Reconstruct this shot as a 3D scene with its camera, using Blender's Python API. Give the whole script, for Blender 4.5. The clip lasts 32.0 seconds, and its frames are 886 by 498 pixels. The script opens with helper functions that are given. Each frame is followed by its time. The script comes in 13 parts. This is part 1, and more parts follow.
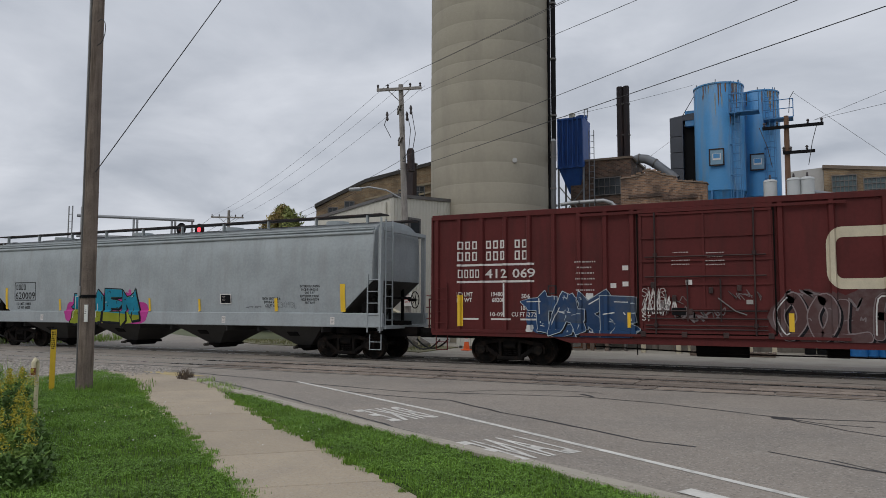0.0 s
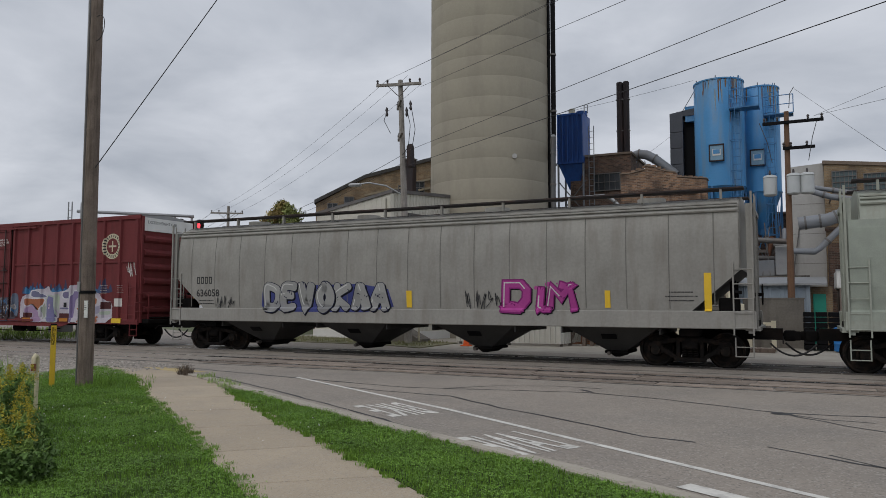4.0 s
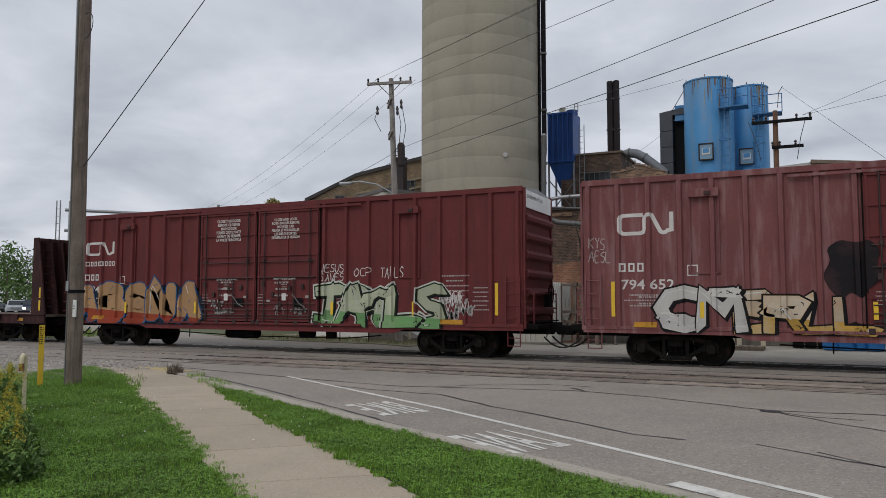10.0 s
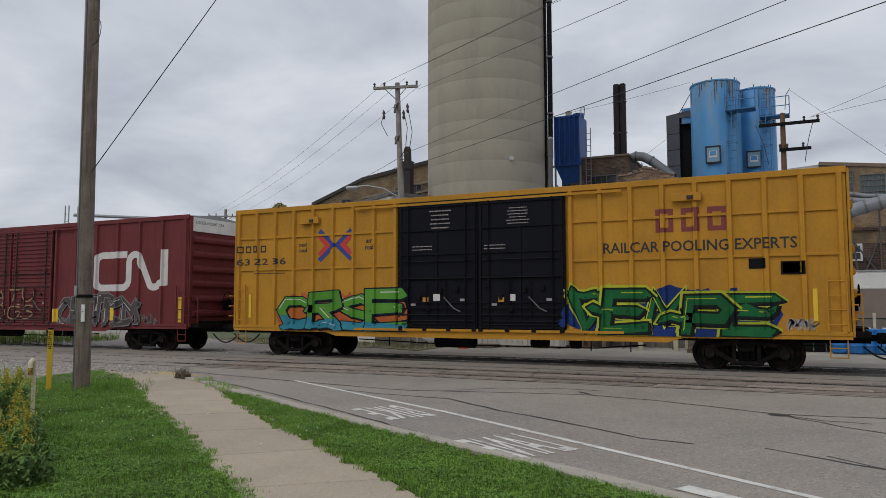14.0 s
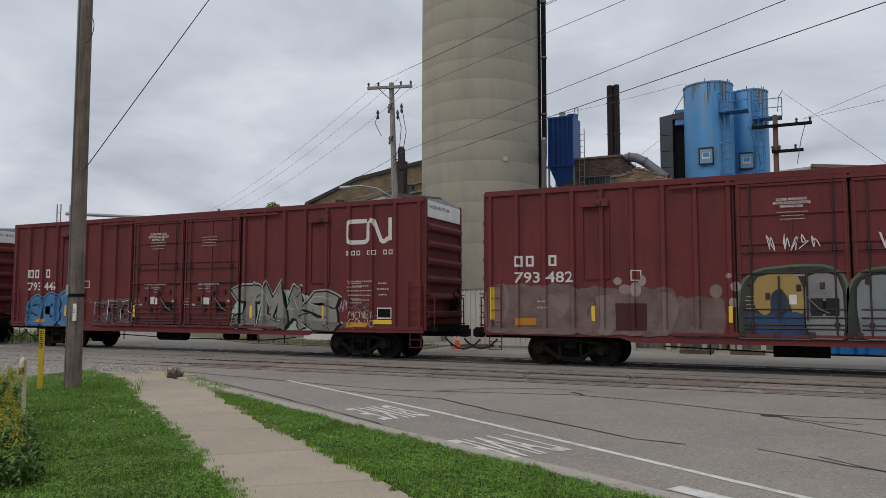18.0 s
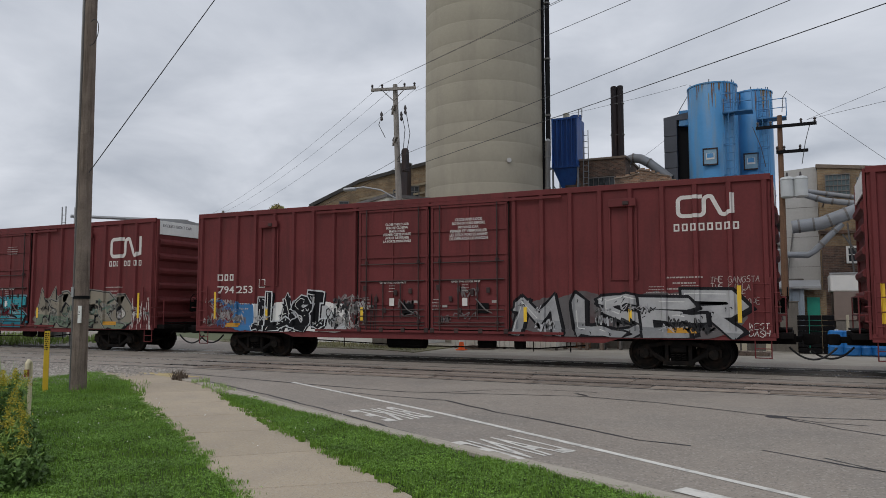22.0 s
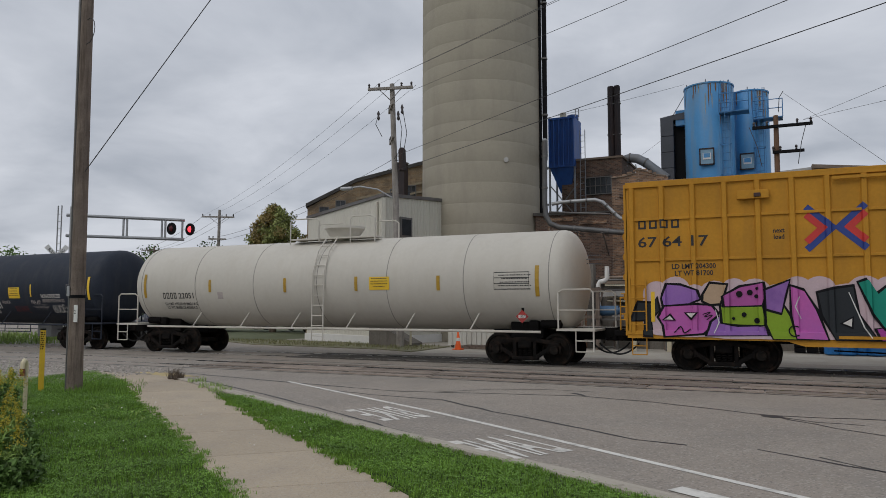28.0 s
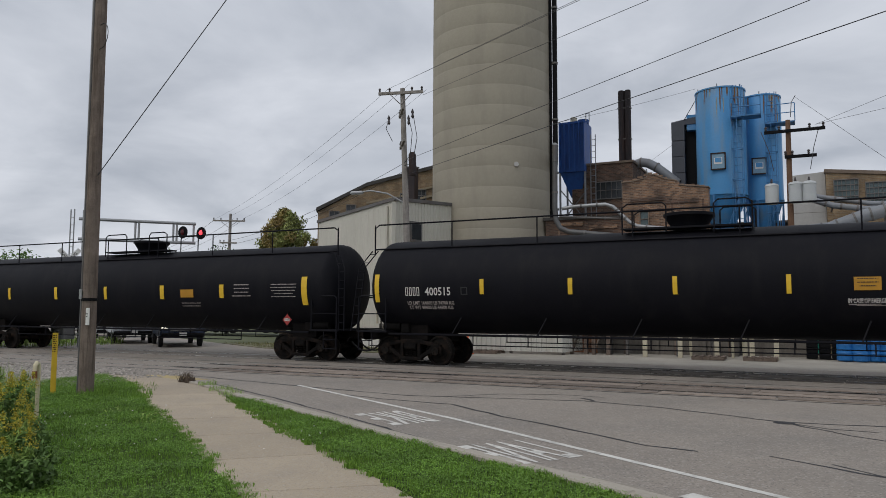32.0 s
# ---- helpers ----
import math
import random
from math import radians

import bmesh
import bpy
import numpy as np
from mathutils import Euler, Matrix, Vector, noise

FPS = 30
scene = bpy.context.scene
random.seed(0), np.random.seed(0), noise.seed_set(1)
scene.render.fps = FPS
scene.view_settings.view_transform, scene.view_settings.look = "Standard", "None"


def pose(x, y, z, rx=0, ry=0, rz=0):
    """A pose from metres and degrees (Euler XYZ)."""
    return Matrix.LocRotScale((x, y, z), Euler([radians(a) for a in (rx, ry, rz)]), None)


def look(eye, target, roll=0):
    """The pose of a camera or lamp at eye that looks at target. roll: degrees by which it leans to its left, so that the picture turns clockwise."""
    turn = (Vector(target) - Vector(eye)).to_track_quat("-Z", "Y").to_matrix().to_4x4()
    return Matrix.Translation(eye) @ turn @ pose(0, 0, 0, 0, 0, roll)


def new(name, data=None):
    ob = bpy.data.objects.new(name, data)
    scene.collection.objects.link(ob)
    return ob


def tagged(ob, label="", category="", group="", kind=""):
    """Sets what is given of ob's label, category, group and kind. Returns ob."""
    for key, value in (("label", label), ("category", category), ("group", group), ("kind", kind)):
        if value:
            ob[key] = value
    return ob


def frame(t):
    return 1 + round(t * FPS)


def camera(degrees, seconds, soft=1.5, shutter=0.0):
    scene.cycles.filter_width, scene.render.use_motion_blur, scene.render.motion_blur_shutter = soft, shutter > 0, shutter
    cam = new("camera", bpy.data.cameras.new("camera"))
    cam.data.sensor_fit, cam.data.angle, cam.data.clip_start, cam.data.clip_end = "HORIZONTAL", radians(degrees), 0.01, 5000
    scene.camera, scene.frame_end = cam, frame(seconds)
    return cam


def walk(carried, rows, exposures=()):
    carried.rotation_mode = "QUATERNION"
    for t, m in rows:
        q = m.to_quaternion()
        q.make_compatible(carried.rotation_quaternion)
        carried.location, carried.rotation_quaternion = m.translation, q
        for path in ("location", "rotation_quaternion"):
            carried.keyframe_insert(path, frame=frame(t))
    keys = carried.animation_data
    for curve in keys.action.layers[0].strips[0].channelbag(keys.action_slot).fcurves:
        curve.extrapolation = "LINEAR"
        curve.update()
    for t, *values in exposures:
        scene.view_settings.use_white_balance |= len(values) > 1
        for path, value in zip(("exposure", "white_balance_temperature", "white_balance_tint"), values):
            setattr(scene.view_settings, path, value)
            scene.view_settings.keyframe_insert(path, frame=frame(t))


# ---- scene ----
SECONDS = 32.0
EYE = (0.0, 0.0, 1.673)
TRACK_Y = 21.53          # centre line of the main track, which runs along x
SPUR_Y = 17.15           # centre line of the near track

cam = camera(62.3, SECONDS, soft=0.4, shutter=0.0)


def aim(heading, rise, lean):
    a, b = radians(heading), radians(rise)
    way = Vector((-math.cos(a) * math.cos(b), math.sin(a) * math.cos(b), math.sin(b)))
    return look(EYE, Vector(EYE) + way * 20, lean)


walk(cam, [(t, aim(a, b, c)) for t, a, b, c in (
    (0, 64.008, 4.614, 0.168),    (0.5, 64.085, 4.505, 0.170),    (1, 64.163, 4.448, 0.186),
    (1.5, 64.113, 4.519, 0.171),    (2, 64.037, 4.496, 0.123),    (2.5, 64.055, 4.438, 0.085),
    (3, 64.120, 4.427, 0.104),    (3.5, 64.013, 4.367, 0.154),    (5.5, 64.328, 4.083, 0.184),
    (6, 64.550, 4.151, 0.119),    (6.5, 64.582, 4.207, 0.096),    (7, 64.619, 4.219, 0.115),
    (7.5, 64.626, 4.248, 0.107),    (8, 64.599, 4.245, 0.115),    (8.5, 64.688, 4.230, 0.095),
    (9, 64.827, 4.160, 0.091),    (9.5, 64.813, 4.162, 0.076),    (10, 64.751, 4.183, 0.057),
    (10.5, 64.808, 4.260, 0.061),    (11, 64.790, 4.269, 0.053),    (11.5, 64.606, 4.368, 0.001),
    (12, 64.595, 4.368, -0.002),    (12.5, 64.484, 4.420, -0.033),    (13, 64.313, 4.475, -0.072),
    (13.5, 64.178, 4.547, -0.074),    (14, 64.226, 4.482, -0.071),    (14.5, 64.173, 4.409, -0.047),
    (16.5, 64.558, 4.434, 0.140),    (17, 64.678, 4.449, 0.114),    (17.5, 64.735, 4.506, 0.102),
    (18, 64.734, 4.497, 0.088),    (18.5, 64.736, 4.470, 0.080),    (19, 64.638, 4.601, 0.034),
    (19.5, 64.657, 4.549, 0.041),    (20, 64.629, 4.532, 0.080),    (20.5, 64.610, 4.532, 0.053),
    (21, 64.605, 4.566, 0.011),    (21.5, 64.549, 4.571, 0.002),    (22, 64.421, 4.610, -0.011),
    (22.5, 64.328, 4.575, 0.003),    (23, 64.252, 4.567, -0.040),    (23.5, 64.262, 4.584, 0.000),
    (24, 64.168, 4.560, -0.020),    (24.5, 64.127, 4.508, 0.046),    (25, 64.060, 4.504, 0.059),
    (25.5, 63.999, 4.416, 0.017),    (27.5, 64.717, 4.566, -0.008),    (28, 64.673, 4.569, 0.031),
    (28.5, 64.739, 4.525, 0.057),    (29, 64.908, 4.586, 0.044),    (29.5, 64.871, 4.554, 0.138),
    (30, 64.515, 4.551, 0.214),    (30.5, 64.317, 4.636, 0.167),    (31, 64.252, 4.679, 0.224),
    (31.5, 64.113, 4.725, 0.254),    (32, 63.893, 4.905, 0.250),
)], exposures=[(0.0, -0.02), (1.0, -0.06), (3.5, -0.08), (6.0, 0.04), (9.0, 0.08), (12.0, 0.02), (14.0, 0.02), (17.0, 0.04), (22.0, 0.05), (25.0, 0.03), (28.0, -0.08), (29.5, -0.10), (32.0, 0.0)])

# ---- sky and sun: a closed, bright overcast ----
world = bpy.data.worlds.new("overcast_sky")
scene.world = world
world.use_nodes = True
wn, wl = world.node_tree.nodes, world.node_tree.links
wn.clear()


def wnode(kind, **kw):
    n = wn.new(kind)
    for k, v in kw.items():
        n.inputs[k].default_value = v
    return n


SUN_UP, SUN_TURN = radians(52), radians(200)
nishita = wn.new("ShaderNodeTexSky")
nishita.sky_type = "NISHITA"
nishita.sun_disc = False
nishita.sun_elevation, nishita.sun_rotation = SUN_UP, SUN_TURN
nishita.air_density, nishita.dust_density = 1.0, 4.0
coord = wn.new("ShaderNodeTexCoord")
sep = wn.new("ShaderNodeSeparateXYZ")
wl.new(coord.outputs["Generated"], sep.inputs[0])
# cloud deck: the direction laid on a flat ceiling, so that the banks flatten to the horizon
up = wn.new("ShaderNodeMath"); up.operation = "MAXIMUM"; up.inputs[1].default_value = 0.0
wl.new(sep.outputs["Z"], up.inputs[0])
low = wn.new("ShaderNodeMath"); low.operation = "ADD"; low.inputs[1].default_value = 0.22
wl.new(up.outputs[0], low.inputs[0])
deck = wn.new("ShaderNodeVectorMath"); deck.operation = "DIVIDE"
comb = wn.new("ShaderNodeCombineXYZ")
for k in range(3):
    wl.new(low.outputs[0], comb.inputs[k])
wl.new(coord.outputs["Generated"], deck.inputs[0])
wl.new(comb.outputs[0], deck.inputs[1])
n1 = wnode("ShaderNodeTexNoise", Scale=1.7, Detail=7.0, Roughness=0.52, Distortion=0.35)
wl.new(deck.outputs[0], n1.inputs["Vector"])
ramp = wn.new("ShaderNodeValToRGB")
ramp.color_ramp.elements[0].position, ramp.color_ramp.elements[0].color = 0.32, (0.42, 0.455, 0.520, 1)
ramp.color_ramp.elements[1].position, ramp.color_ramp.elements[1].color = 0.66, (0.70, 0.73, 0.795, 1)
wl.new(n1.outputs["Fac"], ramp.inputs[0])
# an overcast sky grows brighter towards the zenith
grow = wn.new("ShaderNodeMapRange")
grow.inputs["From Min"].default_value, grow.inputs["From Max"].default_value = 0.30, 1.0
grow.inputs["To Min"].default_value, grow.inputs["To Max"].default_value = 1.0, 1.25
wl.new(sep.outputs["Z"], grow.inputs["Value"])
mul = wn.new("ShaderNodeMix"); mul.data_type = "RGBA"; mul.blend_type = "MULTIPLY"
mul.inputs[0].default_value = 1.0
wl.new(ramp.outputs[0], mul.inputs[6])
wl.new(grow.outputs[0], mul.inputs[7])
bg1 = wnode("ShaderNodeBackground", Strength=1.0)
wl.new(mul.outputs[2], bg1.inputs["Color"])
bg2 = wnode("ShaderNodeBackground", Strength=0.08)
wl.new(nishita.outputs[0], bg2.inputs["Color"])
mixw = wn.new("ShaderNodeMixShader"); mixw.inputs[0].default_value = 0.08
wl.new(bg1.outputs[0], mixw.inputs[1])
wl.new(bg2.outputs[0], mixw.inputs[2])
wout = wn.new("ShaderNodeOutputWorld")
wl.new(mixw.outputs[0], wout.inputs["Surface"])

sun_data = bpy.data.lights.new("sun", "SUN")
sun_data.energy, sun_data.angle, sun_data.color = 0.7, radians(30), (1.0, 0.96, 0.9)
sun = new("sun", sun_data)
sun.matrix_world = look((-20, -40, 60), (0, 10, 0))
scene.view_settings.exposure = 0.0


# ---- materials ----
def mat(name, color, rough=0.6, metal=0.0, vary=0.12, scale=3.0, bump=0.0, bump_scale=40.0, stain=None, stain_amount=0.0,
        stain_scale=0.8, streak=0.0, island=0.0, spec=0.5, emit=0.0, coat=0.0):
    """A surface with tone variation at two scales, optional stains (a second colour), vertical streaks and fine relief."""
    m = bpy.data.materials.new(name)
    m.use_nodes = True
    nt = m.node_tree
    n, l = nt.nodes, nt.links
    b = n["Principled BSDF"]
    b.inputs["Roughness"].default_value = rough
    b.inputs["Metallic"].default_value = metal
    b.inputs["Specular IOR Level"].default_value = spec
    if emit:
        b.inputs["Emission Color"].default_value = (*color, 1)
        b.inputs["Emission Strength"].default_value = emit
        b.inputs["Base Color"].default_value = (*color, 1)
        return m
    tc = n.new("ShaderNodeTexCoord")
    big = n.new("ShaderNodeTexNoise")
    big.inputs["Scale"].default_value, big.inputs["Detail"].default_value = scale, 6.0
    l.new(tc.outputs["Object"], big.inputs["Vector"])
    fine = n.new("ShaderNodeTexNoise")
    fine.inputs["Scale"].default_value, fine.inputs["Detail"].default_value = scale * 14, 3.0
    l.new(tc.outputs["Object"], fine.inputs["Vector"])
    add = n.new("ShaderNodeMath"); add.operation = "ADD"
    half = n.new("ShaderNodeMath"); half.operation = "MULTIPLY"; half.inputs[1].default_value = 0.5
    l.new(fine.outputs["Fac"], half.inputs[0])
    l.new(big.outputs["Fac"], add.inputs[0]); l.new(half.outputs[0], add.inputs[1])
    rng = n.new("ShaderNodeMapRange")
    rng.inputs["From Min"].default_value, rng.inputs["From Max"].default_value = 0.35, 1.15
    rng.inputs["To Min"].default_value, rng.inputs["To Max"].default_value = 1 - vary * 1.6, 1 + vary * 1.6
    l.new(add.outputs[0], rng.inputs["Value"])
    value = rng.outputs[0]
    if island:
        info = n.new("ShaderNodeObjectInfo")
        geo = n.new("ShaderNodeNewGeometry")
        s2 = n.new("ShaderNodeMath"); s2.operation = "ADD"
        l.new(info.outputs["Random"], s2.inputs[0]); l.new(geo.outputs["Random Per Island"], s2.inputs[1])
        fr = n.new("ShaderNodeMath"); fr.operation = "FRACT"; l.new(s2.outputs[0], fr.inputs[0])
        r2 = n.new("ShaderNodeMapRange")
        r2.inputs["To Min"].default_value, r2.inputs["To Max"].default_value = 1 - island, 1 + island
        l.new(fr.outputs[0], r2.inputs["Value"])
        pr = n.new("ShaderNodeMath"); pr.operation = "MULTIPLY"
        l.new(value, pr.inputs[0]); l.new(r2.outputs[0], pr.inputs[1])
        value = pr.outputs[0]
    mx = n.new("ShaderNodeMix"); mx.data_type = "RGBA"; mx.blend_type = "MULTIPLY"
    mx.inputs[0].default_value = 1.0
    mx.inputs[6].default_value = (*color, 1)
    l.new(value, mx.inputs[7])
    col = mx.outputs[2]
    if stain:
        sn = n.new("ShaderNodeTexNoise")
        sn.inputs["Scale"].default_value, sn.inputs["Detail"].default_value, sn.inputs["Roughness"].default_value = stain_scale, 8.0, 0.62
        if streak:
            mp = n.new("ShaderNodeMapping"); mp.inputs["Scale"].default_value = (streak, streak, 0.35)
            l.new(tc.outputs["Object"], mp.inputs["Vector"]); l.new(mp.outputs[0], sn.inputs["Vector"])
        else:
            l.new(tc.outputs["Object"], sn.inputs["Vector"])
        sr = n.new("ShaderNodeMapRange")
        sr.inputs["From Min"].default_value, sr.inputs["From Max"].default_value = 0.48, 0.72
        sr.inputs["To Min"].default_value, sr.inputs["To Max"].default_value = 0.0, stain_amount
        l.new(sn.outputs["Fac"], sr.inputs["Value"])
        m2 = n.new("ShaderNodeMix"); m2.data_type = "RGBA"
        l.new(sr.outputs[0], m2.inputs[0]); l.new(col, m2.inputs[6]); m2.inputs[7].default_value = (*stain, 1)
        col = m2.outputs[2]
    l.new(col, b.inputs["Base Color"])
    rr = n.new("ShaderNodeMapRange")
    rr.inputs["To Min"].default_value, rr.inputs["To Max"].default_value = max(0.05, rough - 0.12), min(1.0, rough + 0.12)
    l.new(big.outputs["Fac"], rr.inputs["Value"]); l.new(rr.outputs[0], b.inputs["Roughness"])
    if bump:
        bn = n.new("ShaderNodeTexNoise")
        bn.inputs["Scale"].default_value, bn.inputs["Detail"].default_value = bump_scale, 5.0
        l.new(tc.outputs["Object"], bn.inputs["Vector"])
        bp = n.new("ShaderNodeBump")
        bp.inputs["Strength"].default_value, bp.inputs["Distance"].default_value = bump, 0.02
        l.new(bn.outputs["Fac"], bp.inputs["Height"]); l.new(bp.outputs[0], b.inputs["Normal"])
    return m


ASPHALT = mat("worn_asphalt", (0.278, 0.240, 0.200), 0.72, vary=0.14, scale=0.5, bump=0.35, bump_scale=60, spec=0.5, stain=(0.15, 0.145, 0.135), stain_amount=0.5, stain_scale=0.35)


def speckle(m, light, dark, size, amount):
    """Stones and pits in a paved surface: single light and dark grains."""
    nt = m.node_tree
    n, l = nt.nodes, nt.links
    base = n["Principled BSDF"].inputs["Base Color"]
    tc = n.new("ShaderNodeTexCoord")
    for k, (c, lo) in enumerate(((light, 0.80), (dark, 0.84))):
        v = n.new("ShaderNodeTexVoronoi"); v.inputs["Scale"].default_value = size * (1 + 0.37 * k)
        l.new(tc.outputs["Object"], v.inputs["Vector"])
        sp = n.new("ShaderNodeSeparateColor"); l.new(v.outputs["Color"], sp.inputs[0])
        r = n.new("ShaderNodeMapRange")
        r.inputs["From Min"].default_value, r.inputs["From Max"].default_value = lo, lo + 0.1
        r.inputs["To Min"].default_value, r.inputs["To Max"].default_value = 0.0, amount
        l.new(sp.outputs[k], r.inputs["Value"])
        m2 = n.new("ShaderNodeMix"); m2.data_type = "RGBA"
        l.new(r.outputs[0], m2.inputs[0]); l.new(base.links[0].from_socket, m2.inputs[6]); m2.inputs[7].default_value = (*c, 1)
        l.new(m2.outputs[2], base)


speckle(ASPHALT, (0.42, 0.385, 0.34), (0.085, 0.078, 0.072), 42, 0.5)
YARD = mat("dusty_yard", (0.36, 0.33, 0.28), 0.95, vary=0.14, scale=0.6, bump=0.5, bump_scale=30, stain=(0.2, 0.18, 0.15), stain_amount=0.5, stain_scale=0.5)
WALKWAY = mat("sidewalk_concrete", (0.425, 0.352, 0.262), 0.95, spec=0.2, vary=0.07, scale=1.2, bump=0.35, bump_scale=90, stain=(0.33, 0.285, 0.235), stain_amount=0.5, stain_scale=1.3, island=0.05)
speckle(WALKWAY, (0.46, 0.42, 0.36), (0.22, 0.20, 0.17), 70, 0.5)
KERB = mat("kerb_concrete", (0.40, 0.36, 0.30), 0.92, vary=0.12, scale=2, bump=0.4, stain=(0.22, 0.19, 0.16), stain_amount=0.6, stain_scale=2, island=0.06)
TAR = mat("crack_tar", (0.022, 0.021, 0.022), 0.55, vary=0.2, scale=5)
SOIL = mat("soil", (0.13, 0.105, 0.075), 0.95, vary=0.25, scale=2, bump=0.6, bump_scale=30)
TURF = mat("turf", (0.045, 0.075, 0.018), 0.95, spec=0.1, vary=0.3, scale=1.4, bump=0.6, bump_scale=50, stain=(0.075, 0.095, 0.03), stain_amount=0.5, stain_scale=0.7)
DRYGRASS = mat("dry_verge_grass", (0.20, 0.20, 0.095), 0.8, vary=0.3, island=0.4, spec=0.2)
BLADE = mat("grass_blades", (0.155, 0.275, 0.040), 0.75, vary=0.3, scale=1.0, island=0.35, spec=0.25)
BLADE_DRY = mat("tall_weeds", (0.30, 0.39, 0.15), 0.75, vary=0.2, scale=1.0, island=0.35, spec=0.2)
LEAF_DARK = mat("dark_leaves", (0.095, 0.165, 0.04), 0.6, vary=0.2, scale=1.5, island=0.4, spec=0.3)
GOLDENROD = mat("goldenrod", (0.42, 0.36, 0.035), 0.8, vary=0.2, island=0.25)
CLOVER = mat("clover_leaves", (0.135, 0.255, 0.036), 0.7, vary=0.3, scale=1.2, island=0.45, spec=0.25)
WEED_LEAF = mat("weed_leaves", (0.21, 0.31, 0.07), 0.65, vary=0.2, island=0.4, spec=0.3)
BARK = mat("bark", (0.12, 0.09, 0.065), 0.95, vary=0.3, scale=4, bump=0.8, bump_scale=20)
POLEWOOD = mat("weathered_pole", (0.190, 0.150, 0.125), 0.9, spec=0.2, vary=0.3, scale=3, bump=0.8, bump_scale=25, stain=(0.075, 0.055, 0.042), stain_amount=0.9, stain_scale=3, streak=5)
POLEGREY = mat("silver_grey_pole", (0.30, 0.275, 0.25), 0.9, spec=0.2, vary=0.25, scale=3, bump=0.6, bump_scale=25, stain=(0.16, 0.14, 0.125), stain_amount=0.8, stain_scale=3, streak=5)
POLEBROWN = mat("creosoted_pole", (0.165, 0.090, 0.052), 0.85, vary=0.25, scale=2, bump=0.5, bump_scale=25, stain=(0.09, 0.05, 0.03), stain_amount=0.7, stain_scale=4, streak=6)
BALLAST = mat("ballast", (0.33, 0.30, 0.26), 0.95, vary=0.35, scale=6, bump=1.0, bump_scale=35, stain=(0.14, 0.12, 0.10), stain_amount=0.6)
STONE = mat("ballast_stones", (0.33, 0.30, 0.265), 0.92, vary=0.2, scale=8, island=0.4)
RAILTOP = mat("polished_rail", (0.5, 0.48, 0.46), 0.28, metal=1.0, vary=0.1)
RUBBER = mat("dark_flangeway", (0.007, 0.0065, 0.006), 0.9, vary=0.2, spec=0.1)
# oil stains, with shade under the train put into the dark base colour
OILED_SHADE = mat("oiled_shaded_planks", (0.075, 0.066, 0.058), 0.85, vary=0.3, scale=2, bump=0.6, island=0.3, stain=(0.03, 0.027, 0.025), stain_amount=0.7, stain_scale=1.5)
TIMBER = mat("crossing_timber", (0.235, 0.19, 0.155), 0.92, vary=0.2, scale=2, bump=0.6, island=0.3, stain=(0.12, 0.10, 0.085), stain_amount=0.6, stain_scale=2.5)
CONCRETE = mat("silo_concrete", (0.37, 0.335, 0.265), 0.9, vary=0.07, scale=0.45, bump=0.3, bump_scale=25, stain=(0.27, 0.245, 0.2), stain_amount=0.55, stain_scale=0.6, streak=1.6)
CONCRETE_PALE = mat("pale_concrete", (0.45, 0.44, 0.42), 0.9, vary=0.1, scale=0.7, bump=0.3, stain=(0.3, 0.28, 0.26), stain_amount=0.5, streak=2)
CONCRETE_DARK = mat("stained_concrete", (0.165, 0.150, 0.130), 0.92, vary=0.25, scale=0.9, bump=0.4, stain=(0.06, 0.052, 0.045), stain_amount=0.8, streak=2)
SIDING = mat("cream_steel_siding", (0.60, 0.575, 0.50), 0.6, spec=0.25, vary=0.05, scale=0.5, stain=(0.50, 0.47, 0.40), stain_amount=0.3, stain_scale=0.7, streak=1.5)
FENCE = mat("white_steel_fence", (0.62, 0.61, 0.56), 0.5, vary=0.05, scale=1, stain=(0.42, 0.38, 0.32), stain_amount=0.4, streak=3)
BRICK = mat("brown_brick", (0.27, 0.175, 0.115), 0.9, vary=0.16, scale=1.0, bump=0.5, bump_scale=30, island=0.28, stain=(0.12, 0.085, 0.065), stain_amount=0.5, stain_scale=0.6)
MORTAR = mat("mortar_wall", (0.215, 0.165, 0.125), 0.95, vary=0.2, scale=1.2, bump=0.5, bump_scale=14, stain=(0.11, 0.085, 0.07), stain_amount=0.6, stain_scale=0.7)
MORTAR_BUFF = mat("buff_mortar_wall", (0.31, 0.26, 0.18), 0.95, vary=0.2, scale=1.2, bump=0.5, bump_scale=14, stain=(0.16, 0.125, 0.09), stain_amount=0.6, stain_scale=0.7)
ROOFING = mat("tar_roof", (0.07, 0.065, 0.06), 0.9, vary=0.25, scale=2, bump=0.3)
TANKBLUE = mat("light_blue_tank_paint", (0.065, 0.275, 0.56), 0.5, vary=0.08, scale=0.7, stain=(0.24, 0.25, 0.20), stain_amount=0.5, stain_scale=0.8, streak=2.2)
TANKBLUE_LADDER = mat("light_blue_steel", (0.055, 0.19, 0.40), 0.55, vary=0.1)
DEEPBLUE = mat("deep_blue_paint", (0.017, 0.082, 0.31), 0.45, vary=0.15, scale=1.2, stain=(0.006, 0.03, 0.13), stain_amount=0.6, stain_scale=1.5, streak=3)
DUCT = mat("dark_duct_steel", (0.075, 0.08, 0.095), 0.55, metal=0.2, vary=0.2, scale=1.2)
STACK = mat("rusted_stack", (0.026, 0.020, 0.021), 0.8, vary=0.3, scale=2, stain=(0.12, 0.05, 0.03), stain_amount=0.4, streak=3)
GALV = mat("galvanised_steel", (0.36, 0.365, 0.37), 0.5, metal=0.5, vary=0.12, scale=2)
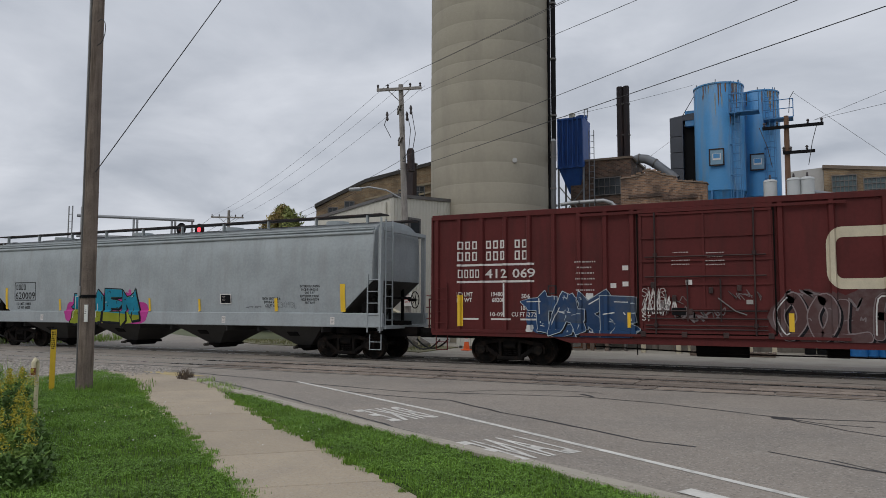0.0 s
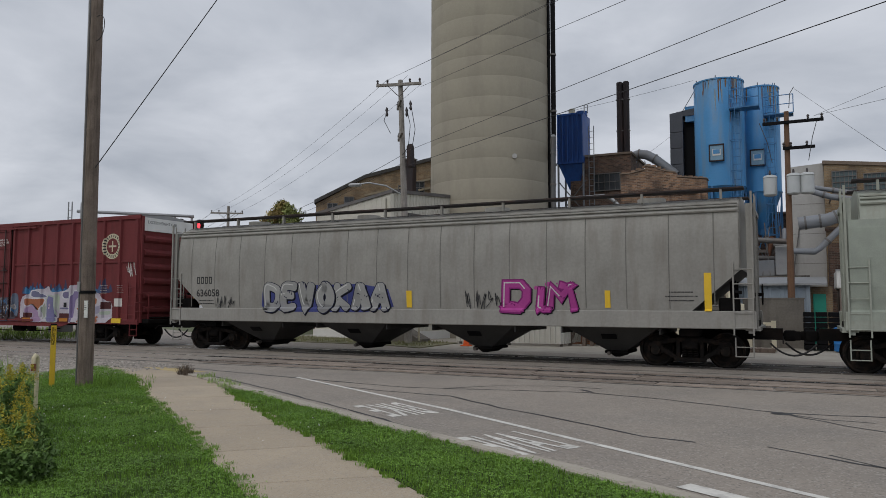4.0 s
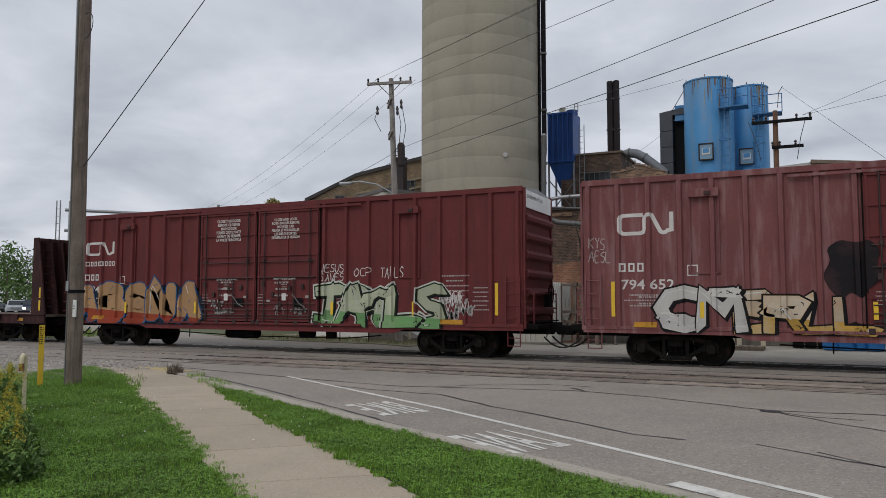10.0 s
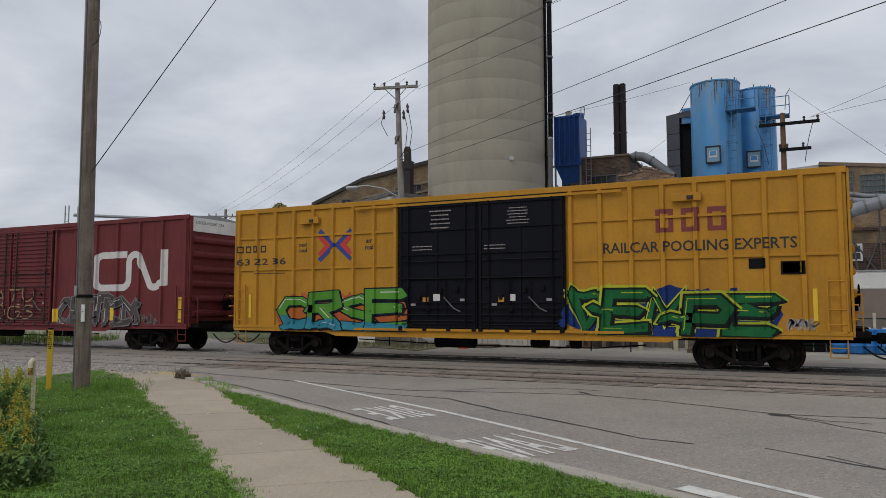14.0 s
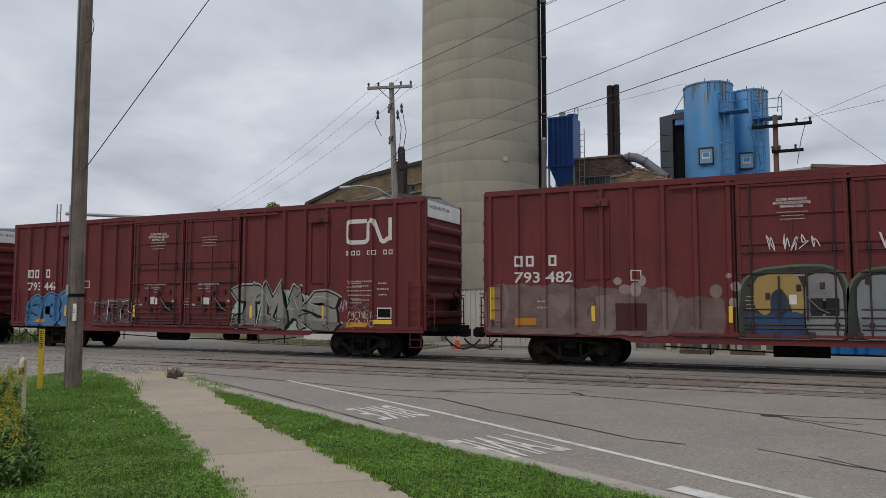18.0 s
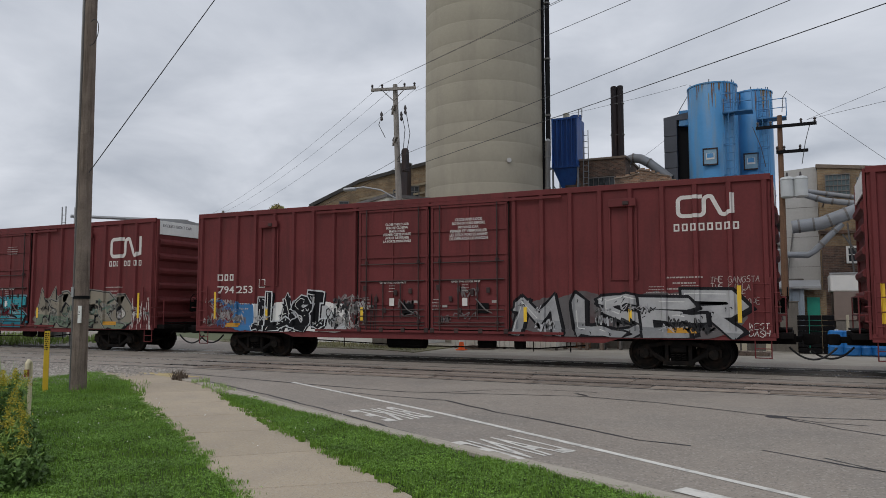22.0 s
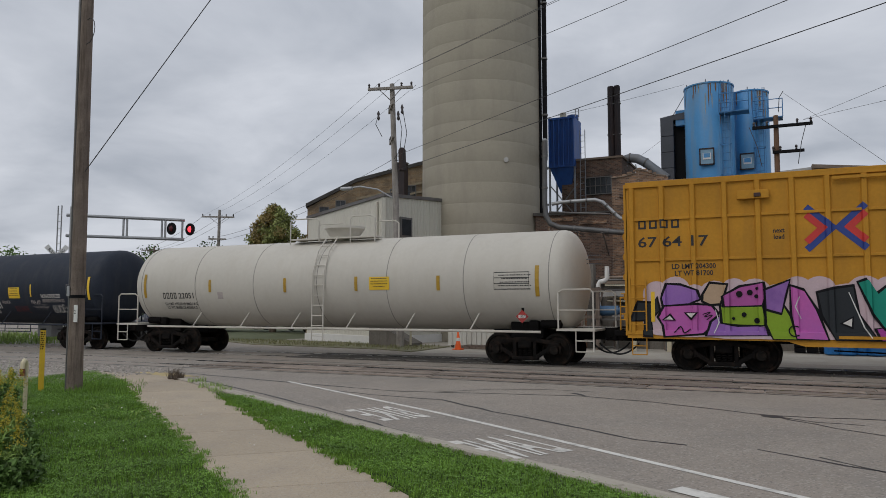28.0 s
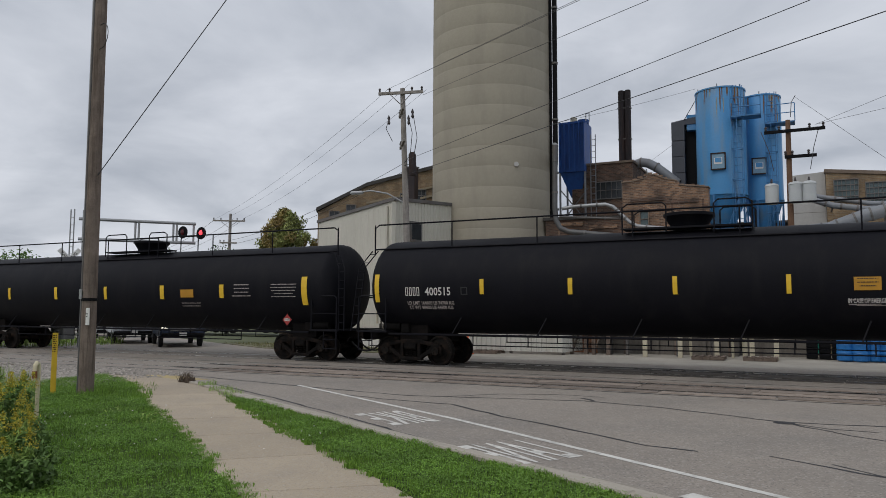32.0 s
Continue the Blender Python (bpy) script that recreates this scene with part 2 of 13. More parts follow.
GALV_DARK = mat("weathered_steel", (0.16, 0.155, 0.15), 0.6, metal=0.4, vary=0.2, scale=2, stain=(0.14, 0.075, 0.045), stain_amount=0.5)
STEELGREY = mat("grey_painted_pipe", (0.225, 0.24, 0.262), 0.5, vary=0.12, scale=1.5, stain=(0.2, 0.17, 0.14), stain_amount=0.5)
PIPECREAM = mat("cream_pipe_wrap", (0.58, 0.53, 0.40), 0.7, vary=0.12, stain=(0.3, 0.24, 0.16), stain_amount=0.5)
WHITE = mat("white_paint", (0.72, 0.71, 0.68), 0.6, vary=0.06, scale=3)
ROADPAINT = mat("worn_road_paint", (0.64, 0.62, 0.57), 0.85, vary=0.1, scale=2, stain=(0.30, 0.285, 0.26), stain_amount=0.85, stain_scale=5)
YELLOW = mat("safety_yellow", (0.62, 0.40, 0.02), 0.55, vary=0.1)
REFLECTOR = mat("yellow_reflector", (0.78, 0.50, 0.03), 0.45, vary=0.06)
BLACKPAINT = mat("black_paint", (0.006, 0.006, 0.007), 0.6, spec=0.12, vary=0.2)
WIRE = mat("black_wire", (0.02, 0.02, 0.022), 0.6, vary=0.1)
GLASS_DARK = mat("dark_window_glass", (0.03, 0.035, 0.04), 0.12, vary=0.3, scale=2)
GLASS_PALE = mat("hazy_window_glass", (0.075, 0.11, 0.115), 0.25, vary=0.4, scale=1.2)
LAMP_RED = mat("lit_red_lens", (1.0, 0.06, 0.08), emit=1.6)
LAMP_RED_OFF = mat("dark_red_lens", (0.10, 0.008, 0.01), 0.25, vary=0.1)
ORANGE = mat("orange_cone", (0.85, 0.13, 0.02), 0.6, vary=0.05)
GREEN_DOOR = mat("green_door", (0.02, 0.28, 0.20), 0.5, vary=0.08)
BARREL = mat("blue_barrel", (0.02, 0.17, 0.48), 0.4, vary=0.08, island=0.1)
INSULATOR = mat("porcelain", (0.05, 0.04, 0.04), 0.3, vary=0.1)
HOUSE_WALL = mat("tan_siding", (0.48, 0.33, 0.17), 0.8, vary=0.08)
SHINGLE = mat("brown_shingles", (0.10, 0.075, 0.065), 0.9, vary=0.2, scale=3)


# ---- building blocks ----
def box(bm, c, s, turn=None, bevel=0.0):
    """A box of size s at c, its edges rounded by bevel."""
    m = Matrix.Translation(c) @ (turn or Matrix.Identity(4)) @ Matrix.Diagonal((s[0], s[1], s[2], 1))
    if bevel <= 0:
        return bmesh.ops.create_cube(bm, size=1, matrix=m)["verts"]
    t = bmesh.new()
    bmesh.ops.create_cube(t, size=1, matrix=Matrix.Diagonal((s[0], s[1], s[2], 1)))
    bmesh.ops.bevel(t, geom=t.edges[:], offset=min(bevel, min(s) * 0.45), segments=2, affect="EDGES", profile=0.5)
    t.transform(Matrix.Translation(c) @ (turn or Matrix.Identity(4)))
    me = bpy.data.meshes.new("tmp")
    t.to_mesh(me); t.free()
    bm.from_mesh(me)
    bpy.data.meshes.remove(me)


def rod(bm, a, b, r, r2=None, n=8, caps=True):
    """A round bar from a to b."""
    a, b = Vector(a), Vector(b)
    d = b - a
    m = Matrix.Translation((a + b) / 2) @ d.to_track_quat("Z", "Y").to_matrix().to_4x4()
    return bmesh.ops.create_cone(bm, cap_ends=caps, segments=n, radius1=r, radius2=r if r2 is None else r2, depth=d.length, matrix=m)["verts"]


def tube(bm, path, r, n=8):
    """A pipe along a path, with mitred bends."""
    path = [Vector(p) for p in path]
    rings = []
    ref = None
    for i, p in enumerate(path):
        d = (path[min(i + 1, len(path) - 1)] - path[max(i - 1, 0)]).normalized()
        if ref is None:
            ref = d.orthogonal().normalized()
        ref = (ref - d * ref.dot(d)).normalized()
        side = d.cross(ref)
        stretch = 1.0
        if 0 < i < len(path) - 1:
            c = (path[i + 1] - p).normalized().dot((p - path[i - 1]).normalized())
            stretch = 1 / max(0.5, math.sqrt((1 + c) / 2))
        rings.append([bm.verts.new(p + (ref * math.cos(2 * math.pi * k / n) + side * math.sin(2 * math.pi * k / n)) * r * (stretch if n > 4 else 1)) for k in range(n)])
    for a, b in zip(rings, rings[1:]):
        for k in range(n):
            bm.faces.new((a[k], a[(k + 1) % n], b[(k + 1) % n], b[k]))
    bm.faces.new(rings[0][::-1]); bm.faces.new(rings[-1])


def prism(bm, outline, axis, lo, hi):
    """A flat outline, drawn in two coordinates, pulled along the third (axis 0, 1 or 2) from lo to hi."""
    def put(p, h):
        v = list(p); v.insert(axis, h)
        return bm.verts.new(v)
    a = [put(p, lo) for p in outline]
    b = [put(p, hi) for p in outline]
    n = len(outline)
    bm.faces.new(a); bm.faces.new(b[::-1])
    for k in range(n):
        bm.faces.new((a[k], b[k], b[(k + 1) % n], a[(k + 1) % n]))
    bmesh.ops.recalc_face_normals(bm, faces=bm.faces[:])


def lathe(bm, profile, n=32, m=None, arc=None):
    """A profile of (radius, height) turned about z."""
    rings = []
    for r, z in profile:
        rings.append([bm.verts.new((r * math.cos(2 * math.pi * k / n), r * math.sin(2 * math.pi * k / n), z)) for k in range(n)])
    for a, b in zip(rings, rings[1:]):
        for k in range(n):
            bm.faces.new((a[k], a[(k + 1) % n], b[(k + 1) % n], b[k]))
    for ring, flip in ((rings[0], True), (rings[-1], False)):
        try:
            bm.faces.new(ring[::-1] if flip else ring)
        except ValueError:
            pass
    if m:
        bmesh.ops.transform(bm, matrix=m, verts=[v for ring in rings for v in ring])


def mesh_of(name, bm, material, smooth=False):
    me = bpy.data.meshes.new(name)
    bm.to_mesh(me); bm.free()
    if material:
        me.materials.append(material)
    if smooth:
        me.polygons.foreach_set("use_smooth", [True] * len(me.polygons))
        me.set_sharp_from_angle(angle=radians(38))
    return me


def part(name, bm, material, parent, label="", smooth=False, at=None):
    """One mesh object under a thing or a part."""
    me = bm if isinstance(bm, bpy.types.Mesh) else mesh_of(name, bm, material, smooth)
    ob = new(name, me)
    ob.parent = parent
    if at is not None:
        ob.matrix_basis = at
    if label:
        tagged(ob, label)
    return ob


def thing(name, at, label, category, group="", kind=""):
    ob = new(name)
    ob.empty_display_size = 0.3
    ob.matrix_basis = at if isinstance(at, Matrix) else pose(*at)
    return tagged(ob, label, category, group, kind)


def solid(name, bm, material, label, category, kind="", group="", smooth=False, at=None):
    ob = new(name, mesh_of(name, bm, material, smooth))
    if at is not None:
        ob.matrix_basis = at
    return tagged(ob, label, category, group, kind)


def B():
    return bmesh.new()


CACHE = {}


def shared(key, make):
    if key not in CACHE:
        CACHE[key] = make()
    return CACHE[key]


LETTER = mat("white_lettering", (0.63, 0.60, 0.57), 0.7, vary=0.1, scale=4)
LETTER_BLACK = mat("black_lettering", (0.018, 0.018, 0.02), 0.6, vary=0.1)


def letters(text, x, z, height, offset=0.0, spacing=1.0, squeeze=1.0, align="LEFT"):
    """Flat lettering in the xz plane with its lower left corner at x, z; height is that of a capital."""
    cu = bpy.data.curves.new("lettering", "FONT")
    cu.body, cu.size, cu.offset, cu.space_character, cu.align_x = text, height / 0.70, offset, spacing, align
    cu.resolution_u = 2
    cu.fill_mode = "FRONT"
    ob = bpy.data.objects.new("lettering", cu)
    me = ob.to_mesh()
    bm = B()
    bm.from_mesh(me)
    ob.to_mesh_clear()
    bpy.data.objects.remove(ob)
    bpy.data.curves.remove(cu)
    for v in bm.verts:
        v.co = Vector((x + v.co.x * squeeze, 0, z + v.co.y))
    return bm


def flip_to_side(bm):
    """Turn all faces of a flat drawing towards -y."""
    for f in bm.faces:
        f.normal_update()
        if f.normal.y > 0:
            f.normal_flip()
    return bm


def bars(bm, x, z, w, rows, h=0.05, gap=0.045, seed=1, justify="l"):
    """Rows of short plain bars, downwards from z, for writing too small to read."""
    rnd = random.Random(seed)
    for k in range(rows):
        zz = z - k * (h + gap)
        full = w * rnd.uniform(0.65, 1.0)
        cx = x if justify == "l" else x + (w - full) / 2
        end = cx + full
        while cx < end - h * 0.2:
            ww = min(rnd.uniform(0.5, 2.2) * h, end - cx)
            box2(bm, cx, zz - h, cx + ww, zz)
            cx += ww + h * 0.5


def box2(bm, x0, z0, x1, z1):
    bm.faces.new([bm.verts.new(p) for p in ((x0, 0, z0), (x1, 0, z0), (x1, 0, z1), (x0, 0, z1))])


# ---- ground, road, tracks ----
def sheet(name, outline, z, material, label, category, thick=0.0, kind="structure"):
    bm = B()
    if thick:
        prism(bm, outline, 2, z - thick, z)
    else:
        bm.faces.new([bm.verts.new((p[0], p[1], z)) for p in outline])
        bmesh.ops.recalc_face_normals(bm, faces=bm.faces[:])
        for f in bm.faces:
            if f.normal.z < 0:
                f.normal_flip()
    return solid(name, bm, material, label, category, kind)


bm = B()
R0 = 2500
bmesh.ops.create_grid(bm, x_segments=8, y_segments=8, size=R0)
solid("ground", bm, mat("far_ground", (0.10, 0.115, 0.055), 0.95, vary=0.25, scale=0.2, stain=(0.17, 0.15, 0.10), stain_amount=0.6, stain_scale=0.1),
      "dull green and brown open ground", "ground", "structure", at=pose(0, 0, -0.16))

sheet("road", [(-12.75, 12.95), (-7.75, 10.2), (-4.7, 8.62), (-1.1, 6.8), (4.0, 4.1), (14, -1.2), (60, -25), (60, 24.6), (-13, 24.6), (-15, 25.6), (-22, 26.4), (-27, 29.2),
               (-90, 66), (-96, 56), (-30, 17.2), (-21.5, 14.6), (-16.5, 13.9)], 0.0, ASPHALT, "worn grey asphalt road over the crossing", "road", 0.14)
sheet("yard", [(-13, 24.6), (60, 24.6), (60, 34), (-24, 34), (-24, 30.4), (-17.5, 29.5), (-13.2, 28.6)], -0.004, YARD, "dusty concrete factory yard", "yard", 0.13)
sheet("verge", [(-22, 26.4), (-15, 25.6), (-13, 24.6), (-13.2, 28.6), (-17.5, 29.5), (-24, 30.6), (-27, 29.2)], 0.03, mat("scruffy_verge", (0.19, 0.175, 0.105), 0.95, vary=0.3, scale=1.5, bump=0.5, stain=(0.09, 0.12, 0.04), stain_amount=0.8, stain_scale=1.2), "narrow grass verge before the factory", "verge", 0.15)
sheet("lawn", [(-60, 20), (-40, 14), (-22, 12), (-16.2, 13.6), (-13.2, 12.0), (-9.3, 8.95), (-6.0, 6.35), (-4.3, 5.05), (3.4, -1.0), (40, -34), (-60, -34)], 0.0, TURF, "rough mown lawn beside the sidewalk", "lawn", 0.15)
sheet("grass_strip", [(-10.1, 11.1), (-9.3, 10.5), (-4.85, 7.2), (-2.95, 5.75), (5.0, -0.2), (30, -19.5), (30, -12), (3.9, 3.9), (-1.3, 6.68), (-4.85, 8.45), (-7.9, 10.02), (-9.4, 10.95)], 0.02, TURF,
      "grass strip between sidewalk and kerb", "lawn", 0.15)
sheet("walk_bed", [(-14.6, 13.4), (-12.8, 12.85), (-9.9, 11.25), (5.0, 0.2), (30, -19), (28.8, -20.4), (3.6, -1.2), (-4.3, 5.0), (-9.3, 8.9), (-13.4, 12.0), (-16.2, 13.5)], -0.05, SOIL,
      "dirt-filled joints under the sidewalk", "sidewalk", 0.1)

# slabs of the sidewalk, each its own piece
SIDEWALK = thing("sidewalk", (0, 0, 0), "pale concrete sidewalk of square slabs", "sidewalk", kind="structure")


def slab(a, b, c, d):
    bm = B()
    e = 0.014
    P = [Vector(p) for p in (a, b, c, d)]
    mid = sum(P, Vector((0, 0))) / 4
    top = [bm.verts.new((*(p + (mid - p).normalized() * 0.028), 0.012)) for p in P]
    low = [bm.verts.new((*(p + (mid - p).normalized() * e), 0.0)) for p in P]
    bot = [bm.verts.new((*(p + (mid - p).normalized() * e), -0.08)) for p in P]
    bm.faces.new(top)
    for k in range(4):
        bm.faces.new((top[k], low[k], low[(k + 1) % 4], top[(k + 1) % 4]))
        bm.faces.new((low[k], bot[k], bot[(k + 1) % 4], low[(k + 1) % 4]))
    bmesh.ops.recalc_face_normals(bm, faces=bm.faces[:])
    part("slab", bm, WALKWAY, SIDEWALK)


def walk_edges(s):
    """Left and right edge of the sidewalk at s metres along it."""
    pts_l = [(-16.5, 13.6), (-13.5, 11.8), (-10.65, 9.66), (-7.45, 7.40), (-6.05, 6.32), (-4.72, 5.36), (-1.95, 3.2), (27.9, -20.1)]
    pts_r = [(-14.2, 13.5), (-12.3, 12.9), (-9.55, 10.62), (-6.3, 8.42), (-5.0, 7.36), (-3.6, 6.32), (-0.8, 4.15), (29, -19)]
    S0 = [0, 2.9, 5.9, 10.0, 11.8, 13.5, 17.0, 55.0]
    f = lambda pts, k: float(np.interp(s, S0, [p[k] for p in pts]))
    return (f(pts_l, 0), f(pts_l, 1)), (f(pts_r, 0), f(pts_r, 1))


cuts = [0, 1.5, 3.0, 4.7, 6.4, 8.2, 10.0, 11.8, 13.5, 15.2, 16.9, 18.6, 20.3, 22, 24, 26, 28, 30, 32, 34, 36, 38]
for a, b in zip(cuts, cuts[1:]):
    (l0, r0_), (l1, r1_) = walk_edges(a), walk_edges(b)
    slab(l0, r0_, r1_, l1)

# kerb of stones along the road
KERBS = thing("kerb", (0, 0, 0), "worn pale concrete kerb", "kerb", kind="structure")
kp = [(-13.4, 13.15), (-12.4, 12.72), (-10.6, 11.65), (-7.79, 10.12), (-4.75, 8.53), (-2.1, 7.24), (-1.14, 6.72), (4, 4.0), (14, -1.3), (30, -9.6)]
kd = [0]
for a, b in zip(kp, kp[1:]):
    kd.append(kd[-1] + math.dist(a, b))


def along(d):
    return Vector((float(np.interp(d, kd, [p[0] for p in kp])), float(np.interp(d, kd, [p[1] for p in kp]))))


d = 0.0
while d < kd[-1] - 2.0:
    a, b = along(d + 0.008), along(d + 1.49)
    w = (b - a).normalized().orthogonal() * 0.075
    bm = B()
    prism(bm, [a - w, b - w, b + w, a + w], 2, -0.10, 0.055 + 0.012 * noise.noise((d, 3, 1)))
    bmesh.ops.bevel(bm, geom=[e for e in bm.edges if min(v.co.z for v in e.verts) > 0], offset=0.02, segments=1, affect="EDGES")
    part("kerb_stone", bm, KERB, KERBS)
    # shallow gutter pan
    d += 1.5
bm = B()
for a, b in zip(kp[1:], kp[2:]):
    a, b = Vector(a), Vector(b)
    n = Vector((-(b - a).y, (b - a).x)).normalized()
    bm.faces.new([bm.verts.new((*p, 0.004)) for p in (a + n * 0.08, b + n * 0.08, b + n * 0.30, a + n * 0.30)])
for f in bm.faces:
    f.normal_update()
    if f.normal.z < 0:
        f.normal_flip()
solid("gutter", bm, KERB, "concrete gutter pan along the kerb", "gutter", "structure")


# rails, flangeways and crossing planks
def track(yc, near):
    for s in (1, -1):
        y = yc + s * 0.755
        bm = B()
        prism(bm, [(y - 0.035, -0.14), (y + 0.035, -0.14), (y + 0.035, 0.012), (y - 0.035, 0.012)], 0, -220, 120)
        solid("rail", bm, RAILTOP, "worn steel rail with a bright running surface", "rail", "structure", "rails")
        for q in (s, -s):
            bm = B()
            prism(bm, [(y - q * 0.04, -0.1), (y - q * (0.18 if q == s else 0.11), -0.1), (y - q * (0.18 if q == s else 0.11), 0.004), (y - q * 0.04, 0.004)], 0, -17, 60)
            solid("flangeway", bm, RUBBER, "dark rubber-lined flangeway beside the rail", "rail", "structure", "flangeways")
    deck = thing("crossing_deck" , (0, yc, 0), "worn timber and concrete crossing planks between the rails", "crossing", kind="structure")
    rnd = random.Random(int(yc * 10))
    rows = ((-1.06, 0.44), (-0.40, 0.46), (0.10, 0.46), (0.42, 0.16), (1.06, 0.44))
    for y, w in rows:
        xx = -15.5
        while xx < 14:
            ln = rnd.uniform(2.2, 2.6)
            bm = B()
            box(bm, (xx + ln / 2, y, -0.04 + rnd.uniform(-0.004, 0.006)), (ln - 0.04, w - 0.035, 0.11))
            part("plank", bm, TIMBER if near else OILED_SHADE, deck)
            xx += ln
    # ballast and ties away from the crossing
    bm = B()
    prism(bm, [(yc - 2.2, -0.14), (yc + 2.2, -0.14), (yc + 1.5, -0.03), (yc - 1.5, -0.03)], 0, -220, -22 if near else -26)
    solid("ballast", bm, BALLAST, "grey stone ballast under the track", "ballast", "structure")
    ties = thing("ties", (0, yc, 0), "dark weathered wooden ties", "railway ties", kind="structure")

    def tie():
        b = B()
        box(b, (0, 0, -0.09), (0.23, 2.6, 0.16), None, 0.01)
        return mesh_of("tie", b, POLEWOOD)
    for k in range(50):
        part("tie", shared("tie", tie), None, ties, at=pose(-26.5 - k * 0.55 if not near else -22.4 - k * 0.55, 0, 0))


track(TRACK_Y, False)
track(SPUR_Y, True)


# painted lines and tar-filled cracks
def stripe(bm, a, b, w, z=0.004):
    a, b = Vector(a), Vector(b)
    n = (b - a).normalized().orthogonal() * w / 2
    f = bm.faces.new([bm.verts.new((*p, z)) for p in (a - n, b - n, b + n, a + n)])
    f.normal_update()
    if f.normal.z < 0:
        f.normal_flip()


bm = B()
stripe(bm, (-10.33, 13.67), (-5.07, 10.64), 0.10)
stripe(bm, (-5.07, 10.64), (0.0, 7.37), 0.10)
stripe(bm, (0.0, 7.37), (14, -1.2), 0.10)
solid("edge_line", bm, ROADPAINT, "worn white line along the road", "road marking", "structure")
bm = B()
stripe(bm, (-1.03, 7.20), (0.6, 6.28), 0.22, 0.007)
solid("road_arrow", bm, ROADPAINT, "worn white painted bar on the road", "road marking", "structure")


def crack(pts, w, seed=1):
    rnd = random.Random(seed)
    fine = []
    for a, b in zip(pts, pts[1:]):
        n = max(2, int(math.dist(a, b) / 0.35))
        for k in range(n):
            u = k / n
            fine.append((a[0] + (b[0] - a[0]) * u + rnd.uniform(-0.03, 0.03), a[1] + (b[1] - a[1]) * u + rnd.uniform(-0.03, 0.03)))
    fine.append(pts[-1])
    bm = B()
    prev = None
    for i, p in enumerate(fine):
        q = fine[min(i + 1, len(fine) - 1)]; o = fine[max(i - 1, 0)]
        d = Vector((q[0] - o[0], q[1] - o[1])).normalized().orthogonal() * w * rnd.uniform(0.3, 0.65)
        cur = (bm.verts.new((p[0] - d.x, p[1] - d.y, 0.003)), bm.verts.new((p[0] + d.x, p[1] + d.y, 0.003)))
        if prev:
            bm.faces.new((prev[0], cur[0], cur[1], prev[1]))
        prev = cur
    for f in bm.faces:
        f.normal_update()
        if f.normal.z < 0:
            f.normal_flip()
    solid("tar_seam", bm, TAR, "dark tar-sealed crack in the road", "crack", "structure")


# ---- backdrop buildings: rough ----
def brick_mat(name, c1, c2, mortar, dirt):
    m = mat(name, c1, 0.92, vary=0.36, scale=1.3, bump=0.7, bump_scale=16, stain=dirt, stain_amount=0.9, stain_scale=1.1)
    nt = m.node_tree
    n, l = nt.nodes, nt.links
    tc = n.new("ShaderNodeTexCoord")
    sp = n.new("ShaderNodeSeparateXYZ"); l.new(tc.outputs["Object"], sp.inputs[0])
    ad = n.new("ShaderNodeMath"); ad.operation = "ADD"
    l.new(sp.outputs["X"], ad.inputs[0]); l.new(sp.outputs["Y"], ad.inputs[1])
    cb = n.new("ShaderNodeCombineXYZ"); l.new(ad.outputs[0], cb.inputs[0]); l.new(sp.outputs["Z"], cb.inputs[1])
    br = n.new("ShaderNodeTexBrick")
    br.inputs["Scale"].default_value = 1.0
    br.inputs["Brick Width"].default_value, br.inputs["Row Height"].default_value, br.inputs["Mortar Size"].default_value = 0.21, 0.075, 0.011
    br.inputs["Color1"].default_value, br.inputs["Color2"].default_value, br.inputs["Mortar"].default_value = (*c1, 1), (*c2, 1), (*mortar, 1)
    l.new(cb.outputs[0], br.inputs["Vector"])
    for node in n:
        if node.type == "MIX" and node.blend_type == "MULTIPLY":
            l.new(br.outputs["Color"], node.inputs[6])
    return m


BRICKWALL = brick_mat("brown_brickwork", (0.33, 0.185, 0.105), (0.105, 0.062, 0.042), (0.25, 0.195, 0.15), (0.045, 0.032, 0.027))
BRICKDARK = brick_mat("sooty_brickwork", (0.175, 0.095, 0.062), (0.060, 0.037, 0.029), (0.16, 0.125, 0.10), (0.030, 0.023, 0.020))
BRICKBUFF = brick_mat("buff_brickwork", (0.31, 0.215, 0.12), (0.215, 0.14, 0.08), (0.26, 0.215, 0.15), (0.12, 0.085, 0.058))


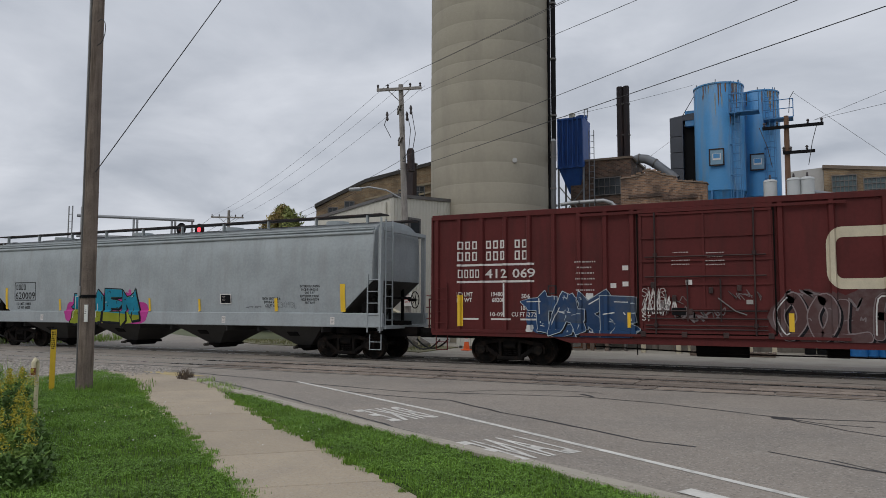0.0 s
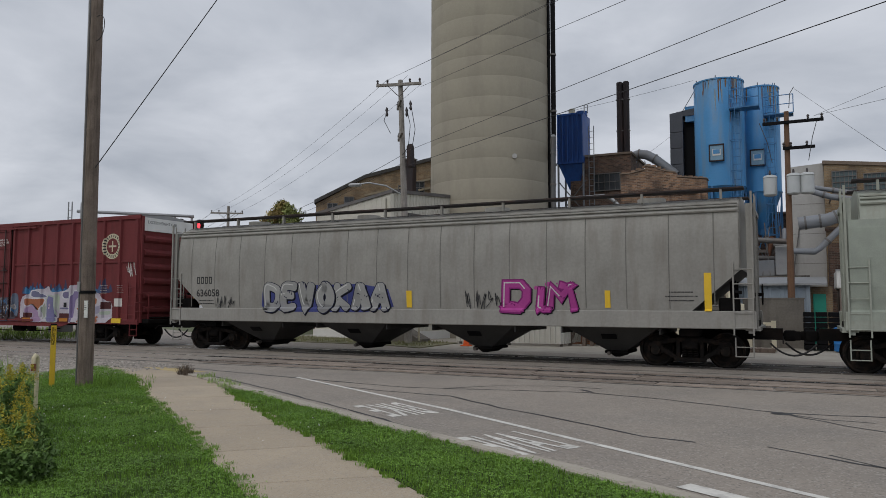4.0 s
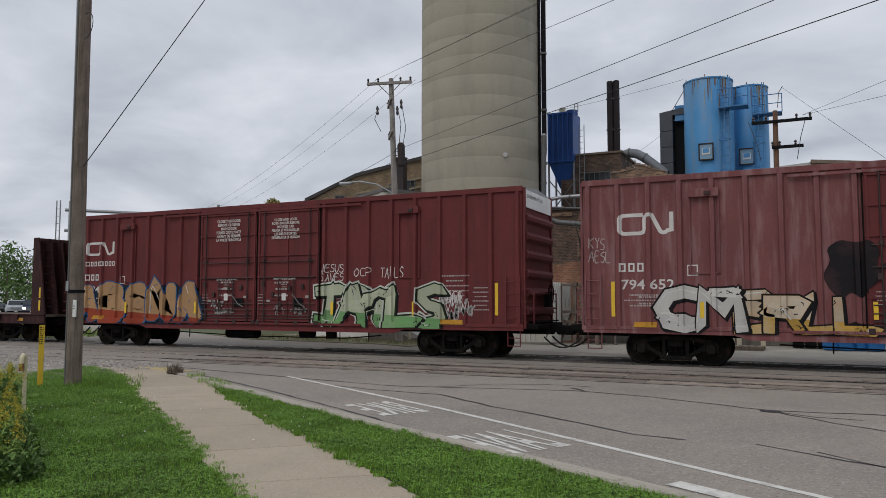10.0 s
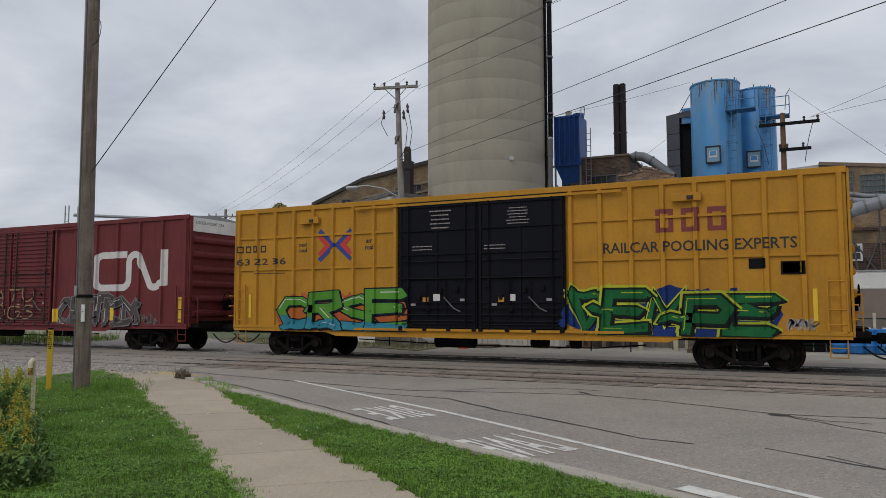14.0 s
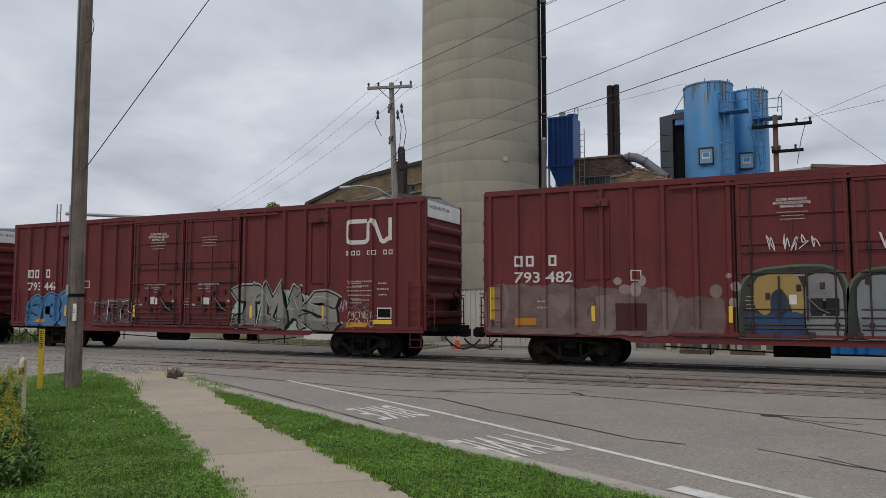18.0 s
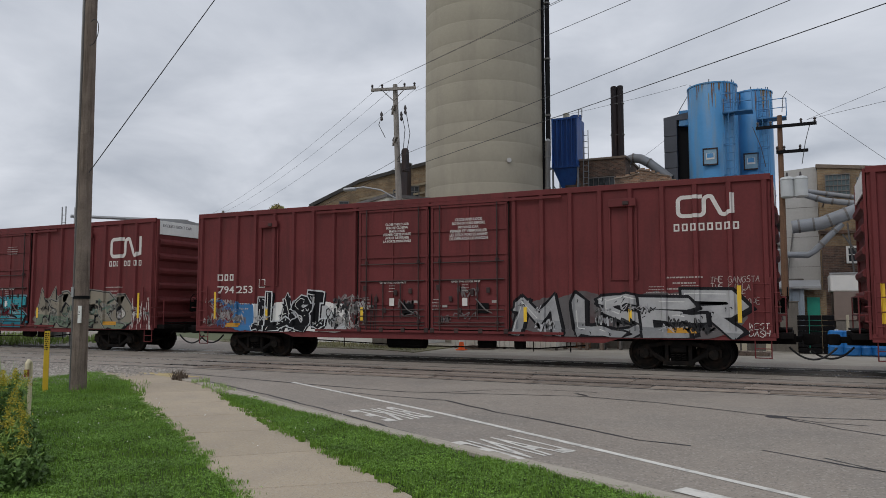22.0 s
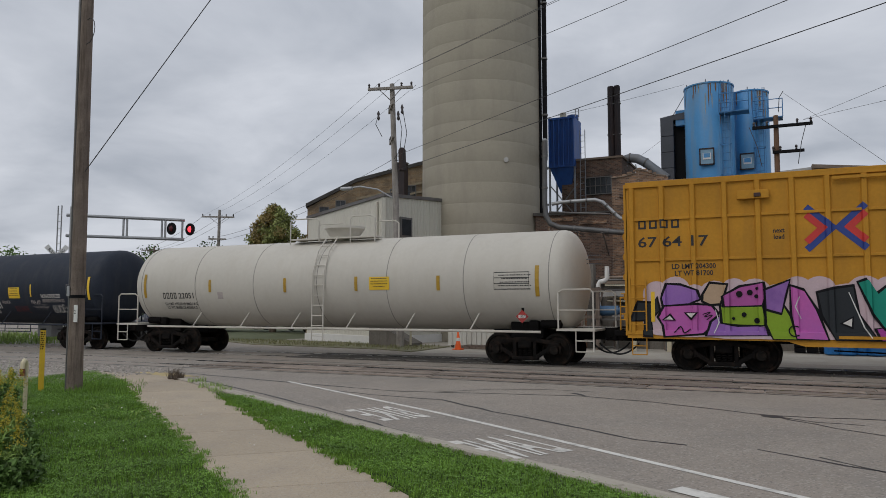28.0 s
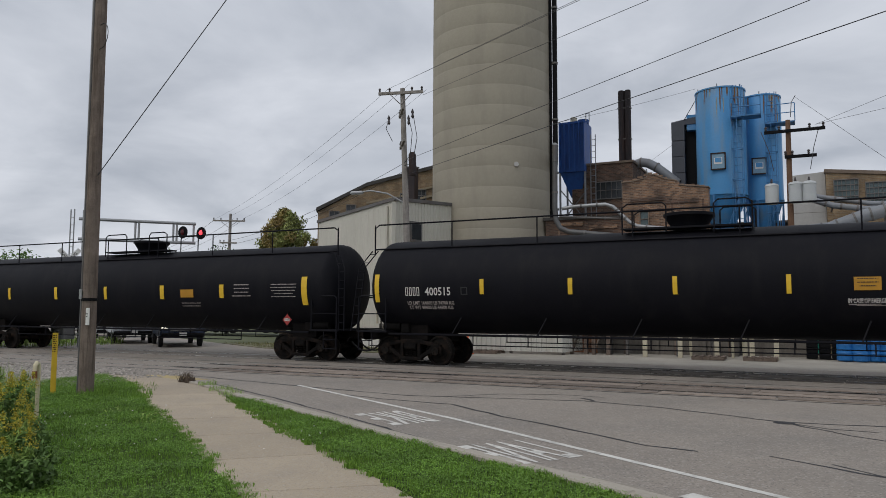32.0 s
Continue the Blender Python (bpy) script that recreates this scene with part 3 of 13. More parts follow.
def pane_window(parent, x, y, z0, z1, w, cols, rows, frame=GALV_DARK, glass=GLASS_PALE, arch=0.0, name="window", th=0.05):
    """A window set in a face at y that looks along -y: a frame, bars and one pane behind each gap."""
    bm = B()
    fw = th
    box(bm, (x - w / 2 + fw / 2, y, (z0 + z1) / 2), (fw, 0.10, z1 - z0))
    box(bm, (x + w / 2 - fw / 2, y, (z0 + z1) / 2), (fw, 0.10, z1 - z0))
    box(bm, (x, y, z0 + fw / 2), (w - 2 * fw, 0.10, fw))
    box(bm, (x, y, z1 - fw / 2), (w - 2 * fw, 0.10, fw))
    win = part(name, bm, frame, parent)
    for c in range(1, cols):
        bm = B(); box(bm, (x - w / 2 + w * c / cols, y - 0.005, (z0 + z1) / 2), (0.025, 0.05, z1 - z0 - 2 * fw)); part("glazing_bar", bm, frame, win)
    for r in range(1, rows):
        bm = B(); box(bm, (x, y - 0.006, z0 + (z1 - z0) * r / rows), (w - 2 * fw, 0.05, 0.03)); part("glazing_bar", bm, frame, win)
    for c in range(cols):
        for r in range(rows):
            def make(pw=round(w / cols - 0.005, 3), ph=round((z1 - z0) / rows - 0.005, 3), g=glass):
                b = B(); box(b, (0, 0, 0), (pw, 0.01, ph))
                return mesh_of("pane", b, g)
            me = shared(("pane", round(w / cols, 3), round((z1 - z0) / rows, 3), glass.name), make)
            part("pane", me, None, win, at=pose(x - w / 2 + w * (c + 0.5) / cols, y + 0.02, z0 + (z1 - z0) * (r + 0.5) / rows, random.uniform(-1.5, 1.5), 0, random.uniform(-1.5, 1.5)))
    return win


# concrete silo: one part for each poured lift
SILO = thing("silo", (-14.71, 35.93, 0), "tall round weathered concrete silo with poured lift rings", "silo")
zz = -0.1
k = 0
rnd = random.Random(4)
while zz < 31:
    h = 4.85 if k == 0 else 1.03
    bm = B()
    r = 3.20 if k == 0 else 3.175 + rnd.uniform(-0.006, 0.006)
    prof = [(r - 0.006, zz), (r, zz + 0.03)]
    prof += [(r + 0.002, zz + h * 0.5), (r + 0.004, zz + h - 0.05), (r - 0.004, zz + h)]
    lathe(bm, prof, 72)
    part("concrete_lift", bm, CONCRETE, SILO, smooth=True)
    zz += h; k += 1
bm = B(); rod(bm, (2.22, -2.25, 8.95), (2.26, -2.36, 8.95), 0.12, n=16)
part("patch_plate", bm, CONCRETE_PALE, SILO)
bm = B(); box(bm, (-2.55, -1.72, 5.45), (0.22, 0.08, 0.5))
part("patch_plate", bm, CONCRETE_PALE, SILO)
DOWN = thing("silo_pipe", (-11.35, 36.1, 0), "dark conveying pipe running down the silo side, galvanised below", "pipe")
bm = B(); rod(bm, (0.12, 0, 9.3), (0.12, 0, 31), 0.13, n=12); part("upper_pipe", bm, BLACKPAINT, DOWN, smooth=True)
bm = B(); rod(bm, (-0.14, 0.05, 2.5), (-0.14, 0.05, 31), 0.09, n=8); part("conduit", bm, BLACKPAINT, DOWN, smooth=True)
bm = B()
tube(bm, [(0.12, 0, 9.3), (0.2, -0.4, 9.6), (0.45, -1.2, 9.85), (0.75, -2.1, 9.8)], 0.13, 12)
part("lower_pipe", bm, GALV, DOWN, smooth=True)
for z in (6.9, 8.8, 11.6, 14.6, 17.6):
    bm = B(); lathe(bm, [(0.165, z), (0.165, z + 0.09)], 12, Matrix.Translation((0.12, 0, 0))); part("pipe_clamp", bm, GALV_DARK, DOWN)


# ribbed steel shed along the road
def ribbed_wall(parent, a, b, z0, za, zb, material, pitch=0.28, depth=0.05, name="siding_panel", rib=0.4):
    """An upright sheet wall from a to b with box ribs; its top runs from za to zb. Cut into panels about a metre wide."""
    a, b = Vector(a), Vector(b)
    L = (b - a).length
    d = (b - a) / L
    n = Vector((d.y, -d.x))
    count = max(1, round(L / (pitch * 3)))
    for i in range(count):
        bm = B()
        s0, s1 = L * i / count, L * (i + 1) / count
        pts = []
        m = 3
        w = (s1 - s0) / m
        for j in range(m):
            s = s0 + w * j
            pts += [(s, 0), (s + w * (1 - rib), 0), (s + w * (1 - rib) + w * 0.08, depth), (s + w * 0.92, depth)]
        pts.append((s1, 0))
        prev = None
        for s, o in pts:
            p = a + d * s + n * o
            zt = za + (zb - za) * s / L
            cur = (bm.verts.new((p.x, p.y, z0)), bm.verts.new((p.x, p.y, zt)))
            if prev:
                bm.faces.new((prev[0], cur[0], cur[1], prev[1]))
            prev = cur
        part(name, bm, material, parent)


SHED = thing("steel_shed", (0, 0, 0), "cream ribbed steel shed with a shallow roof", "building")
A0, A1, A2, A3 = (-22.5, 31.2), (-16.6, 28.75), (-15.6, 33.4), (-21.0, 36.5)
ribbed_wall(SHED, A0, A1, 0.35, 6.25, 6.72, SIDING, 0.2, 0.012, rib=0.25)
ribbed_wall(SHED, A1, A2, 0.35, 6.72, 7.0, SIDING, 0.24, 0.03)
bm = B(); prism(bm, [(-22.2, 31.4), (-16.85, 29.1), (-16.0, 33.2), (-20.9, 36.2)], 2, 0, 6.2); part("shed_core", bm, CONCRETE_DARK, SHED)
bm = B()
prism(bm, [(A0[0] - 0.05, A0[1] - 0.1), (A1[0] + 0.05, A1[1] - 0.1), (A1[0] + 0.1, A1[1] + 0.05), (A2[0] + 0.1, A2[1]), A3], 2, 0, 0.38); part("plinth", bm, WHITE, SHED)
bm = B()
q = [bm.verts.new(p) for p in ((*A0, 6.25), (*A1, 6.72), (*A2, 7.0), (*A3, 6.5))] + [bm.verts.new(p) for p in ((*A0, 6.40), (*A1, 6.87), (*A2, 7.15), (*A3, 6.65))]
for f in ((0, 1, 2, 3), (4, 5, 6, 7), (0, 1, 5, 4), (1, 2, 6, 5), (2, 3, 7, 6), (3, 0, 4, 7)):
    bm.faces.new([q[i] for i in f])
bmesh.ops.recalc_face_normals(bm, faces=bm.faces[:])
bmesh.ops.scale(bm, vec=(1.03, 1.03, 1), space=Matrix.Translation((19.0, -32.3, 0)), verts=bm.verts[:])
part("roof", bm, GALV_DARK, SHED)
bm = B(); rod(bm, (-17.0, 28.84, 2.2), (-17.0, 28.84, 6.5), 0.05, n=8); part("downspout", bm, SIDING, SHED)
bm = B(); box(bm, (0, 0, 0), (0.16, 0.16, 6.3)); part("corner_trim", bm, SIDING, SHED, at=pose(A1[0], A1[1], 3.5, 0, 0, 40))
bm = B(); box(bm, (0, 0, 0), (0.85, 0.12, 0.95)); wd = part("window", bm, GALV_DARK, SHED, at=pose(-16.24, 30.2, 5.42, 0, 0, 78))
bm = B(); box(bm, (0, -0.07, 0), (0.62, 0.02, 0.74)); part("pane", bm, GLASS_DARK, wd)
for u in (0.36, 0.40, 0.44):
    bm = B(); box(bm, (-22.5 + 5.9 * u, 31.2 - 2.45 * u - 0.02, 1.55), (0.05, 0.05, 0.05)); part("vent_hole", bm, BLACKPAINT, SHED)
STEPS = thing("loading_ramp", (-15.9, 28.4, 0), "small timber loading ramp with a sloped rail", "ramp")
bm = B(); prism(bm, [(-0.9, 0), (1.2, 0), (1.2, 0.15), (-0.9, 1.15)], 1, -0.5, 0.5); part("ramp_body", bm, CONCRETE_DARK, STEPS)
bm = B(); tube(bm, [(-0.95, -0.55, 1.15), (-0.95, -0.55, 2.0), (1.2, -0.55, 1.0), (1.2, -0.55, 0.1)], 0.05, 6); part("hand_rail", bm, PIPECREAM, STEPS)

# arched brick hall behind it
HALL = thing("brick_hall", (-26.4, 36.5, 0), "old buff brick hall with a stepped sloping roofline", "building")
hd = Vector((-18.0, 41.4)) - Vector((-26.4, 36.5))
turn = math.degrees(math.atan2(hd.y, hd.x))
HALL.matrix_basis = pose(-26.4, 36.5, 0, 0, 0, turn)
bm = B(); prism(bm, [(0, 0), (0, 7.75), (2.95, 9.35), (7.2, 10.55), (9.7, 10.9), (9.7, 0)], 1, 0, 14); part("wall", bm, BRICKBUFF, HALL)
bm = B()
for (xa, za), (xb, zb) in zip([(-0.1, 7.75), (2.95, 9.35), (7.2, 10.55)], [(2.95, 9.35), (7.2, 10.55), (9.8, 10.9)]):
    prism(bm, [(xa, za), (xb, zb), (xb, zb + 0.22), (xa, za + 0.22)], 1, -0.12, 14.1)
part("roof", bm, ROOFING, HALL)
for i, (xa, za, ln) in enumerate(((0.2, 7.0, 3.0), (2.9, 8.1, 3.2), (6.2, 9.0, 3.2))):
    for dz in (0.0, 0.55):
        bm = B(); box(bm, (xa + ln / 2, -0.04, za + dz), (ln, 0.1, 0.12), Matrix.Rotation(-0.22, 4, "Y")); part("stone_course", bm, MORTAR_BUFF, HALL)
for xa, za in ((1.0, 7.05), (2.0, 7.45), (5.3, 8.2), (6.3, 8.45), (7.3, 8.7)):
    pane_window(HALL, xa, -0.05, za, za + 0.75, 0.62, 2, 2, glass=GLASS_DARK)
for xa, za, hh in ((2.6, 8.6, 0.6),):
    bm = B(); box(bm, (xa, 0.4, za + hh / 2 - 0.3), (0.45, 0.45, hh + 0.6)); part("chimney", bm, STACK, HALL)
VENT = thing("vent_stack", (-17.8, 32.75, 0), "dark square steel vent stack on the shed roof", "vent")
bm = B(); box(bm, (0, 0, 7.9), (0.42, 0.42, 2.3)); part("duct", bm, STACK, VENT)
bm = B(); box(bm, (0, 0, 9.07), (0.5, 0.5, 0.06)); part("cap", bm, GALV_DARK, VENT)

# white ribbed fence by the silo
FEN = thing("steel_fence", (0, 0, 0), "white ribbed steel fence panels", "fence")
ribbed_wall(FEN, (-13.15, 28.3), (-8.55, 28.25), 0.1, 2.36, 2.52, FENCE, 0.22, 0.045, "fence_panel")
ribbed_wall(FEN, (-8.55, 28.25), (-8.4, 30.4), 0.1, 2.5, 2.5, FENCE, 0.22, 0.045, "fence_panel")
for i in range(3):
    bm = B(); box(bm, (-13.0 + i * 2.2, 28.42, 1.2), (0.1, 0.1, 2.4)); part("post", bm, GALV_DARK, FEN)
bm = B(); box(bm, (-10.85, 28.27, 2.46), (4.7, 0.08, 0.05), Matrix.Rotation(-0.035, 4, "Y")); part("cap_rail", bm, GALV, FEN)

# brick works: lower range and taller gable
WORKS = thing("brick_works", (0, 35.2, 0), "old brown brick factory range with a stepped gable and arched windows", "building")
bm = B(); box(bm, (-9.55, 3.5, 3.05), (3.9, 7, 6.5)); part("wall", bm, BRICKDARK, WORKS)
bm = B()
prism(bm, [(-7.62, 0), (-3.72, 0), (-3.72, 7.40), (-5.0, 7.58), (-5.06, 7.80), (-5.6, 7.93), (-6.1, 8.16), (-6.45, 8.22), (-6.5, 8.05), (-7.1, 7.92), (-7.62, 7.9)], 1, -0.06, 0.55)
part("wall", bm, BRICKWALL, WORKS)
bm = B(); box(bm, (-6.2, 3.5, 3.7), (2.8, 5.8, 7.4)); part("rear_wall", bm, BRICKDARK, WORKS)
bm = B()
prism(bm, [(-11.6, 6.26), (-7.62, 6.26), (-7.62, 6.32), (-11.6, 6.42)], 1, -0.1, 7.1)
part("coping", bm, ROOFING, WORKS)
for (xa, za), (xb, zb) in zip([(-7.66, 7.9), (-7.1, 7.92), (-6.5, 8.22), (-6.1, 8.16), (-5.6, 7.93), (-5.04, 7.60)], [(-7.1, 7.92), (-6.5, 8.05), (-6.1, 8.16), (-5.6, 7.93), (-5.06, 7.80), (-3.68, 7.42)]):
    bm = B(); prism(bm, [(xa, za), (xb, zb), (xb, zb + 0.05), (xa, za + 0.05)], 1, -0.10, 0.6); part("coping", bm, MORTAR, WORKS)
rubble = random.Random(3)
for k in range(16):      # loose bricks along the broken parapet
    u = -7.5 + k * 0.235
    bm = B(); box(bm, (u, 0.05 + rubble.uniform(0, 0.2), float(np.interp(u, [-7.6, -7.1, -6.4, -6.1, -5.6, -5.0, -3.7], [7.95, 7.97, 8.27, 8.21, 7.98, 7.64, 7.46])) + 0.03), (rubble.uniform(0.12, 0.24), 0.12, 0.08), Matrix.Rotation(rubble.uniform(-0.4, 0.4), 4, "Z")); part("brick", bm, BRICK, WORKS)
for x, w in ((-6.0, 1.9), (-4.6, 1.55)):      # recessed panel heads
    bm = B(); box(bm, (x - 0.3, -0.09, 7.02 - (0.18 if x > -5 else 0)), (w, 0.06, 0.16)); part("brick_course", bm, BRICKDARK, WORKS)
for x in (-5.32, -3.95):
    bm = B(); box(bm, (x, -0.075, 5.1), (0.08, 0.03, 3.6)); part("panel_joint", bm, BRICKDARK, WORKS)
for x, z0, z1, w in ((-6.6, 5.68, 6.5, 0.44), (-4.95, 5.48, 6.28, 0.42)):
    pane_window(WORKS, x, -0.09, z0, z1, w, 2 if x > -6 else 1, 2, frame=MORTAR, glass=GLASS_DARK if x > -6 else GLASS_PALE, th=0.045)
    bm = B(); prism(bm, [(x + w * 0.62 * math.cos(radians(a)), z1 - 0.03 + 0.20 * math.sin(radians(a))) for a in range(0, 181, 20)], 1, -0.075, -0.03)
    part("arch", bm, BRICKDARK, WORKS)
    bm = B(); box(bm, (x, -0.12, z0 - 0.06), (w + 0.2, 0.12, 0.08)); part("window_sill", bm, MORTAR, WORKS)
bm = B(); box(bm, (-6.48, -0.09, 3.77), (0.44, 0.08, 1.36)); dd = part("door", bm, CONCRETE_PALE, WORKS, "pale grey steel door")
bm = B(); box(bm, (-6.33, -0.15, 3.7), (0.03, 0.05, 0.1)); part("door_handle", bm, GALV_DARK, dd)
for x0, x1, z0, z1 in ((-10.8, -9.55, 4.0, 5.95), (-9.25, -7.9, 3.9, 5.75)):
    bm = B(); box(bm, ((x0 + x1) / 2, -0.03, z1 + 0.08), (x1 - x0, 0.08, 0.18)); part("brick_course", bm, BRICKWALL, WORKS)
    bm = B(); box(bm, (x0, -0.03, (z0 + z1) / 2), (0.1, 0.06, z1 - z0)); part("pilaster", bm, BRICKWALL, WORKS)
# upper storey behind
UPPER = thing("brick_upper_house", (0, 42.5, 0), "dark brick penthouse behind the lower range", "building")
bm = B(); box(bm, (-10.4, 2, 5.2), (3.6, 4, 10.4)); part("wall", bm, BRICKDARK, UPPER)
bm = B(); box(bm, (-10.4, 1.95, 10.45), (3.75, 4.1, 0.12)); part("coping", bm, MORTAR, UPPER)
pane_window(UPPER, -10.0, -0.05, 8.3, 9.35, 1.6, 5, 2, glass=GLASS_DARK)
BRICKRED = brick_mat("reddish_brickwork", (0.36, 0.15, 0.07), (0.20, 0.085, 0.045), (0.27, 0.19, 0.14), (0.10, 0.05, 0.035))
LOWB = thing("low_brick_wall", (0, 30.5, 0), "low broken reddish brick wall", "wall")
bm = B(); prism(bm, [(-9.7, 0), (-7.6, 0), (-7.6, 3.35), (-8.3, 3.42), (-9.0, 3.30), (-9.7, 3.38)], 1, 0, 0.3); part("wall", bm, BRICKRED, LOWB)
bm = B(); box(bm, (-7.55, 0.0, 1.75), (0.3, 0.4, 3.5)); part("pier", bm, CONCRETE_DARK, LOWB)

# timber racks between fence and wall
for x in (-8.2, -7.3):
    RACK = thing("timber_frame", (x, 29.3, 0), "weathered timber frame with leaning planks", "timber frame", "timber frames")
    for dx in (-0.3, 0.3):
        bm = B(); box(bm, (dx, 0, 1.25), (0.14, 0.14, 2.5), Matrix.Rotation(0.02 * dx, 4, "Y")); part("post", bm, POLEWOOD, RACK)
    for z in (0.9, 1.3, 2.4):
        bm = B(); box(bm, (0, -0.08, z), (0.95, 0.06, 0.12)); part("rail", bm, POLEWOOD, RACK)
    bm = B(); box(bm, (0.1, 0.1, 1.2), (0.05, 0.12, 2.3), Matrix.Rotation(0.35, 4, "Y")); part("plank", bm, TIMBER, RACK)

# loading dock wall with a stack of pipes on its ledge
DOCK = thing("dock_wall", (0, 30.8, 0), "stained concrete dock wall with a broad ledge", "wall")
bm = B(); box(bm, (-4.98, 2.2, 1.32), (5.34, 4.4, 2.65)); part("wall", bm, CONCRETE_DARK, DOCK)
bm = B(); box(bm, (-4.98, 2.1, 2.72), (5.5, 4.5, 0.12)); part("ledge", bm, MORTAR, DOCK)
for x in (-7.3, -5.4, -3.6):
    bm = B(); box(bm, (x, -0.06, 1.25), (0.22, 0.14, 2.5)); part("buttress", bm, CONCRETE_DARK, DOCK)
for i, (z, r, m_, x0, x1) in enumerate(((2.60, 0.035, PIPECREAM, -7.0, -2.6), (2.40, 0.03, GALV_DARK, -6.9, -2.4), (2.12, 0.035, PIPECREAM, -6.95, -3.0), (2.83, 0.05, GALV_DARK, -7.4, -2.4), (2.93, 0.05, MORTAR, -7.2, -2.5), (2.20, 0.05, GALV, -6.9, -2.5), (1.95, 0.04, PIPECREAM, -6.9, -2.7))):
    bm = B()
    yy = 30.72 if z > 2.8 else 30.67 - r
    tube(bm, [(x0, yy, z), (x1, yy, z - (0.0 if z > 2.8 else 0.06))], r, 10)
    solid("pipe", bm, m_, "long pipe along the dock wall", "pipe", group="dock pipes", smooth=True)
SHEETS = thing("roofing_sheets", (0, 30.4, 0), "long pale roofing sheets leaning on the dock wall", "sheets")
for k, (z, w) in enumerate(((2.30, 0.20), (2.24, 0.14))):
    bm = B(); box(bm, (-4.6 + k * 0.3, 0.05 * k, z + 0.02), (4.9 - k * 0.6, 0.03, w), Matrix.Rotation(-0.037, 4, "Y")); part("sheet", bm, (CONCRETE_PALE, GALV)[k], SHEETS)
for x in (-6.6, -4.6, -2.6):
    bm = B(); box(bm, (x, 0.04, 1.1), (0.08, 0.08, 2.2)); part("post", bm, POLEWOOD, SHEETS)
bm = B(); tube(bm, [(-6.72, 29.8, 3.35), (-6.72, 29.8, 2.86), (-6.80, 29.8, 2.78), (-7.02, 29.8, 2.72), (-7.08, 29.8, 2.62), (-7.10, 29.8, 1.0)], 0.09, 12)
solid("vent_pipe", bm, WHITE, "white vent pipe with a crook", "pipe", smooth=True)
COMP = thing("air_compressor", (-6.65, 29.75, 0), "blue air receiver tank on a steel frame", "compressor")
bm = B(); rod(bm, (-0.5, 0, 1.55), (0.45, 0, 1.55), 0.2, n=18); bmesh.ops.bevel(bm, geom=[e for e in bm.edges if len(e.link_faces) == 2 and abs(e.verts[0].co.x - e.verts[1].co.x) < 0.01], offset=0.06, segments=2, affect="EDGES"); part("receiver", bm, mat("dull_blue_tank", (0.05, 0.12, 0.22), 0.5, vary=0.15), COMP, smooth=True)
for x in (-0.35, 0.3):
    bm = B(); box(bm, (x, 0, 0.7), (0.08, 0.3, 1.4)); part("leg", bm, GALV_DARK, COMP)
bm = B(); box(bm, (0, 0, 1.2), (1.3, 0.5, 0.06)); part("shelf", bm, GALV_DARK, COMP)
bm = B(); rod(bm, (0.15, 0, 1.3), (0.6, 0, 1.3), 0.14, n=12); part("motor", bm, GALV_DARK, COMP)

# cream pipe manifold before the dock
for i, path in enumerate(([(-2.75, 29.5, 2.1), (-2.45, 29.5, 2.1), (-2.40, 29.5, 1.72), (-2.0, 29.5, 1.66), (-1.98, 29.5, 0.0)],
                          [(-3.9, 29.5, 0.0), (-3.9, 29.5, 1.5), (-3.4, 29.5, 1.5), (-3.4, 29.5, 0.9), (-2.4, 29.5, 0.9), (-2.4, 29.5, 0.0)],
                          [(-4.4, 29.6, 0.0), (-4.4, 29.6, 1.35), (-3.7, 29.6, 1.35)],
                          [(-3.15, 29.5, 0.0), (-3.15, 29.5, 1.62), (-2.8, 29.5, 1.62)])):
    bm = B(); tube(bm, path, (0.09, 0.05, 0.05, 0.05)[i], 10)
    solid("process_pipe", bm, PIPECREAM if i in (0, 1) else GALV_DARK, "bent process pipe standing before the dock", "pipe", group="process pipes", smooth=True)
for x, z in ((-2.8, 2.1), (-3.6, 1.35), (-3.2, 1.62), (-3.15, 0.9)):
    bm = B(); lathe(bm, [(0.13, -0.02), (0.13, 0.02)], 14, Matrix.Translation((x, 29.5, z)) @ Matrix.Rotation(radians(90), 4, "Y"))
    solid("valve_wheel", bm, GALV, "round pipe flange and valve", "valve", group="valves")
FR = thing("guard_rail", (0, 28.9, 0), "low timber guard rail with cream posts", "rail")
bm = B(); box(bm, (-3.2, 0, 0.98), (4.6, 0.10, 0.12)); part("rail", bm, PIPECREAM, FR)
for x in (-5.5, -4.2, -2.9, -1.7, -0.9):
    bm = B(); box(bm, (x, 0, 0.55), (0.16, 0.14, 1.1)); part("post", bm, PIPECREAM, FR)

# concrete yard wall, grey-blue metal shed, green door, white box and brown wall
YW = thing("yard_wall", (0, 31.5, 0), "stained concrete yard wall", "wall")
bm = B(); box(bm, (-0.98, 0.15, 0.95), (2.2, 0.3, 1.9)); part("wall", bm, CONCRETE_DARK, YW)
bm = B(); box(bm, (-0.98, 0.15, 1.92), (2.24, 0.34, 0.05)); part("cap", bm, CONCRETE_DARK, YW)
MS = thing("metal_lean_to", (0, 32.6, 0), "grey-blue sheet metal lean-to", "shed")
ribbed_wall(MS, (-2.4, 0.0), (0.35, 0.0), 0.0, 2.45, 2.45, mat("grey_blue_sheet", (0.30, 0.36, 0.42), 0.5, vary=0.1, stain=(0.2, 0.17, 0.15), stain_amount=0.4, streak=2), 0.4, 0.03, "sheet_panel")
bm = B(); prism(bm, [(-0.2, 2.45), (1.2, 2.75), (1.2, 2.82), (-0.2, 2.53)], 0, -2.5, 0.95); part("roof", bm, GALV, MS)
GD = thing("green_door_house", (0, 33.0, 0), "small brick house with a green door", "building")
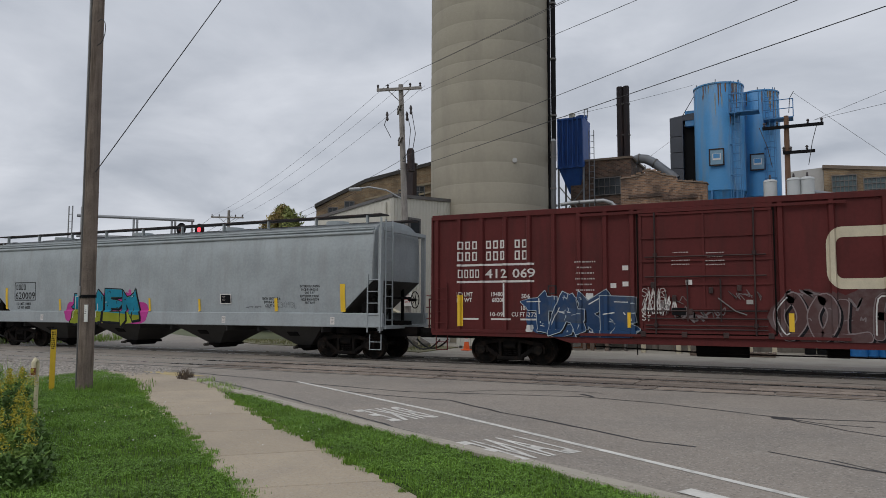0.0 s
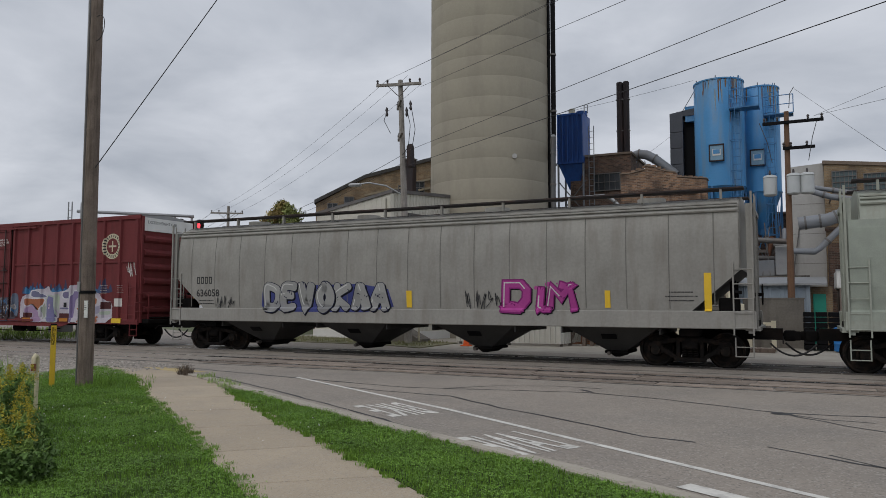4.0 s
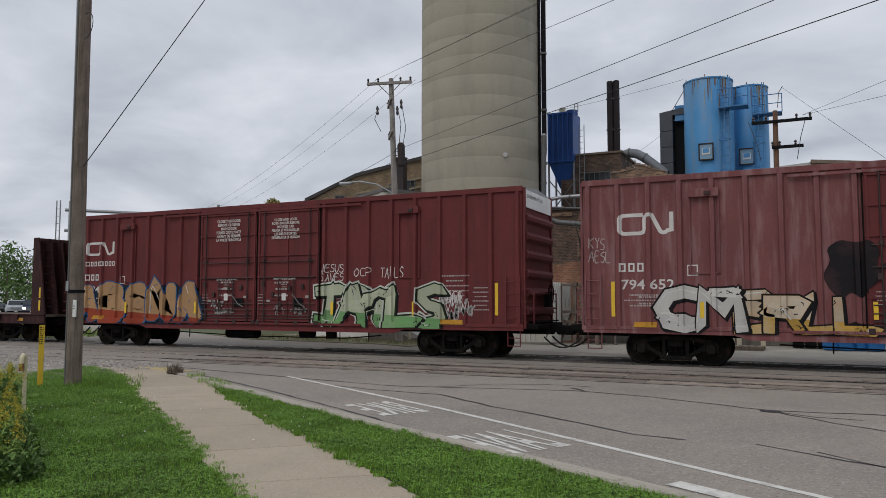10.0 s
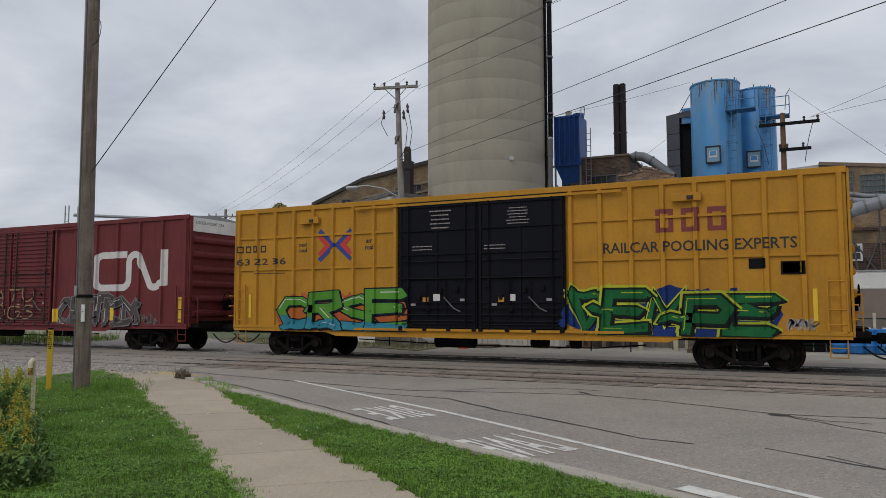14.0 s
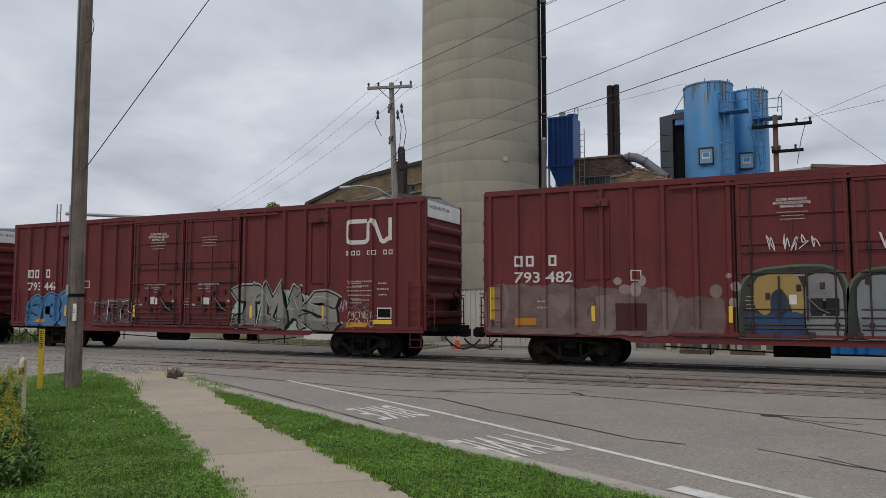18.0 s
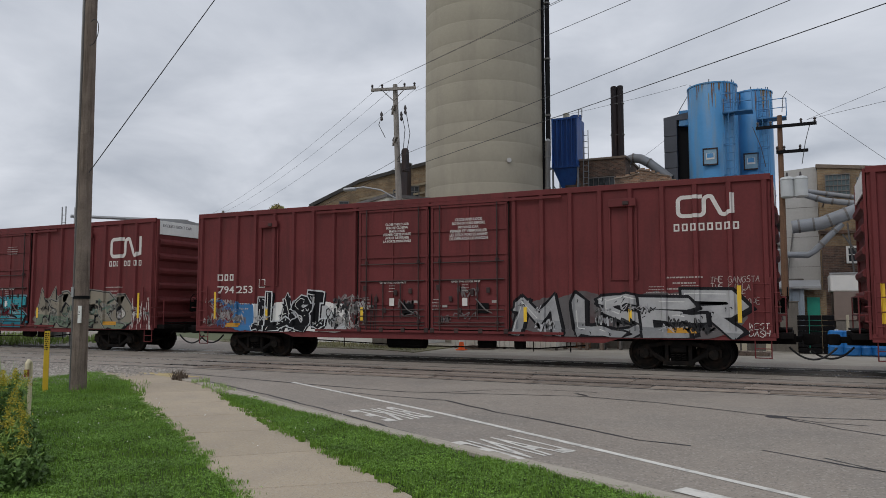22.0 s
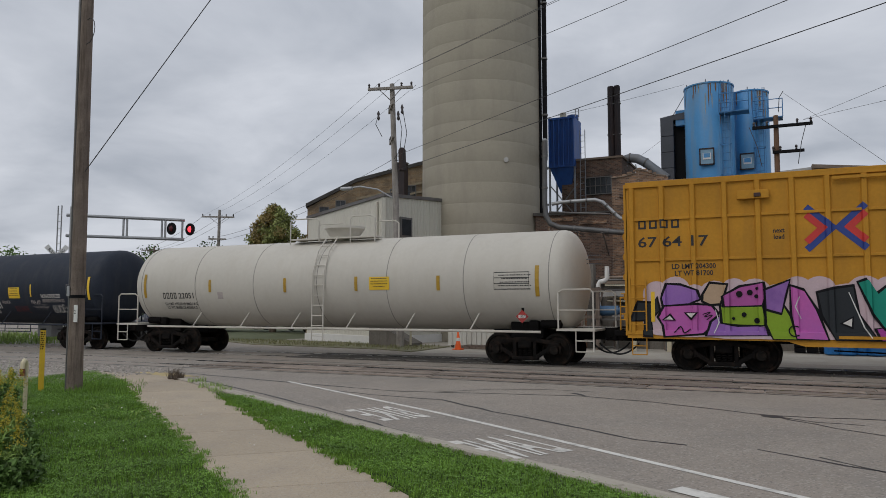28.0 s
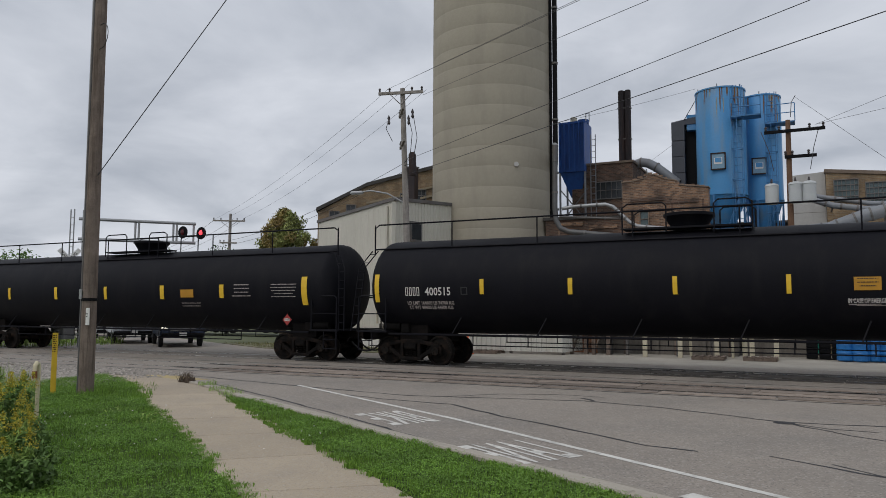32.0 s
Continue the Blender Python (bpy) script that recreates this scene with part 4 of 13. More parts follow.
bm = B(); box(bm, (0.72, 0.6, 1.2), (0.85, 1.2, 2.4)); part("wall", bm, BRICKBUFF, GD)
bm = B(); box(bm, (0.68, -0.03, 1.1), (0.46, 0.06, 2.0)); part("door", bm, GREEN_DOOR, GD, "bright green door")
BW = thing("trailer_body", (0, 33.0, 0), "white box body over a brown wall", "container")
bm = B(); box(bm, (3.9, 1.2, 2.68), (5.2, 2.4, 0.72), None, 0.05); part("box_body", bm, WHITE, BW)
bm = B(); box(bm, (3.9, 1.1, 1.75), (5.0, 2.2, 1.15)); part("brown_wall", bm, mat("brown_panel", (0.22, 0.17, 0.145), 0.7, vary=0.1), BW)
bm = B(); box(bm, (3.9, 1.0, 0.6), (4.9, 2.0, 1.2)); part("base", bm, CONCRETE_DARK, BW)
bm = B(); box(bm, (3.9, -0.02, 3.05), (5.25, 0.06, 0.05)); part("trim", bm, GALV, BW)
for i in range(4):
    bm = B(); rod(bm, (1.75 + i * 0.75, 31.2, 0), (1.75 + i * 0.75, 31.2, 1.42), 0.055, n=10)
    solid("bollard", bm, PIPECREAM, "cream steel bollard post", "bollard", group="yard bollards", smooth=True)
def pallet_stack(x, y, n, w, m_, label):
    st = thing("crate_stack", (x, y, 0), label, "crates", "crates")
    for i in range(n):
        bm = B(); box(bm, (0, 0, 0.12 + i * 0.2), (w, 0.8, 0.17), None, 0.01); part("crate", bm, m_, st)
for i in range(3):
    pallet_stack(0.25 + i * 0.42, 30.6, 7, 0.38, BLACKPAINT, "stack of black plastic crates")
for x, y in ((-11.6, 27.9), (-3.1, 28.2), (-1.4, 28.4)):
    P_ = thing("pallet", (x, y, 0), "broken wooden pallet on the yard", "pallet", "pallets")
    for i in range(5):
        bm = B(); box(bm, (-0.5 + i * 0.25, 0, 0.13), (0.12, 1.0, 0.02)); part("board", bm, POLEWOOD, P_)
    for i in range(3):
        bm = B(); box(bm, (0, -0.45 + i * 0.45, 0.06), (1.1, 0.08, 0.1)); part("runner", bm, POLEWOOD, P_)
for i, (x, y) in enumerate(((1.3, 29.6), (1.75, 29.5), (2.2, 29.7), (2.65, 29.5), (3.4, 29.8))):
    D_ = thing("drum", (x, y, 0), "blue plastic drum in the yard", "drum", "blue drums")
    bm = B(); lathe(bm, [(0.25, 0.02), (0.29, 0.06), (0.29, 0.28), (0.30, 0.30), (0.29, 0.32), (0.29, 0.58), (0.30, 0.60), (0.29, 0.62), (0.28, 0.85), (0.22, 0.88)], 20); part("shell", bm, BARREL, D_, smooth=True)
    bm = B(); lathe(bm, [(0.06, 0.88), (0.06, 0.92)], 10); part("bung", bm, WHITE, D_)
CONE = thing("traffic_cone", (-12.06, 26.9, 0), "orange traffic cone on the yard edge", "cone")
bm = B(); box(bm, (0, 0, 0.02), (0.36, 0.36, 0.04), None, 0.01); part("base", bm, ORANGE, CONE)
bm = B(); lathe(bm, [(0.13, 0.04), (0.03, 0.70), (0.02, 0.71)], 18); part("cone_body", bm, ORANGE, CONE, smooth=True)
bm = B(); lathe(bm, [(0.088, 0.34), (0.068, 0.47)], 18); part("band", bm, WHITE, CONE, smooth=True)
# long pipes across the brick front
GALVMID = mat("dull_galvanised_pipe", (0.115, 0.115, 0.115), 0.5, metal=0.35, vary=0.2, scale=1.5, stain=(0.10, 0.075, 0.06), stain_amount=0.5, stain_scale=1.2)
for path, r, m_, lab in (([(-10.6, 34.0, 9.8), (-10.63, 34.0, 6.7), (-10.58, 34.0, 6.12), (-10.37, 34.0, 5.72), (-9.97, 34.0, 5.53), (-6.78, 34.0, 5.11), (-3.77, 34.0, 4.73), (-3.2, 34.0, 4.66)], 0.125, GALVMID, "long galvanised conveying pipe before the brick wall"),
                         ([(-10.36, 34.3, 6.70), (-9.8, 34.3, 6.77), (-8.25, 34.3, 6.79), (-7.9, 34.3, 6.66), (-7.12, 34.3, 5.88), (-6.76, 34.3, 5.68), (-5.11, 34.3, 5.46), (-3.39, 34.3, 5.21)], 0.085, GALV, "bright galvanised pipe before the brick wall"),
                         ([(-10.6, 34.6, 6.35), (-7.6, 34.6, 6.1)], 0.05, GALV_DARK, "thin pipe before the brick wall"),
                         ([(0.0, 35.0, 5.16), (1.13, 35.0, 5.27), (2.41, 35.0, 5.74), (3.45, 35.0, 5.99), (4.6, 35.0, 6.2), (9, 35, 6.3)], 0.275, STEELGREY, "broad grey duct pipe rising to the roof"),
                         ([(0.2, 36.0, 6.82), (1.33, 36.0, 6.38), (2.56, 36.0, 6.16), (4.5, 36, 6.1)], 0.13, STEELGREY, "grey pipe along the concrete wall"),
                         ([(-0.3, 36.3, 7.1), (0.97, 36.3, 6.81), (2.81, 36.3, 6.42), (4.4, 36.3, 6.3)], 0.10, STEELGREY, "grey pipe along the concrete wall"),
                         ([(-0.27, 35.0, 3.98), (0.6, 35.0, 3.94), (0.85, 35.0, 4.11), (1.91, 35.0, 5.23)], 0.13, STEELGREY, "grey branch pipe with a bend"),
                         ([(-4.0, 37.5, 4.9), (-0.4, 37.5, 4.6)], 0.13, GALV_DARK, "horizontal grey duct under the tanks")):
    PP = thing("pipe_run", (0, 0, 0), lab, "pipe", "pipe runs")
    bm = B(); tube(bm, path, r, 14); part("pipe", bm, m_, PP, smooth=True)
    if path[0][1] in (36.0, 36.3):
        for p in (path[1], path[-1]):
            bm = B(); rod(bm, p, (p[0], 38.3 if p[0] < 1.14 else 38.05, p[2]), 0.04, n=6); part("wall_bracket", bm, GALV_DARK, PP)
    if path[0][2] == 3.98:
        bm = B(); rod(bm, path[0], (path[0][0], path[0][1], 0), 0.08, n=8); part("leg", bm, GALV_DARK, PP)
    for a, b in zip(path, path[1:]):
        a, b = Vector(a), Vector(b)
        if (b - a).length > 0.9:
            for u in (0.25, 0.75):
                p = a.lerp(b, u)
                bm = B(); rod(bm, p - (b - a).normalized() * 0.04, p + (b - a).normalized() * 0.04, r + 0.025, n=14); part("flange", bm, GALV_DARK, PP)
for x, z0, z1 in ((-9.0, 3.9, 5.2), (-7.8, 4.2, 5.1), (-4.6, 3.2, 4.6), (-5.5, 4.9, 5.3)):
    bm = B(); tube(bm, [(x, 35.1, z0), (x + 0.1, 33.4, z1)], 0.035, 5); rod(bm, (x, 35.1, z1), (x + 0.1, 33.2, z1), 0.03, n=5)
    solid("pipe_bracket", bm, GALV_DARK, "rusty bracket carrying a pipe", "bracket", group="pipe brackets")

# blue dust collector on legs
BH = thing("dust_collector", (-12.0, 42.35, 0), "deep blue dust collector with a hopper on steel legs", "dust collector")
bm = B(); box(bm, (-0.08, 0.6, 11.55), (1.55, 1.6, 3.0), None, 0.03); part("housing", bm, DEEPBLUE, BH)
for x in (-0.83, -0.53, -0.23, 0.07, 0.37, 0.66):
    bm = B(); box(bm, (x, -0.27, 11.55), (0.07, 0.15, 2.95)); part("stiffener", bm, DEEPBLUE, BH)
bm = B()
v = [bm.verts.new(p) for p in ((-0.85, -0.18, 10.05), (0.69, -0.18, 10.05), (0.69, 1.38, 10.05), (-0.85, 1.38, 10.05), (-0.3, 0.3, 8.55), (0.3, 0.3, 8.55), (0.3, 0.9, 8.55), (-0.3, 0.9, 8.55))]
for f in ((0, 1, 5, 4), (1, 2, 6, 5), (2, 3, 7, 6), (3, 0, 4, 7), (4, 5, 6, 7)):
    bm.faces.new([v[i] for i in f])
bmesh.ops.recalc_face_normals(bm, faces=bm.faces[:])
part("hopper", bm, DEEPBLUE, BH)
for x in (-0.85, 0.85):
    for y in (-0.15, 1.35):
        bm = B(); box(bm, (min(x, 0.68), y, 8.25), (0.1, 0.1, 3.7)); part("leg", bm, STEELGREY, BH)
for s in (1, -1):
    bm = B(); tube(bm, [(-0.85 * s, -0.15, 6.9), (0.85 * s, -0.15, 9.0)], 0.035, 5); part("brace", bm, GALV_DARK, BH)
bm = B(); lathe(bm, [(0.2, 13.05), (0.2, 13.5), (0.12, 13.55)], 14, Matrix.Translation((-0.2, 0.6, 0))); part("fan", bm, PIPECREAM, BH)
for z in (10.08, 13.0):
    bm = B(); box(bm, (-0.08, -0.22, z), (1.62, 0.14, 0.12)); part("stiffener", bm, DEEPBLUE, BH)
bm = B(); lathe(bm, [(0.35, 13.05), (0.35, 13.3)], 14, Matrix.Translation((0.4, 0.6, 0))); part("fan_case", bm, DEEPBLUE, BH)
bm = B(); tube(bm, [(0.75, -0.1, 13.05), (0.75, -0.1, 13.5), (0.95, -0.1, 13.5), (0.95, -0.1, 13.0)], 0.025, 5); part("top_rail", bm, GALV, BH)
for x in (1.0, 1.3):
    bm = B(); box(bm, (x, -0.1, 9.6), (0.04, 0.04, 5.2)); part("ladder_rail", bm, STEELGREY, BH)
for i in range(14):
    bm = B(); rod(bm, (1.0, -0.1, 7.2 + i * 0.36), (1.3, -0.1, 7.2 + i * 0.36), 0.015, n=5); part("rung", bm, STEELGREY, BH)
bm = B(); box(bm, (0, 0.6, 6.35), (2.4, 2.4, 0.14)); part("base_deck", bm, GALV_DARK, BH)
bm = B(); box(bm, (0, 0.9, 3.2), (2.0, 1.6, 6.3)); part("base_tower", bm, BRICKDARK, BH)

# stack, curved duct, dark filter box
ST = thing("smokestack", (-9.75, 46, 0), "paired rusty black smokestacks", "smokestack")
for dx in (-0.2, 0.2):
    bm = B(); lathe(bm, [(0.20, 8), (0.20, 15.7), (0.16, 15.75)], 18, Matrix.Translation((dx, 0, 0))); part("flue", bm, STACK, ST, smooth=True)
for z in (10.5, 12.6, 14.6):
    bm = B(); box(bm, (0, 0, z), (0.84, 0.3, 0.06)); part("band", bm, GALV_DARK, ST)
bm = B(); box(bm, (0, 0.6, 4.0), (2.0, 1.6, 8.2)); part("base", bm, BRICKDARK, ST)
CD = thing("curved_duct", (0, 44, 0), "grey bent duct elbow over the roof", "duct")
bm = B(); tube(bm, [(-9.4, 0, 9.7), (-9.15, 0, 10.2), (-8.85, 0, 10.5), (-8.4, 0, 10.62), (-8.0, 0, 10.55), (-7.5, 0, 10.25), (-6.75, 0, 9.6), (-6.3, 0, 9.2)], 0.27, 16); part("duct", bm, STEELGREY, CD, smooth=True)
for p in ((-8.4, 0, 10.62), (-7.5, 0, 10.25)):
    bm = B(); lathe(bm, [(0.3, -0.04), (0.3, 0.04)], 16, Matrix.Translation(p) @ Matrix.Rotation(radians(90 if p[0] < -8 else 120), 4, "Y")); part("flange", bm, GALV_DARK, CD)
for a, b in (((-8.6, 0, 10.2), (-8.9, 0, 8.8)), ((-8.1, 0, 10.2), (-7.8, 0, 8.8)), ((-8.9, 0, 9.4), (-7.8, 0, 9.4)), ((-8.9, 0, 9.4), (-7.9, 0, 8.9))):
    bm = B(); rod(bm, a, b, 0.03, n=5); part("strut", bm, GALV, CD)
FB = thing("filter_duct", (-5.95, 44.6, 0), "dark sheet steel box duct elbow", "duct")
for i in range(4):
    bm = B(); box(bm, (-0.30, 0, 9.35 + i * 0.95), (0.74, 1.2, 0.93), None, 0.02); part("duct_section", bm, DUCT, FB)
bm = B(); prism(bm, [(-0.67, 12.65), (0.75, 12.65), (0.75, 13.05), (0.3, 13.0), (-0.67, 12.85)], 1, -0.6, 0.6); part("duct_hood", bm, DUCT, FB)
bm = B(); box(bm, (0.5, 0, 12.75), (0.6, 1.1, 0.9)); part("inlet", bm, TANKBLUE, FB)
# solid black block stands in for shade inside the open bay
bm = B(); box(bm, (0.38, 0.2, 10.6), (0.62, 0.8, 3.6)); part("shaded_bay", bm, BLACKPAINT, FB)
bm = B(); box(bm, (0, 0, 4.4), (1.6, 1.4, 8.9)); part("support", bm, GALV_DARK, FB)
ROD = thing("duct_stay", (0, 0, 0), "thin steel stay rod between duct and tank", "stay rod")
bm = B(); rod(bm, (-5.9, 44.0, 12.9), (-5.0, 43.2, 14.0), 0.02, n=5); part("rod", bm, WIRE, ROD)


RUSTSTREAK = mat("rust_streak", (0.20, 0.11, 0.05), 0.9, vary=0.3, scale=5)
BARESTREAK = mat("bleached_streak", (0.30, 0.33, 0.30), 0.8, vary=0.25, scale=4)


def bin_tank(x, y, r, z0, z1, cone, label, sign_z, sign_x, ladder_x):
    t_ = thing("storage_tank", (x, y, 0), label, "tank", "blue tanks")
    bm = B(); lathe(bm, [(r, z0), (r, z1 - 0.05), (r - 0.03, z1), (0.01, z1 + 0.12)], 48); part("shell", bm, TANKBLUE, t_, smooth=True)
    bm = B(); lathe(bm, [(0.22, cone), (r - 0.02, z0)], 48); part("cone", bm, TANKBLUE, t_, smooth=True)
    for zz in (z0, z1 - 0.1):
        bm = B(); lathe(bm, [(r + 0.03, zz), (r + 0.03, zz + 0.08)], 48); part("ring_band", bm, TANKBLUE, t_, smooth=True)
    rs = random.Random(int(r * 100))
    for i in range(26):      # rust and bare streaks running down from the rim
        a, wd, ln = rs.uniform(-2.9, -0.3), rs.uniform(0.015, 0.05), rs.uniform(0.25, 1.7) * rs.random() + 0.12
        zt = z1 - 0.1 - (0 if i % 4 else rs.uniform(0, 1.6))
        bm = B()
        ring = []
        for q, sc in ((0.0, 0.7), (0.35, 1.0), (0.7, 0.75), (1.0, 0.1)):
            ring.append([bm.verts.new(((r + 0.006) * math.cos(a + e * wd * sc / r), (r + 0.006) * math.sin(a + e * wd * sc / r), zt - ln * q)) for e in (-1, 1)])
        for u_, v_ in zip(ring, ring[1:]):
            bm.faces.new((u_[0], u_[1], v_[1], v_[0]))
        bmesh.ops.recalc_face_normals(bm, faces=bm.faces[:])
        part("rust_streak", bm, RUSTSTREAK if i % 3 else BARESTREAK, t_)
    for i in range(6):
        a = i * math.pi / 3 + 0.25
        bm = B(); box(bm, ((r - 0.02) * math.cos(a), (r - 0.02) * math.sin(a), (z0 + 3.1) / 2), (0.10, 0.10, z0 - 3.1)); part("leg", bm, TANKBLUE_LADDER, t_)
        b = (i + 1) * math.pi / 3 + 0.25
        bm = B(); rod(bm, (r * math.cos(a), r * math.sin(a), cone - 1.2), (r * math.cos(b), r * math.sin(b), z0 - 0.2), 0.035, n=5); part("brace", bm, TANKBLUE_LADDER, t_)
    for i in range(3):
        a = -2.7 + i * 1.1
        bm = B(); rod(bm, ((r - 0.1) * math.cos(a), (r - 0.1) * math.sin(a), z1), ((r - 0.1) * math.cos(a), (r - 0.1) * math.sin(a), z1 + 0.16), 0.025, n=5); part("lifting_lug", bm, GALV_DARK, t_)
    # framed sign
    yb = -math.sqrt(r * r - sign_x ** 2) - 0.10
    bm = B(); box(bm, (sign_x, yb, sign_z), (0.72, 0.06, 0.86)); sg = part("sign_board", bm, mat("blue_grey_board", (0.20, 0.34, 0.46), 0.6, vary=0.1), t_, "framed notice board")
    bm = B()
    for s in (1, -1):
        box(bm, (sign_x + s * 0.36, yb - 0.03, sign_z), (0.07, 0.06, 0.95)); box(bm, (sign_x, yb - 0.03, sign_z + s * 0.44), (0.79, 0.06, 0.07))
    part("frame", bm, STACK, sg)
    bm = B(); box(bm, (sign_x, yb - 0.04, sign_z + 0.02), (0.42, 0.02, 0.35)); part("emblem", bm, WHITE, sg)
    bm = B(); box(bm, (sign_x, yb - 0.05, sign_z + 0.06), (0.34, 0.02, 0.24)); part("emblem_bar", bm, TANKBLUE, sg)
    # caged ladder
    yl = -math.sqrt(max(0.01, r * r - ladder_x ** 2)) - 0.22
    for dx in (-0.2, 0.2):
        bm = B(); box(bm, (ladder_x + dx, yl, (z1 + 3.6) / 2), (0.04, 0.04, z1 - 3.6)); part("ladder_rail", bm, TANKBLUE_LADDER, t_)
    k = 0
    zz = 3.8
    while zz < z1 - 0.3:
        bm = B(); rod(bm, (ladder_x - 0.2, yl, zz), (ladder_x + 0.2, yl, zz), 0.02, n=5); part("rung", bm, TANKBLUE_LADDER, t_)
        if k % 4 == 0:
            bm = B(); tube(bm, [(ladder_x - 0.22, yl, zz), (ladder_x - 0.3, yl - 0.4, zz), (ladder_x, yl - 0.6, zz), (ladder_x + 0.3, yl - 0.4, zz), (ladder_x + 0.22, yl, zz)], 0.02, 5); part("cage_hoop", bm, TANKBLUE_LADDER, t_)
        zz += 0.42; k += 1
    for dx, dy in ((-0.3, -0.4), (0, -0.6), (0.3, -0.4)):
        bm = B(); box(bm, (ladder_x + dx, yl + dy, (z1 + 5.2) / 2), (0.03, 0.02, z1 - 5.6)); part("cage_bar", bm, TANKBLUE_LADDER, t_)
    bm = B(); box(bm, (ladder_x + 0.45, yl - 0.1, z1 - 1.9), (1.5, 0.9, 0.06)); part("landing", bm, TANKBLUE_LADDER, t_)
    for zz in (0.5, 1.0):
        bm = B(); tube(bm, [(ladder_x - 0.3, yl - 0.55, z1 - 1.9 + zz), (ladder_x + 1.2, yl - 0.55, z1 - 1.9 + zz)], 0.025, 5); part("hand_rail", bm, TANKBLUE_LADDER, t_)
    for dx in (-0.3, 0.45, 1.2):
        bm = B(); rod(bm, (ladder_x + dx, yl - 0.55, z1 - 1.9), (ladder_x + dx, yl - 0.55, z1 - 0.9), 0.025, n=5); part("post", bm, TANKBLUE_LADDER, t_)
    bm = B(); lathe(bm, [(0.35, cone - 0.05), (0.35, cone + 0.3)], 16, Matrix.Translation((0.2, -0.5, 0))); part("outlet_valve", bm, TANKBLUE_LADDER, t_)
    bm = B(); box(bm, (0, 0, 3.0), (r * 2.1, r * 2.1, 0.2)); part("deck", bm, GALV_DARK, t_)


bin_tank(-3.83, 43.4, 1.33, 8.13, 14.15, 5.6, "tall light blue storage tank with a cone bottom and rust streaks", 9.92, -0.05, 0.95)
bin_tank(-1.80, 45.1, 1.05, 7.96, 14.0, 5.6, "slim light blue storage tank with a cone bottom", 9.85, -0.12, 0.55)
UNDERT = thing("steel_gantry", (0, 38.6, 0), "weathered steel gantry with crossed braces below the tanks", "gantry")
bm = B(); box(bm, (-1.9, 3.0, 1.5), (4.6, 9.5, 3.0)); part("plinth", bm, CONCRETE_DARK, UNDERT)
for x in (-3.6, -2.75, -1.9, -0.9):
    bm = B(); box(bm, (x, 0, 3.9), (0.1, 0.1, 1.9)); part("column", bm, STEELGREY, UNDERT)
for x in (-3.6, -1.9):
    for s in (1, -1):
        bm = B(); rod(bm, (x if s > 0 else x + 0.85, 0, 3.05), (x + 0.85 if s > 0 else x, 0, 4.7), 0.035, n=5); part("brace", bm, STEELGREY, UNDERT)
for z in (4.75, 4.25):
    bm = B(); box(bm, (-2.0, 0, z), (4.0, 0.3, 0.14)); part("beam", bm, GALV_DARK, UNDERT)
bm = B(); box(bm, (-2.6, 0.2, 4.55), (1.0, 0.6, 0.5), Matrix.Rotation(0.5, 4, "Y")); part("chute", bm, mat("rusty_steel", (0.16, 0.07, 0.04), 0.85, vary=0.3), UNDERT)

RUSTY = bpy.data.materials["rusty_steel"]
for k, (x, y, z, sx, sz, m_) in enumerate(((-3.45, 38.2, 3.35, 0.8, 0.7, GALV_DARK), (-2.55, 38.3, 3.3, 0.6, 0.55, RUSTY), (-1.5, 38.3, 3.4, 0.9, 0.75, STEELGREY), (-0.75, 38.2, 3.75, 0.55, 1.4, GALV))):
    FU = thing("feed_machine", (x, y, 3.0), "grimy steel feeder housing below the tanks", "machine", "feeders")
    bm = B(); box(bm, (0, 0, z - 3.0), (sx, 0.6, sz), None, 0.04); part("housing", bm, m_, FU)
    bm = B(); rod(bm, (-sx * 0.6, -0.1, z - 2.7 + sz * 0.3), (sx * 0.8, -0.1, z - 2.75 + sz * 0.3), 0.11, n=12); part("screw_tube", bm, GALV_DARK, FU, smooth=True)
    bm = B(); rod(bm, (sx * 0.2, -0.1, z - 2.7 + sz * 0.3), (sx * 0.35, 0.2, z - 1.5), 0.09, 0.14, 10); part("spout", bm, STEELGREY if k % 2 else RUSTY, FU, smooth=True)
    for dx in (-0.4, 0.4):
        bm = B(); box(bm, (sx * dx, 0.1, (z - 3.0 - sz / 2) / 2), (0.07, 0.07, max(0.04, z - 3.0 - sz / 2))); part("leg", bm, GALV_DARK, FU)
for k in range(12):
    u = -3.9 + k * 0.33
    bm = B(); rod(bm, (u, 38.0, 3.05), (u + (0.35 if k % 2 else -0.2), 38.3, 5.2 + 0.2 * (k % 3)), 0.028, n=5)
    solid("stay_bar", bm, GALV_DARK if k % 3 else STEELGREY, "thin steel stay bar below the tanks", "strut", group="stay bars")

# concrete block and buff brick house with factory windows
RB = thing("brick_window_house", (0, 38.0, 0), "buff brick factory house with broad steel windows", "building")
bm = B(); prism(bm, [(1.15, 0), (14.0, 0), (14.0, 6.8), (1.15, 8.25)], 1, 0, 9); part("wall", bm, BRICKBUFF, RB)
bm = B(); prism(bm, [(1.1, 8.2), (14.0, 6.75), (14.0, 6.9), (1.1, 8.36)], 1, -0.08, 9.0); part("coping", bm, MORTAR, RB)
for i in range(5):
    x0 = 1.46 + i * 1.27
    dz = -0.2 * i
    pane_window(RB, x0 + 0.5, -0.05, 6.76 + dz, 7.82 + dz, 1.02, 6, 4, frame=GALV_DARK, glass=GLASS_PALE, th=0.035)
bm = B(); box(bm, (5, -0.04, 5.15), (7.8, 0.1, 0.16)); part("brick_course", bm, BRICKDARK, RB)
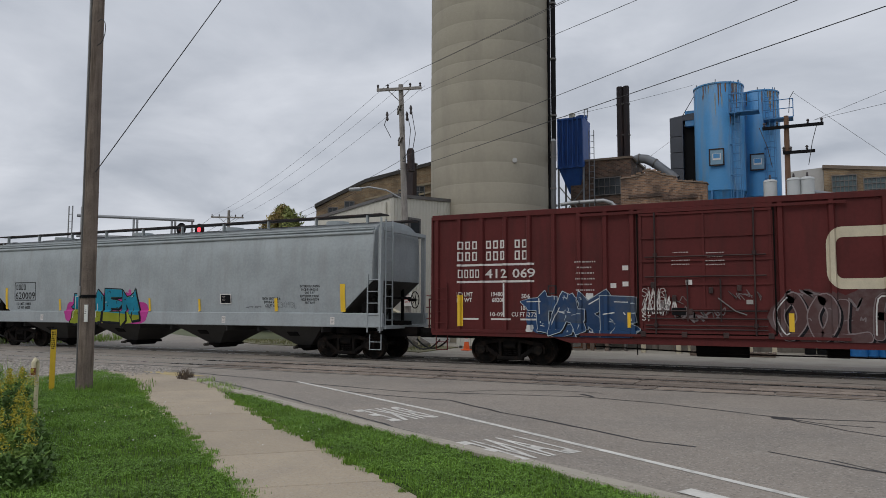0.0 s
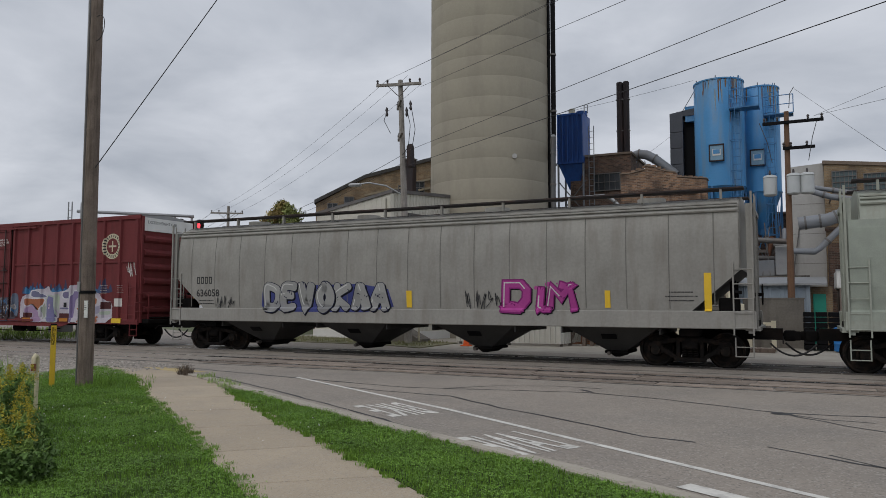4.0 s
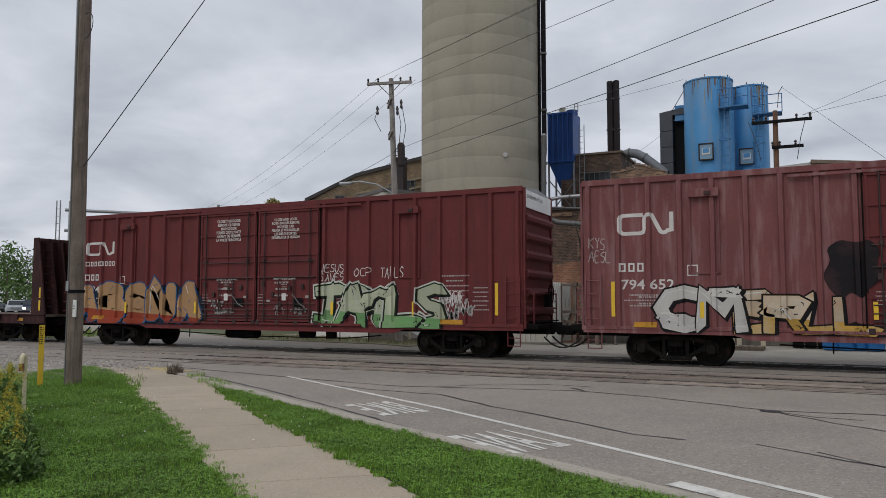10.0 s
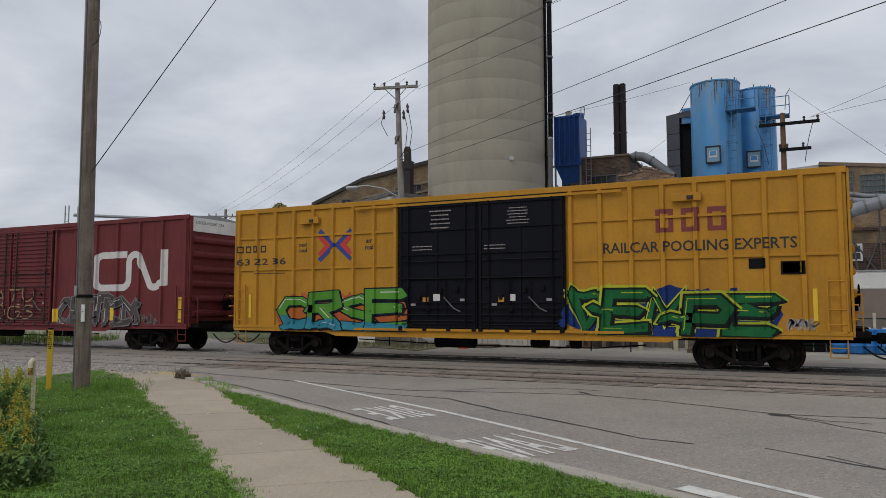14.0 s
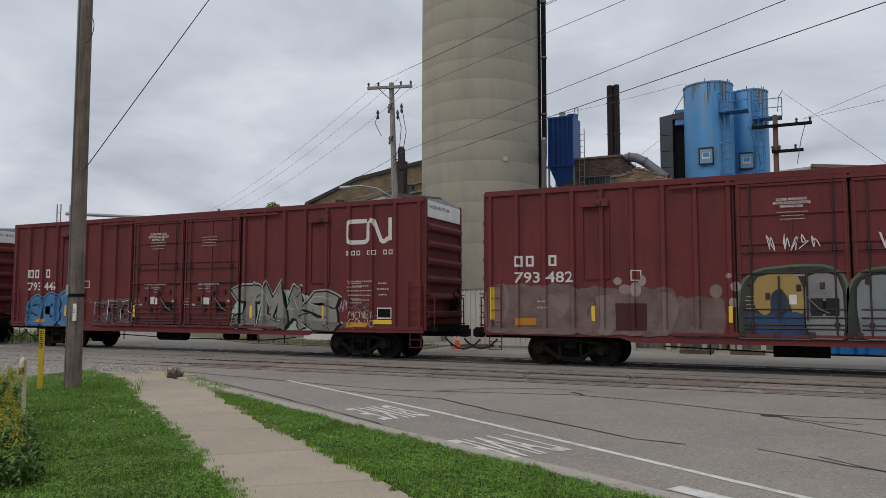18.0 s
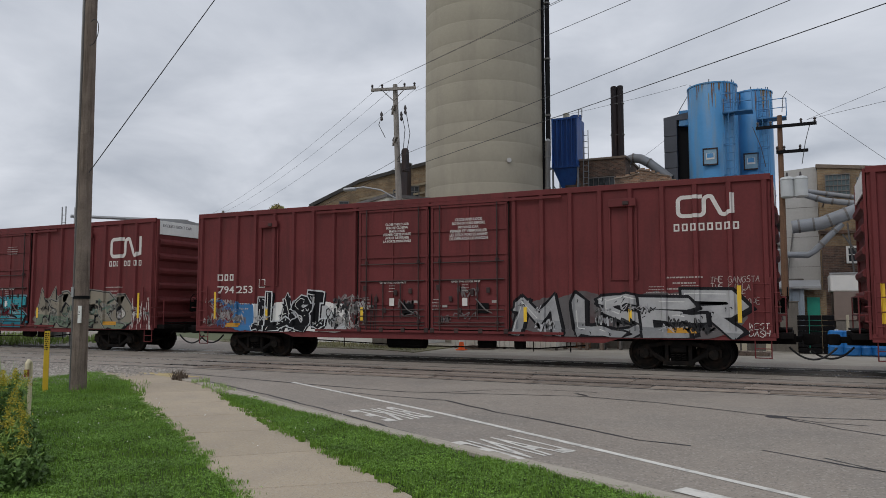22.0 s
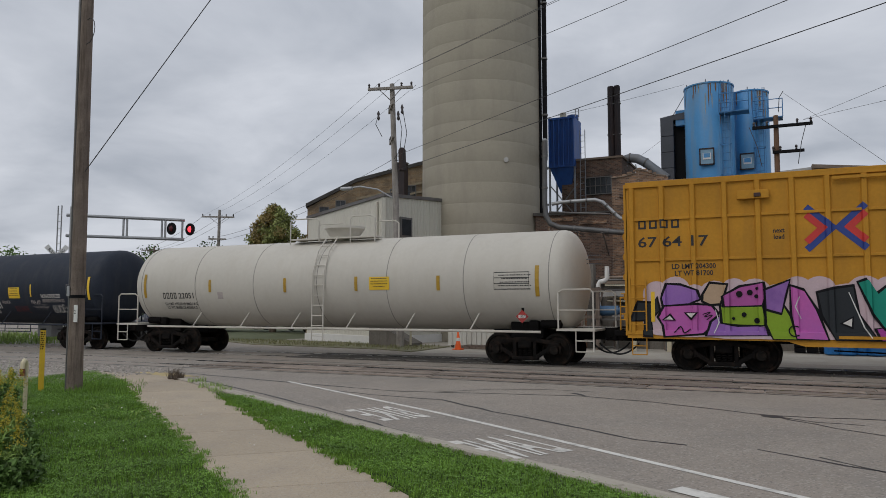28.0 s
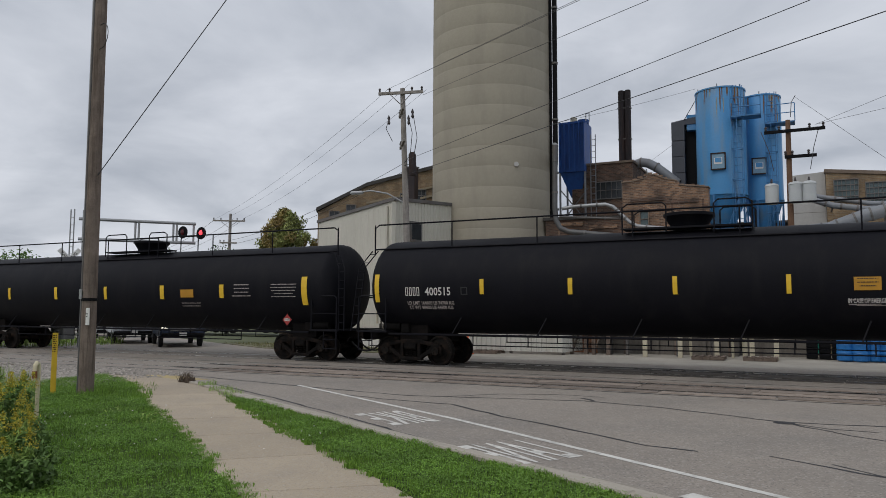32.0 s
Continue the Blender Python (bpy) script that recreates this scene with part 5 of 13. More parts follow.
pane_window(RB, 2.36, -1.46, 3.62, 4.38, 0.5, 1, 2, frame=WHITE, glass=GLASS_DARK, th=0.09)
bm = B(); box(bm, (7, -0.7, 2.2), (11.6, 1.4, 4.4)); part("lower_wall", bm, BRICKDARK, RB)
CB = thing("concrete_block_house", (0, 38.0, 0), "pale concrete block house", "building")
bm = B(); prism(bm, [(-0.3, 0), (1.14, 0), (1.14, 8.3), (-0.3, 8.2)], 1, 0.3, 5); part("wall", bm, CONCRETE_PALE, CB)
for i in range(3):
    bm = B(); box(bm, (0.42, 0.297, 3.6 + i * 1.4), (1.4, 0.012, 0.014)); part("form_joint", bm, CONCRETE_DARK, CB)
for a, b in (((2.0, 36.5, 4.9), (3.1, 36.5, 3.2)), ((1.5, 36.5, 0.0), (3.4, 36.5, 5.0)), ((2.2, 36.5, 5.4), (2.4, 36.5, 3.0)), ((3.3, 36.5, 5.8), (3.3, 36.5, 3.0))):
    bm = B(); rod(bm, a, b, 0.04, n=5)
    solid("pipe_support", bm, GALV_DARK, "thin steel pipe support strut", "strut", group="pipe supports")


# ---- poles, wires, signals ----
def utility_pole(x, y, h, lean_x, r, material, label, arms, name="utility_pole"):
    p = thing(name, pose(x, y, 0, 0, lean_x, 0), label, "utility pole", "utility poles")
    bm = B()
    n = 10
    lathe(bm, [(r * (1 - 0.38 * i / n + 0.012 * math.sin(i * 2.3)), -0.3 + (h + 0.3) * i / n) for i in range(n + 1)] + [(0.002, h + 0.01)], 18)
    part("shaft", bm, material, p, smooth=True)
    for z, w, turn, ins, *aside in arms:
        bm = B(); box(bm, (0, 0, 0), (w, 0.10, 0.12), None, 0.008)
        am = part("crossarm", bm, material if material != POLEBROWN else BLACKPAINT, p, at=pose(aside[0] if aside else 0, -r * 0.7 - 0.04, z, 0, 0, turn))
        for s in (-0.94, -0.5, 0.5, 0.94)[:ins]:
            bm = B(); lathe(bm, [(0.02, 0.06), (0.05, 0.10), (0.03, 0.14), (0.06, 0.18), (0.03, 0.24)], 10, Matrix.Translation((s * w / 2, 0, 0))); part("insulator", bm, INSULATOR, am, smooth=True)
        if w > 1.5 and material is not POLEBROWN:
            for s in (1, -1):
                bm = B(); tube(bm, [(s * w * 0.26, -0.06, -0.03), (0, -0.05, -0.55)], 0.018, 5); part("brace", bm, GALV_DARK, am)
    return p


LP = utility_pole(-12.95, 10.21, 13, -0.45, 0.150, POLEWOOD, "weathered grey wooden utility pole beside the sidewalk", ())
bm = B(); rod(bm, (-0.11, -0.11, 0.0), (-0.09, -0.08, 13), 0.022, n=6); part("conduit", bm, GALV_DARK, LP)
bm = B(); box(bm, (-0.115, -0.082, 5.0), (0.05, 0.045, 10)); part("cable_guard", bm, GALV, LP)
bm = B(); lathe(bm, [(0.158, 1.86), (0.158, 1.92)], 16); part("strap", bm, BLACKPAINT, LP)
bm = B(); box(bm, (0.12, -0.125, 1.55), (0.09, 0.02, 0.34)); tg = part("paper_tag", bm, WHITE, LP)
bm = B(); bars(bm, 0, 0, 0.07, 3, 0.012, 0.02, 3)
part("tag_marks", bm, BLACKPAINT, tg, at=pose(0.085, -0.137, 1.62))
bm = B(); box(bm, (-0.07, -0.158, 2.0), (0.07, 0.02, 0.2)); part("metal_tag", bm, GALV, LP)
bm = B(); tube(bm, [(0.12, -0.1, 7.05)] + [(0.14 + 0.22 * math.sin(k * 0.4), -0.1, 7.05 + 0.27 - 0.27 * math.cos(k * 0.45)) for k in range(1, 9)], 0.008, 5); part("loose_wire", bm, WIRE, LP)

P1 = utility_pole(-14.85, 27.2, 11.35, -2.4, 0.17, POLEGREY, "grey utility pole with crossarms and a street lamp",
                  ((11.12, 1.95, 22, 4), (10.25, 1.5, -55, 2), (8.85, 1.5, -55, 2)))
bm = B(); tube(bm, [(-0.1, -0.05, 6.35), (-0.7, -0.3, 6.75), (-1.4, -0.55, 6.92), (-1.75, -0.7, 6.88)], 0.035, 8); la = part("lamp_arm", bm, GALV, P1, "curved galvanised lamp arm", smooth=True)
bm = B(); box(bm, (-1.95, -0.78, 6.85), (0.55, 0.22, 0.14), Matrix.Rotation(0.3, 4, "Z"), 0.05); part("lamp_head", bm, GALV, la)
bm = B(); lathe(bm, [(0.16, 7.5), (0.16, 8.4), (0.1, 8.5)], 14, Matrix.Translation((0.33, 0.1, 0))); part("transformer", bm, STACK, P1, smooth=True)
for dx, z in ((0.42, 9.6), (0.62, 9.85), (-0.55, 9.75)):
    bm = B(); lathe(bm, [(0.02, z), (0.07, z + 0.08), (0.04, z + 0.2), (0.07, z + 0.28), (0.02, z + 0.42)], 8, Matrix.Translation((dx, -0.3, 0))); part("cutout_fuse", bm, INSULATOR, P1, smooth=True)
for pts in ([(0.42, -0.3, 10.0), (0.6, -0.35, 9.2), (0.45, -0.3, 8.3), (0.1, -0.2, 8.0)], [(0.62, -0.3, 10.2), (0.8, -0.3, 9.0), (0.55, -0.3, 7.9), (0.1, -0.2, 7.9)], [(-0.5, -0.3, 10.1), (-0.7, -0.3, 9.6), (-0.4, -0.3, 9.0)]):
    bm = B(); tube(bm, pts, 0.014, 5); part("jumper_wire", bm, WIRE, P1)
bm = B(); box(bm, (0.12, -0.22, 2.05), (0.45, 0.02, 0.6)); sg = part("notice_sign", bm, WHITE, P1, "white notice with red writing")
bm = B(); bars(bm, -0.05, 2.25, 0.34, 4, 0.05, 0.05, 8)
part("sign_marks", bm, mat("red_marks", (0.4, 0.06, 0.05), 0.6), sg, at=pose(0, -0.235, 0))

P2 = utility_pole(-0.33, 32.0, 9.4, 0.2, 0.148, POLEBROWN, "brown utility pole carrying three grey transformers", ((8.93, 2.2, 0, 4, 0.22), (7.88, 1.15, 0, 3, 0.42)))
for dx in (-0.65, 0.20, 0.68):
    bm = B(); lathe(bm, [(0.21, 6.0), (0.25, 6.04), (0.25, 6.70), (0.27, 6.72), (0.23, 6.80), (0.10, 6.84)], 20, Matrix.Translation((dx, -0.32 if dx > 0 else -0.2, 0))); part("transformer", bm, mat("pale_grey_enamel", (0.5, 0.52, 0.52), 0.4, vary=0.06), P2, smooth=True)
    bm = B(); lathe(bm, [(0.03, 6.8), (0.05, 6.87), (0.03, 7.0)], 8, Matrix.Translation((dx, -0.35, 0))); part("bushing", bm, INSULATOR, P2)
for pts in ([(1.1, -0.1, 9.0), (0.9, -0.3, 8.2), (0.75, -0.35, 7.3)], [(-1.0, -0.1, 9.0), (-0.7, -0.3, 8.1), (-0.55, -0.3, 7.3)], [(0.1, -0.1, 9.5), (0.15, -0.1, 10.1), (0.3, -0.1, 10.35)]):
    bm = B(); tube(bm, pts, 0.014, 5); part("jumper_wire", bm, WIRE, P2)
bm = B(); box(bm, (0, -0.2, 1.05), (0.2, 0.02, 0.22)); part("pole_tag", bm, WHITE, P2)

P3 = utility_pole(-41.9, 45.8, 9.6, 0.5, 0.17, POLEGREY, "distant grey utility pole with a street lamp", ((9.0, 2.6, 30, 4), (7.2, 1.4, 30, 2)))
bm = B(); tube(bm, [(0, 0, 4.6), (-1.8, -1.6, 5.4), (-2.6, -2.2, 5.4)], 0.05, 6); part("lamp_arm", bm, GALV, P3)
utility_pole(-65.7, 61.5, 8.6, 0, 0.17, POLEWOOD, "distant grey utility pole", ((8.2, 2.6, 30, 4),))
utility_pole(-60, 22.5, 7.6, 0, 0.16, POLEWOOD, "distant grey utility pole by the tracks", ((7.2, 2.4, 80, 4), (6.2, 2.4, 80, 4)))
utility_pole(-56, 21.5, 7.9, 0, 0.16, POLEWOOD, "distant grey utility pole by the tracks", ((7.4, 2.4, 80, 4),))


def wire(a, b, sag, r=0.012, label="thin black overhead power wire"):
    a, b = Vector(a), Vector(b)
    n = 14
    bm = B()
    tube(bm, [a.lerp(b, k / n) - Vector((0, 0, sag * 4 * (k / n) * (1 - k / n))) for k in range(n + 1)], r, 5)
    solid("overhead_wire", bm, WIRE, label, "wire", group="overhead wires")


def run(a, b, k, sag=0.1, r=0.012):
    """A wire from a through b and on, k times as far."""
    a, b = Vector(a), Vector(b)
    wire(a, a + (b - a) * k, sag, r)


run((-12.86, 10.18, 4.42), (-11.03, 11.59, 8.17), 1.6, 0.0, 0.010)
run((-15.23, 27.0, 11.55), (-5.25, 17.22, 9.22), 1.5, 0.0, 0.006)
run((-16.05, 27.11, 11.37), (-8.21, 20.41, 10.09), 2.2, 0.0, 0.006)
run((-14.45, 27.43, 11.01), (-3.0, 15.72, 8.36), 1.4, 0.0, 0.007)
run((-15.04, 27.11, 8.15), (0.12, 14.0, 7.11), 1.3, 0.0, 0.008)
run((-14.92, 27.17, 7.56), (1.44, 13.93, 6.73), 1.3, 0.0, 0.010)
for dx, dz in ((-0.95, 0.0), (0.1, 0.25), (0.9, 0.0)):
    wire((-14.95 + dx * 0.8, 27.0 + dx * 0.4, 11.2 + dz), (-41.9 + dx, 45.8 + dx * 0.6, 9.2 + dz), 0.5, 0.006)
for dz in (0.0, -0.35):
    wire((-14.85, 27.2, 8.2 + dz), (-41.9, 45.8, 7.4 + dz), 0.5, 0.010)
for k in (-1.0, 0.3, 1.1):
    wire((-41.9 + k, 45.8 + k * 0.5, 9.2), (-65.7 + k, 61.5 + k * 0.5, 8.4), 0.4)
run((0.68, 31.99, 9.12), (2.47, 24.88, 8.15), 2.0, 0.0, 0.006)
run((0.68, 31.99, 9.12), (2.45, 24.88, 7.76), 2.0, 0.0, 0.006)
run((0.01, 32.0, 10.3), (2.39, 24.89, 6.21), 1.6, 0.0, 0.006)
wire((-5.0, 42.0, 14.1), (-13.0, 38.0, 11.9), 0.1, 0.008)
wire((-6.6, 44.0, 11.5), (-9.6, 45.0, 9.9), 0.05, 0.008)


# cantilever crossing signal
SG = thing("crossing_signal", (-30.3, 23.1, 0), "galvanised cantilever crossing signal, one red lamp lit", "railway signal")
bm = B(); rod(bm, (0.26, 0.12, 0), (0.26, 0.12, 6.35), 0.11, n=14); part("mast", bm, GALV, SG, smooth=True)
ad = Vector((3.45, 3.85, 0)).normalized()
AL = 5.2
for z in (5.0, 5.95):
    bm = B(); tube(bm, [Vector((0, 0, z)), ad * AL + Vector((0, 0, z))], 0.075, 8); part("arm_tube", bm, GALV, SG, smooth=True)
for u in (0.47, 0.50, 0.80, 0.83, 0.98):
    bm = B(); tube(bm, [ad * AL * u + Vector((0, 0, 5.0)), ad * AL * u + Vector((0, 0, 5.95))], 0.05, 6); part("arm_post", bm, GALV, SG)
for s, lit in ((-0.55, False), (0.30, True)):
    c = ad * AL + ad * s + Vector((0.25, -0.3, 5.47))
    bm = B(); lathe(bm, [(0.30, 0), (0.30, 0.03)], 24, Matrix.Translation(c) @ Matrix.Rotation(radians(90), 4, "X")); hd_ = part("lamp_backplate", bm, BLACKPAINT, SG, "round black lamp hood")
    bm = B(); lathe(bm, [(0.15, 0.03), (0.15, 0.06), (0.02, 0.09)], 20, Matrix.Translation(c) @ Matrix.Rotation(radians(65), 4, "Z") @ Matrix.Rotation(radians(90), 4, "X")); part("lens", bm, LAMP_RED if lit else LAMP_RED_OFF, hd_)
# lower pair of lamps and crossbuck on the mast
for s, lit in ((-0.35, True), (1.75, False)):
    c = Vector((s * 0.9, -0.35 + s * 0.2, 2.75))
    bm = B(); lathe(bm, [(0.30, 0), (0.30, 0.03)], 24, Matrix.Translation(c) @ Matrix.Rotation(radians(90), 4, "X")); hd_ = part("lamp_backplate", bm, BLACKPAINT, SG, "round black lamp hood")
    bm = B(); lathe(bm, [(0.15, 0.03), (0.15, 0.06), (0.02, 0.09)], 20, Matrix.Translation(c) @ Matrix.Rotation(radians(50), 4, "Z") @ Matrix.Rotation(radians(90), 4, "X")); part("lens", bm, LAMP_RED if lit else LAMP_RED_OFF, hd_)
for a in (48, -48):
    bm = B(); box(bm, (0, 0, 0), (1.3, 0.02, 0.22)); cb = part("crossbuck_blade", bm, WHITE, SG, at=pose(-0.15, -0.3 - 0.01 * (a > 0), 4.0, 0, a, 40))
    if a > 0:
        bm = letters("RAILROAD", -0.5, -0.07, 0.14)
    else:
        bm = letters("CROSSING", -0.5, -0.07, 0.14)
    for v in bm.verts:
        v.co.y = -0.014
    part("sign_text", bm, LETTER_BLACK, cb)
for dx in (-0.45, -0.2):
    bm = B(); box(bm, (dx, -0.1, 3.6), (0.04, 0.04, 5.6)); part("ladder_rail", bm, GALV, SG)
for i in range(16):
    bm = B(); rod(bm, (-0.45, -0.1, 0.9 + i * 0.34), (-0.2, -0.1, 0.9 + i * 0.34), 0.014, n=5); part("rung", bm, GALV, SG)
bm = B(); box(bm, (-0.5, -0.2, 1.0), (0.9, 0.6, 1.3), None, 0.03); part("relay_box", bm, GALV, SG)
GATE = thing("crossing_gate_arm", (-30.6, 24.2, 0), "lowered red and white striped gate arm", "gate arm")
bm = B(); box(bm, (0, 0, 0.6), (0.35, 0.3, 1.2)); part("gate_post", bm, GALV, GATE)
for i in range(9):
    c = ad * (0.5 + i * 0.85) + Vector((0, 0, 1.13))
    bm = B(); box(bm, (0, 0, 0), (0.85, 0.04, 0.10)); part("arm_stripe", bm, WHITE if i % 2 else mat("gate_red", (0.5, 0.03, 0.03), 0.5) if i == 0 else (WHITE if i % 2 else bpy.data.materials["gate_red"]), GATE, at=Matrix.Translation(c) @ Matrix.Rotation(math.atan2(ad.y, ad.x), 4, "Z"))

BACK = thing("back_range", (0, 49, 0), "dark brick range behind the tanks", "building")
bm = B(); box(bm, (-1.5, 2, 3.6), (12, 4, 7.2)); part("wall", bm, BRICKDARK, BACK)
bm = B(); box(bm, (-1.5, 1.9, 7.25), (12.3, 4.2, 0.12)); part("coping", bm, MORTAR, BACK)



# ---- the train ----
def paint(name, color, dirt, amount=0.5, rough=0.6, vary=0.1, scale=0.9, streak=2.5):
    return mat(name, color, rough, spec=0.18, vary=vary * 1.5, scale=scale, stain=dirt, stain_amount=amount, stain_scale=1.3, streak=streak, bump=0.10, bump_scale=14)


TRUCK = mat("grimy_truck_steel", (0.010, 0.009, 0.0085), 0.9, spec=0.08, vary=0.35, scale=5, stain=(0.05, 0.032, 0.023), stain_amount=0.5, stain_scale=4, bump=0.3)
WHEEL = mat("dark_wheel_steel", (0.011, 0.010, 0.009), 0.75, metal=0.1, spec=0.12, vary=0.3, scale=6, stain=(0.075, 0.045, 0.03), stain_amount=0.5, stain_scale=4)
UNDER = mat("grimy_underframe", (0.0075, 0.007, 0.007), 0.9, spec=0.08, vary=0.3, scale=3, stain=(0.045, 0.032, 0.026), stain_amount=0.35)
# darker than the car sides; for slope sheets and outlet bays
HOPPERSKIN = mat("dark_hopper_sheet", (0.045, 0.043, 0.041), 0.8, vary=0.3, scale=2, stain=(0.02, 0.019, 0.018), stain_amount=0.6)
SEAMGREY = mat("grey_weld_seam", (0.26, 0.245, 0.22), 0.7, vary=0.15)
CAP = mat("bearing_cap", (0.10, 0.085, 0.075), 0.6, metal=0.3, vary=0.2)
ENDWHITE = mat("white_end_panel", (0.80, 0.80, 0.78), 0.6, vary=0.08, scale=2, stain=(0.45, 0.40, 0.34), stain_amount=0.35, streak=2)
HOSE = mat("rubber_hose", (0.02, 0.02, 0.02), 0.7, vary=0.1)

WHEEL_R = 0.457
AXLE = 0.889
def wheelset_mesh():
    bm = B()
    turn = Matrix.Rotation(radians(90), 4, "X")
    prof = [(0.05, 0.66), (0.15, 0.66), (0.17, 0.70), (0.36, 0.715), (0.38, 0.675), (0.482, 0.678), (0.485, 0.70),
            (0.462, 0.715), (0.455, 0.80), (0.44, 0.815), (0.39, 0.812), (0.37, 0.775), (0.19, 0.785), (0.16, 0.83), (0.05, 0.83)]
    for s in (1, -1):
        lathe(bm, [(r, z * s) for r, z in prof], 32, turn)
    rod(bm, (0, -1.12, 0), (0, 1.12, 0), 0.085, n=14)
    for s in (1, -1):
        rod(bm, (0, 0.98 * s, 0), (0, 1.13 * s, 0), 0.125, n=16)
        for k in range(3):
            a = k * 2.094
            rod(bm, (0.07 * math.cos(a), 1.13 * s, 0.07 * math.sin(a)), (0.07 * math.cos(a), 1.155 * s, 0.07 * math.sin(a)), 0.022, n=6)
    bmesh.ops.recalc_face_normals(bm, faces=bm.faces[:])
    return mesh_of("wheelset", bm, WHEEL, True)


def side_frame_mesh():
    bm = B()

    def beam(a, b, h, w=0.16):
        a, b = Vector((a[0], 0, a[1])), Vector((b[0], 0, b[1]))
        d = b - a
        ang = math.atan2(d.z, d.x)
        box(bm, (a + b) / 2, (d.length, w, h), Matrix.Rotation(-ang, 4, "Y"), 0.02)
    for s in (1, -1):
        box(bm, (s * 0.889, 0, 0.60), (0.34, 0.20, 0.15), None, 0.04)       # pedestal roof
        box(bm, (s * 1.06, 0, 0.47), (0.07, 0.18, 0.22), None, 0.02)
        box(bm, (s * 0.72, 0, 0.47), (0.07, 0.18, 0.22), None, 0.02)
        box(bm, (s * 0.889, 0, 0.47), (0.22, 0.15, 0.20), None, 0.03)       # bearing adapter
        beam((s * 0.95, 0.63), (s * 0.28, 0.74), 0.12)
        beam((s * 0.78, 0.52), (s * 0.33, 0.24), 0.12)
        box(bm, (s * 0.30, 0, 0.46), (0.10, 0.18, 0.50), None, 0.02)
    beam((-0.34, 0.74), (0.34, 0.74), 0.13, 0.18)
    beam((-0.40, 0.215), (0.40, 0.215), 0.11, 0.20)
    return mesh_of("side_frame", bm, TRUCK, True)


def spring_mesh():
    bm = B()
    n = 40
    path = [(0.055 * math.cos(k * 0.785), 0.055 * math.sin(k * 0.785), 0.27 + 0.30 * k / n) for k in range(n + 1)]
    tube(bm, path, 0.016, 5)
    return mesh_of("spring", bm, TRUCK, True)


def bolster_mesh():
    bm = B()
    box(bm, (0, 0, 0.60), (0.42, 2.2, 0.22), None, 0.03)
    for s in (1, -1):
        box(bm, (0, s * 1.04, 0.57), (0.40, 0.16, 0.12), None, 0.02)
    for s in (1, -1):   # plates behind the springs
        box(bm, (0, s * 0.84, 0.42), (0.46, 0.08, 0.34))
    rod(bm, (0, 0, 0.70), (0, 0, 0.82), 0.2, n=16)
    for s in (1, -1):   # brake beams
        rod(bm, (s * 0.38, -0.8, 0.38), (s * 0.38, 0.8, 0.38), 0.04, n=6)
    return mesh_of("bogie", bm, TRUCK, True)


WHEELSETS = []


def bogie(car, x):
    b = part("bogie", shared("bogie", bolster_mesh), None, car, "dark grimy cast steel freight truck", at=pose(x, 0, 0))
    for s in (1, -1):
        f = part("side_frame", shared("side_frame", side_frame_mesh), None, b, at=pose(0, s * 1.0, 0))
        w = part("wheelset", shared("wheelset", wheelset_mesh), None, b, at=pose(s * AXLE, 0, WHEEL_R))
        WHEELSETS.append((w, s))
        for k in (-0.15, 0, 0.15):
            part("spring", shared("spring", spring_mesh), None, b, at=pose(k, s * 1.0, 0))
    return b


def coupler_mesh():
    bm = B()
    box(bm, (-0.45, 0, 0.86), (0.9, 0.16, 0.16), None, 0.02)
    box(bm, (0.10, 0, 0.86), (0.30, 0.26, 0.28), None, 0.05)
    box(bm, (0.28, -0.09, 0.86), (0.16, 0.09, 0.24), None, 0.03)
    tube(bm, [(-0.05, 0.1, 0.86), (-0.05, -0.5, 0.80), (-0.05, -0.95, 0.82), (-0.05, -1.1, 0.70)], 0.016, 5)  # uncoupling lever
    return mesh_of("coupler", bm, UNDER, True)


def hose_mesh():
    bm = B()
    pts = []
    for k in range(13):
        u = k / 12
        pts.append((-0.35 + 1.1 * u, -0.32 + 0.12 * u, 0.66 - 1.3 * u * (1 - u) * 0.95))
    tube(bm, pts, 0.028, 6)
    return mesh_of("air_hose", bm, HOSE, True)


def ends_gear(car, half, reach):
    """Couplers and hoses; half: end of the body, reach: how far the coupler stands out of it."""
    for s in (1, -1):
        part("coupler", shared("coupler", coupler_mesh), None, car, at=pose(s * (half + reach - 0.33), 0, 0, 0, 0, 0 if s > 0 else 180))
        part("air_hose", shared("hose", hose_mesh), None, car, at=pose(s * (half + reach - 0.35), 0, 0, 0, 0, 0 if s > 0 else 180))


def ladder(car, x, y, z0, z1, width, material, along="x", steps=None, name="ladder", r=0.014):
    """Side rails and rungs, standing off a side (along x) or an end (along y)."""
    key = ("ladder", round(z0, 2), round(z1, 2), round(width, 2), material.name, along, steps)

    def make():
        bm = B()
        ax = Vector((1, 0, 0)) if along == "x" else Vector((0, 1, 0))
        for s in (-0.5, 0.5):
            box(bm, ax * width * s + Vector((0, 0, (z0 + z1) / 2)), (0.035, 0.035, z1 - z0))
        n = steps or max(1, round((z1 - z0) / 0.38))
        for k in range(n):
            z = z0 + (z1 - z0) * (k + 0.5) / n
            rod(bm, ax * -width / 2 + Vector((0, 0, z)), ax * width / 2 + Vector((0, 0, z)), r, n=6)
        return mesh_of(name, bm, material)
    return part(name, shared(key, make), None, car, at=pose(x, y, 0))


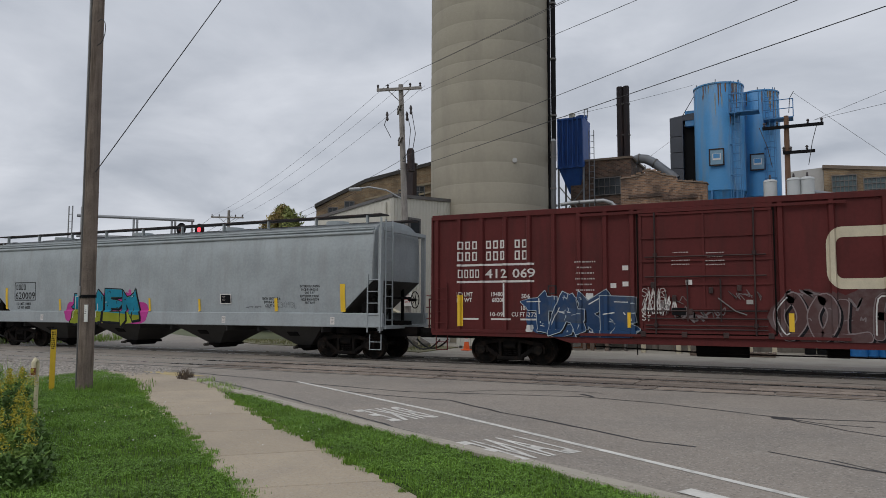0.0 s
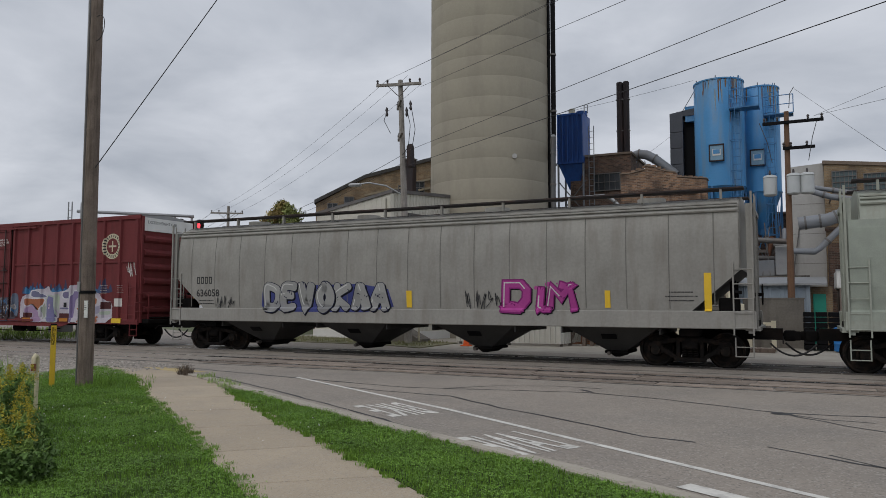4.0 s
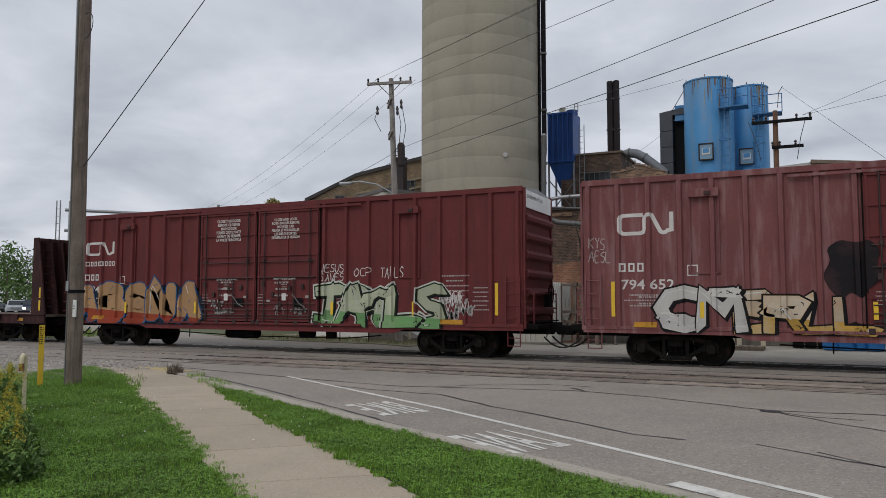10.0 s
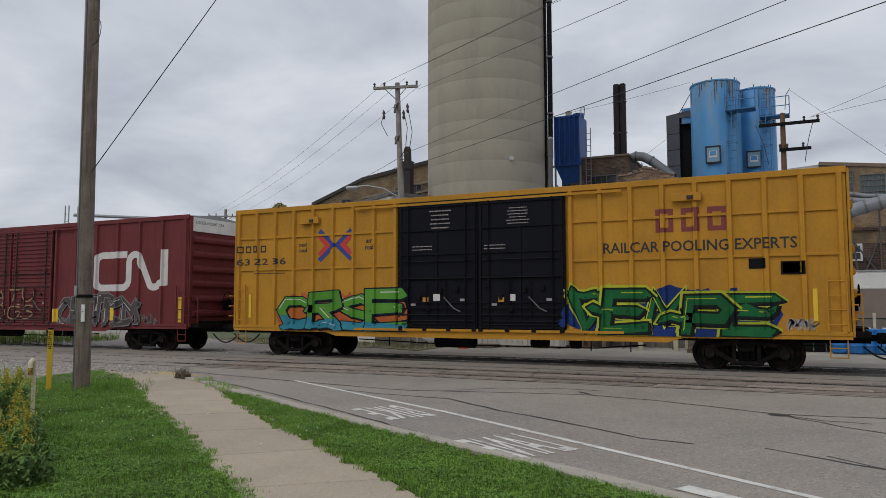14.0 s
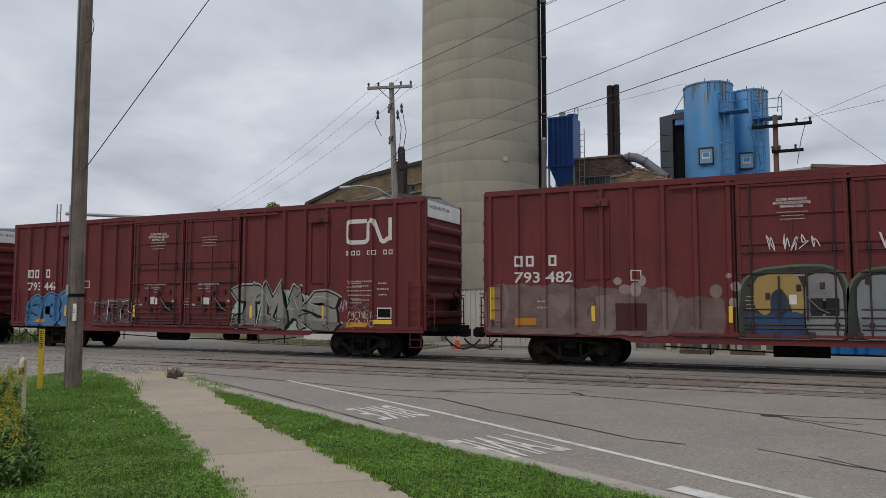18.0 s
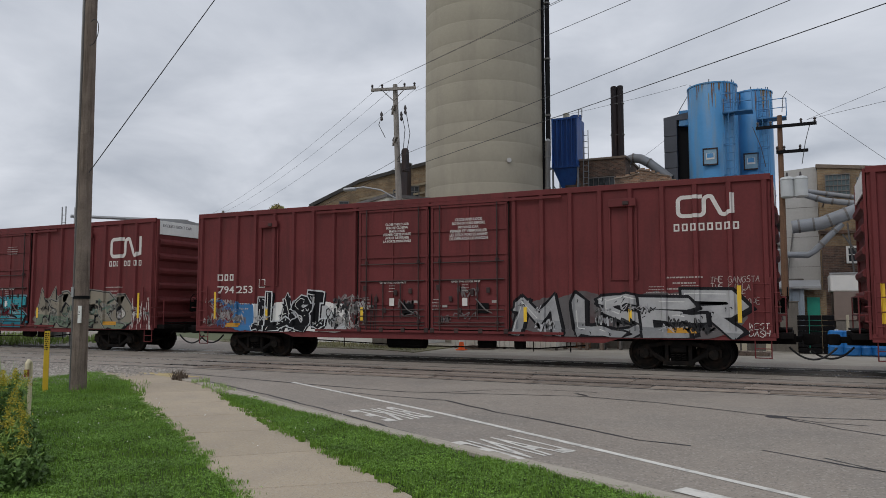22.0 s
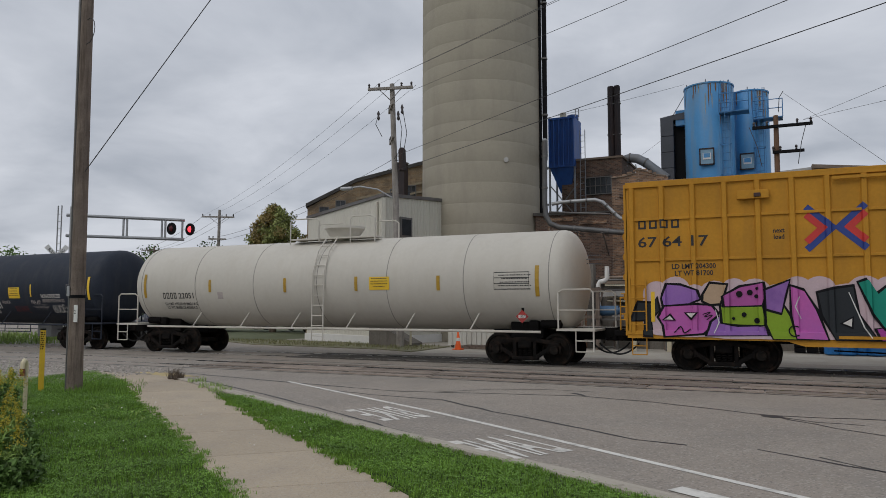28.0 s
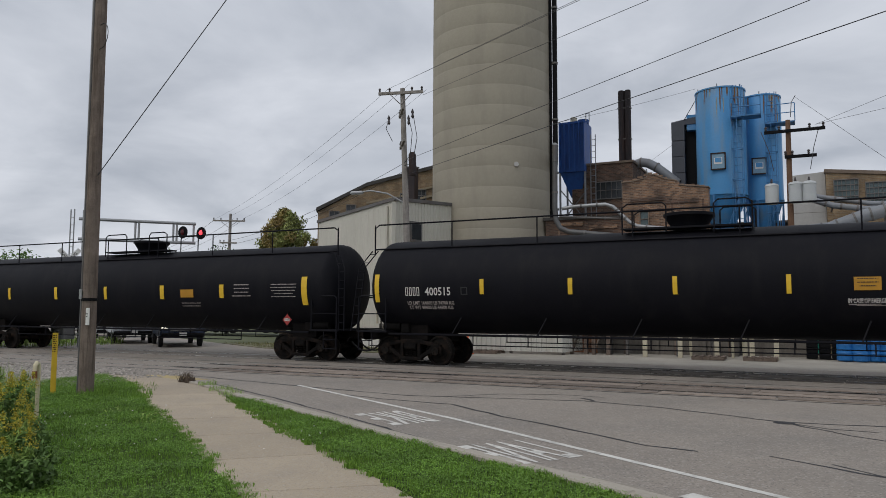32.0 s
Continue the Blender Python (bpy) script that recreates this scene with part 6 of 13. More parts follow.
class Relief:
    """How far a side stands out, along x: hat-shaped posts on a flat sheet."""

    def __init__(self, flat, posts, width=0.10, slope=0.035, depth=0.07, plates=()):
        self.flat, self.posts, self.w, self.s, self.d, self.plates = flat, posts, width, slope, depth, plates

    def cuts(self, lo, hi):
        out = []
        for p in self.posts:
            for k in (-self.w / 2 - self.s, -self.w / 2, self.w / 2, self.w / 2 + self.s):
                if lo < p + k < hi:
                    out.append(p + k)
        for a, b, d in self.plates:
            for c in (a, a + 0.002, b - 0.002, b):
                if lo < c < hi:
                    out.append(c)
        return out

    def out(self, x):
        d = 0.0
        for p in self.posts:
            k = abs(x - p) - self.w / 2
            if k < self.s:
                d = max(d, self.d * (1 if k <= 0 else 1 - k / self.s))
        for a, b, h in self.plates:
            if a <= x <= b:
                d = max(d, h)
        return self.flat + d


FLATREL = Relief(0.0, [])


def lay(bm, relief, lift=0.004):
    """Lay a flat drawing in the xz plane over a side that faces -y."""
    xs = [v.co.x for v in bm.verts]
    if not xs:
        return bm
    if relief.posts:
        for v in bm.verts:
            v.co.z = max(v.co.z, 0.88)
        bmesh.ops.bisect_plane(bm, geom=bm.verts[:] + bm.edges[:] + bm.faces[:], plane_co=(0, 0, 1.07), plane_no=(0, 0, 1))
        bmesh.ops.bisect_plane(bm, geom=bm.verts[:] + bm.edges[:] + bm.faces[:], plane_co=(0, 0, 1.085), plane_no=(0, 0, 1))
    for c in relief.cuts(min(xs), max(xs)):
        bmesh.ops.bisect_plane(bm, geom=bm.verts[:] + bm.edges[:] + bm.faces[:], plane_co=(c, 0, 0), plane_no=(1, 0, 0))
    for v in bm.verts:
        d = relief.out(v.co.x)
        if relief.posts and v.co.z < 1.075:
            d = max(d, relief.flat + 0.075)
        v.co.y = -(d + lift + v.co.y)
    return bm


def ribbon(bm, pts, w):
    """A broad stroke along points in the xz plane, mitred."""
    P = [Vector((p[0], p[1])) for p in pts]
    left, right = [], []
    for i, p in enumerate(P):
        d0 = (P[i] - P[i - 1]).normalized() if i else None
        d1 = (P[i + 1] - P[i]).normalized() if i < len(P) - 1 else None
        d0, d1 = d0 or d1, d1 or d0
        nrm = Vector((-(d0 + d1).y, (d0 + d1).x)).normalized()
        k = 1 / max(0.5, nrm.dot(Vector((-d1.y, d1.x))))
        left.append(bm.verts.new((p.x + nrm.x * w / 2 * k, 0, p.y + nrm.y * w / 2 * k)))
        right.append(bm.verts.new((p.x - nrm.x * w / 2 * k, 0, p.y - nrm.y * w / 2 * k)))
    for i in range(len(P) - 1):
        bm.faces.new((left[i], right[i], right[i + 1], left[i + 1]))


def arc(cx, cz, r, a0, a1, n=6):
    return [(cx + r * math.cos(radians(a0 + (a1 - a0) * k / n)), cz + r * math.sin(radians(a0 + (a1 - a0) * k / n))) for k in range(n + 1)]


def worm_logo(bm, x, z, h, stroke=0.17):
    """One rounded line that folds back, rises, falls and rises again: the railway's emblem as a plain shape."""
    s = h * stroke
    r = h * 0.2
    w = h * 2.3
    p = [(x + 0.46 * w, z + h - s / 2)] + arc(x + r + s / 2, z + h - r - s / 2, r, 90, 180) + arc(x + r + s / 2, z + r + s / 2, r, 180, 270)
    p += arc(x + 0.40 * w, z + r + s / 2, r, 270, 360) + arc(x + 0.40 * w + r * 2, z + h - r - s / 2, r, 180, 60)
    q = x + 0.86 * w
    p += arc(q - r * 0.4, z + r * 0.9 + s / 2, r * 0.9, 225, 330, 5)
    p += [(x + w - s / 2, z + r), (x + w - s / 2, z + h)]
    ribbon(bm, p, s)


def decal(car, name, bm, material, relief=FLATREL, lift=0.004, label=""):
    lay(bm, relief, lift)
    flip_to_side(bm)
    return part(name, bm, material, car, label)


def blob(relief, x, z, w, h, seed, ragged=0.10, power=3.5):
    """A ragged patch of paint in the xz plane, built of narrow upright strips that follow the ribs."""
    rnd = random.Random(seed)
    ph = [rnd.uniform(0, 6.28) for _ in range(4)]
    xs = sorted(set([x + w * k / 40 for k in range(41)] + [c for c in relief.cuts(x, x + w)]))
    bm = B()
    prev = None
    for xx in xs:
        u = (xx - x) / w
        env = max(0.0, 1 - abs(2 * u - 1) ** power) ** 0.5
        wob = ragged * (math.sin(u * 17 + ph[0]) + 0.6 * math.sin(u * 41 + ph[1]) + 0.4 * rnd.uniform(-1, 1))
        wob2 = ragged * 0.6 * (math.sin(u * 13 + ph[2]) + 0.6 * math.sin(u * 37 + ph[3]))
        zt = z + h / 2 + h / 2 * max(0.02, env * (1 + wob))
        zb = z + h / 2 - h / 2 * max(0.02, env * (1 + wob2))
        zs = [zb, zb + (zt - zb) * 0.33, zb + (zt - zb) * 0.66, zt]
        cur = [bm.verts.new((xx, 0, q)) for q in zs]
        if prev:
            for i in range(3):
                bm.faces.new((prev[i], cur[i], cur[i + 1], prev[i + 1]))
        prev = cur
    return bm


# sprayed pieces -----------------------------------------------------------
SPRAYS = {}
SPRAYDARK = mat("black_spray", (0.009, 0.009, 0.011), 0.7, vary=0.2, spec=0.15)
SPRAYPALE = mat("pale_spray", (0.58, 0.58, 0.56), 0.6, vary=0.15)


def spray(color, second=None):
    key = (color, second)
    if key not in SPRAYS:
        SPRAYS[key] = mat("spray_paint", color, 0.65, spec=0.2, vary=0.1, scale=1.2, stain=second, stain_amount=0.9 if second else 0, stain_scale=1.3, island=0.16)
    return SPRAYS[key]


# letter skeletons on a unit square, as strokes
SKELETON = {
    "A": "00 51 | 51 90 | 24 74", "B": "00 09 79 87 65 05 | 65 93 70 00", "C": "98 69 28 05 21 60 91", "D": "00 09 69 97 93 60 00",
    "E": "99 09 00 90 | 05 75", "F": "99 09 00 | 05 75", "G": "98 69 28 05 21 60 92 95 65", "H": "00 09 | 90 99 | 05 95", "I": "50 59",
    "J": "99 92 70 30 02", "K": "00 09 | 99 05 90", "L": "09 00 90", "M": "00 19 54 89 90", "N": "00 09 90 99", "O": "49 16 13 40 60 93 96 69 49",
    "P": "00 09 79 96 74 04", "R": "00 09 79 97 75 05 | 45 90", "S": "98 69 28 16 45 84 92 70 30 01", "T": "09 99 | 59 50", "U": "09 03 30 60 93 99",
    "V": "09 40 99", "W": "09 20 56 80 99", "X": "09 90 | 99 00", "Y": "09 55 99 | 55 50", "Z": "09 99 00 90", "Q": "49 16 13 40 60 93 96 69 49 | 63 90",
    "1": "37 59 50", "3": "08 49 87 65 45 | 65 92 40 01", "5": "99 19 15 65 93 70 10", "6": "89 36 13 40 70 93 64 23", "2": "07 39 79 97 00 90",
    "0": "49 16 13 40 60 93 96 69 49", "8": "55 27 49 77 55 22 40 82 55", "9": "86 55 27 59 88 80", ".": "40 41", "4": "70 79 03 93", "7": "09 99 40",
}


def strokes(ch):
    """The strokes of one letter as lists of points."""
    out = []
    for line in SKELETON.get(ch, "").split("|"):
        p = []
        for c in line.split():
            u, t = int(c[0]) / 9, int(c[1]) / 9
            if ch == "A" and c == "51":
                u, t = 0.5, 1.0
            p.append((u, t))
        if len(p) > 1:
            out.append(p)
    return out


def smooth_line(p, cuts=4):
    """Points on a soft curve through p."""
    out = []
    for i in range(len(p) - 1):
        a, b, c, d = p[max(0, i - 1)], p[i], p[i + 1], p[min(len(p) - 1, i + 2)]
        for k in range(cuts):
            t = k / cuts
            out.append(tuple(0.5 * (2 * b[j] + (c[j] - a[j]) * t + (2 * a[j] - 5 * b[j] + 4 * c[j] - d[j]) * t * t + (3 * b[j] - a[j] - 3 * c[j] + d[j]) * t ** 3) for j in (0, 1)))
    return out + [p[-1]]


def stroke(bm, pts, widths, out=0.0):
    """A stroke of changing width along points in the xz plane, standing out by out."""
    P = [Vector(p) for p in pts]
    pairs = []
    for i, p in enumerate(P):
        d0 = (P[i] - P[i - 1]) if i else P[1] - P[0]
        d1 = (P[i + 1] - P[i]) if i < len(P) - 1 else d0
        d0, d1 = d0.normalized(), d1.normalized()
        m = d0 + d1
        if m.length < 0.2:
            m = d1
        nrm = Vector((-m.y, m.x)).normalized()
        k = 1 / max(0.62, abs(nrm.dot(Vector((-d1.y, d1.x)))))
        q = nrm * widths[i] / 2 * k
        pairs.append((bm.verts.new((p.x + q.x, out, p.y + q.y)), bm.verts.new((p.x - q.x, out, p.y - q.y))))
    for a, b in zip(pairs, pairs[1:]):
        bm.faces.new((a[0], a[1], b[1], b[0]))


def disc(bm, x, z, r, out=0.0, n=12):
    bm.faces.new([bm.verts.new((x + r * math.cos(6.2832 * k / n), out, z + r * math.sin(6.2832 * k / n))) for k in range(n)])


def shaped_word(word, x, z, w, h, seed, style, bold, lean):
    """Every stroke of a sprayed name: (letter index, points, stroke width). Fat letters are round, wild ones end in spikes."""
    rnd = random.Random(seed)
    cw = w / len(word)
    sw = min(cw * 0.34, h * 0.30) * bold
    made = []
    for k, ch in enumerate(word):
        tall, up, turn, wide = rnd.uniform(0.84, 1.06), rnd.uniform(-0.04, 0.07), rnd.uniform(-0.16, 0.16), rnd.uniform(0.78, 0.92)
        if style == "wild":
            wide = rnd.uniform(0.98, 1.22)
        if style == "fat":
            tall, up = 0.90 + (tall - 0.9) * 0.5, up * 0.6
        for line in strokes(ch):
            p = []
            for u, t in line:
                jx, jz = (rnd.uniform(-0.07, 0.07), rnd.uniform(-0.07, 0.07)) if style == "wild" else (rnd.uniform(-0.025, 0.025), rnd.uniform(-0.02, 0.02))
                u, t = u + jx, t + jz
                uu = (u - 0.5) * (wide - sw / cw * 0.55) + (t - 0.5) * (lean + turn) * 0.5 + 0.5
                p.append((x + (k + uu) * cw, z + h * (up + tall * t) * 0.84 + sw * 0.46))
            if style == "fat":
                p = smooth_line(p, 4) if len(p) > 2 else [p[0], ((p[0][0] + p[1][0]) / 2 + rnd.uniform(-0.04, 0.04) * cw, (p[0][1] + p[1][1]) / 2), p[1]]
            made.append((k, p, sw))
        if style == "wild" and len(word) > 1:      # bars and arrows that lock a letter to the next
            for _ in range(2):
                q = made[-1][1][rnd.randrange(len(made[-1][1]))]
                sx = rnd.choice((-1, 1)) * cw * rnd.uniform(0.35, 0.6)
                e = (min(x + w, max(x, q[0] + sx)), min(z + h * 0.95, max(z + 0.05 * h, q[1] + rnd.uniform(-0.16, 0.16) * h)))
                if abs(e[0] - q[0]) > 0.1:
                    made.append((k, [q, ((q[0] + e[0]) / 2, (q[1] + e[1]) / 2 + rnd.uniform(-0.07, 0.07) * h), e], sw * 0.72))
    return made


def thick(made, grow, style, seed, bm=None, step=0.004, layer=0.0):
    """Ribbons over the strokes of a word; grow: how far they reach past the letter's own edge."""
    bm = bm or B()
    rnd = random.Random(seed)
    for i, (k, p, sw) in enumerate(made):
        ww = sw + 2 * grow
        flare = rnd.uniform(0.8, 1.25), rnd.uniform(0.85, 1.35)
        spike = rnd.random() < 0.55, rnd.random() < 0.55
        n = len(p)
        wd = [ww * (flare[0] + (flare[1] - flare[0]) * j / (n - 1)) for j in range(n)]
        q = [Vector(a) for a in p]
        d0, d1 = (q[0] - q[1]).normalized(), (q[-1] - q[-2]).normalized()
        if style == "fat":
            cap = ww * 0.34
            q = [q[0] + d0 * cap, q[0] + d0 * cap * 0.55] + q + [q[-1] + d1 * cap * 0.55, q[-1] + d1 * cap]
            wd = [wd[0] * 0.45, wd[0] * 0.86] + wd + [wd[-1] * 0.86, wd[-1] * 0.45]
        else:
            for at, d, on in ((0, d0, spike[0]), (1, d1, spike[1])):
                reach = (sw * 0.75 + grow * 1.4) if on else grow + sw * 0.30
                side = Vector((-d.y, d.x)) * sw * (0.25 if at else -0.25) if on else Vector((0, 0))
                e = (q[-1] if at else q[0]) + d * reach + side
                if at:
                    q.append(e); wd.append(wd[-1] * (0.10 if on else 0.92))
                else:
                    q.insert(0, e); wd.insert(0, wd[0] * (0.10 if on else 0.92))
        stroke(bm, q, wd, step * (k % 2) + layer + 0.00007 * (i % 9))
    return bm


def piece(n, word, x, z, w, h, fill, line, cloud=None, seed=1, fill2=None, rim=None, style="fat", bold=1.0, lean=0.12, spots=None, edge=0.034):
    """A sprayed name of fat, crowded letters: ground, rim, dark edge, fill, second colour, light edges and cuts, laid over the ribs of a side."""
    car, form = THE[n]
    relief = form if isinstance(form, Relief) else FLATREL
    rnd = random.Random(seed)
    made = shaped_word(word, x, z, w, h, seed, style, bold, lean)
    root = [None]

    def put(name, bm, paint, lift):
        if root[0] is None:
            root[0] = part("graffiti", on_side(n, bm, lift), paint, car, "spray-painted lettering")
        else:
            ob = part(name, on_side(n, bm, lift), paint, root[0])
            if name in ("bubble", "light_edge", "inner_stroke"):
                ob["kind"] = "stuff"
    e = edge * (0.7 + 0.5 * h)
    if cloud:
        put("ground", blob(relief, x - 0.04 * w, z - 0.08 * h, w * 1.08, h * 1.14, seed), cloud, 0.0035)
    if spots:
        bm = B()
        for k in range(26):
            u = rnd.random()
            disc(bm, x + w * (u * 1.1 - 0.05), z + h * (rnd.uniform(0.8, 1.06) if 0.08 < u < 0.92 else rnd.uniform(0.05, 0.7)), rnd.uniform(0.03, 0.11) * h, 0.00006 * k)
        put("bubble", bm, spots, 0.0045)
    if rim:
        put("rim", thick(made, e * 2.1, style, seed), rim, 0.0058)
    bm = thick(made, e * 1.05, style, seed)
    bmesh.ops.translate(bm, vec=(0.045 * h, 0, -0.04 * h), verts=bm.verts[:])
    put("cast_edge", bm, SPRAYDARK, 0.0066)
    put("outline", thick(made, e, style, seed), line, 0.0076)
    body = thick(made, 0.0, style, seed)
    put("fill", body, fill, 0.0086)
    if fill2:
        bm = thick(made, -e * 0.10, style, seed)
        bmesh.ops.bisect_plane(bm, geom=bm.verts[:] + bm.edges[:] + bm.faces[:], plane_co=(x, 0, z + h * 0.44), plane_no=(0.06, 0, 1), clear_inner=True)
        put("second_colour", bm, fill2, 0.0095)
    bm = B()
    for i, (k, p, sw) in enumerate(made):      # light edge along one side of a stroke
        if rnd.random() < 0.75:
            q = [Vector(a) for a in p]
            m = [(a + Vector((-0.27, 0.20)) * sw) for a in q]
            m = m[:max(2, (len(m) + 1) // 2)]
            if len(m) == 2:
                m[1] = m[0].lerp(m[1], 0.6)
            stroke(bm, m, [0.022 + 0.012 * rnd.random()] * len(m), 0.004 * (k % 2) + 0.00007 * (i % 9))
    put("light_edge", bm, rim or SPRAYPALE, 0.0104)
    bm = B()
    for i, (k, p, sw) in enumerate(made):      # cuts and cracks drawn into the letters
        for _ in range(2):
            a = Vector(p[rnd.randrange(len(p))]) + Vector((rnd.uniform(-0.35, 0.35), rnd.uniform(-0.35, 0.35))) * sw
            b = a + Vector((rnd.uniform(-0.9, 0.9), rnd.uniform(-0.9, 0.9))) * sw * 0.6
            if (b - a).length > 0.02:
                stroke(bm, [a, (a + b) / 2 + Vector((0.02, 0.02)), b], [0.03, 0.022, 0.006], 0.004 * (k % 2) + 0.00007 * (i % 9))
    put("inner_stroke", bm, line, 0.0112)
    return root[0]


def loops(bm, x, z, w, h, rnd, n, width=0.022):
    """Quick round strokes of a marker, one after another."""
    for k in range(n):
        cx, ww = x + w * (k + 0.5) / n, w / n
        p = [(cx + ww * rnd.uniform(-0.65, 0.65), z + h * (rnd.uniform(0.5, 1.0) if j % 2 else rnd.uniform(0.0, 0.5))) for j in range(5)]
        q = smooth_line(p, 4)
        stroke(bm, q, [width * (0.8 + 0.4 * abs(math.sin(j * 0.7 + k))) for j in range(len(q))], 0.00006 * (k % 12))


def tags(car, relief, x, z, w, h, material, seed=1, n=5):
    """One hand-drawn line of round strokes."""
    bm = B()
    loops(bm, x, z, w, h, random.Random(seed), n + 1)
    ob = decal(car, "graffiti_tag", bm, material, relief, 0.006)
    ob["kind"] = "stuff"
    return ob


def mess(n, x, z, w, h, seed, count, inks, lift=0.0048):
    """Old layers of scrawl over one another, in several paints."""
    rnd = random.Random(seed)
    for i, ink in enumerate(inks):
        bm = B()
        for k in range(count):
            sx, sz = rnd.uniform(0.35, 0.8), rnd.uniform(0.18, 0.4)
            loops(bm, x + (w - sx) * rnd.random(), z + (h - sz) * rnd.random(), sx, sz, rnd, rnd.randint(2, 4), rnd.choice((0.018, 0.026, 0.05)))
        part("graffiti_tag", on_side(n, bm, lift + 0.0012 * i), ink, THE[n][0])["kind"] = "stuff"


def hand(n, text, x, z, w, h, ink, seed=1, width=0.026):
    """Words drawn by hand with a marker."""
    rnd = random.Random(seed)
    bm = B()
    rows = text.split("\n")
    for r, row in enumerate(rows):
        cw, rh = w / max(len(t) for t in rows), h / len(rows)
        z0 = z + h - rh * (r + 1) + 0.1 * rh
        for k, ch in enumerate(row):
            dz = rnd.uniform(-0.08, 0.08) * rh
            for line in strokes(ch):
                p = [(x + (k + 0.12 + u * 0.76 + rnd.uniform(-0.06, 0.06) + 0.12 * (t - 0.5)) * cw, z0 + dz + rh * 0.8 * (t + rnd.uniform(-0.05, 0.05))) for u, t in line]
                p = smooth_line(p, 3)
                stroke(bm, p, [width * rnd.uniform(0.7, 1.1) for _ in p], 0.00005 * (k % 3))
    part("graffiti_tag", on_side(n, bm, 0.0065), ink, THE[n][0])["kind"] = "stuff"


DOORGEAR = mat("grimy_door_gear", (0.030, 0.014, 0.013), 0.7, vary=0.3, scale=3, stain=(0.10, 0.05, 0.04), stain_amount=0.5)
DOORLABEL = mat("worn_door_label", (0.36, 0.34, 0.32), 0.7, vary=0.2, scale=6)


# box cars ---------------------------------------------------------------
def boxcar(x, body, label, doors, length=19.05, posts=8, bars_at=(), door_paint=None, roof_z=5.06, group="box cars", plug=2,
           door_grid=(5, 2), end_bands=6, name="box_car", truck=7.13, sill=None, white_end=True, ladder_end=True, low=0.72, post_w=0.10, post_d=0.085):
    """A high box car: sheet sides with outside posts, two sliding doors, ribbed ends. x: its middle; doors: (from, to) along it."""
    car = thing(name, pose(x, TRACK_Y, 0), label, "freight car", group)
    hl, flat = length / 2, 1.36
    d0, d1 = doors
    door_paint = door_paint or body
    sill = sill or body
    # shell
    bm = B()
    box(bm, (0, 0, (roof_z + 0.93) / 2), (length, flat * 2, roof_z - 1.07))
    part("body", bm, body, car)
    bm = B()
    prism(bm, [(-flat - 0.02, roof_z - 0.02), (0, roof_z + 0.10), (flat + 0.02, roof_z - 0.02), (flat + 0.02, roof_z - 0.10), (-flat - 0.02, roof_z - 0.10)], 0, -hl, hl)
    part("roof", bm, GALV if white_end else body, car)
    # top rail and side sill, deeper between the trucks
    for s in (1, -1):
        bm = B()
        box(bm, (0, s * (flat + 0.025), roof_z - 0.06), (length, 0.07, 0.16), None, 0.01)
        part("top_rail", bm, body, car)
        bm = B()
        y = s * (flat + 0.02)
        out = [(-hl, 0.98), (-hl, 0.86), (-hl + 3.9, 0.84), (-hl + 4.3, low), (hl - 4.3, low), (hl - 3.9, 0.84), (hl, 0.86), (hl, 0.98)]
        prism(bm, out, 1, y - 0.03, y + 0.03)
        box(bm, (0, s * (flat + 0.04), 1.0), (length, 0.06, 0.10), None, 0.01)
        part("side_sill", bm, sill, car)
    # posts
    px = []
    for k in range(posts + 1):
        u = k / posts
        px.append(-hl + 0.16 + (d0 + hl - 0.30) * u)
        px.append(d1 + 0.14 + (hl - d1 - 0.30) * u)
    px.sort()

    def post():
        b = B()
        w, sl, d = post_w / 2, 0.035, post_d
        prism(b, [(-w - sl, 0), (-w, -d), (w, -d), (w + sl, 0)], 2, 1.0, roof_z - 0.14)
        return mesh_of("side_post", b, body)
    pm = shared(("post", body.name, roof_z, post_w, post_d), post)
    for p in px:
        part("side_post", pm, None, car, at=pose(p, -flat, 0))
    for p in px[::2]:
        part("side_post", pm, None, car, at=pose(p, flat, 0, 0, 0, 180))
    # horizontal bars between the posts
    for z in bars_at:
        for a, b in ((-hl + 0.1, d0 - 0.1), (d1 + 0.1, hl - 0.1)):
            bm = B()
            box(bm, ((a + b) / 2, -flat - 0.022, z), (b - a, 0.045, 0.07), None, 0.008)
            part("side_bar", bm, body, car)
    # doors on the near side, plain pair on the far side
    w = (d1 - d0) / plug
    for k in range(plug):
        cx = d0 + w * (k + 0.5)
        bm = B()
        box(bm, (cx, -flat - 0.035, (roof_z + 0.84) / 2), (w - 0.05, 0.07, roof_z - 1.12), None, 0.01)
        dr = part("door", bm, door_paint, car, "sliding plug door with raised ribs")
        rows, cols = door_grid
        for r in range(rows + 1):
            z = 1.06 + (roof_z - 1.36) * r / rows
            bm = B(); box(bm, (cx, -flat - 0.085, z), (w - 0.10, 0.05, 0.06)); part("door_rib", bm, door_paint, dr)
        for c in range(cols + 1):
            bm = B(); box(bm, (cx - w / 2 + 0.10 + (w - 0.20) * c / cols, -flat - 0.08, (roof_z + 0.84) / 2), (0.06, 0.04, roof_z - 1.2)); part("door_rib", bm, door_paint, dr)
        # black strips: the rubber seal and, as colour, the shade of the door gap
        for u, ww, hh in ((-0.5, 0.035, roof_z - 1.2), (0.5, 0.035, roof_z - 1.2)):
            bm = B(); box(bm, (cx + u * (w - 0.02), -flat - 0.075, (roof_z + 0.84) / 2), (ww, 0.012, hh)); part("door_seal", bm, RUBBER, dr)
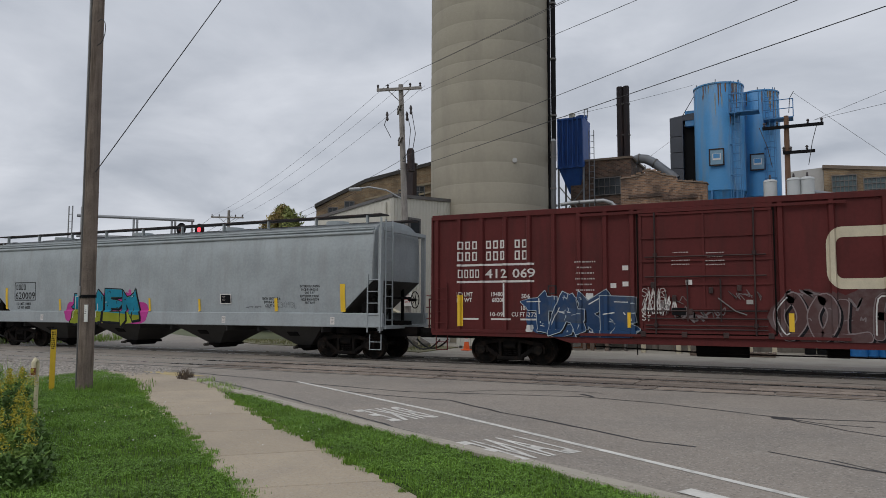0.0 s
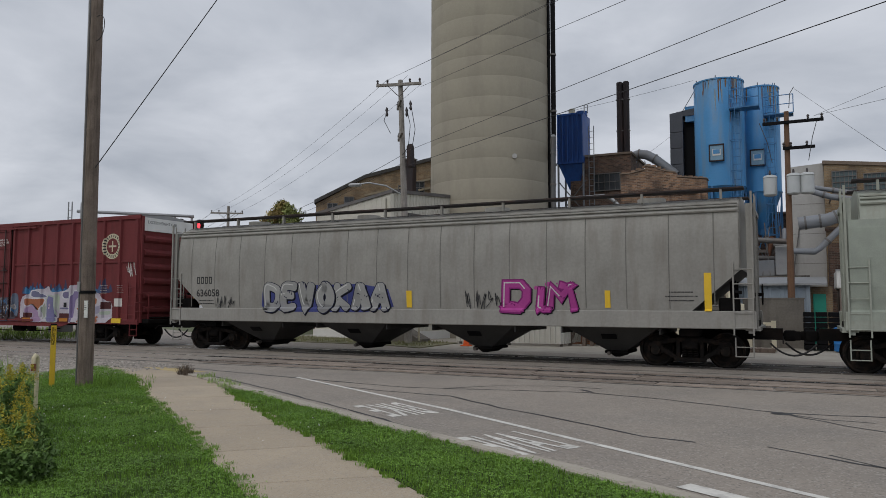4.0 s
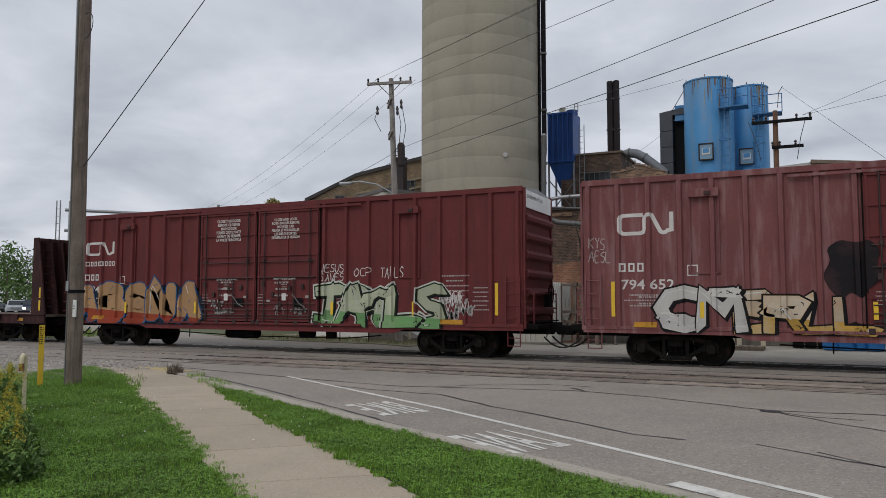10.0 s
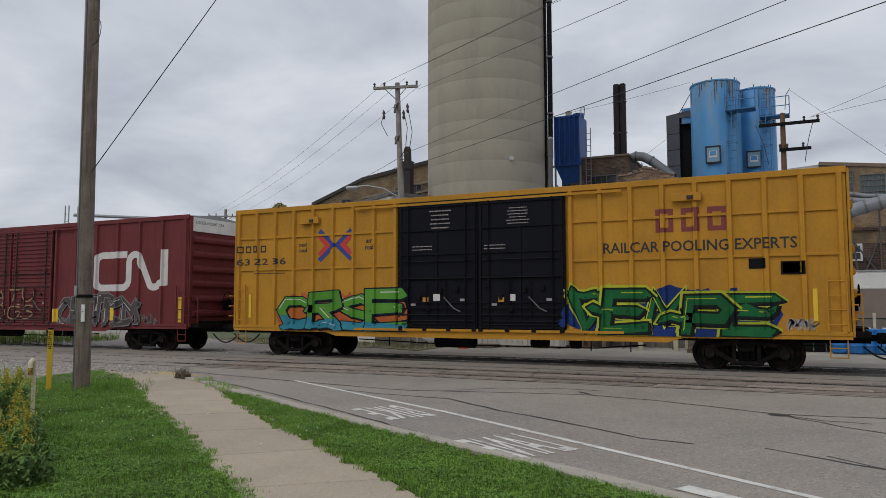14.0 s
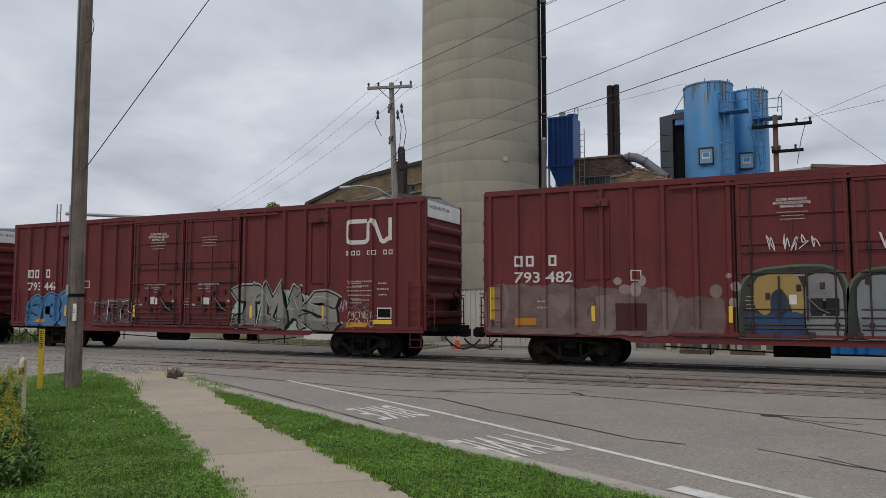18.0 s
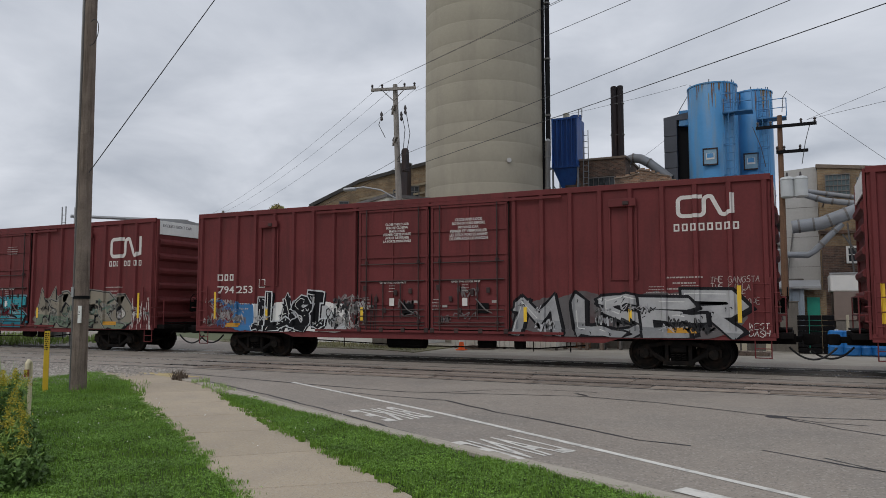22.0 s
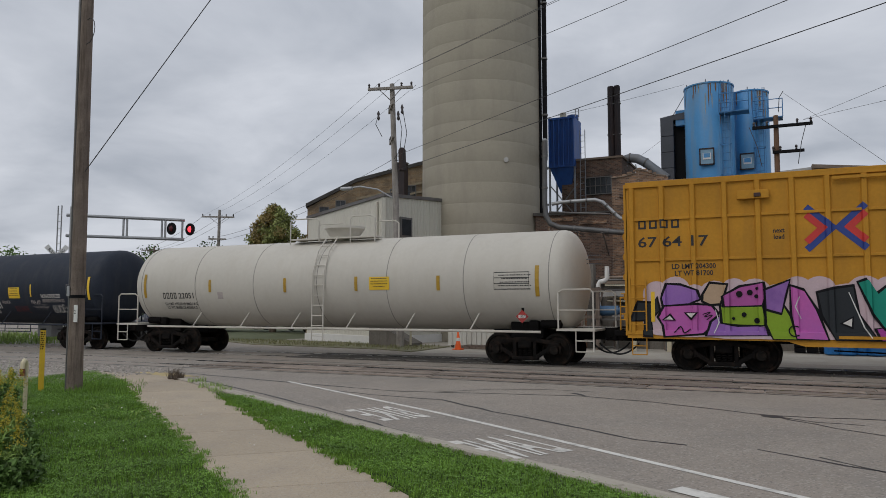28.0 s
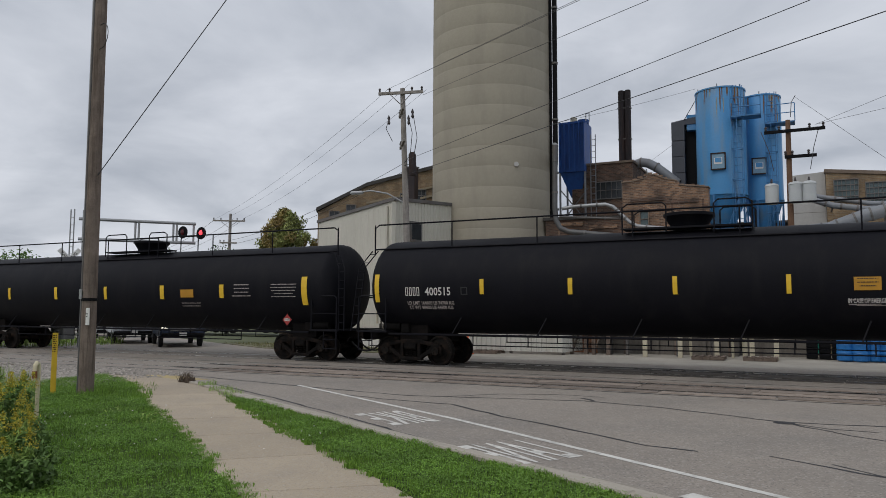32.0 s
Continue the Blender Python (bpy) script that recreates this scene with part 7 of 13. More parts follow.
        for z in (1.02, roof_z - 0.30):
            bm = B(); box(bm, (cx, -flat - 0.0735, z), (w - 0.06, 0.008, 0.05)); part("door_seal", bm, RUBBER, dr)
        hard = DOORGEAR if door_paint is not BLACKDOOR else BLACKPAINT
        for z in (1.14, 1.24, 1.42, 1.62, 2.52, 3.05):
            bm = B(); tube(bm, [(cx - w * 0.44, -flat - 0.13, z), (cx + w * 0.44, -flat - 0.13, z)], 0.018, 5); part("latch_bar", bm, hard, dr)
        for u, z in ((-0.22, 1.95), (0.05, 2.15), (0.25, 2.2), (-0.1, 1.6), (-0.38, 2.3)):
            bm = B(); box(bm, (cx + w * u, -flat - 0.125, z), (0.11, 0.05, 0.16), None, 0.012); part("latch", bm, hard, dr)
        for u in (-0.46, -0.15, 0.15, 0.46):
            bm = B(); box(bm, (cx + w * u, -flat - 0.115, 1.0), (0.14, 0.06, 0.14), None, 0.015); part("roller_hanger", bm, hard, dr)
        bm = B(); tube(bm, [(cx - w * 0.12, -flat - 0.14, 1.35), (cx - w * 0.12, -flat - 0.15, 2.45)], 0.022, 5); part("lock_rod", bm, hard, dr)
        bm = B(); tube(bm, [(cx + w * 0.12, -flat - 0.14, 1.35), (cx + w * 0.12, -flat - 0.15, 2.45)], 0.022, 5); part("lock_rod", bm, hard, dr)
        for u, z in ((-0.3, 1.75), (0.32, 1.85)):
            bm = B(); box(bm, (cx + w * u, -flat - 0.085, z), (0.16, 0.02, 0.11)); part("placard_board", bm, DOORLABEL, dr)
        for u in (-0.36, 0.36):
            bm = B()
            lathe(bm, [(0.022, 1.0), (0.022, 1.2), (0.055, 1.2), (0.055, 1.3), (0.022, 1.3), (0.022, 3.05), (0.055, 3.05), (0.055, 3.15), (0.022, 3.15), (0.022, roof_z - 0.25)], 6, Matrix.Translation((cx + w * u, -flat - 0.135, 0)))
            part("lock_rod", bm, hard, dr)
        bm = B()
        tube(bm, [(cx + w * 0.1, -flat - 0.15, 1.95), (cx + w * 0.22, -flat - 0.16, 1.62), (cx + w * 0.30, -flat - 0.15, 1.52)], 0.02, 5)
        part("door_lever", bm, GALV_DARK, dr)
    bm = B()
    for z in (0.96, roof_z - 0.22):
        box(bm, ((d0 + d1) / 2, -flat - 0.10, z), (d1 - d0 + 3.2, 0.05, 0.07))
    part("door_rail", bm, body, car)
    bm = B()
    box(bm, ((d0 + d1) / 2, flat + 0.03, (roof_z + 0.9) / 2), (d1 - d0, 0.06, roof_z - 1.1))
    part("door", bm, door_paint, car)
    # ends: stacked ribs under a white panel
    top = roof_z - (0.62 if white_end else 0.15)

    def band():
        b = B()
        h = (top - 1.15) / end_bands
        prism(b, [(0, -h * 0.30), (0.12, -h * 0.14), (0.13, h * 0.04), (0.10, h * 0.14), (0, h * 0.26)], 1, -flat + 0.12, flat - 0.12)
        return mesh_of("end_rib", b, body)
    em = shared(("band", body.name, round(top, 2), end_bands), band)
    for s in (1, -1):
        for k in range(end_bands):
            z = 1.15 + (top - 1.15) * (k + 0.5) / end_bands
            part("end_rib", em, None, car, at=pose(s * hl, 0, z, 0, 0, 0 if s > 0 else 180))
        for y in (-1, 1):
            bm = B(); box(bm, (s * (hl + 0.02), y * (flat - 0.05), (roof_z + 0.9) / 2), (0.08, 0.10, roof_z - 0.95)); part("corner_post", bm, body, car)
        if white_end:
            bm = B()
            box(bm, (s * (hl + 0.035), 0, roof_z - 0.33), (0.03, flat * 2 - 0.24, 0.52))
            pn = part("end_panel", bm, ENDWHITE, car, "white warning panel on the car end")
            if s > 0:
                bm = letters("EXCESS HEIGHT CAR", 0, 0, 0.11)
                for v in bm.verts:
                    v.co = Vector((hl + 0.054, -flat + 0.25 + v.co.x, roof_z - 0.30 + v.co.z))
                part("warning_text", bm, LETTER_BLACK, pn)
        # crossover platform and steps
        bm = B()
        box(bm, (s * (hl + 0.20), 0, 1.12), (0.34, 1.9, 0.04))
        part("platform", bm, UNDER, car)
        for y in (-1.30, 1.30):
            for z in (1.35, 1.7, 2.05):
                bm = B(); tube(bm, [(s * hl, y - 0.22, z), (s * (hl + 0.13), y - 0.22, z), (s * (hl + 0.13), y + 0.12, z), (s * hl, y + 0.12, z)], 0.012, 5); part("grab_iron", bm, body, car)
        # dark gear of the end: handrails, chain box and levers
        for z in (1.5, 1.95):
            bm = B(); tube(bm, [(s * hl, -1.15, z), (s * (hl + 0.24), -1.12, z), (s * (hl + 0.24), 1.12, z), (s * hl, 1.15, z)], 0.018, 5); part("end_handrail", bm, body, car)
        for y in (-1.12, 1.12):
            bm = B(); box(bm, (s * (hl + 0.24), y, 1.5), (0.03, 0.035, 0.9)); part("rail_stanchion", bm, body, car)
        bm = B(); box(bm, (s * (hl + 0.17), 0.5, 1.75), (0.16, 0.34, 0.42), None, 0.02); part("brake_housing", bm, UNDER, car)
        bm = B(); box(bm, (s * (hl + 0.2), 0, 0.98), (0.4, 2.5, 0.16), None, 0.02); part("end_sill", bm, UNDER, car)
    part("brake_wheel", shared("brake_wheel", brake_wheel_mesh), None, car, at=pose(hl + 0.28, 0.45, 1.95))
    for s in (1, -1):
        ladder(car, s * (hl - 0.30), -flat - 0.085, 1.05, 2.45, 0.42, body, steps=4, name="side_ladder")
        stirrup(car, s * (hl - 0.30), -flat + 0.02, 0.42, 0.88, 0.38, body)
    underframe(car, hl, truck)
    return car, Relief(flat, px, post_w, 0.035, post_d, ((d0 + 0.03, d1 - 0.03, 0.112),))


def brake_wheel_mesh():
    bm = B()
    n = 20
    for k in range(n):
        a, b = 2 * math.pi * k / n, 2 * math.pi * (k + 1) / n
        rod(bm, (0, 0.28 * math.cos(a), 0.28 * math.sin(a)), (0, 0.28 * math.cos(b), 0.28 * math.sin(b)), 0.016, n=5, caps=False)
    for k in range(5):
        a = 2 * math.pi * k / 5
        rod(bm, (0, 0, 0), (0, 0.28 * math.cos(a), 0.28 * math.sin(a)), 0.012, n=5)
    rod(bm, (-0.25, 0, 0), (0.03, 0, 0), 0.05, n=8)
    return mesh_of("brake_wheel", bm, UNDER)


def stirrup(car, x, y, z0, z1, w, material):
    key = ("stirrup", z0, z1, w, material.name)

    def make():
        bm = B()
        tube(bm, [(-w / 2, 0, z1), (-w / 2, 0, z0), (w / 2, 0, z0), (w / 2, 0, z1)], 0.016, 5)
        rod(bm, (-w / 2, 0, (z0 + z1) / 2), (w / 2, 0, (z0 + z1) / 2), 0.013, n=5)
        return mesh_of("stirrup_step", bm, material)
    return part("stirrup_step", shared(key, make), None, car, at=pose(x, y, 0))


def underframe(car, hl, truck, gear=True, reach=0.98, slim=False):
    bm = B()
    if slim:
        for s in (1, -1):
            box(bm, (s * (hl - 0.75), 0, 0.90), (2.6, 0.5, 0.30))
        box(bm, (0, 0, 1.10), (hl * 2 - 4, 0.5, 0.10))
    else:
        box(bm, (0, 0, 0.86), (hl * 2 + 0.9, 0.5, 0.26))
    for s in (1, -1):
        box(bm, (s * truck, 0, 0.92), (0.5, 2.5, 0.16))
    part("centre_sill", bm, UNDER, car)
    if gear:
        bm = B()
        rod(bm, (-1.9, -0.72, 0.60), (-0.6, -0.72, 0.60), 0.20, n=14)
        part("air_reservoir", bm, UNDER, car)
        bm = B(); rod(bm, (1.2, -0.6, 0.62), (1.7, -0.6, 0.62), 0.17, n=12); part("brake_cylinder", bm, UNDER, car)
        bm = B(); box(bm, (2.6, -0.85, 0.62), (0.3, 0.25, 0.3), None, 0.03); part("control_valve", bm, UNDER, car)
        bm = B(); tube(bm, [(-4.6, -1.0, 0.62), (-1.0, -0.95, 0.50), (3.2, -0.95, 0.50), (4.6, -1.0, 0.62)], 0.02, 5); part("brake_rod", bm, UNDER, car)
        for k in (-3.4, 3.1, 4.2):
            bm = B(); rod(bm, (k, -1.1, 0.86), (k, -1.1, 0.42), 0.018, n=5); part("hanger", bm, UNDER, car)
    for s in (1, -1):
        bogie(car, s * truck)
    ends_gear(car, hl, reach)


# covered hoppers ---------------------------------------------------------
def hopper(x, body, label, length=18.3, bays=4, roof_mat=None, truck=7.0, top=4.55, name="covered_hopper_car", slope_mat=None, eave=4.12, band=None):
    """A covered hopper: curved sides, round-edged roof with a running board, slope sheets at the ends, outlet gates below."""
    car = thing(name, pose(x, TRACK_Y, 0), label, "freight car", "hopper cars")
    hl = length / 2
    in_ = 1.75      # how far the full-height body stops short of the end sills
    hw = 1.58
    half = [(1.40, 1.05), (1.50, 1.45), (1.56, 2.1), (1.574, 2.55), (hw, 2.8), (1.56, 3.5), (1.48, eave), (1.30, eave + 0.20), (0.85, top - 0.06), (0.4, top)]
    prof = [(-y, z) for y, z in half] + half[::-1]
    reach = lambda z: hl - 0.35 - max(0.0, 2.55 - z) * 1.15      # the sides are cut back below by the slope sheet
    bm = B()
    ends = [[bm.verts.new((s * reach(z), y, z)) for y, z in prof] for s in (-1, 1)]
    n = len(prof)
    for k in range(n):
        bm.faces.new((ends[0][k], ends[1][k], ends[1][(k + 1) % n], ends[0][(k + 1) % n]))
    bmesh.ops.recalc_face_normals(bm, faces=bm.faces[:])
    part("body", bm, body, car, smooth=True)
    for s in (-1, 1):
        bm = B()
        prism(bm, [(y, z) for y, z in prof if z > 2.5], 0, *sorted((s * (hl - 0.38), s * (hl - 0.345))))
        part("end_sheet", bm, body, car)
        bm = B()
        prism(bm, [(s * reach(z) + s * d, z) for z, d in ((2.56, 0.03), (1.06, 0.03), (1.06, -0.03), (2.56, -0.03))], 1, -1.48, 1.48)
        part("slope_sheet", bm, HOPPERSKIN, car, "dark slope sheet")
    # seam strips and eave moulding
    for s in (1, -1):
        bm = B()
        rod(bm, (-hl + 0.4, s * 1.50, eave - 0.02), (hl - 0.4, s * 1.50, eave - 0.02), 0.045, n=8)
        part("eave_moulding", bm, body, car, smooth=True)
        for dz, dy in ((0.10, 0.055), (0.17, 0.10)):
            bm = B(); rod(bm, (-hl + 0.4, s * (1.505 - dy), eave + dz), (hl - 0.4, s * (1.505 - dy), eave + dz), 0.03, n=6); part("roof_moulding", bm, body, car, smooth=True)
        bm = B()
        box(bm, (0, s * 1.52, 1.28), (length, 0.14, 0.46), None, 0.025)
        part("side_sill", bm, body, car)
    # roof walk: rust, and its shading put into the dark colour
    bm = B()
    for y in (-1.02, 1.02):
        box(bm, (0, y, top + 0.16), (length - 0.5, 0.52, 0.04))
    part("roof_walk", bm, STACK, car)

    def bracket():
        b = B()
        box(b, (0, 0, 0), (0.06, 0.10, 0.30))
        return mesh_of("walk_bracket", b, body)
    bmk = shared(("wb", body.name), bracket)
    for k in range(10):
        xx = -hl + 0.8 + (length - 1.6) * k / 9
        for y in (-1.22, 1.22):
            part("walk_bracket", bmk, None, car, at=pose(xx, y, top + 0.03))
    for k in range(4):
        bm = B()
        rod(bm, (-hl * 0.72 + k * hl * 0.48, 0, top - 0.02), (-hl * 0.72 + k * hl * 0.48, 0, top + 0.14), 0.40, n=20)
        part("hatch_cover", bm, body, car, smooth=True)
    # outlets
    for k in range(bays):
        cx = length * (-0.313, -0.108, 0.108, 0.313)[k]
        bm = B()
        t, b = 1.34, 0.26
        v = [bm.verts.new(p) for p in ((cx - t, -1.40, 1.08), (cx + t, -1.40, 1.08), (cx + t, 1.40, 1.08), (cx - t, 1.40, 1.08),
                                        (cx - b, -0.55, 0.36), (cx + b, -0.55, 0.36), (cx + b, 0.55, 0.36), (cx - b, 0.55, 0.36))]
        for q in ((0, 1, 5, 4), (1, 2, 6, 5), (2, 3, 7, 6), (3, 0, 4, 7), (4, 5, 6, 7)):
            bm.faces.new([v[i] for i in q])
        bmesh.ops.recalc_face_normals(bm, faces=bm.faces[:])
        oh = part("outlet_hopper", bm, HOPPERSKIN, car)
        bm = B(); box(bm, (cx, 0, 0.33), (0.66, 1.3, 0.09), None, 0.02); prism(bm, [(cx - 0.24, 0.30), (cx - 0.07, 0.19), (cx + 0.07, 0.19), (cx + 0.24, 0.30)], 1, -0.5, 0.5); part("outlet_gate", bm, UNDER, oh)
        for d in (-1, 1):
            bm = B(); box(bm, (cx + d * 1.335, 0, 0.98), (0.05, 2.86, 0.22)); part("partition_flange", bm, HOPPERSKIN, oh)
        bm = B(); rod(bm, (cx - 0.15, -0.75, 0.31), (cx - 0.15, -0.95, 0.31), 0.05, n=8); part("gate_capstan", bm, CAP, oh)
        bm = B(); box(bm, (cx - 0.1, -1.055, 0.79), (0.42, 0.05, 0.20), Matrix.Rotation(0.9, 4, "X")); part("inspection_plate", bm, BLACKPAINT, oh)
    # ends: dark slope recess, posts, ladder, platform
    for s in (1, -1):
        bm = B()
        for y in (-1.46, 1.46):
            box(bm, (s * (hl - 0.13), y, 2.6), (0.14, 0.10, 3.3))
        box(bm, (s * (hl - 0.08), 0, 4.2), (0.10, 2.9, 0.12))
        box(bm, (s * (hl - 0.1), 0, 1.06), (0.35, 2.9, 0.10))
        part("end_frame", bm, body, car)
        bm = B(); box(bm, (s * (hl - 1.0), 0, 1.10), (2.0, 0.75, 0.30)); part("draft_sill", bm, UNDER, car)
        for y in (-0.85, 0.0, 0.85):
            bm = B(); box(bm, (s * (hl - 0.62), y, 1.70), (0.09, 0.07, 1.25)); part("end_stay", bm, UNDER, car)
        bm = B(); box(bm, (s * (hl - 0.55), 0, 2.02), (0.07, 2.6, 0.08)); part("end_rail", bm, UNDER, car)
        ladder(car, s * (hl - 0.30), -1.60, 0.9, 2.75, 0.46, body, steps=5, name="side_ladder")
        bm = B(); box(bm, (s * (hl - 0.06), -1.58, 3.2), (0.05, 0.05, 2.7)); part("grab_post", bm, body, car)
        ladder(car, s * (hl + 0.0), -1.16, 1.1, 4.5, 0.44, body, along="y", steps=9, name="end_ladder")
        stirrup(car, s * (hl - 0.30), -1.48, 0.36, 0.84, 0.42, body)
        bm = B()
        box(bm, (s * (hl - 0.65), -1.2, 1.55), (0.5, 0.4, 0.6), None, 0.05)
        rod(bm, (s * (hl - 0.9), -1.0, 1.25), (s * (hl - 0.3), -1.0, 1.25), 0.14, n=10)
        part("brake_gear", bm, UNDER, car)
    part("brake_wheel", shared("brake_wheel", brake_wheel_mesh), None, car, at=pose(hl + 0.06, 0.5, 1.95))
    underframe(car, hl, truck, gear=False, reach=0.95, slim=True)
    return car, Relief(1.555, [])


def curved_side(bm, relief, lift=0.006):
    """Lay a flat drawing on the bulged side of a hopper."""
    zs = (1.505, 1.56, 2.1, 2.8, 3.5, 4.1)
    for c in zs:
        bmesh.ops.bisect_plane(bm, geom=bm.verts[:] + bm.edges[:] + bm.faces[:], plane_co=(0, 0, c), plane_no=(0, 0, 1))
    table = ((1.05, 1.592), (1.505, 1.592), (1.56, 1.512), (2.1, 1.56), (2.8, 1.58), (3.5, 1.56), (4.12, 1.48))
    for v in bm.verts:
        v.co.y = -(float(np.interp(v.co.z, [a for a, _ in table], [b for _, b in table])) + lift + v.co.y)
    return flip_to_side(bm)


# tank cars ----------------------------------------------------------------
def tank_car(x, body, label, shell=17.6, radius=1.50, mid=2.50, truck=7.3, rails_full=True, name="tank_car", dome_x=0.0, ladder_mid=True, sill_half=9.5, ladder_x=0.1, rail=None):
    """A tank car; rail: where a short top railing begins and ends. a long shell with dished heads on stub sills, top fittings with railings, a walkway along the foot."""
    car = thing(name, pose(x, TRACK_Y, 0), label, "freight car", "tank cars")
    hs = shell / 2
    bm = B()
    prof = []
    for k in range(9):
        a = math.pi / 2 * k / 8
        prof.append((radius * math.sin(a) + 0.001, -hs - 0.62 * math.cos(a) + 0.62))
    prof += [(r, -z) for r, z in reversed(prof)]
    lathe(bm, prof, 56, Matrix.Translation((0, 0, mid)) @ Matrix.Rotation(radians(90), 4, "Y"))
    bmesh.ops.recalc_face_normals(bm, faces=bm.faces[:])
    part("tank_shell", bm, body, car, smooth=True)
    for k in range(0 if body is TANKBLACK else 7):      # weld seams
        xx = -hs + 0.75 + (shell - 1.5) * k / 6
        bm = B()
        lathe(bm, [(radius + 0.006, -0.012), (radius + 0.006, 0.012)], 56, Matrix.Translation((xx, 0, mid)) @ Matrix.Rotation(radians(90), 4, "Y"))
        part("weld_seam", bm, SEAMGREY if body.name.startswith("cream_white") else body, car, smooth=True)
    # saddles and sills
    for s in (1, -1):
        bm = B()
        box(bm, (s * truck, 0, 1.02), (1.0, 1.7, 0.5), None, 0.03)
        box(bm, (s * (truck + 0.6), 0, 0.92), (sill_half - truck + 1.6, 0.46, 0.34))
        part("stub_sill", bm, UNDER, car)
        bm = B()
        box(bm, (s * (sill_half - 0.55), 0, 1.05), (1.1, 2.9, 0.06))
        part("end_platform", bm, body, car)
        # end railing
        for y in (-1.42, 1.42):
            bm = B(); tube(bm, [(s * (sill_half - 1.05), y, 1.05), (s * (sill_half - 1.05), y, 2.1), (s * (sill_half - 0.9), y, 2.18), (s * (sill_half - 0.15), y, 2.18), (s * (sill_half - 0.05), y, 2.1), (s * (sill_half - 0.05), y, 0.45)], 0.024, 6)
            er = part("end_railing", bm, body, car)
            bm = B(); rod(bm, (s * (sill_half - 0.05), y, 1.6), (s * (sill_half - 1.05), y, 1.6), 0.018, n=5); part("mid_rail", bm, body, er)
            for z in (0.45, 0.75):
                bm = B(); rod(bm, (s * (sill_half - 0.55), y, z), (s * (sill_half - 0.05), y, z), 0.018, n=5); part("step", bm, body, er)
            bm = B(); rod(bm, (s * (sill_half - 0.55), y, 1.05), (s * (sill_half - 0.55), y, 0.45), 0.018, n=5); part("step_hanger", bm, body, er)
        bm = B()
        box(bm, (s * (truck + 0.25), -0.85, 1.15), (0.3, 0.3, 0.3), None, 0.04)
        rod(bm, (s * (truck + 0.45), -0.85, 1.2), (s * (truck + 1.05), -0.85, 1.2), 0.13, n=12)
        part("brake_cylinder", bm, UNDER, car, smooth=True)
        bogie(car, s * truck)
    # running rail along the foot with brackets
    for y in (-1.40, 1.40):
        bm = B()
        rod(bm, (-truck - 0.6, y, 0.98), (truck + 0.6, y, 0.98), 0.035, n=6)
        if rails_full:
            for k in range(8):
                xx = -truck + 2.3 + (truck * 2 - 4.6) * k / 7
                rod(bm, (xx, y, 0.98), (xx, y, 0.66), 0.018, n=5)
            rod(bm, (-truck + 2.3, y, 0.68), (truck - 2.3, y, 0.68), 0.018, n=5)
        part("foot_rail", bm, body, car)

    def strut():
        b = B()
        rod(b, (0, -1.40, 0.98), (0.22, -1.18, 1.5), 0.022, n=5)
        return mesh_of("bracket", b, body)
    sm = shared(("strut", body.name), strut)
    for k in range(6):
        part("bracket", sm, None, car, at=pose(-truck + 1.6 + (truck * 2 - 3.2) * k / 5, 0, 0))
    # top platform and railings
    top = mid + radius
    bm = B()
    if rail:
        lathe(bm, [(0.40, top - 0.10), (0.40, top + 0.30), (0.46, top + 0.32), (0.47, top + 0.50), (0.40, top + 0.51), (0.001, top + 0.40)], 24, Matrix.Translation((dome_x, 0, 0)))
    else:
        lathe(bm, [(0.44, top - 0.10), (0.46, top + 0.04), (0.66, top + 0.36), (0.70, top + 0.38), (0.70, top + 0.46), (0.001, top + 0.50)], 24, Matrix.Translation((dome_x, 0, 0)))
    part("manway", bm, body, car, smooth=True)
    bm = B()
    for y in (-0.55, 0.55):
        box(bm, (dome_x - (0.5 if rail else 0), y, top + 0.02), (2.4 if rail else 3.4, 0.5, 0.05))
    part("top_platform", bm, body, car)
    for y in () if rail else (-0.82, 0.82):
        bm = B(); tube(bm, [(dome_x - 1.7, y, top - 0.15), (dome_x - 1.7, y, top + 0.62), (dome_x - 1.55, y, top + 0.72), (dome_x - 0.6, y, top + 0.72), (dome_x - 0.5, y, top + 0.62), (dome_x - 0.5, y, top - 0.1)], 0.022, 5); part("platform_railing", bm, body, car)
        bm = B(); tube(bm, [(dome_x + 0.75, y, top - 0.15), (dome_x + 0.75, y, top + 0.62), (dome_x + 0.85, y, top + 0.72), (dome_x + 1.55, y, top + 0.72), (dome_x + 1.7, y, top + 0.62), (dome_x + 1.7, y, top - 0.15)], 0.022, 5); part("platform_railing", bm, body, car)
    if rails_full:
        bm = B()
        a, b = rail or (-hs + 0.2, hs - 0.2)
        y, ztop = -0.95, top + (0.56 if rail else 0.50)
        tube(bm, [(a, y, top - 0.45), (a, y, ztop - 0.1), (a + 0.15, y, ztop), (b - 0.15, y, ztop), (b, y, ztop - 0.1), (b, y, top - 0.45)], 0.024, 6)
        tube(bm, [(a, y, top - 0.30), (b, y, top - 0.30)], 0.03, 5)
        if rail:
            tube(bm, [(a, y, top + 0.2), (b, y, top + 0.2)], 0.02, 5)
        for k in range(8):
            rod(bm, (a + (b - a) * k / 7, y, top - 0.4), (a + (b - a) * k / 7, y, ztop), 0.022, n=5)
        part("top_railing", bm, body, car)
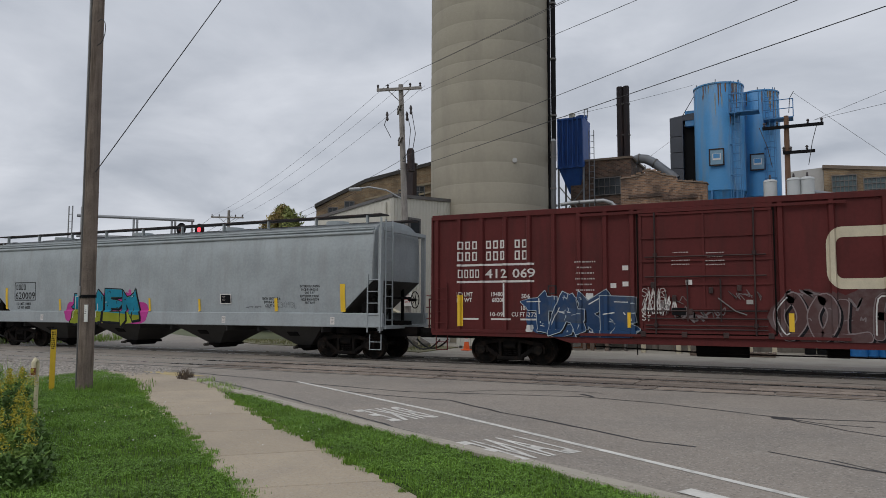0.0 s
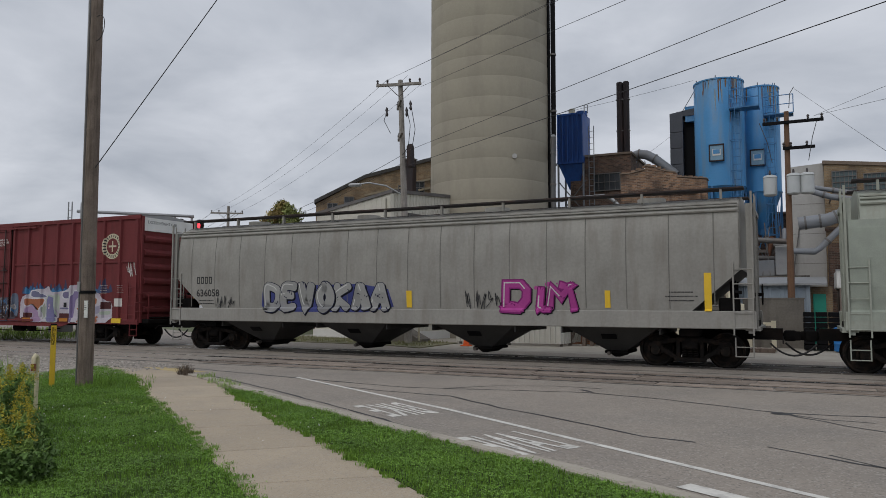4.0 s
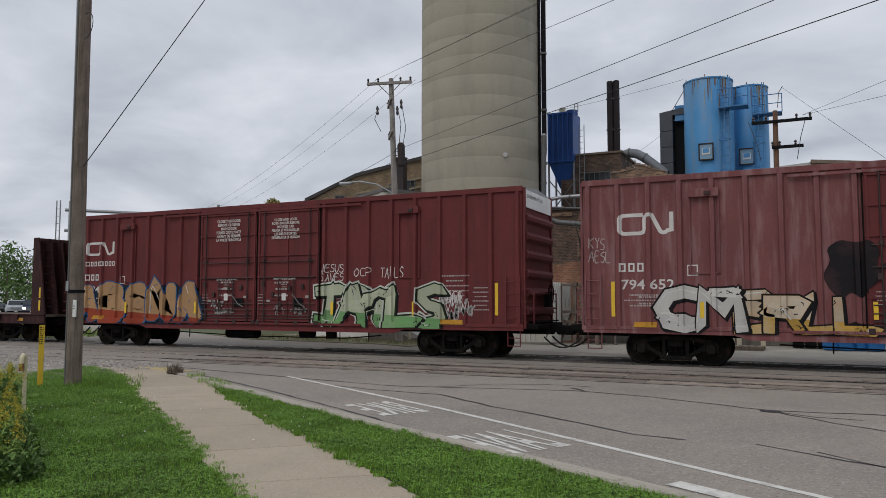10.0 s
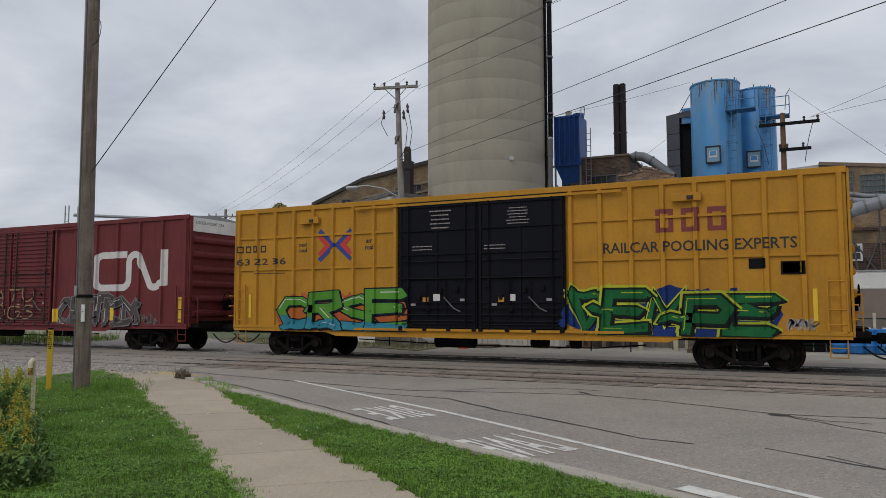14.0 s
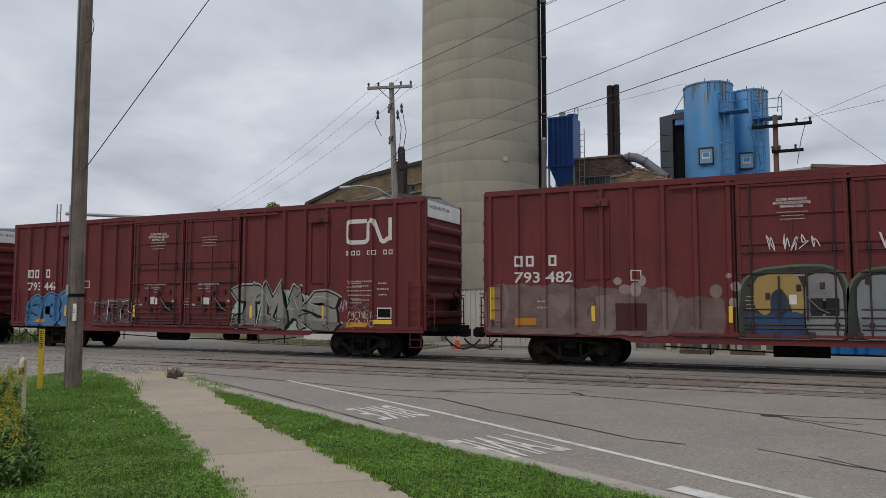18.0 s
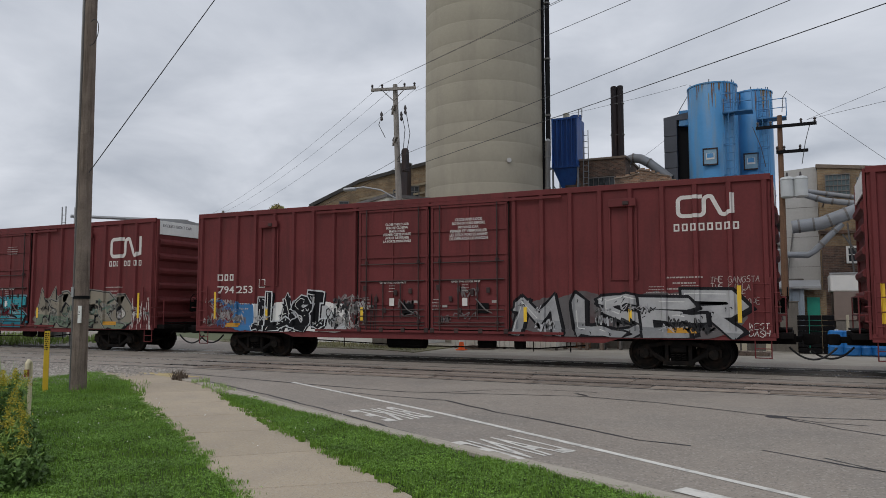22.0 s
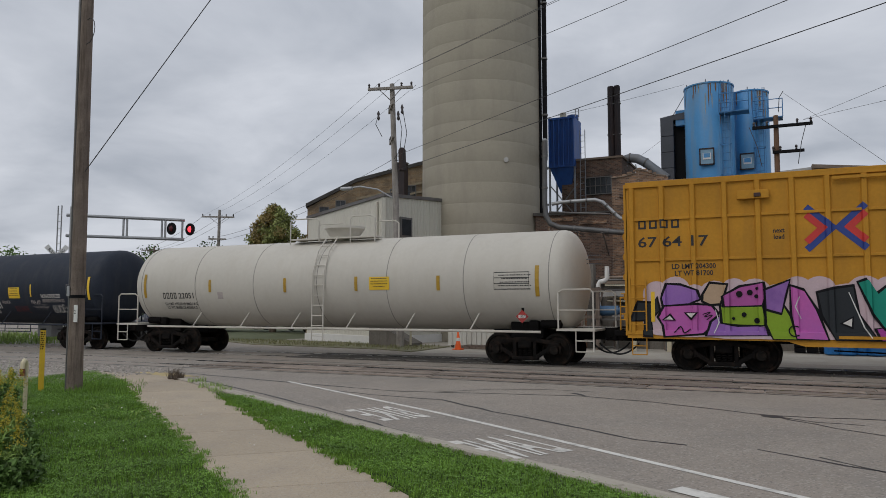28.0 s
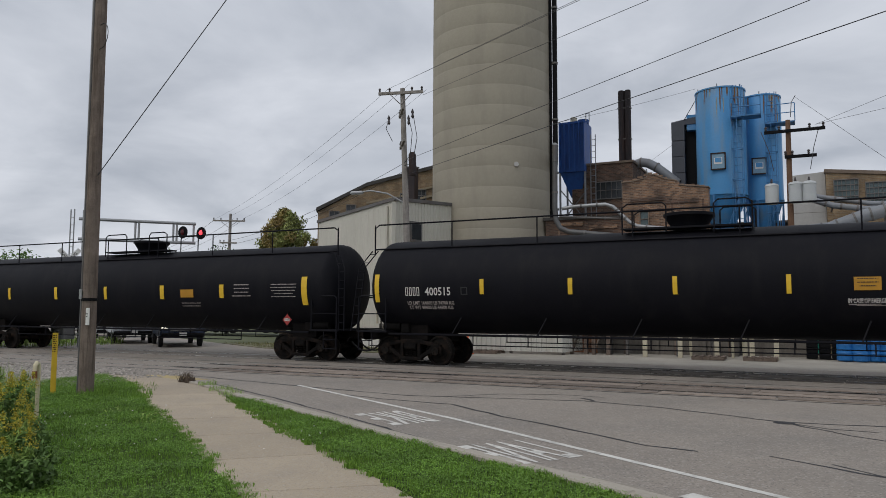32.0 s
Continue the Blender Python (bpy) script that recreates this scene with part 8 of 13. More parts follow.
    if rails_full and not rail:
        for s in (1, -1):
            bm = B()
            for dx in (-0.22, 0.0):
                tube(bm, [(s * (hs - 0.1 + dx), -0.95, top - 0.35), (s * (hs + 0.25 + dx), -1.2, mid + 0.6), (s * (hs + 0.40 + dx), -1.42, 1.05)], 0.02, 5)
            for k in range(9):
                z = 1.3 + k * 0.28
                xa = float(np.interp(z, [1.05, mid + 0.6, top - 0.35], [hs + 0.40, hs + 0.25, hs - 0.1]))
                ya = float(np.interp(z, [1.05, mid + 0.6, top - 0.35], [-1.42, -1.2, -0.95]))
                rod(bm, (s * (xa - 0.22), ya, z), (s * xa, ya, z), 0.014, n=5)
            part("end_ladder", bm, body, car)
    if ladder_mid:
        bm = B()
        for dx in (-0.22, 0.22):
            tube(bm, [(ladder_x + dx, -0.75, top + 0.05), (ladder_x + dx, -1.25, mid + 1.05), (ladder_x + dx, -1.56, mid + 0.3), (ladder_x + dx, -1.58, 0.62)], 0.022, 5)
        for k in range(10):
            z = 0.75 + k * 0.33
            y = -float(np.interp(z, [0.6, mid + 0.3, mid + 1.05, top], [1.58, 1.56, 1.25, 0.75]))
            rod(bm, (ladder_x - 0.22, y, z), (ladder_x + 0.22, y, z), 0.016, n=5)
        part("side_ladder", bm, body, car)
    ends_gear(car, sill_half, 0.55)
    return car, (radius, mid)


def round_side(bm, shape, lift=0.006):
    """Lay a flat drawing on the side of a tank."""
    r, mid = shape
    for k in range(9):
        bmesh.ops.bisect_plane(bm, geom=bm.verts[:] + bm.edges[:] + bm.faces[:], plane_co=(0, 0, mid - 0.9 + 0.22 * k), plane_no=(0, 0, 1))
    for v in bm.verts:
        v.co.y = -math.sqrt(max(0.05, (r + lift + v.co.y) ** 2 - (v.co.z - mid) ** 2))
    return flip_to_side(bm)


# bulkhead flat --------------------------------------------------------------
def bulkhead_flat(x, body, label, length=22.1, truck=8.35):
    car = thing("bulkhead_flat_car", pose(x, TRACK_Y, 0), label, "freight car", "flat cars")
    hl = length / 2
    bm = B()
    box(bm, (0, 0, 1.13), (length, 2.80, 0.10))
    part("deck", bm, TIMBER, car, "worn plank deck")
    for s in (1, -1):
        bm = B()
        y = s * 1.42
        prism(bm, [(y - 0.08, 0.80), (y + 0.08, 0.80), (y + 0.08, 0.85), (y + 0.04, 0.85), (y + 0.04, 1.15), (y + 0.08, 1.15), (y + 0.08, 1.20), (y - 0.08, 1.20), (y - 0.08, 1.15), (y - 0.04, 1.15), (y - 0.04, 0.85), (y - 0.08, 0.85)], 0, -hl, hl)
        part("side_sill", bm, body, car)
        bm = B()
        prism(bm, [(-truck + 1.5, 0.95), (-truck + 3.5, 0.42), (truck - 3.5, 0.42), (truck - 1.5, 0.95)], 1, s * 0.35 - 0.06, s * 0.35 + 0.06)
        part("centre_girder", bm, UNDER, car)
    for k in range(18):
        xx = -hl + 1.6 + (length - 3.2) * k / 17
        bm = B()
        box(bm, (xx, -1.50, 1.06), (0.14, 0.09, 0.22), None, 0.01)
        part("stake_pocket", bm, body, car)
    for s in (1, -1):
        # bulkhead: a thick braced plate, sloping braces on its outer side
        bm = B()
        xi = s * (hl - 0.80)
        box(bm, (xi, 0, 2.75), (0.12, 2.84, 3.15))
        part("bulkhead", bm, body, car, "dark rusty steel bulkhead")
        for y in (-1.40, 1.40):
            bm = B(); prism(bm, [(xi, 1.18), (xi + s * 0.80, 1.18), (xi + s * 0.26, 4.33), (xi, 4.33)], 1, y - 0.03, y + 0.03); part("bulkhead_cheek", bm, body, car)
        for y in (-0.95, -0.45, 0.0, 0.45, 0.95):
            bm = B()
            prism(bm, [(xi + s * 0.05, 1.18), (xi + s * 0.98, 1.18), (xi + s * 0.34, 4.30), (xi + s * 0.05, 4.30)], 1, y - 0.035, y + 0.035)
            part("bulkhead_brace", bm, body, car)
        for k in range(9):
            z = 1.5 + k * 0.33
            xx = xi + s * (1.0 - 0.66 * (z - 1.18) / 3.15)
            bm = B()
            rod(bm, (xx, -1.40, z), (xx, -0.95, z), 0.016, n=5)
            part("rung", bm, body, car)
        bm = B()
        box(bm, (xi + s * 0.32, 0, 4.25), (0.1, 2.8, 0.1))
        part("cap_rail", bm, body, car)
        for z in (1.55, 2.06):
            bm = B(); box(bm, (xi + s * 0.46, -1.436, z), (0.09, 0.01, 0.42)); part("reflector", bm, REFLECTOR, car)
        for y in (-0.02,):
            bm = B(); box(bm, (xi - s * 0.075, y, 2.75), (0.03, 0.10, 3.1)); part("plate_joint", bm, body, car)
        bm = B(); box(bm, (xi - s * 0.075, 0, 1.35), (0.03, 2.7, 0.10)); part("plate_joint", bm, body, car)
    part("brake_wheel", shared("brake_wheel", brake_wheel_mesh), None, car, at=pose(hl - 0.05, 0.9, 1.9))
    underframe(car, hl, truck, gear=False, reach=0.75)
    return car, Relief(1.46, [])


CARS = []
RED1 = paint("oxide_red_paint", (0.146, 0.033, 0.034), (0.078, 0.024, 0.023), 0.6)
RED2 = paint("bright_oxide_red", (0.168, 0.036, 0.038), (0.09, 0.026, 0.026), 0.55)
RED_FADED = paint("faded_oxide_red", (0.185, 0.066, 0.066), (0.33, 0.205, 0.20), 0.75, streak=3.4)
BROWN = paint("brown_red_paint", (0.102, 0.021, 0.020), (0.055, 0.018, 0.016), 0.6)
MAROON = mat("rusty_maroon", (0.040, 0.016, 0.018), 0.7, spec=0.2, vary=0.3, scale=2.2, stain=(0.115, 0.045, 0.035), stain_amount=0.75, stain_scale=2.6, streak=1.4, bump=0.3, bump_scale=14)
YELLOWCAR = paint("railcar_yellow", (0.485, 0.236, 0.027), (0.33, 0.165, 0.03), 0.4)
BLACKDOOR = mat("black_door_paint", (0.0065, 0.0068, 0.011), 0.6, spec=0.12, vary=0.2, scale=1, stain=(0.014, 0.014, 0.014), stain_amount=0.4, streak=2.5)
GREYHOP = paint("light_grey_paint", (0.345, 0.375, 0.385), (0.26, 0.255, 0.24), 0.4)
GREENHOP = paint("pale_green_grey_paint", (0.35, 0.37, 0.32), (0.25, 0.235, 0.19), 0.5)
DUSTHOP = paint("dusty_grey_paint", (0.30, 0.29, 0.265), (0.20, 0.18, 0.155), 0.6)
TANKWHITE = mat("cream_white_tank_paint", (0.545, 0.515, 0.455), 0.55, spec=0.2, vary=0.05, scale=0.6, stain=(0.46, 0.42, 0.35), stain_amount=0.3, stain_scale=1.2, streak=2.5)
TANKSLATE = paint("slate_tank_paint", (0.025, 0.031, 0.045), (0.055, 0.055, 0.058), 0.4)
TANKBLACK = mat("black_tank_paint", (0.0075, 0.0075, 0.0105), 0.6, spec=0.12, vary=0.15, scale=0.9, stain=(0.02, 0.019, 0.019), stain_amount=0.4, stain_scale=1.0, streak=2.5, bump=0.08, bump_scale=18)

c1, r1 = boxcar(-0.65, BROWN, "dark oxide-red box car, graffiti along its lower side, on the track", (-3.3, 0.1), plug=1, roof_z=4.5)
c2, r2 = hopper(-21.8, GREYHOP, "light grey covered hopper car with bright spray lettering", 19.9, truck=8.27)
c3, r3 = hopper(-42.35, GREENHOP, "pale green-grey covered hopper car with cream spray lettering", 18.3, truck=7.85)
c4, r4 = hopper(-63.4, DUSTHOP, "dusty grey covered hopper car with small pink tags", 19.9, truck=8.27)
c5, r5 = boxcar(-84.72, RED2, "oxide-red box car with a round emblem and blue graffiti", (-3.2, 1.9), bars_at=(3.28,))
c6, r6 = boxcar(-105.58, RED1, "oxide-red box car with blue and white graffiti", (-2.7, 2.5))
c7, r7 = boxcar(-126.62, RED_FADED, "faded pinkish oxide-red box car, green graffiti", (-2.7, 2.5), door_paint=RED1)
c8, r8 = boxcar(-147.43, RED1, "oxide-red box car with orange and blue graffiti", (-2.7, 2.5))
c9, r9 = bulkhead_flat(-169.35, MAROON, "empty rusty maroon bulkhead flat car")
c10, r10 = boxcar(-191.7, YELLOWCAR, "yellow box car with black doors and green graffiti", (-2.9, 2.5), door_paint=BLACKDOOR, bars_at=(2.95, 4.05))
c11, r11 = boxcar(-213.12, RED2, "ribbed oxide-red box car with a large white emblem", (-2.9, 2.3), door_grid=(22, 1), posts=6, length=19.35, truck=7.25)
c12, r12 = boxcar(-234.36, RED1, "oxide-red box car with grey and yellow graffiti", (-2.7, 2.5), length=19.2, truck=7.15)
c13, r13 = boxcar(-255.65, RED1, "oxide-red box car with pale green graffiti", (-2.7, 2.5), length=19.3, truck=7.2)
c14, r14 = boxcar(-276.97, RED1, "oxide-red box car with mint green graffiti", (-2.7, 2.5), length=19.25, truck=7.2)
c15, r15 = boxcar(-298.2, RED1, "oxide-red box car with black and white graffiti", (-2.7, 2.5))
c16, r16 = boxcar(-319.4, RED1, "oxide-red box car with turquoise graffiti", (-2.7, 2.5))
c17, r17 = boxcar(-340.35, RED1, "oxide-red box car with blue and gold graffiti", (-2.7, 2.5))
c18, r18 = boxcar(-361.3, YELLOWCAR, "yellow box car with black doors and purple graffiti", (-2.9, 2.5), door_paint=BLACKDOOR, bars_at=(2.95, 4.05))
c19, r19 = tank_car(-380.9, TANKWHITE, "dirty white tank car with a ladder at its middle", 17.3, rails_full=False, truck=7.03, sill_half=9.2, dome_x=0.1)
c20, r20 = tank_car(-400.75, TANKSLATE, "slate blue tank car with scrawled tags", 19.7, truck=7.95, sill_half=9.85, ladder_x=-5.2, rail=(-5.5, 0.75), dome_x=-0.05)
c21, r21 = tank_car(-422.15, TANKBLACK, "black tank car with yellow reflector strips", 19.9, truck=8.35, sill_half=10.1, ladder_mid=False)
c22, r22 = tank_car(-443.12, TANKBLACK, "black tank car with yellow reflector strips", 19.9, truck=8.35, sill_half=10.1, ladder_mid=False)
CARS = [c1, c2, c3, c4, c5, c6, c7, c8, c9, c10, c11, c12, c13, c14, c15, c16, c17, c18, c19, c20, c21, c22]


# ---- lettering, reflectors and sprayed pieces on the cars ----
THE = {k + 1: v for k, v in enumerate(((c1, r1), (c2, r2), (c3, r3), (c4, r4), (c5, r5), (c6, r6), (c7, r7), (c8, r8), (c9, r9), (c10, r10), (c11, r11), (c12, r12),
                                       (c13, r13), (c14, r14), (c15, r15), (c16, r16), (c17, r17), (c18, r18), (c19, r19), (c20, r20), (c21, r21), (c22, r22)))}
FINEPRINT = mat("faint_stencil", (0.40, 0.35, 0.33), 0.75, vary=0.2, scale=6)
CREAM = mat("cream_lettering", (0.55, 0.49, 0.36), 0.7, vary=0.12, scale=4)
RUSTINK = mat("rust_brown_lettering", (0.30, 0.20, 0.11), 0.7, vary=0.2, scale=4)
MAROONINK = mat("maroon_lettering", (0.20, 0.035, 0.03), 0.6, vary=0.12, scale=4)
BANDGREY = mat("grey_green_band", (0.215, 0.235, 0.205), 0.6, vary=0.1, scale=1, stain=(0.28, 0.29, 0.26), stain_amount=0.4)
BANDPALE = mat("pale_patch", (0.30, 0.33, 0.28), 0.6, vary=0.12, scale=3)
TANSCRIPT = mat("tan_marker", (0.26, 0.18, 0.08), 0.8, vary=0.2, scale=6)
DULLRED = mat("dull_red_marker", (0.13, 0.02, 0.02), 0.8, vary=0.2, scale=6)
FINEINK = mat("faded_grey_marker", (0.16, 0.17, 0.18), 0.8, vary=0.2, scale=6)
REDPATCH = mat("red_patch", (0.34, 0.03, 0.025), 0.6, vary=0.1)
ORANGEPATCH = mat("orange_reflector", (0.48, 0.24, 0.02), 0.5, vary=0.1)
GREYPATCH = mat("grey_overpaint", (0.150, 0.098, 0.086), 0.75, vary=0.25, scale=2, stain=(0.085, 0.04, 0.038), stain_amount=0.8, stain_scale=2.4)
TAUPE = mat("taupe_overpaint", (0.20, 0.145, 0.13), 0.75, vary=0.25, scale=3, stain=(0.11, 0.07, 0.06), stain_amount=0.7, stain_scale=3)
BLUEPATCH = mat("blue_spray", (0.03, 0.15, 0.34), 0.6, vary=0.15)
PALEPINK = mat("pale_pink_spray", (0.55, 0.42, 0.45), 0.65, vary=0.1, scale=2)


def on_side(n, bm, lift):
    """Lay a drawing on the near side of car n, whatever its shape."""
    car, form = THE[n]
    if n >= 19:
        round_side(bm, form, lift)
    elif n in (2, 3, 4):
        curved_side(bm, form, lift)
    else:
        lay(bm, form, lift); flip_to_side(bm)
    return bm


def write(n, text, x, z, w, h, ink):
    rows = text.split("\n")
    step = h / len(rows)
    all_ = B()
    for k, row in enumerate(rows):
        bm = letters(row, 0, 0, 1.0, offset=0.03 if len(rows) > 1 else 0.018)
        xs = [v.co.x for v in bm.verts] or [0, 1]
        lo, hi = min(xs), max(xs)
        cap = step * (0.72 if len(rows) > 1 else 1.0)
        wide = w if len(rows) == 1 else min(w, (hi - lo) * cap * 0.9)
        for v in bm.verts:
            v.co = Vector((x + (w - wide) / 2 + (v.co.x - lo) / (hi - lo) * wide, 0, z + h - step * (k + 1) + v.co.z * cap))
        me = bpy.data.meshes.new("tmp"); bm.to_mesh(me); bm.free(); all_.from_mesh(me); bpy.data.meshes.remove(me)
    part("lettering", on_side(n, all_, 0.006), ink, THE[n][0])["kind"] = "stuff"


def name_blocks(n, count, x, z, w, h, ink):
    """A company's name as a row of plain hollow blocks; count is a number, or a row of x with gaps."""
    row = count if isinstance(count, str) else "x" * count
    bm = B()
    bw = w / (len(row) * 1.26 - 0.26)
    for k, c in enumerate(row):
        if c == " ":
            continue
        x0, x1 = x + k * bw * 1.26, x + k * bw * 1.26 + bw
        t, x0, x1 = min(bw * 0.24, h * 0.2), x0 + bw * 0.06, x1 - bw * 0.06
        for a in ((x0, z, x0 + t, z + h), (x1 - t, z, x1, z + h), (x0 + t, z, x1 - t, z + t), (x0 + t, z + h - t, x1 - t, z + h)):
            box2(bm, *a)
    part("name_band", on_side(n, bm, 0.006), ink, THE[n][0])["kind"] = "stuff"


def emblem(n, x, z, w, h, ink):
    bm = B()
    worm_logo(bm, 0, 0, 1.0)
    for v in bm.verts:
        v.co = Vector((x + v.co.x / 2.3 * w, 0, z + v.co.z * h))
    part("emblem", on_side(n, bm, 0.006), ink, THE[n][0], "white railway emblem")


def small_print(n, x, z, w, h, rows, ink, lift=0.006):
    bm = B()
    step = h / rows
    bars(bm, x, z + h, w, rows, step * 0.26, step * 0.74, rows + int(abs(x) * 10), "c")
    part("small_print", on_side(n, bm, lift), FINEPRINT if ink is LETTER else ink, THE[n][0])["kind"] = "stuff"


def plate(n, x, z, w, h, m, name):
    bm = B()
    if m == "frame":
        t = 0.035
        for a in ((x, z, x + w, z + t), (x, z + h - t, x + w, z + h), (x, z, x + t, z + h), (x + w - t, z, x + w, z + h)):
            box2(bm, *a)
        m = LETTER_BLACK
    else:
        box2(bm, x, z, x + w, z + h)
    over = 0.016 if name in ("reflector", "dark_plate", "plate", "sign") else 0.005
    if m is LETTER and name == "plate":
        over = 0.014
    part(name, on_side(n, bm, over), m, THE[n][0])


frame_ = "frame"


def sprayed(n, word, x, z, w, h, fill, line, cloud, fill2, seed, style="fat", rim=None, bold=1.0, spots=None, edge=0.034, lean=0.12):
    two = lambda c: spray(*c) if c else None
    piece(n, word, x, z, w, h, two(fill), spray(line), two(cloud), seed, two(fill2), spray(rim) if rim else None, style, bold, lean, spray(spots) if spots else None, edge)


def smear(n, x, z, w, h, m, seed, lift=None):
    car, form = THE[n]
    bm = blob(form if isinstance(form, Relief) else FLATREL, x, z, w, h, seed, 0.05, 14)
    part("paint_smear", on_side(n, bm, lift or 0.002 + 0.001 * (seed % 4)), m, THE[n][0])


def patch(n, pts, paint, lift, rim=None, soft=1, name="paint_patch"):
    """One sprayed shape with slightly rounded corners; a rim shows as a pale band round it."""
    car, form = THE[n]

    def flat(p):
        for _ in range(soft):
            p = [q for a, b in zip(p, p[1:] + p[:1]) for q in ((a[0] * 0.8 + b[0] * 0.2, a[1] * 0.8 + b[1] * 0.2), (a[0] * 0.2 + b[0] * 0.8, a[1] * 0.2 + b[1] * 0.8))]
        bm = B()
        bm.faces.new([bm.verts.new((a, 0, c)) for a, c in p])
        bm.normal_update()
        bmesh.ops.triangulate(bm, faces=bm.faces[:])
        return bm
    root = car
    if rim:
        cx, cz = sum(p[0] for p in pts) / len(pts), sum(p[1] for p in pts) / len(pts)
        grown = []
        for a, c in pts:
            d = math.hypot(a - cx, c - cz) or 1
            grown.append((a + (a - cx) / d * 0.07, c + (c - cz) / d * 0.07))
        root = part(name, on_side(n, flat(grown), lift - 0.0015), rim, car)
        name = "fill"
    part(name, on_side(n, flat(pts), lift), paint, root)


def flare(n, x, z, w, h, paint, lift, seed, count):
    """Overspray: a row of upright tongues of uneven height on a common base."""
    rnd = random.Random(seed)
    p = [(x, z)]
    for k in range(count):
        p += [(x + w * (k + 0.15) / count, z + h * rnd.uniform(0.12, 0.4)), (x + w * (k + 0.5) / count, z + h * rnd.uniform(0.5, 1.0)), (x + w * (k + 0.85) / count, z + h * rnd.uniform(0.12, 0.4))]
    patch(n, p + [(x + w, z)], paint, lift, None, 2, "overspray")


def scrawl(n, x, z, w, h, m, seed, count):
    rnd = random.Random(seed)
    bm = B()
    for k in range(count):
        cx, ww = x + w * (k + 0.5) / count, w / count * 0.8
        p = smooth_line([(cx + ww * rnd.uniform(-0.6, 0.6), z + h * rnd.random()) for _ in range(5)], 4)
        stroke(bm, p, [0.024] * len(p), 0.00006 * k)
    part("graffiti_tag", on_side(n, bm, 0.006), m, THE[n][0])["kind"] = "stuff"


def bubbles(n, x, z, w, h):
    """A row of joined white outlined loops with a long tail."""
    bm = B()
    for k, (u, up, r, a0, a1) in enumerate(((0.07, 0.30, 0.30, -20, 340), (0.20, 0.62, 0.30, -30, 250), (0.31, 0.60, 0.27, -60, 200), (0.41, 0.60, 0.26, -70, 180), (0.51, 0.56, 0.26, -70, 180), (0.61, 0.50, 0.27, -80, 180), (0.73, 0.40, 0.28, -110, 150))):
        cx, cz = x + w * u, z + h * up
        p = arc(cx, cz, r * h, a0, a1, 14)
        if 0 < k < 6:      # each finger runs down to the base line
            p = [(cx + r * h * 0.8, z + h * 0.08)] + p + ([(cx - r * h * 0.95, z + h * 0.10)] if k > 1 else [])
        stroke(bm, p, [0.032] * len(p), 0.00006 * k)
    stroke(bm, arc(x + w * 0.42, z + h * 0.24, w * 0.022, 200, 340, 6), [0.03] * 7)
    for a, b, q in ((0.60, 0.78, 0.86), (0.80, 0.95, 0.48), (0.78, 0.98, 0.14)):
        stroke(bm, [(x + w * a, z + h * q), (x + w * b, z + h * (q - 0.02))], [0.03, 0.016])
    for u, q in ((0.62, 0.05), (0.50, 0.03), (0.40, 0.02), (0.30, 0.02)):
        stroke(bm, arc(x + w * u, z + h * 0.2, h * 0.19, 200, 340, 6), [0.028] * 7, 0.0005)
    part("graffiti_tag", on_side(n, bm, 0.006), LETTER, THE[n][0])


def chevrons(n, x, z, w, h):
    """Two facing pairs of folded bars, red over blue."""
    cx, k = x + w / 2, 0
    for m, apex, end in (("blue", 0.055, 0.97), ("red", 0.225, 0.80)):
        for s in (1, -1):
            bm = B()
            ribbon(bm, [(cx - s * w * 0.5, z + h * end), (cx - s * w * apex, z + h / 2), (cx - s * w * 0.5, z + h * (1 - end))], w * 0.125)
            part("emblem", on_side(n, bm, 0.008 + 0.001 * k), EMBLUE if m == "blue" else EMRED, THE[n][0], m + " folded bar of an emblem")
            k += 1


GOLDSTRIP = mat("gold_reflector", (0.40, 0.24, 0.02), 0.5, vary=0.1)
EMBLUE = mat("emblem_blue", (0.02, 0.05, 0.25), 0.5, vary=0.08)
EMRED = mat("emblem_red", (0.55, 0.035, 0.03), 0.5, vary=0.08)


def round_emblem(n, x, z, r):
    bm = B()
    ribbon(bm, arc(x, z, r * 0.80, 0, 360, 36), r * 0.36)
    part("emblem", on_side(n, bm, 0.006), CREAM, THE[n][0], "round cream emblem")
    bm = B()
    for k in range(22):
        a = 2 * math.pi * k / 22
        c = (x + r * 0.80 * math.cos(a), z + r * 0.80 * math.sin(a))
        ribbon(bm, [(c[0] - 0.1 * r * math.cos(a), c[1] - 0.1 * r * math.sin(a)), (c[0] + 0.1 * r * math.cos(a), c[1] + 0.1 * r * math.sin(a))], r * 0.10)
    part("emblem_marks", on_side(n, bm, 0.010), LETTER_BLACK, THE[n][0])
    bm = B()
    box2(bm, x - r * 0.42, z - r * 0.07, x + r * 0.42, z + r * 0.07); box2(bm, x - r * 0.07, z - r * 0.42, x + r * 0.07, z - r * 0.07); box2(bm, x - r * 0.07, z + r * 0.07, x + r * 0.07, z + r * 0.42)
    part("emblem_cross", on_side(n, bm, 0.006), CREAM, THE[n][0])


def swoosh(n, x, z, w, h):
    for m, wd, lift in ((BLUEPATCH, 0.42, 0.012), (LETTER_BLACK, 0.28, 0.015), (CREAM, 0.16, 0.018)):
        bm = B()
        ribbon(bm, [(x, z + h * 0.78), (x + w * 0.35, z + h * 0.95), (x + w * 0.75, z + h * 0.92), (x + w * 0.92, z + h * 0.7), (x + w * 0.85, z + h * 0.4), (x + w * 0.6, z + h * 0.12), (x + w * 0.35, z)], wd)
        part("graffiti", on_side(n, bm, lift), m, THE[n][0])


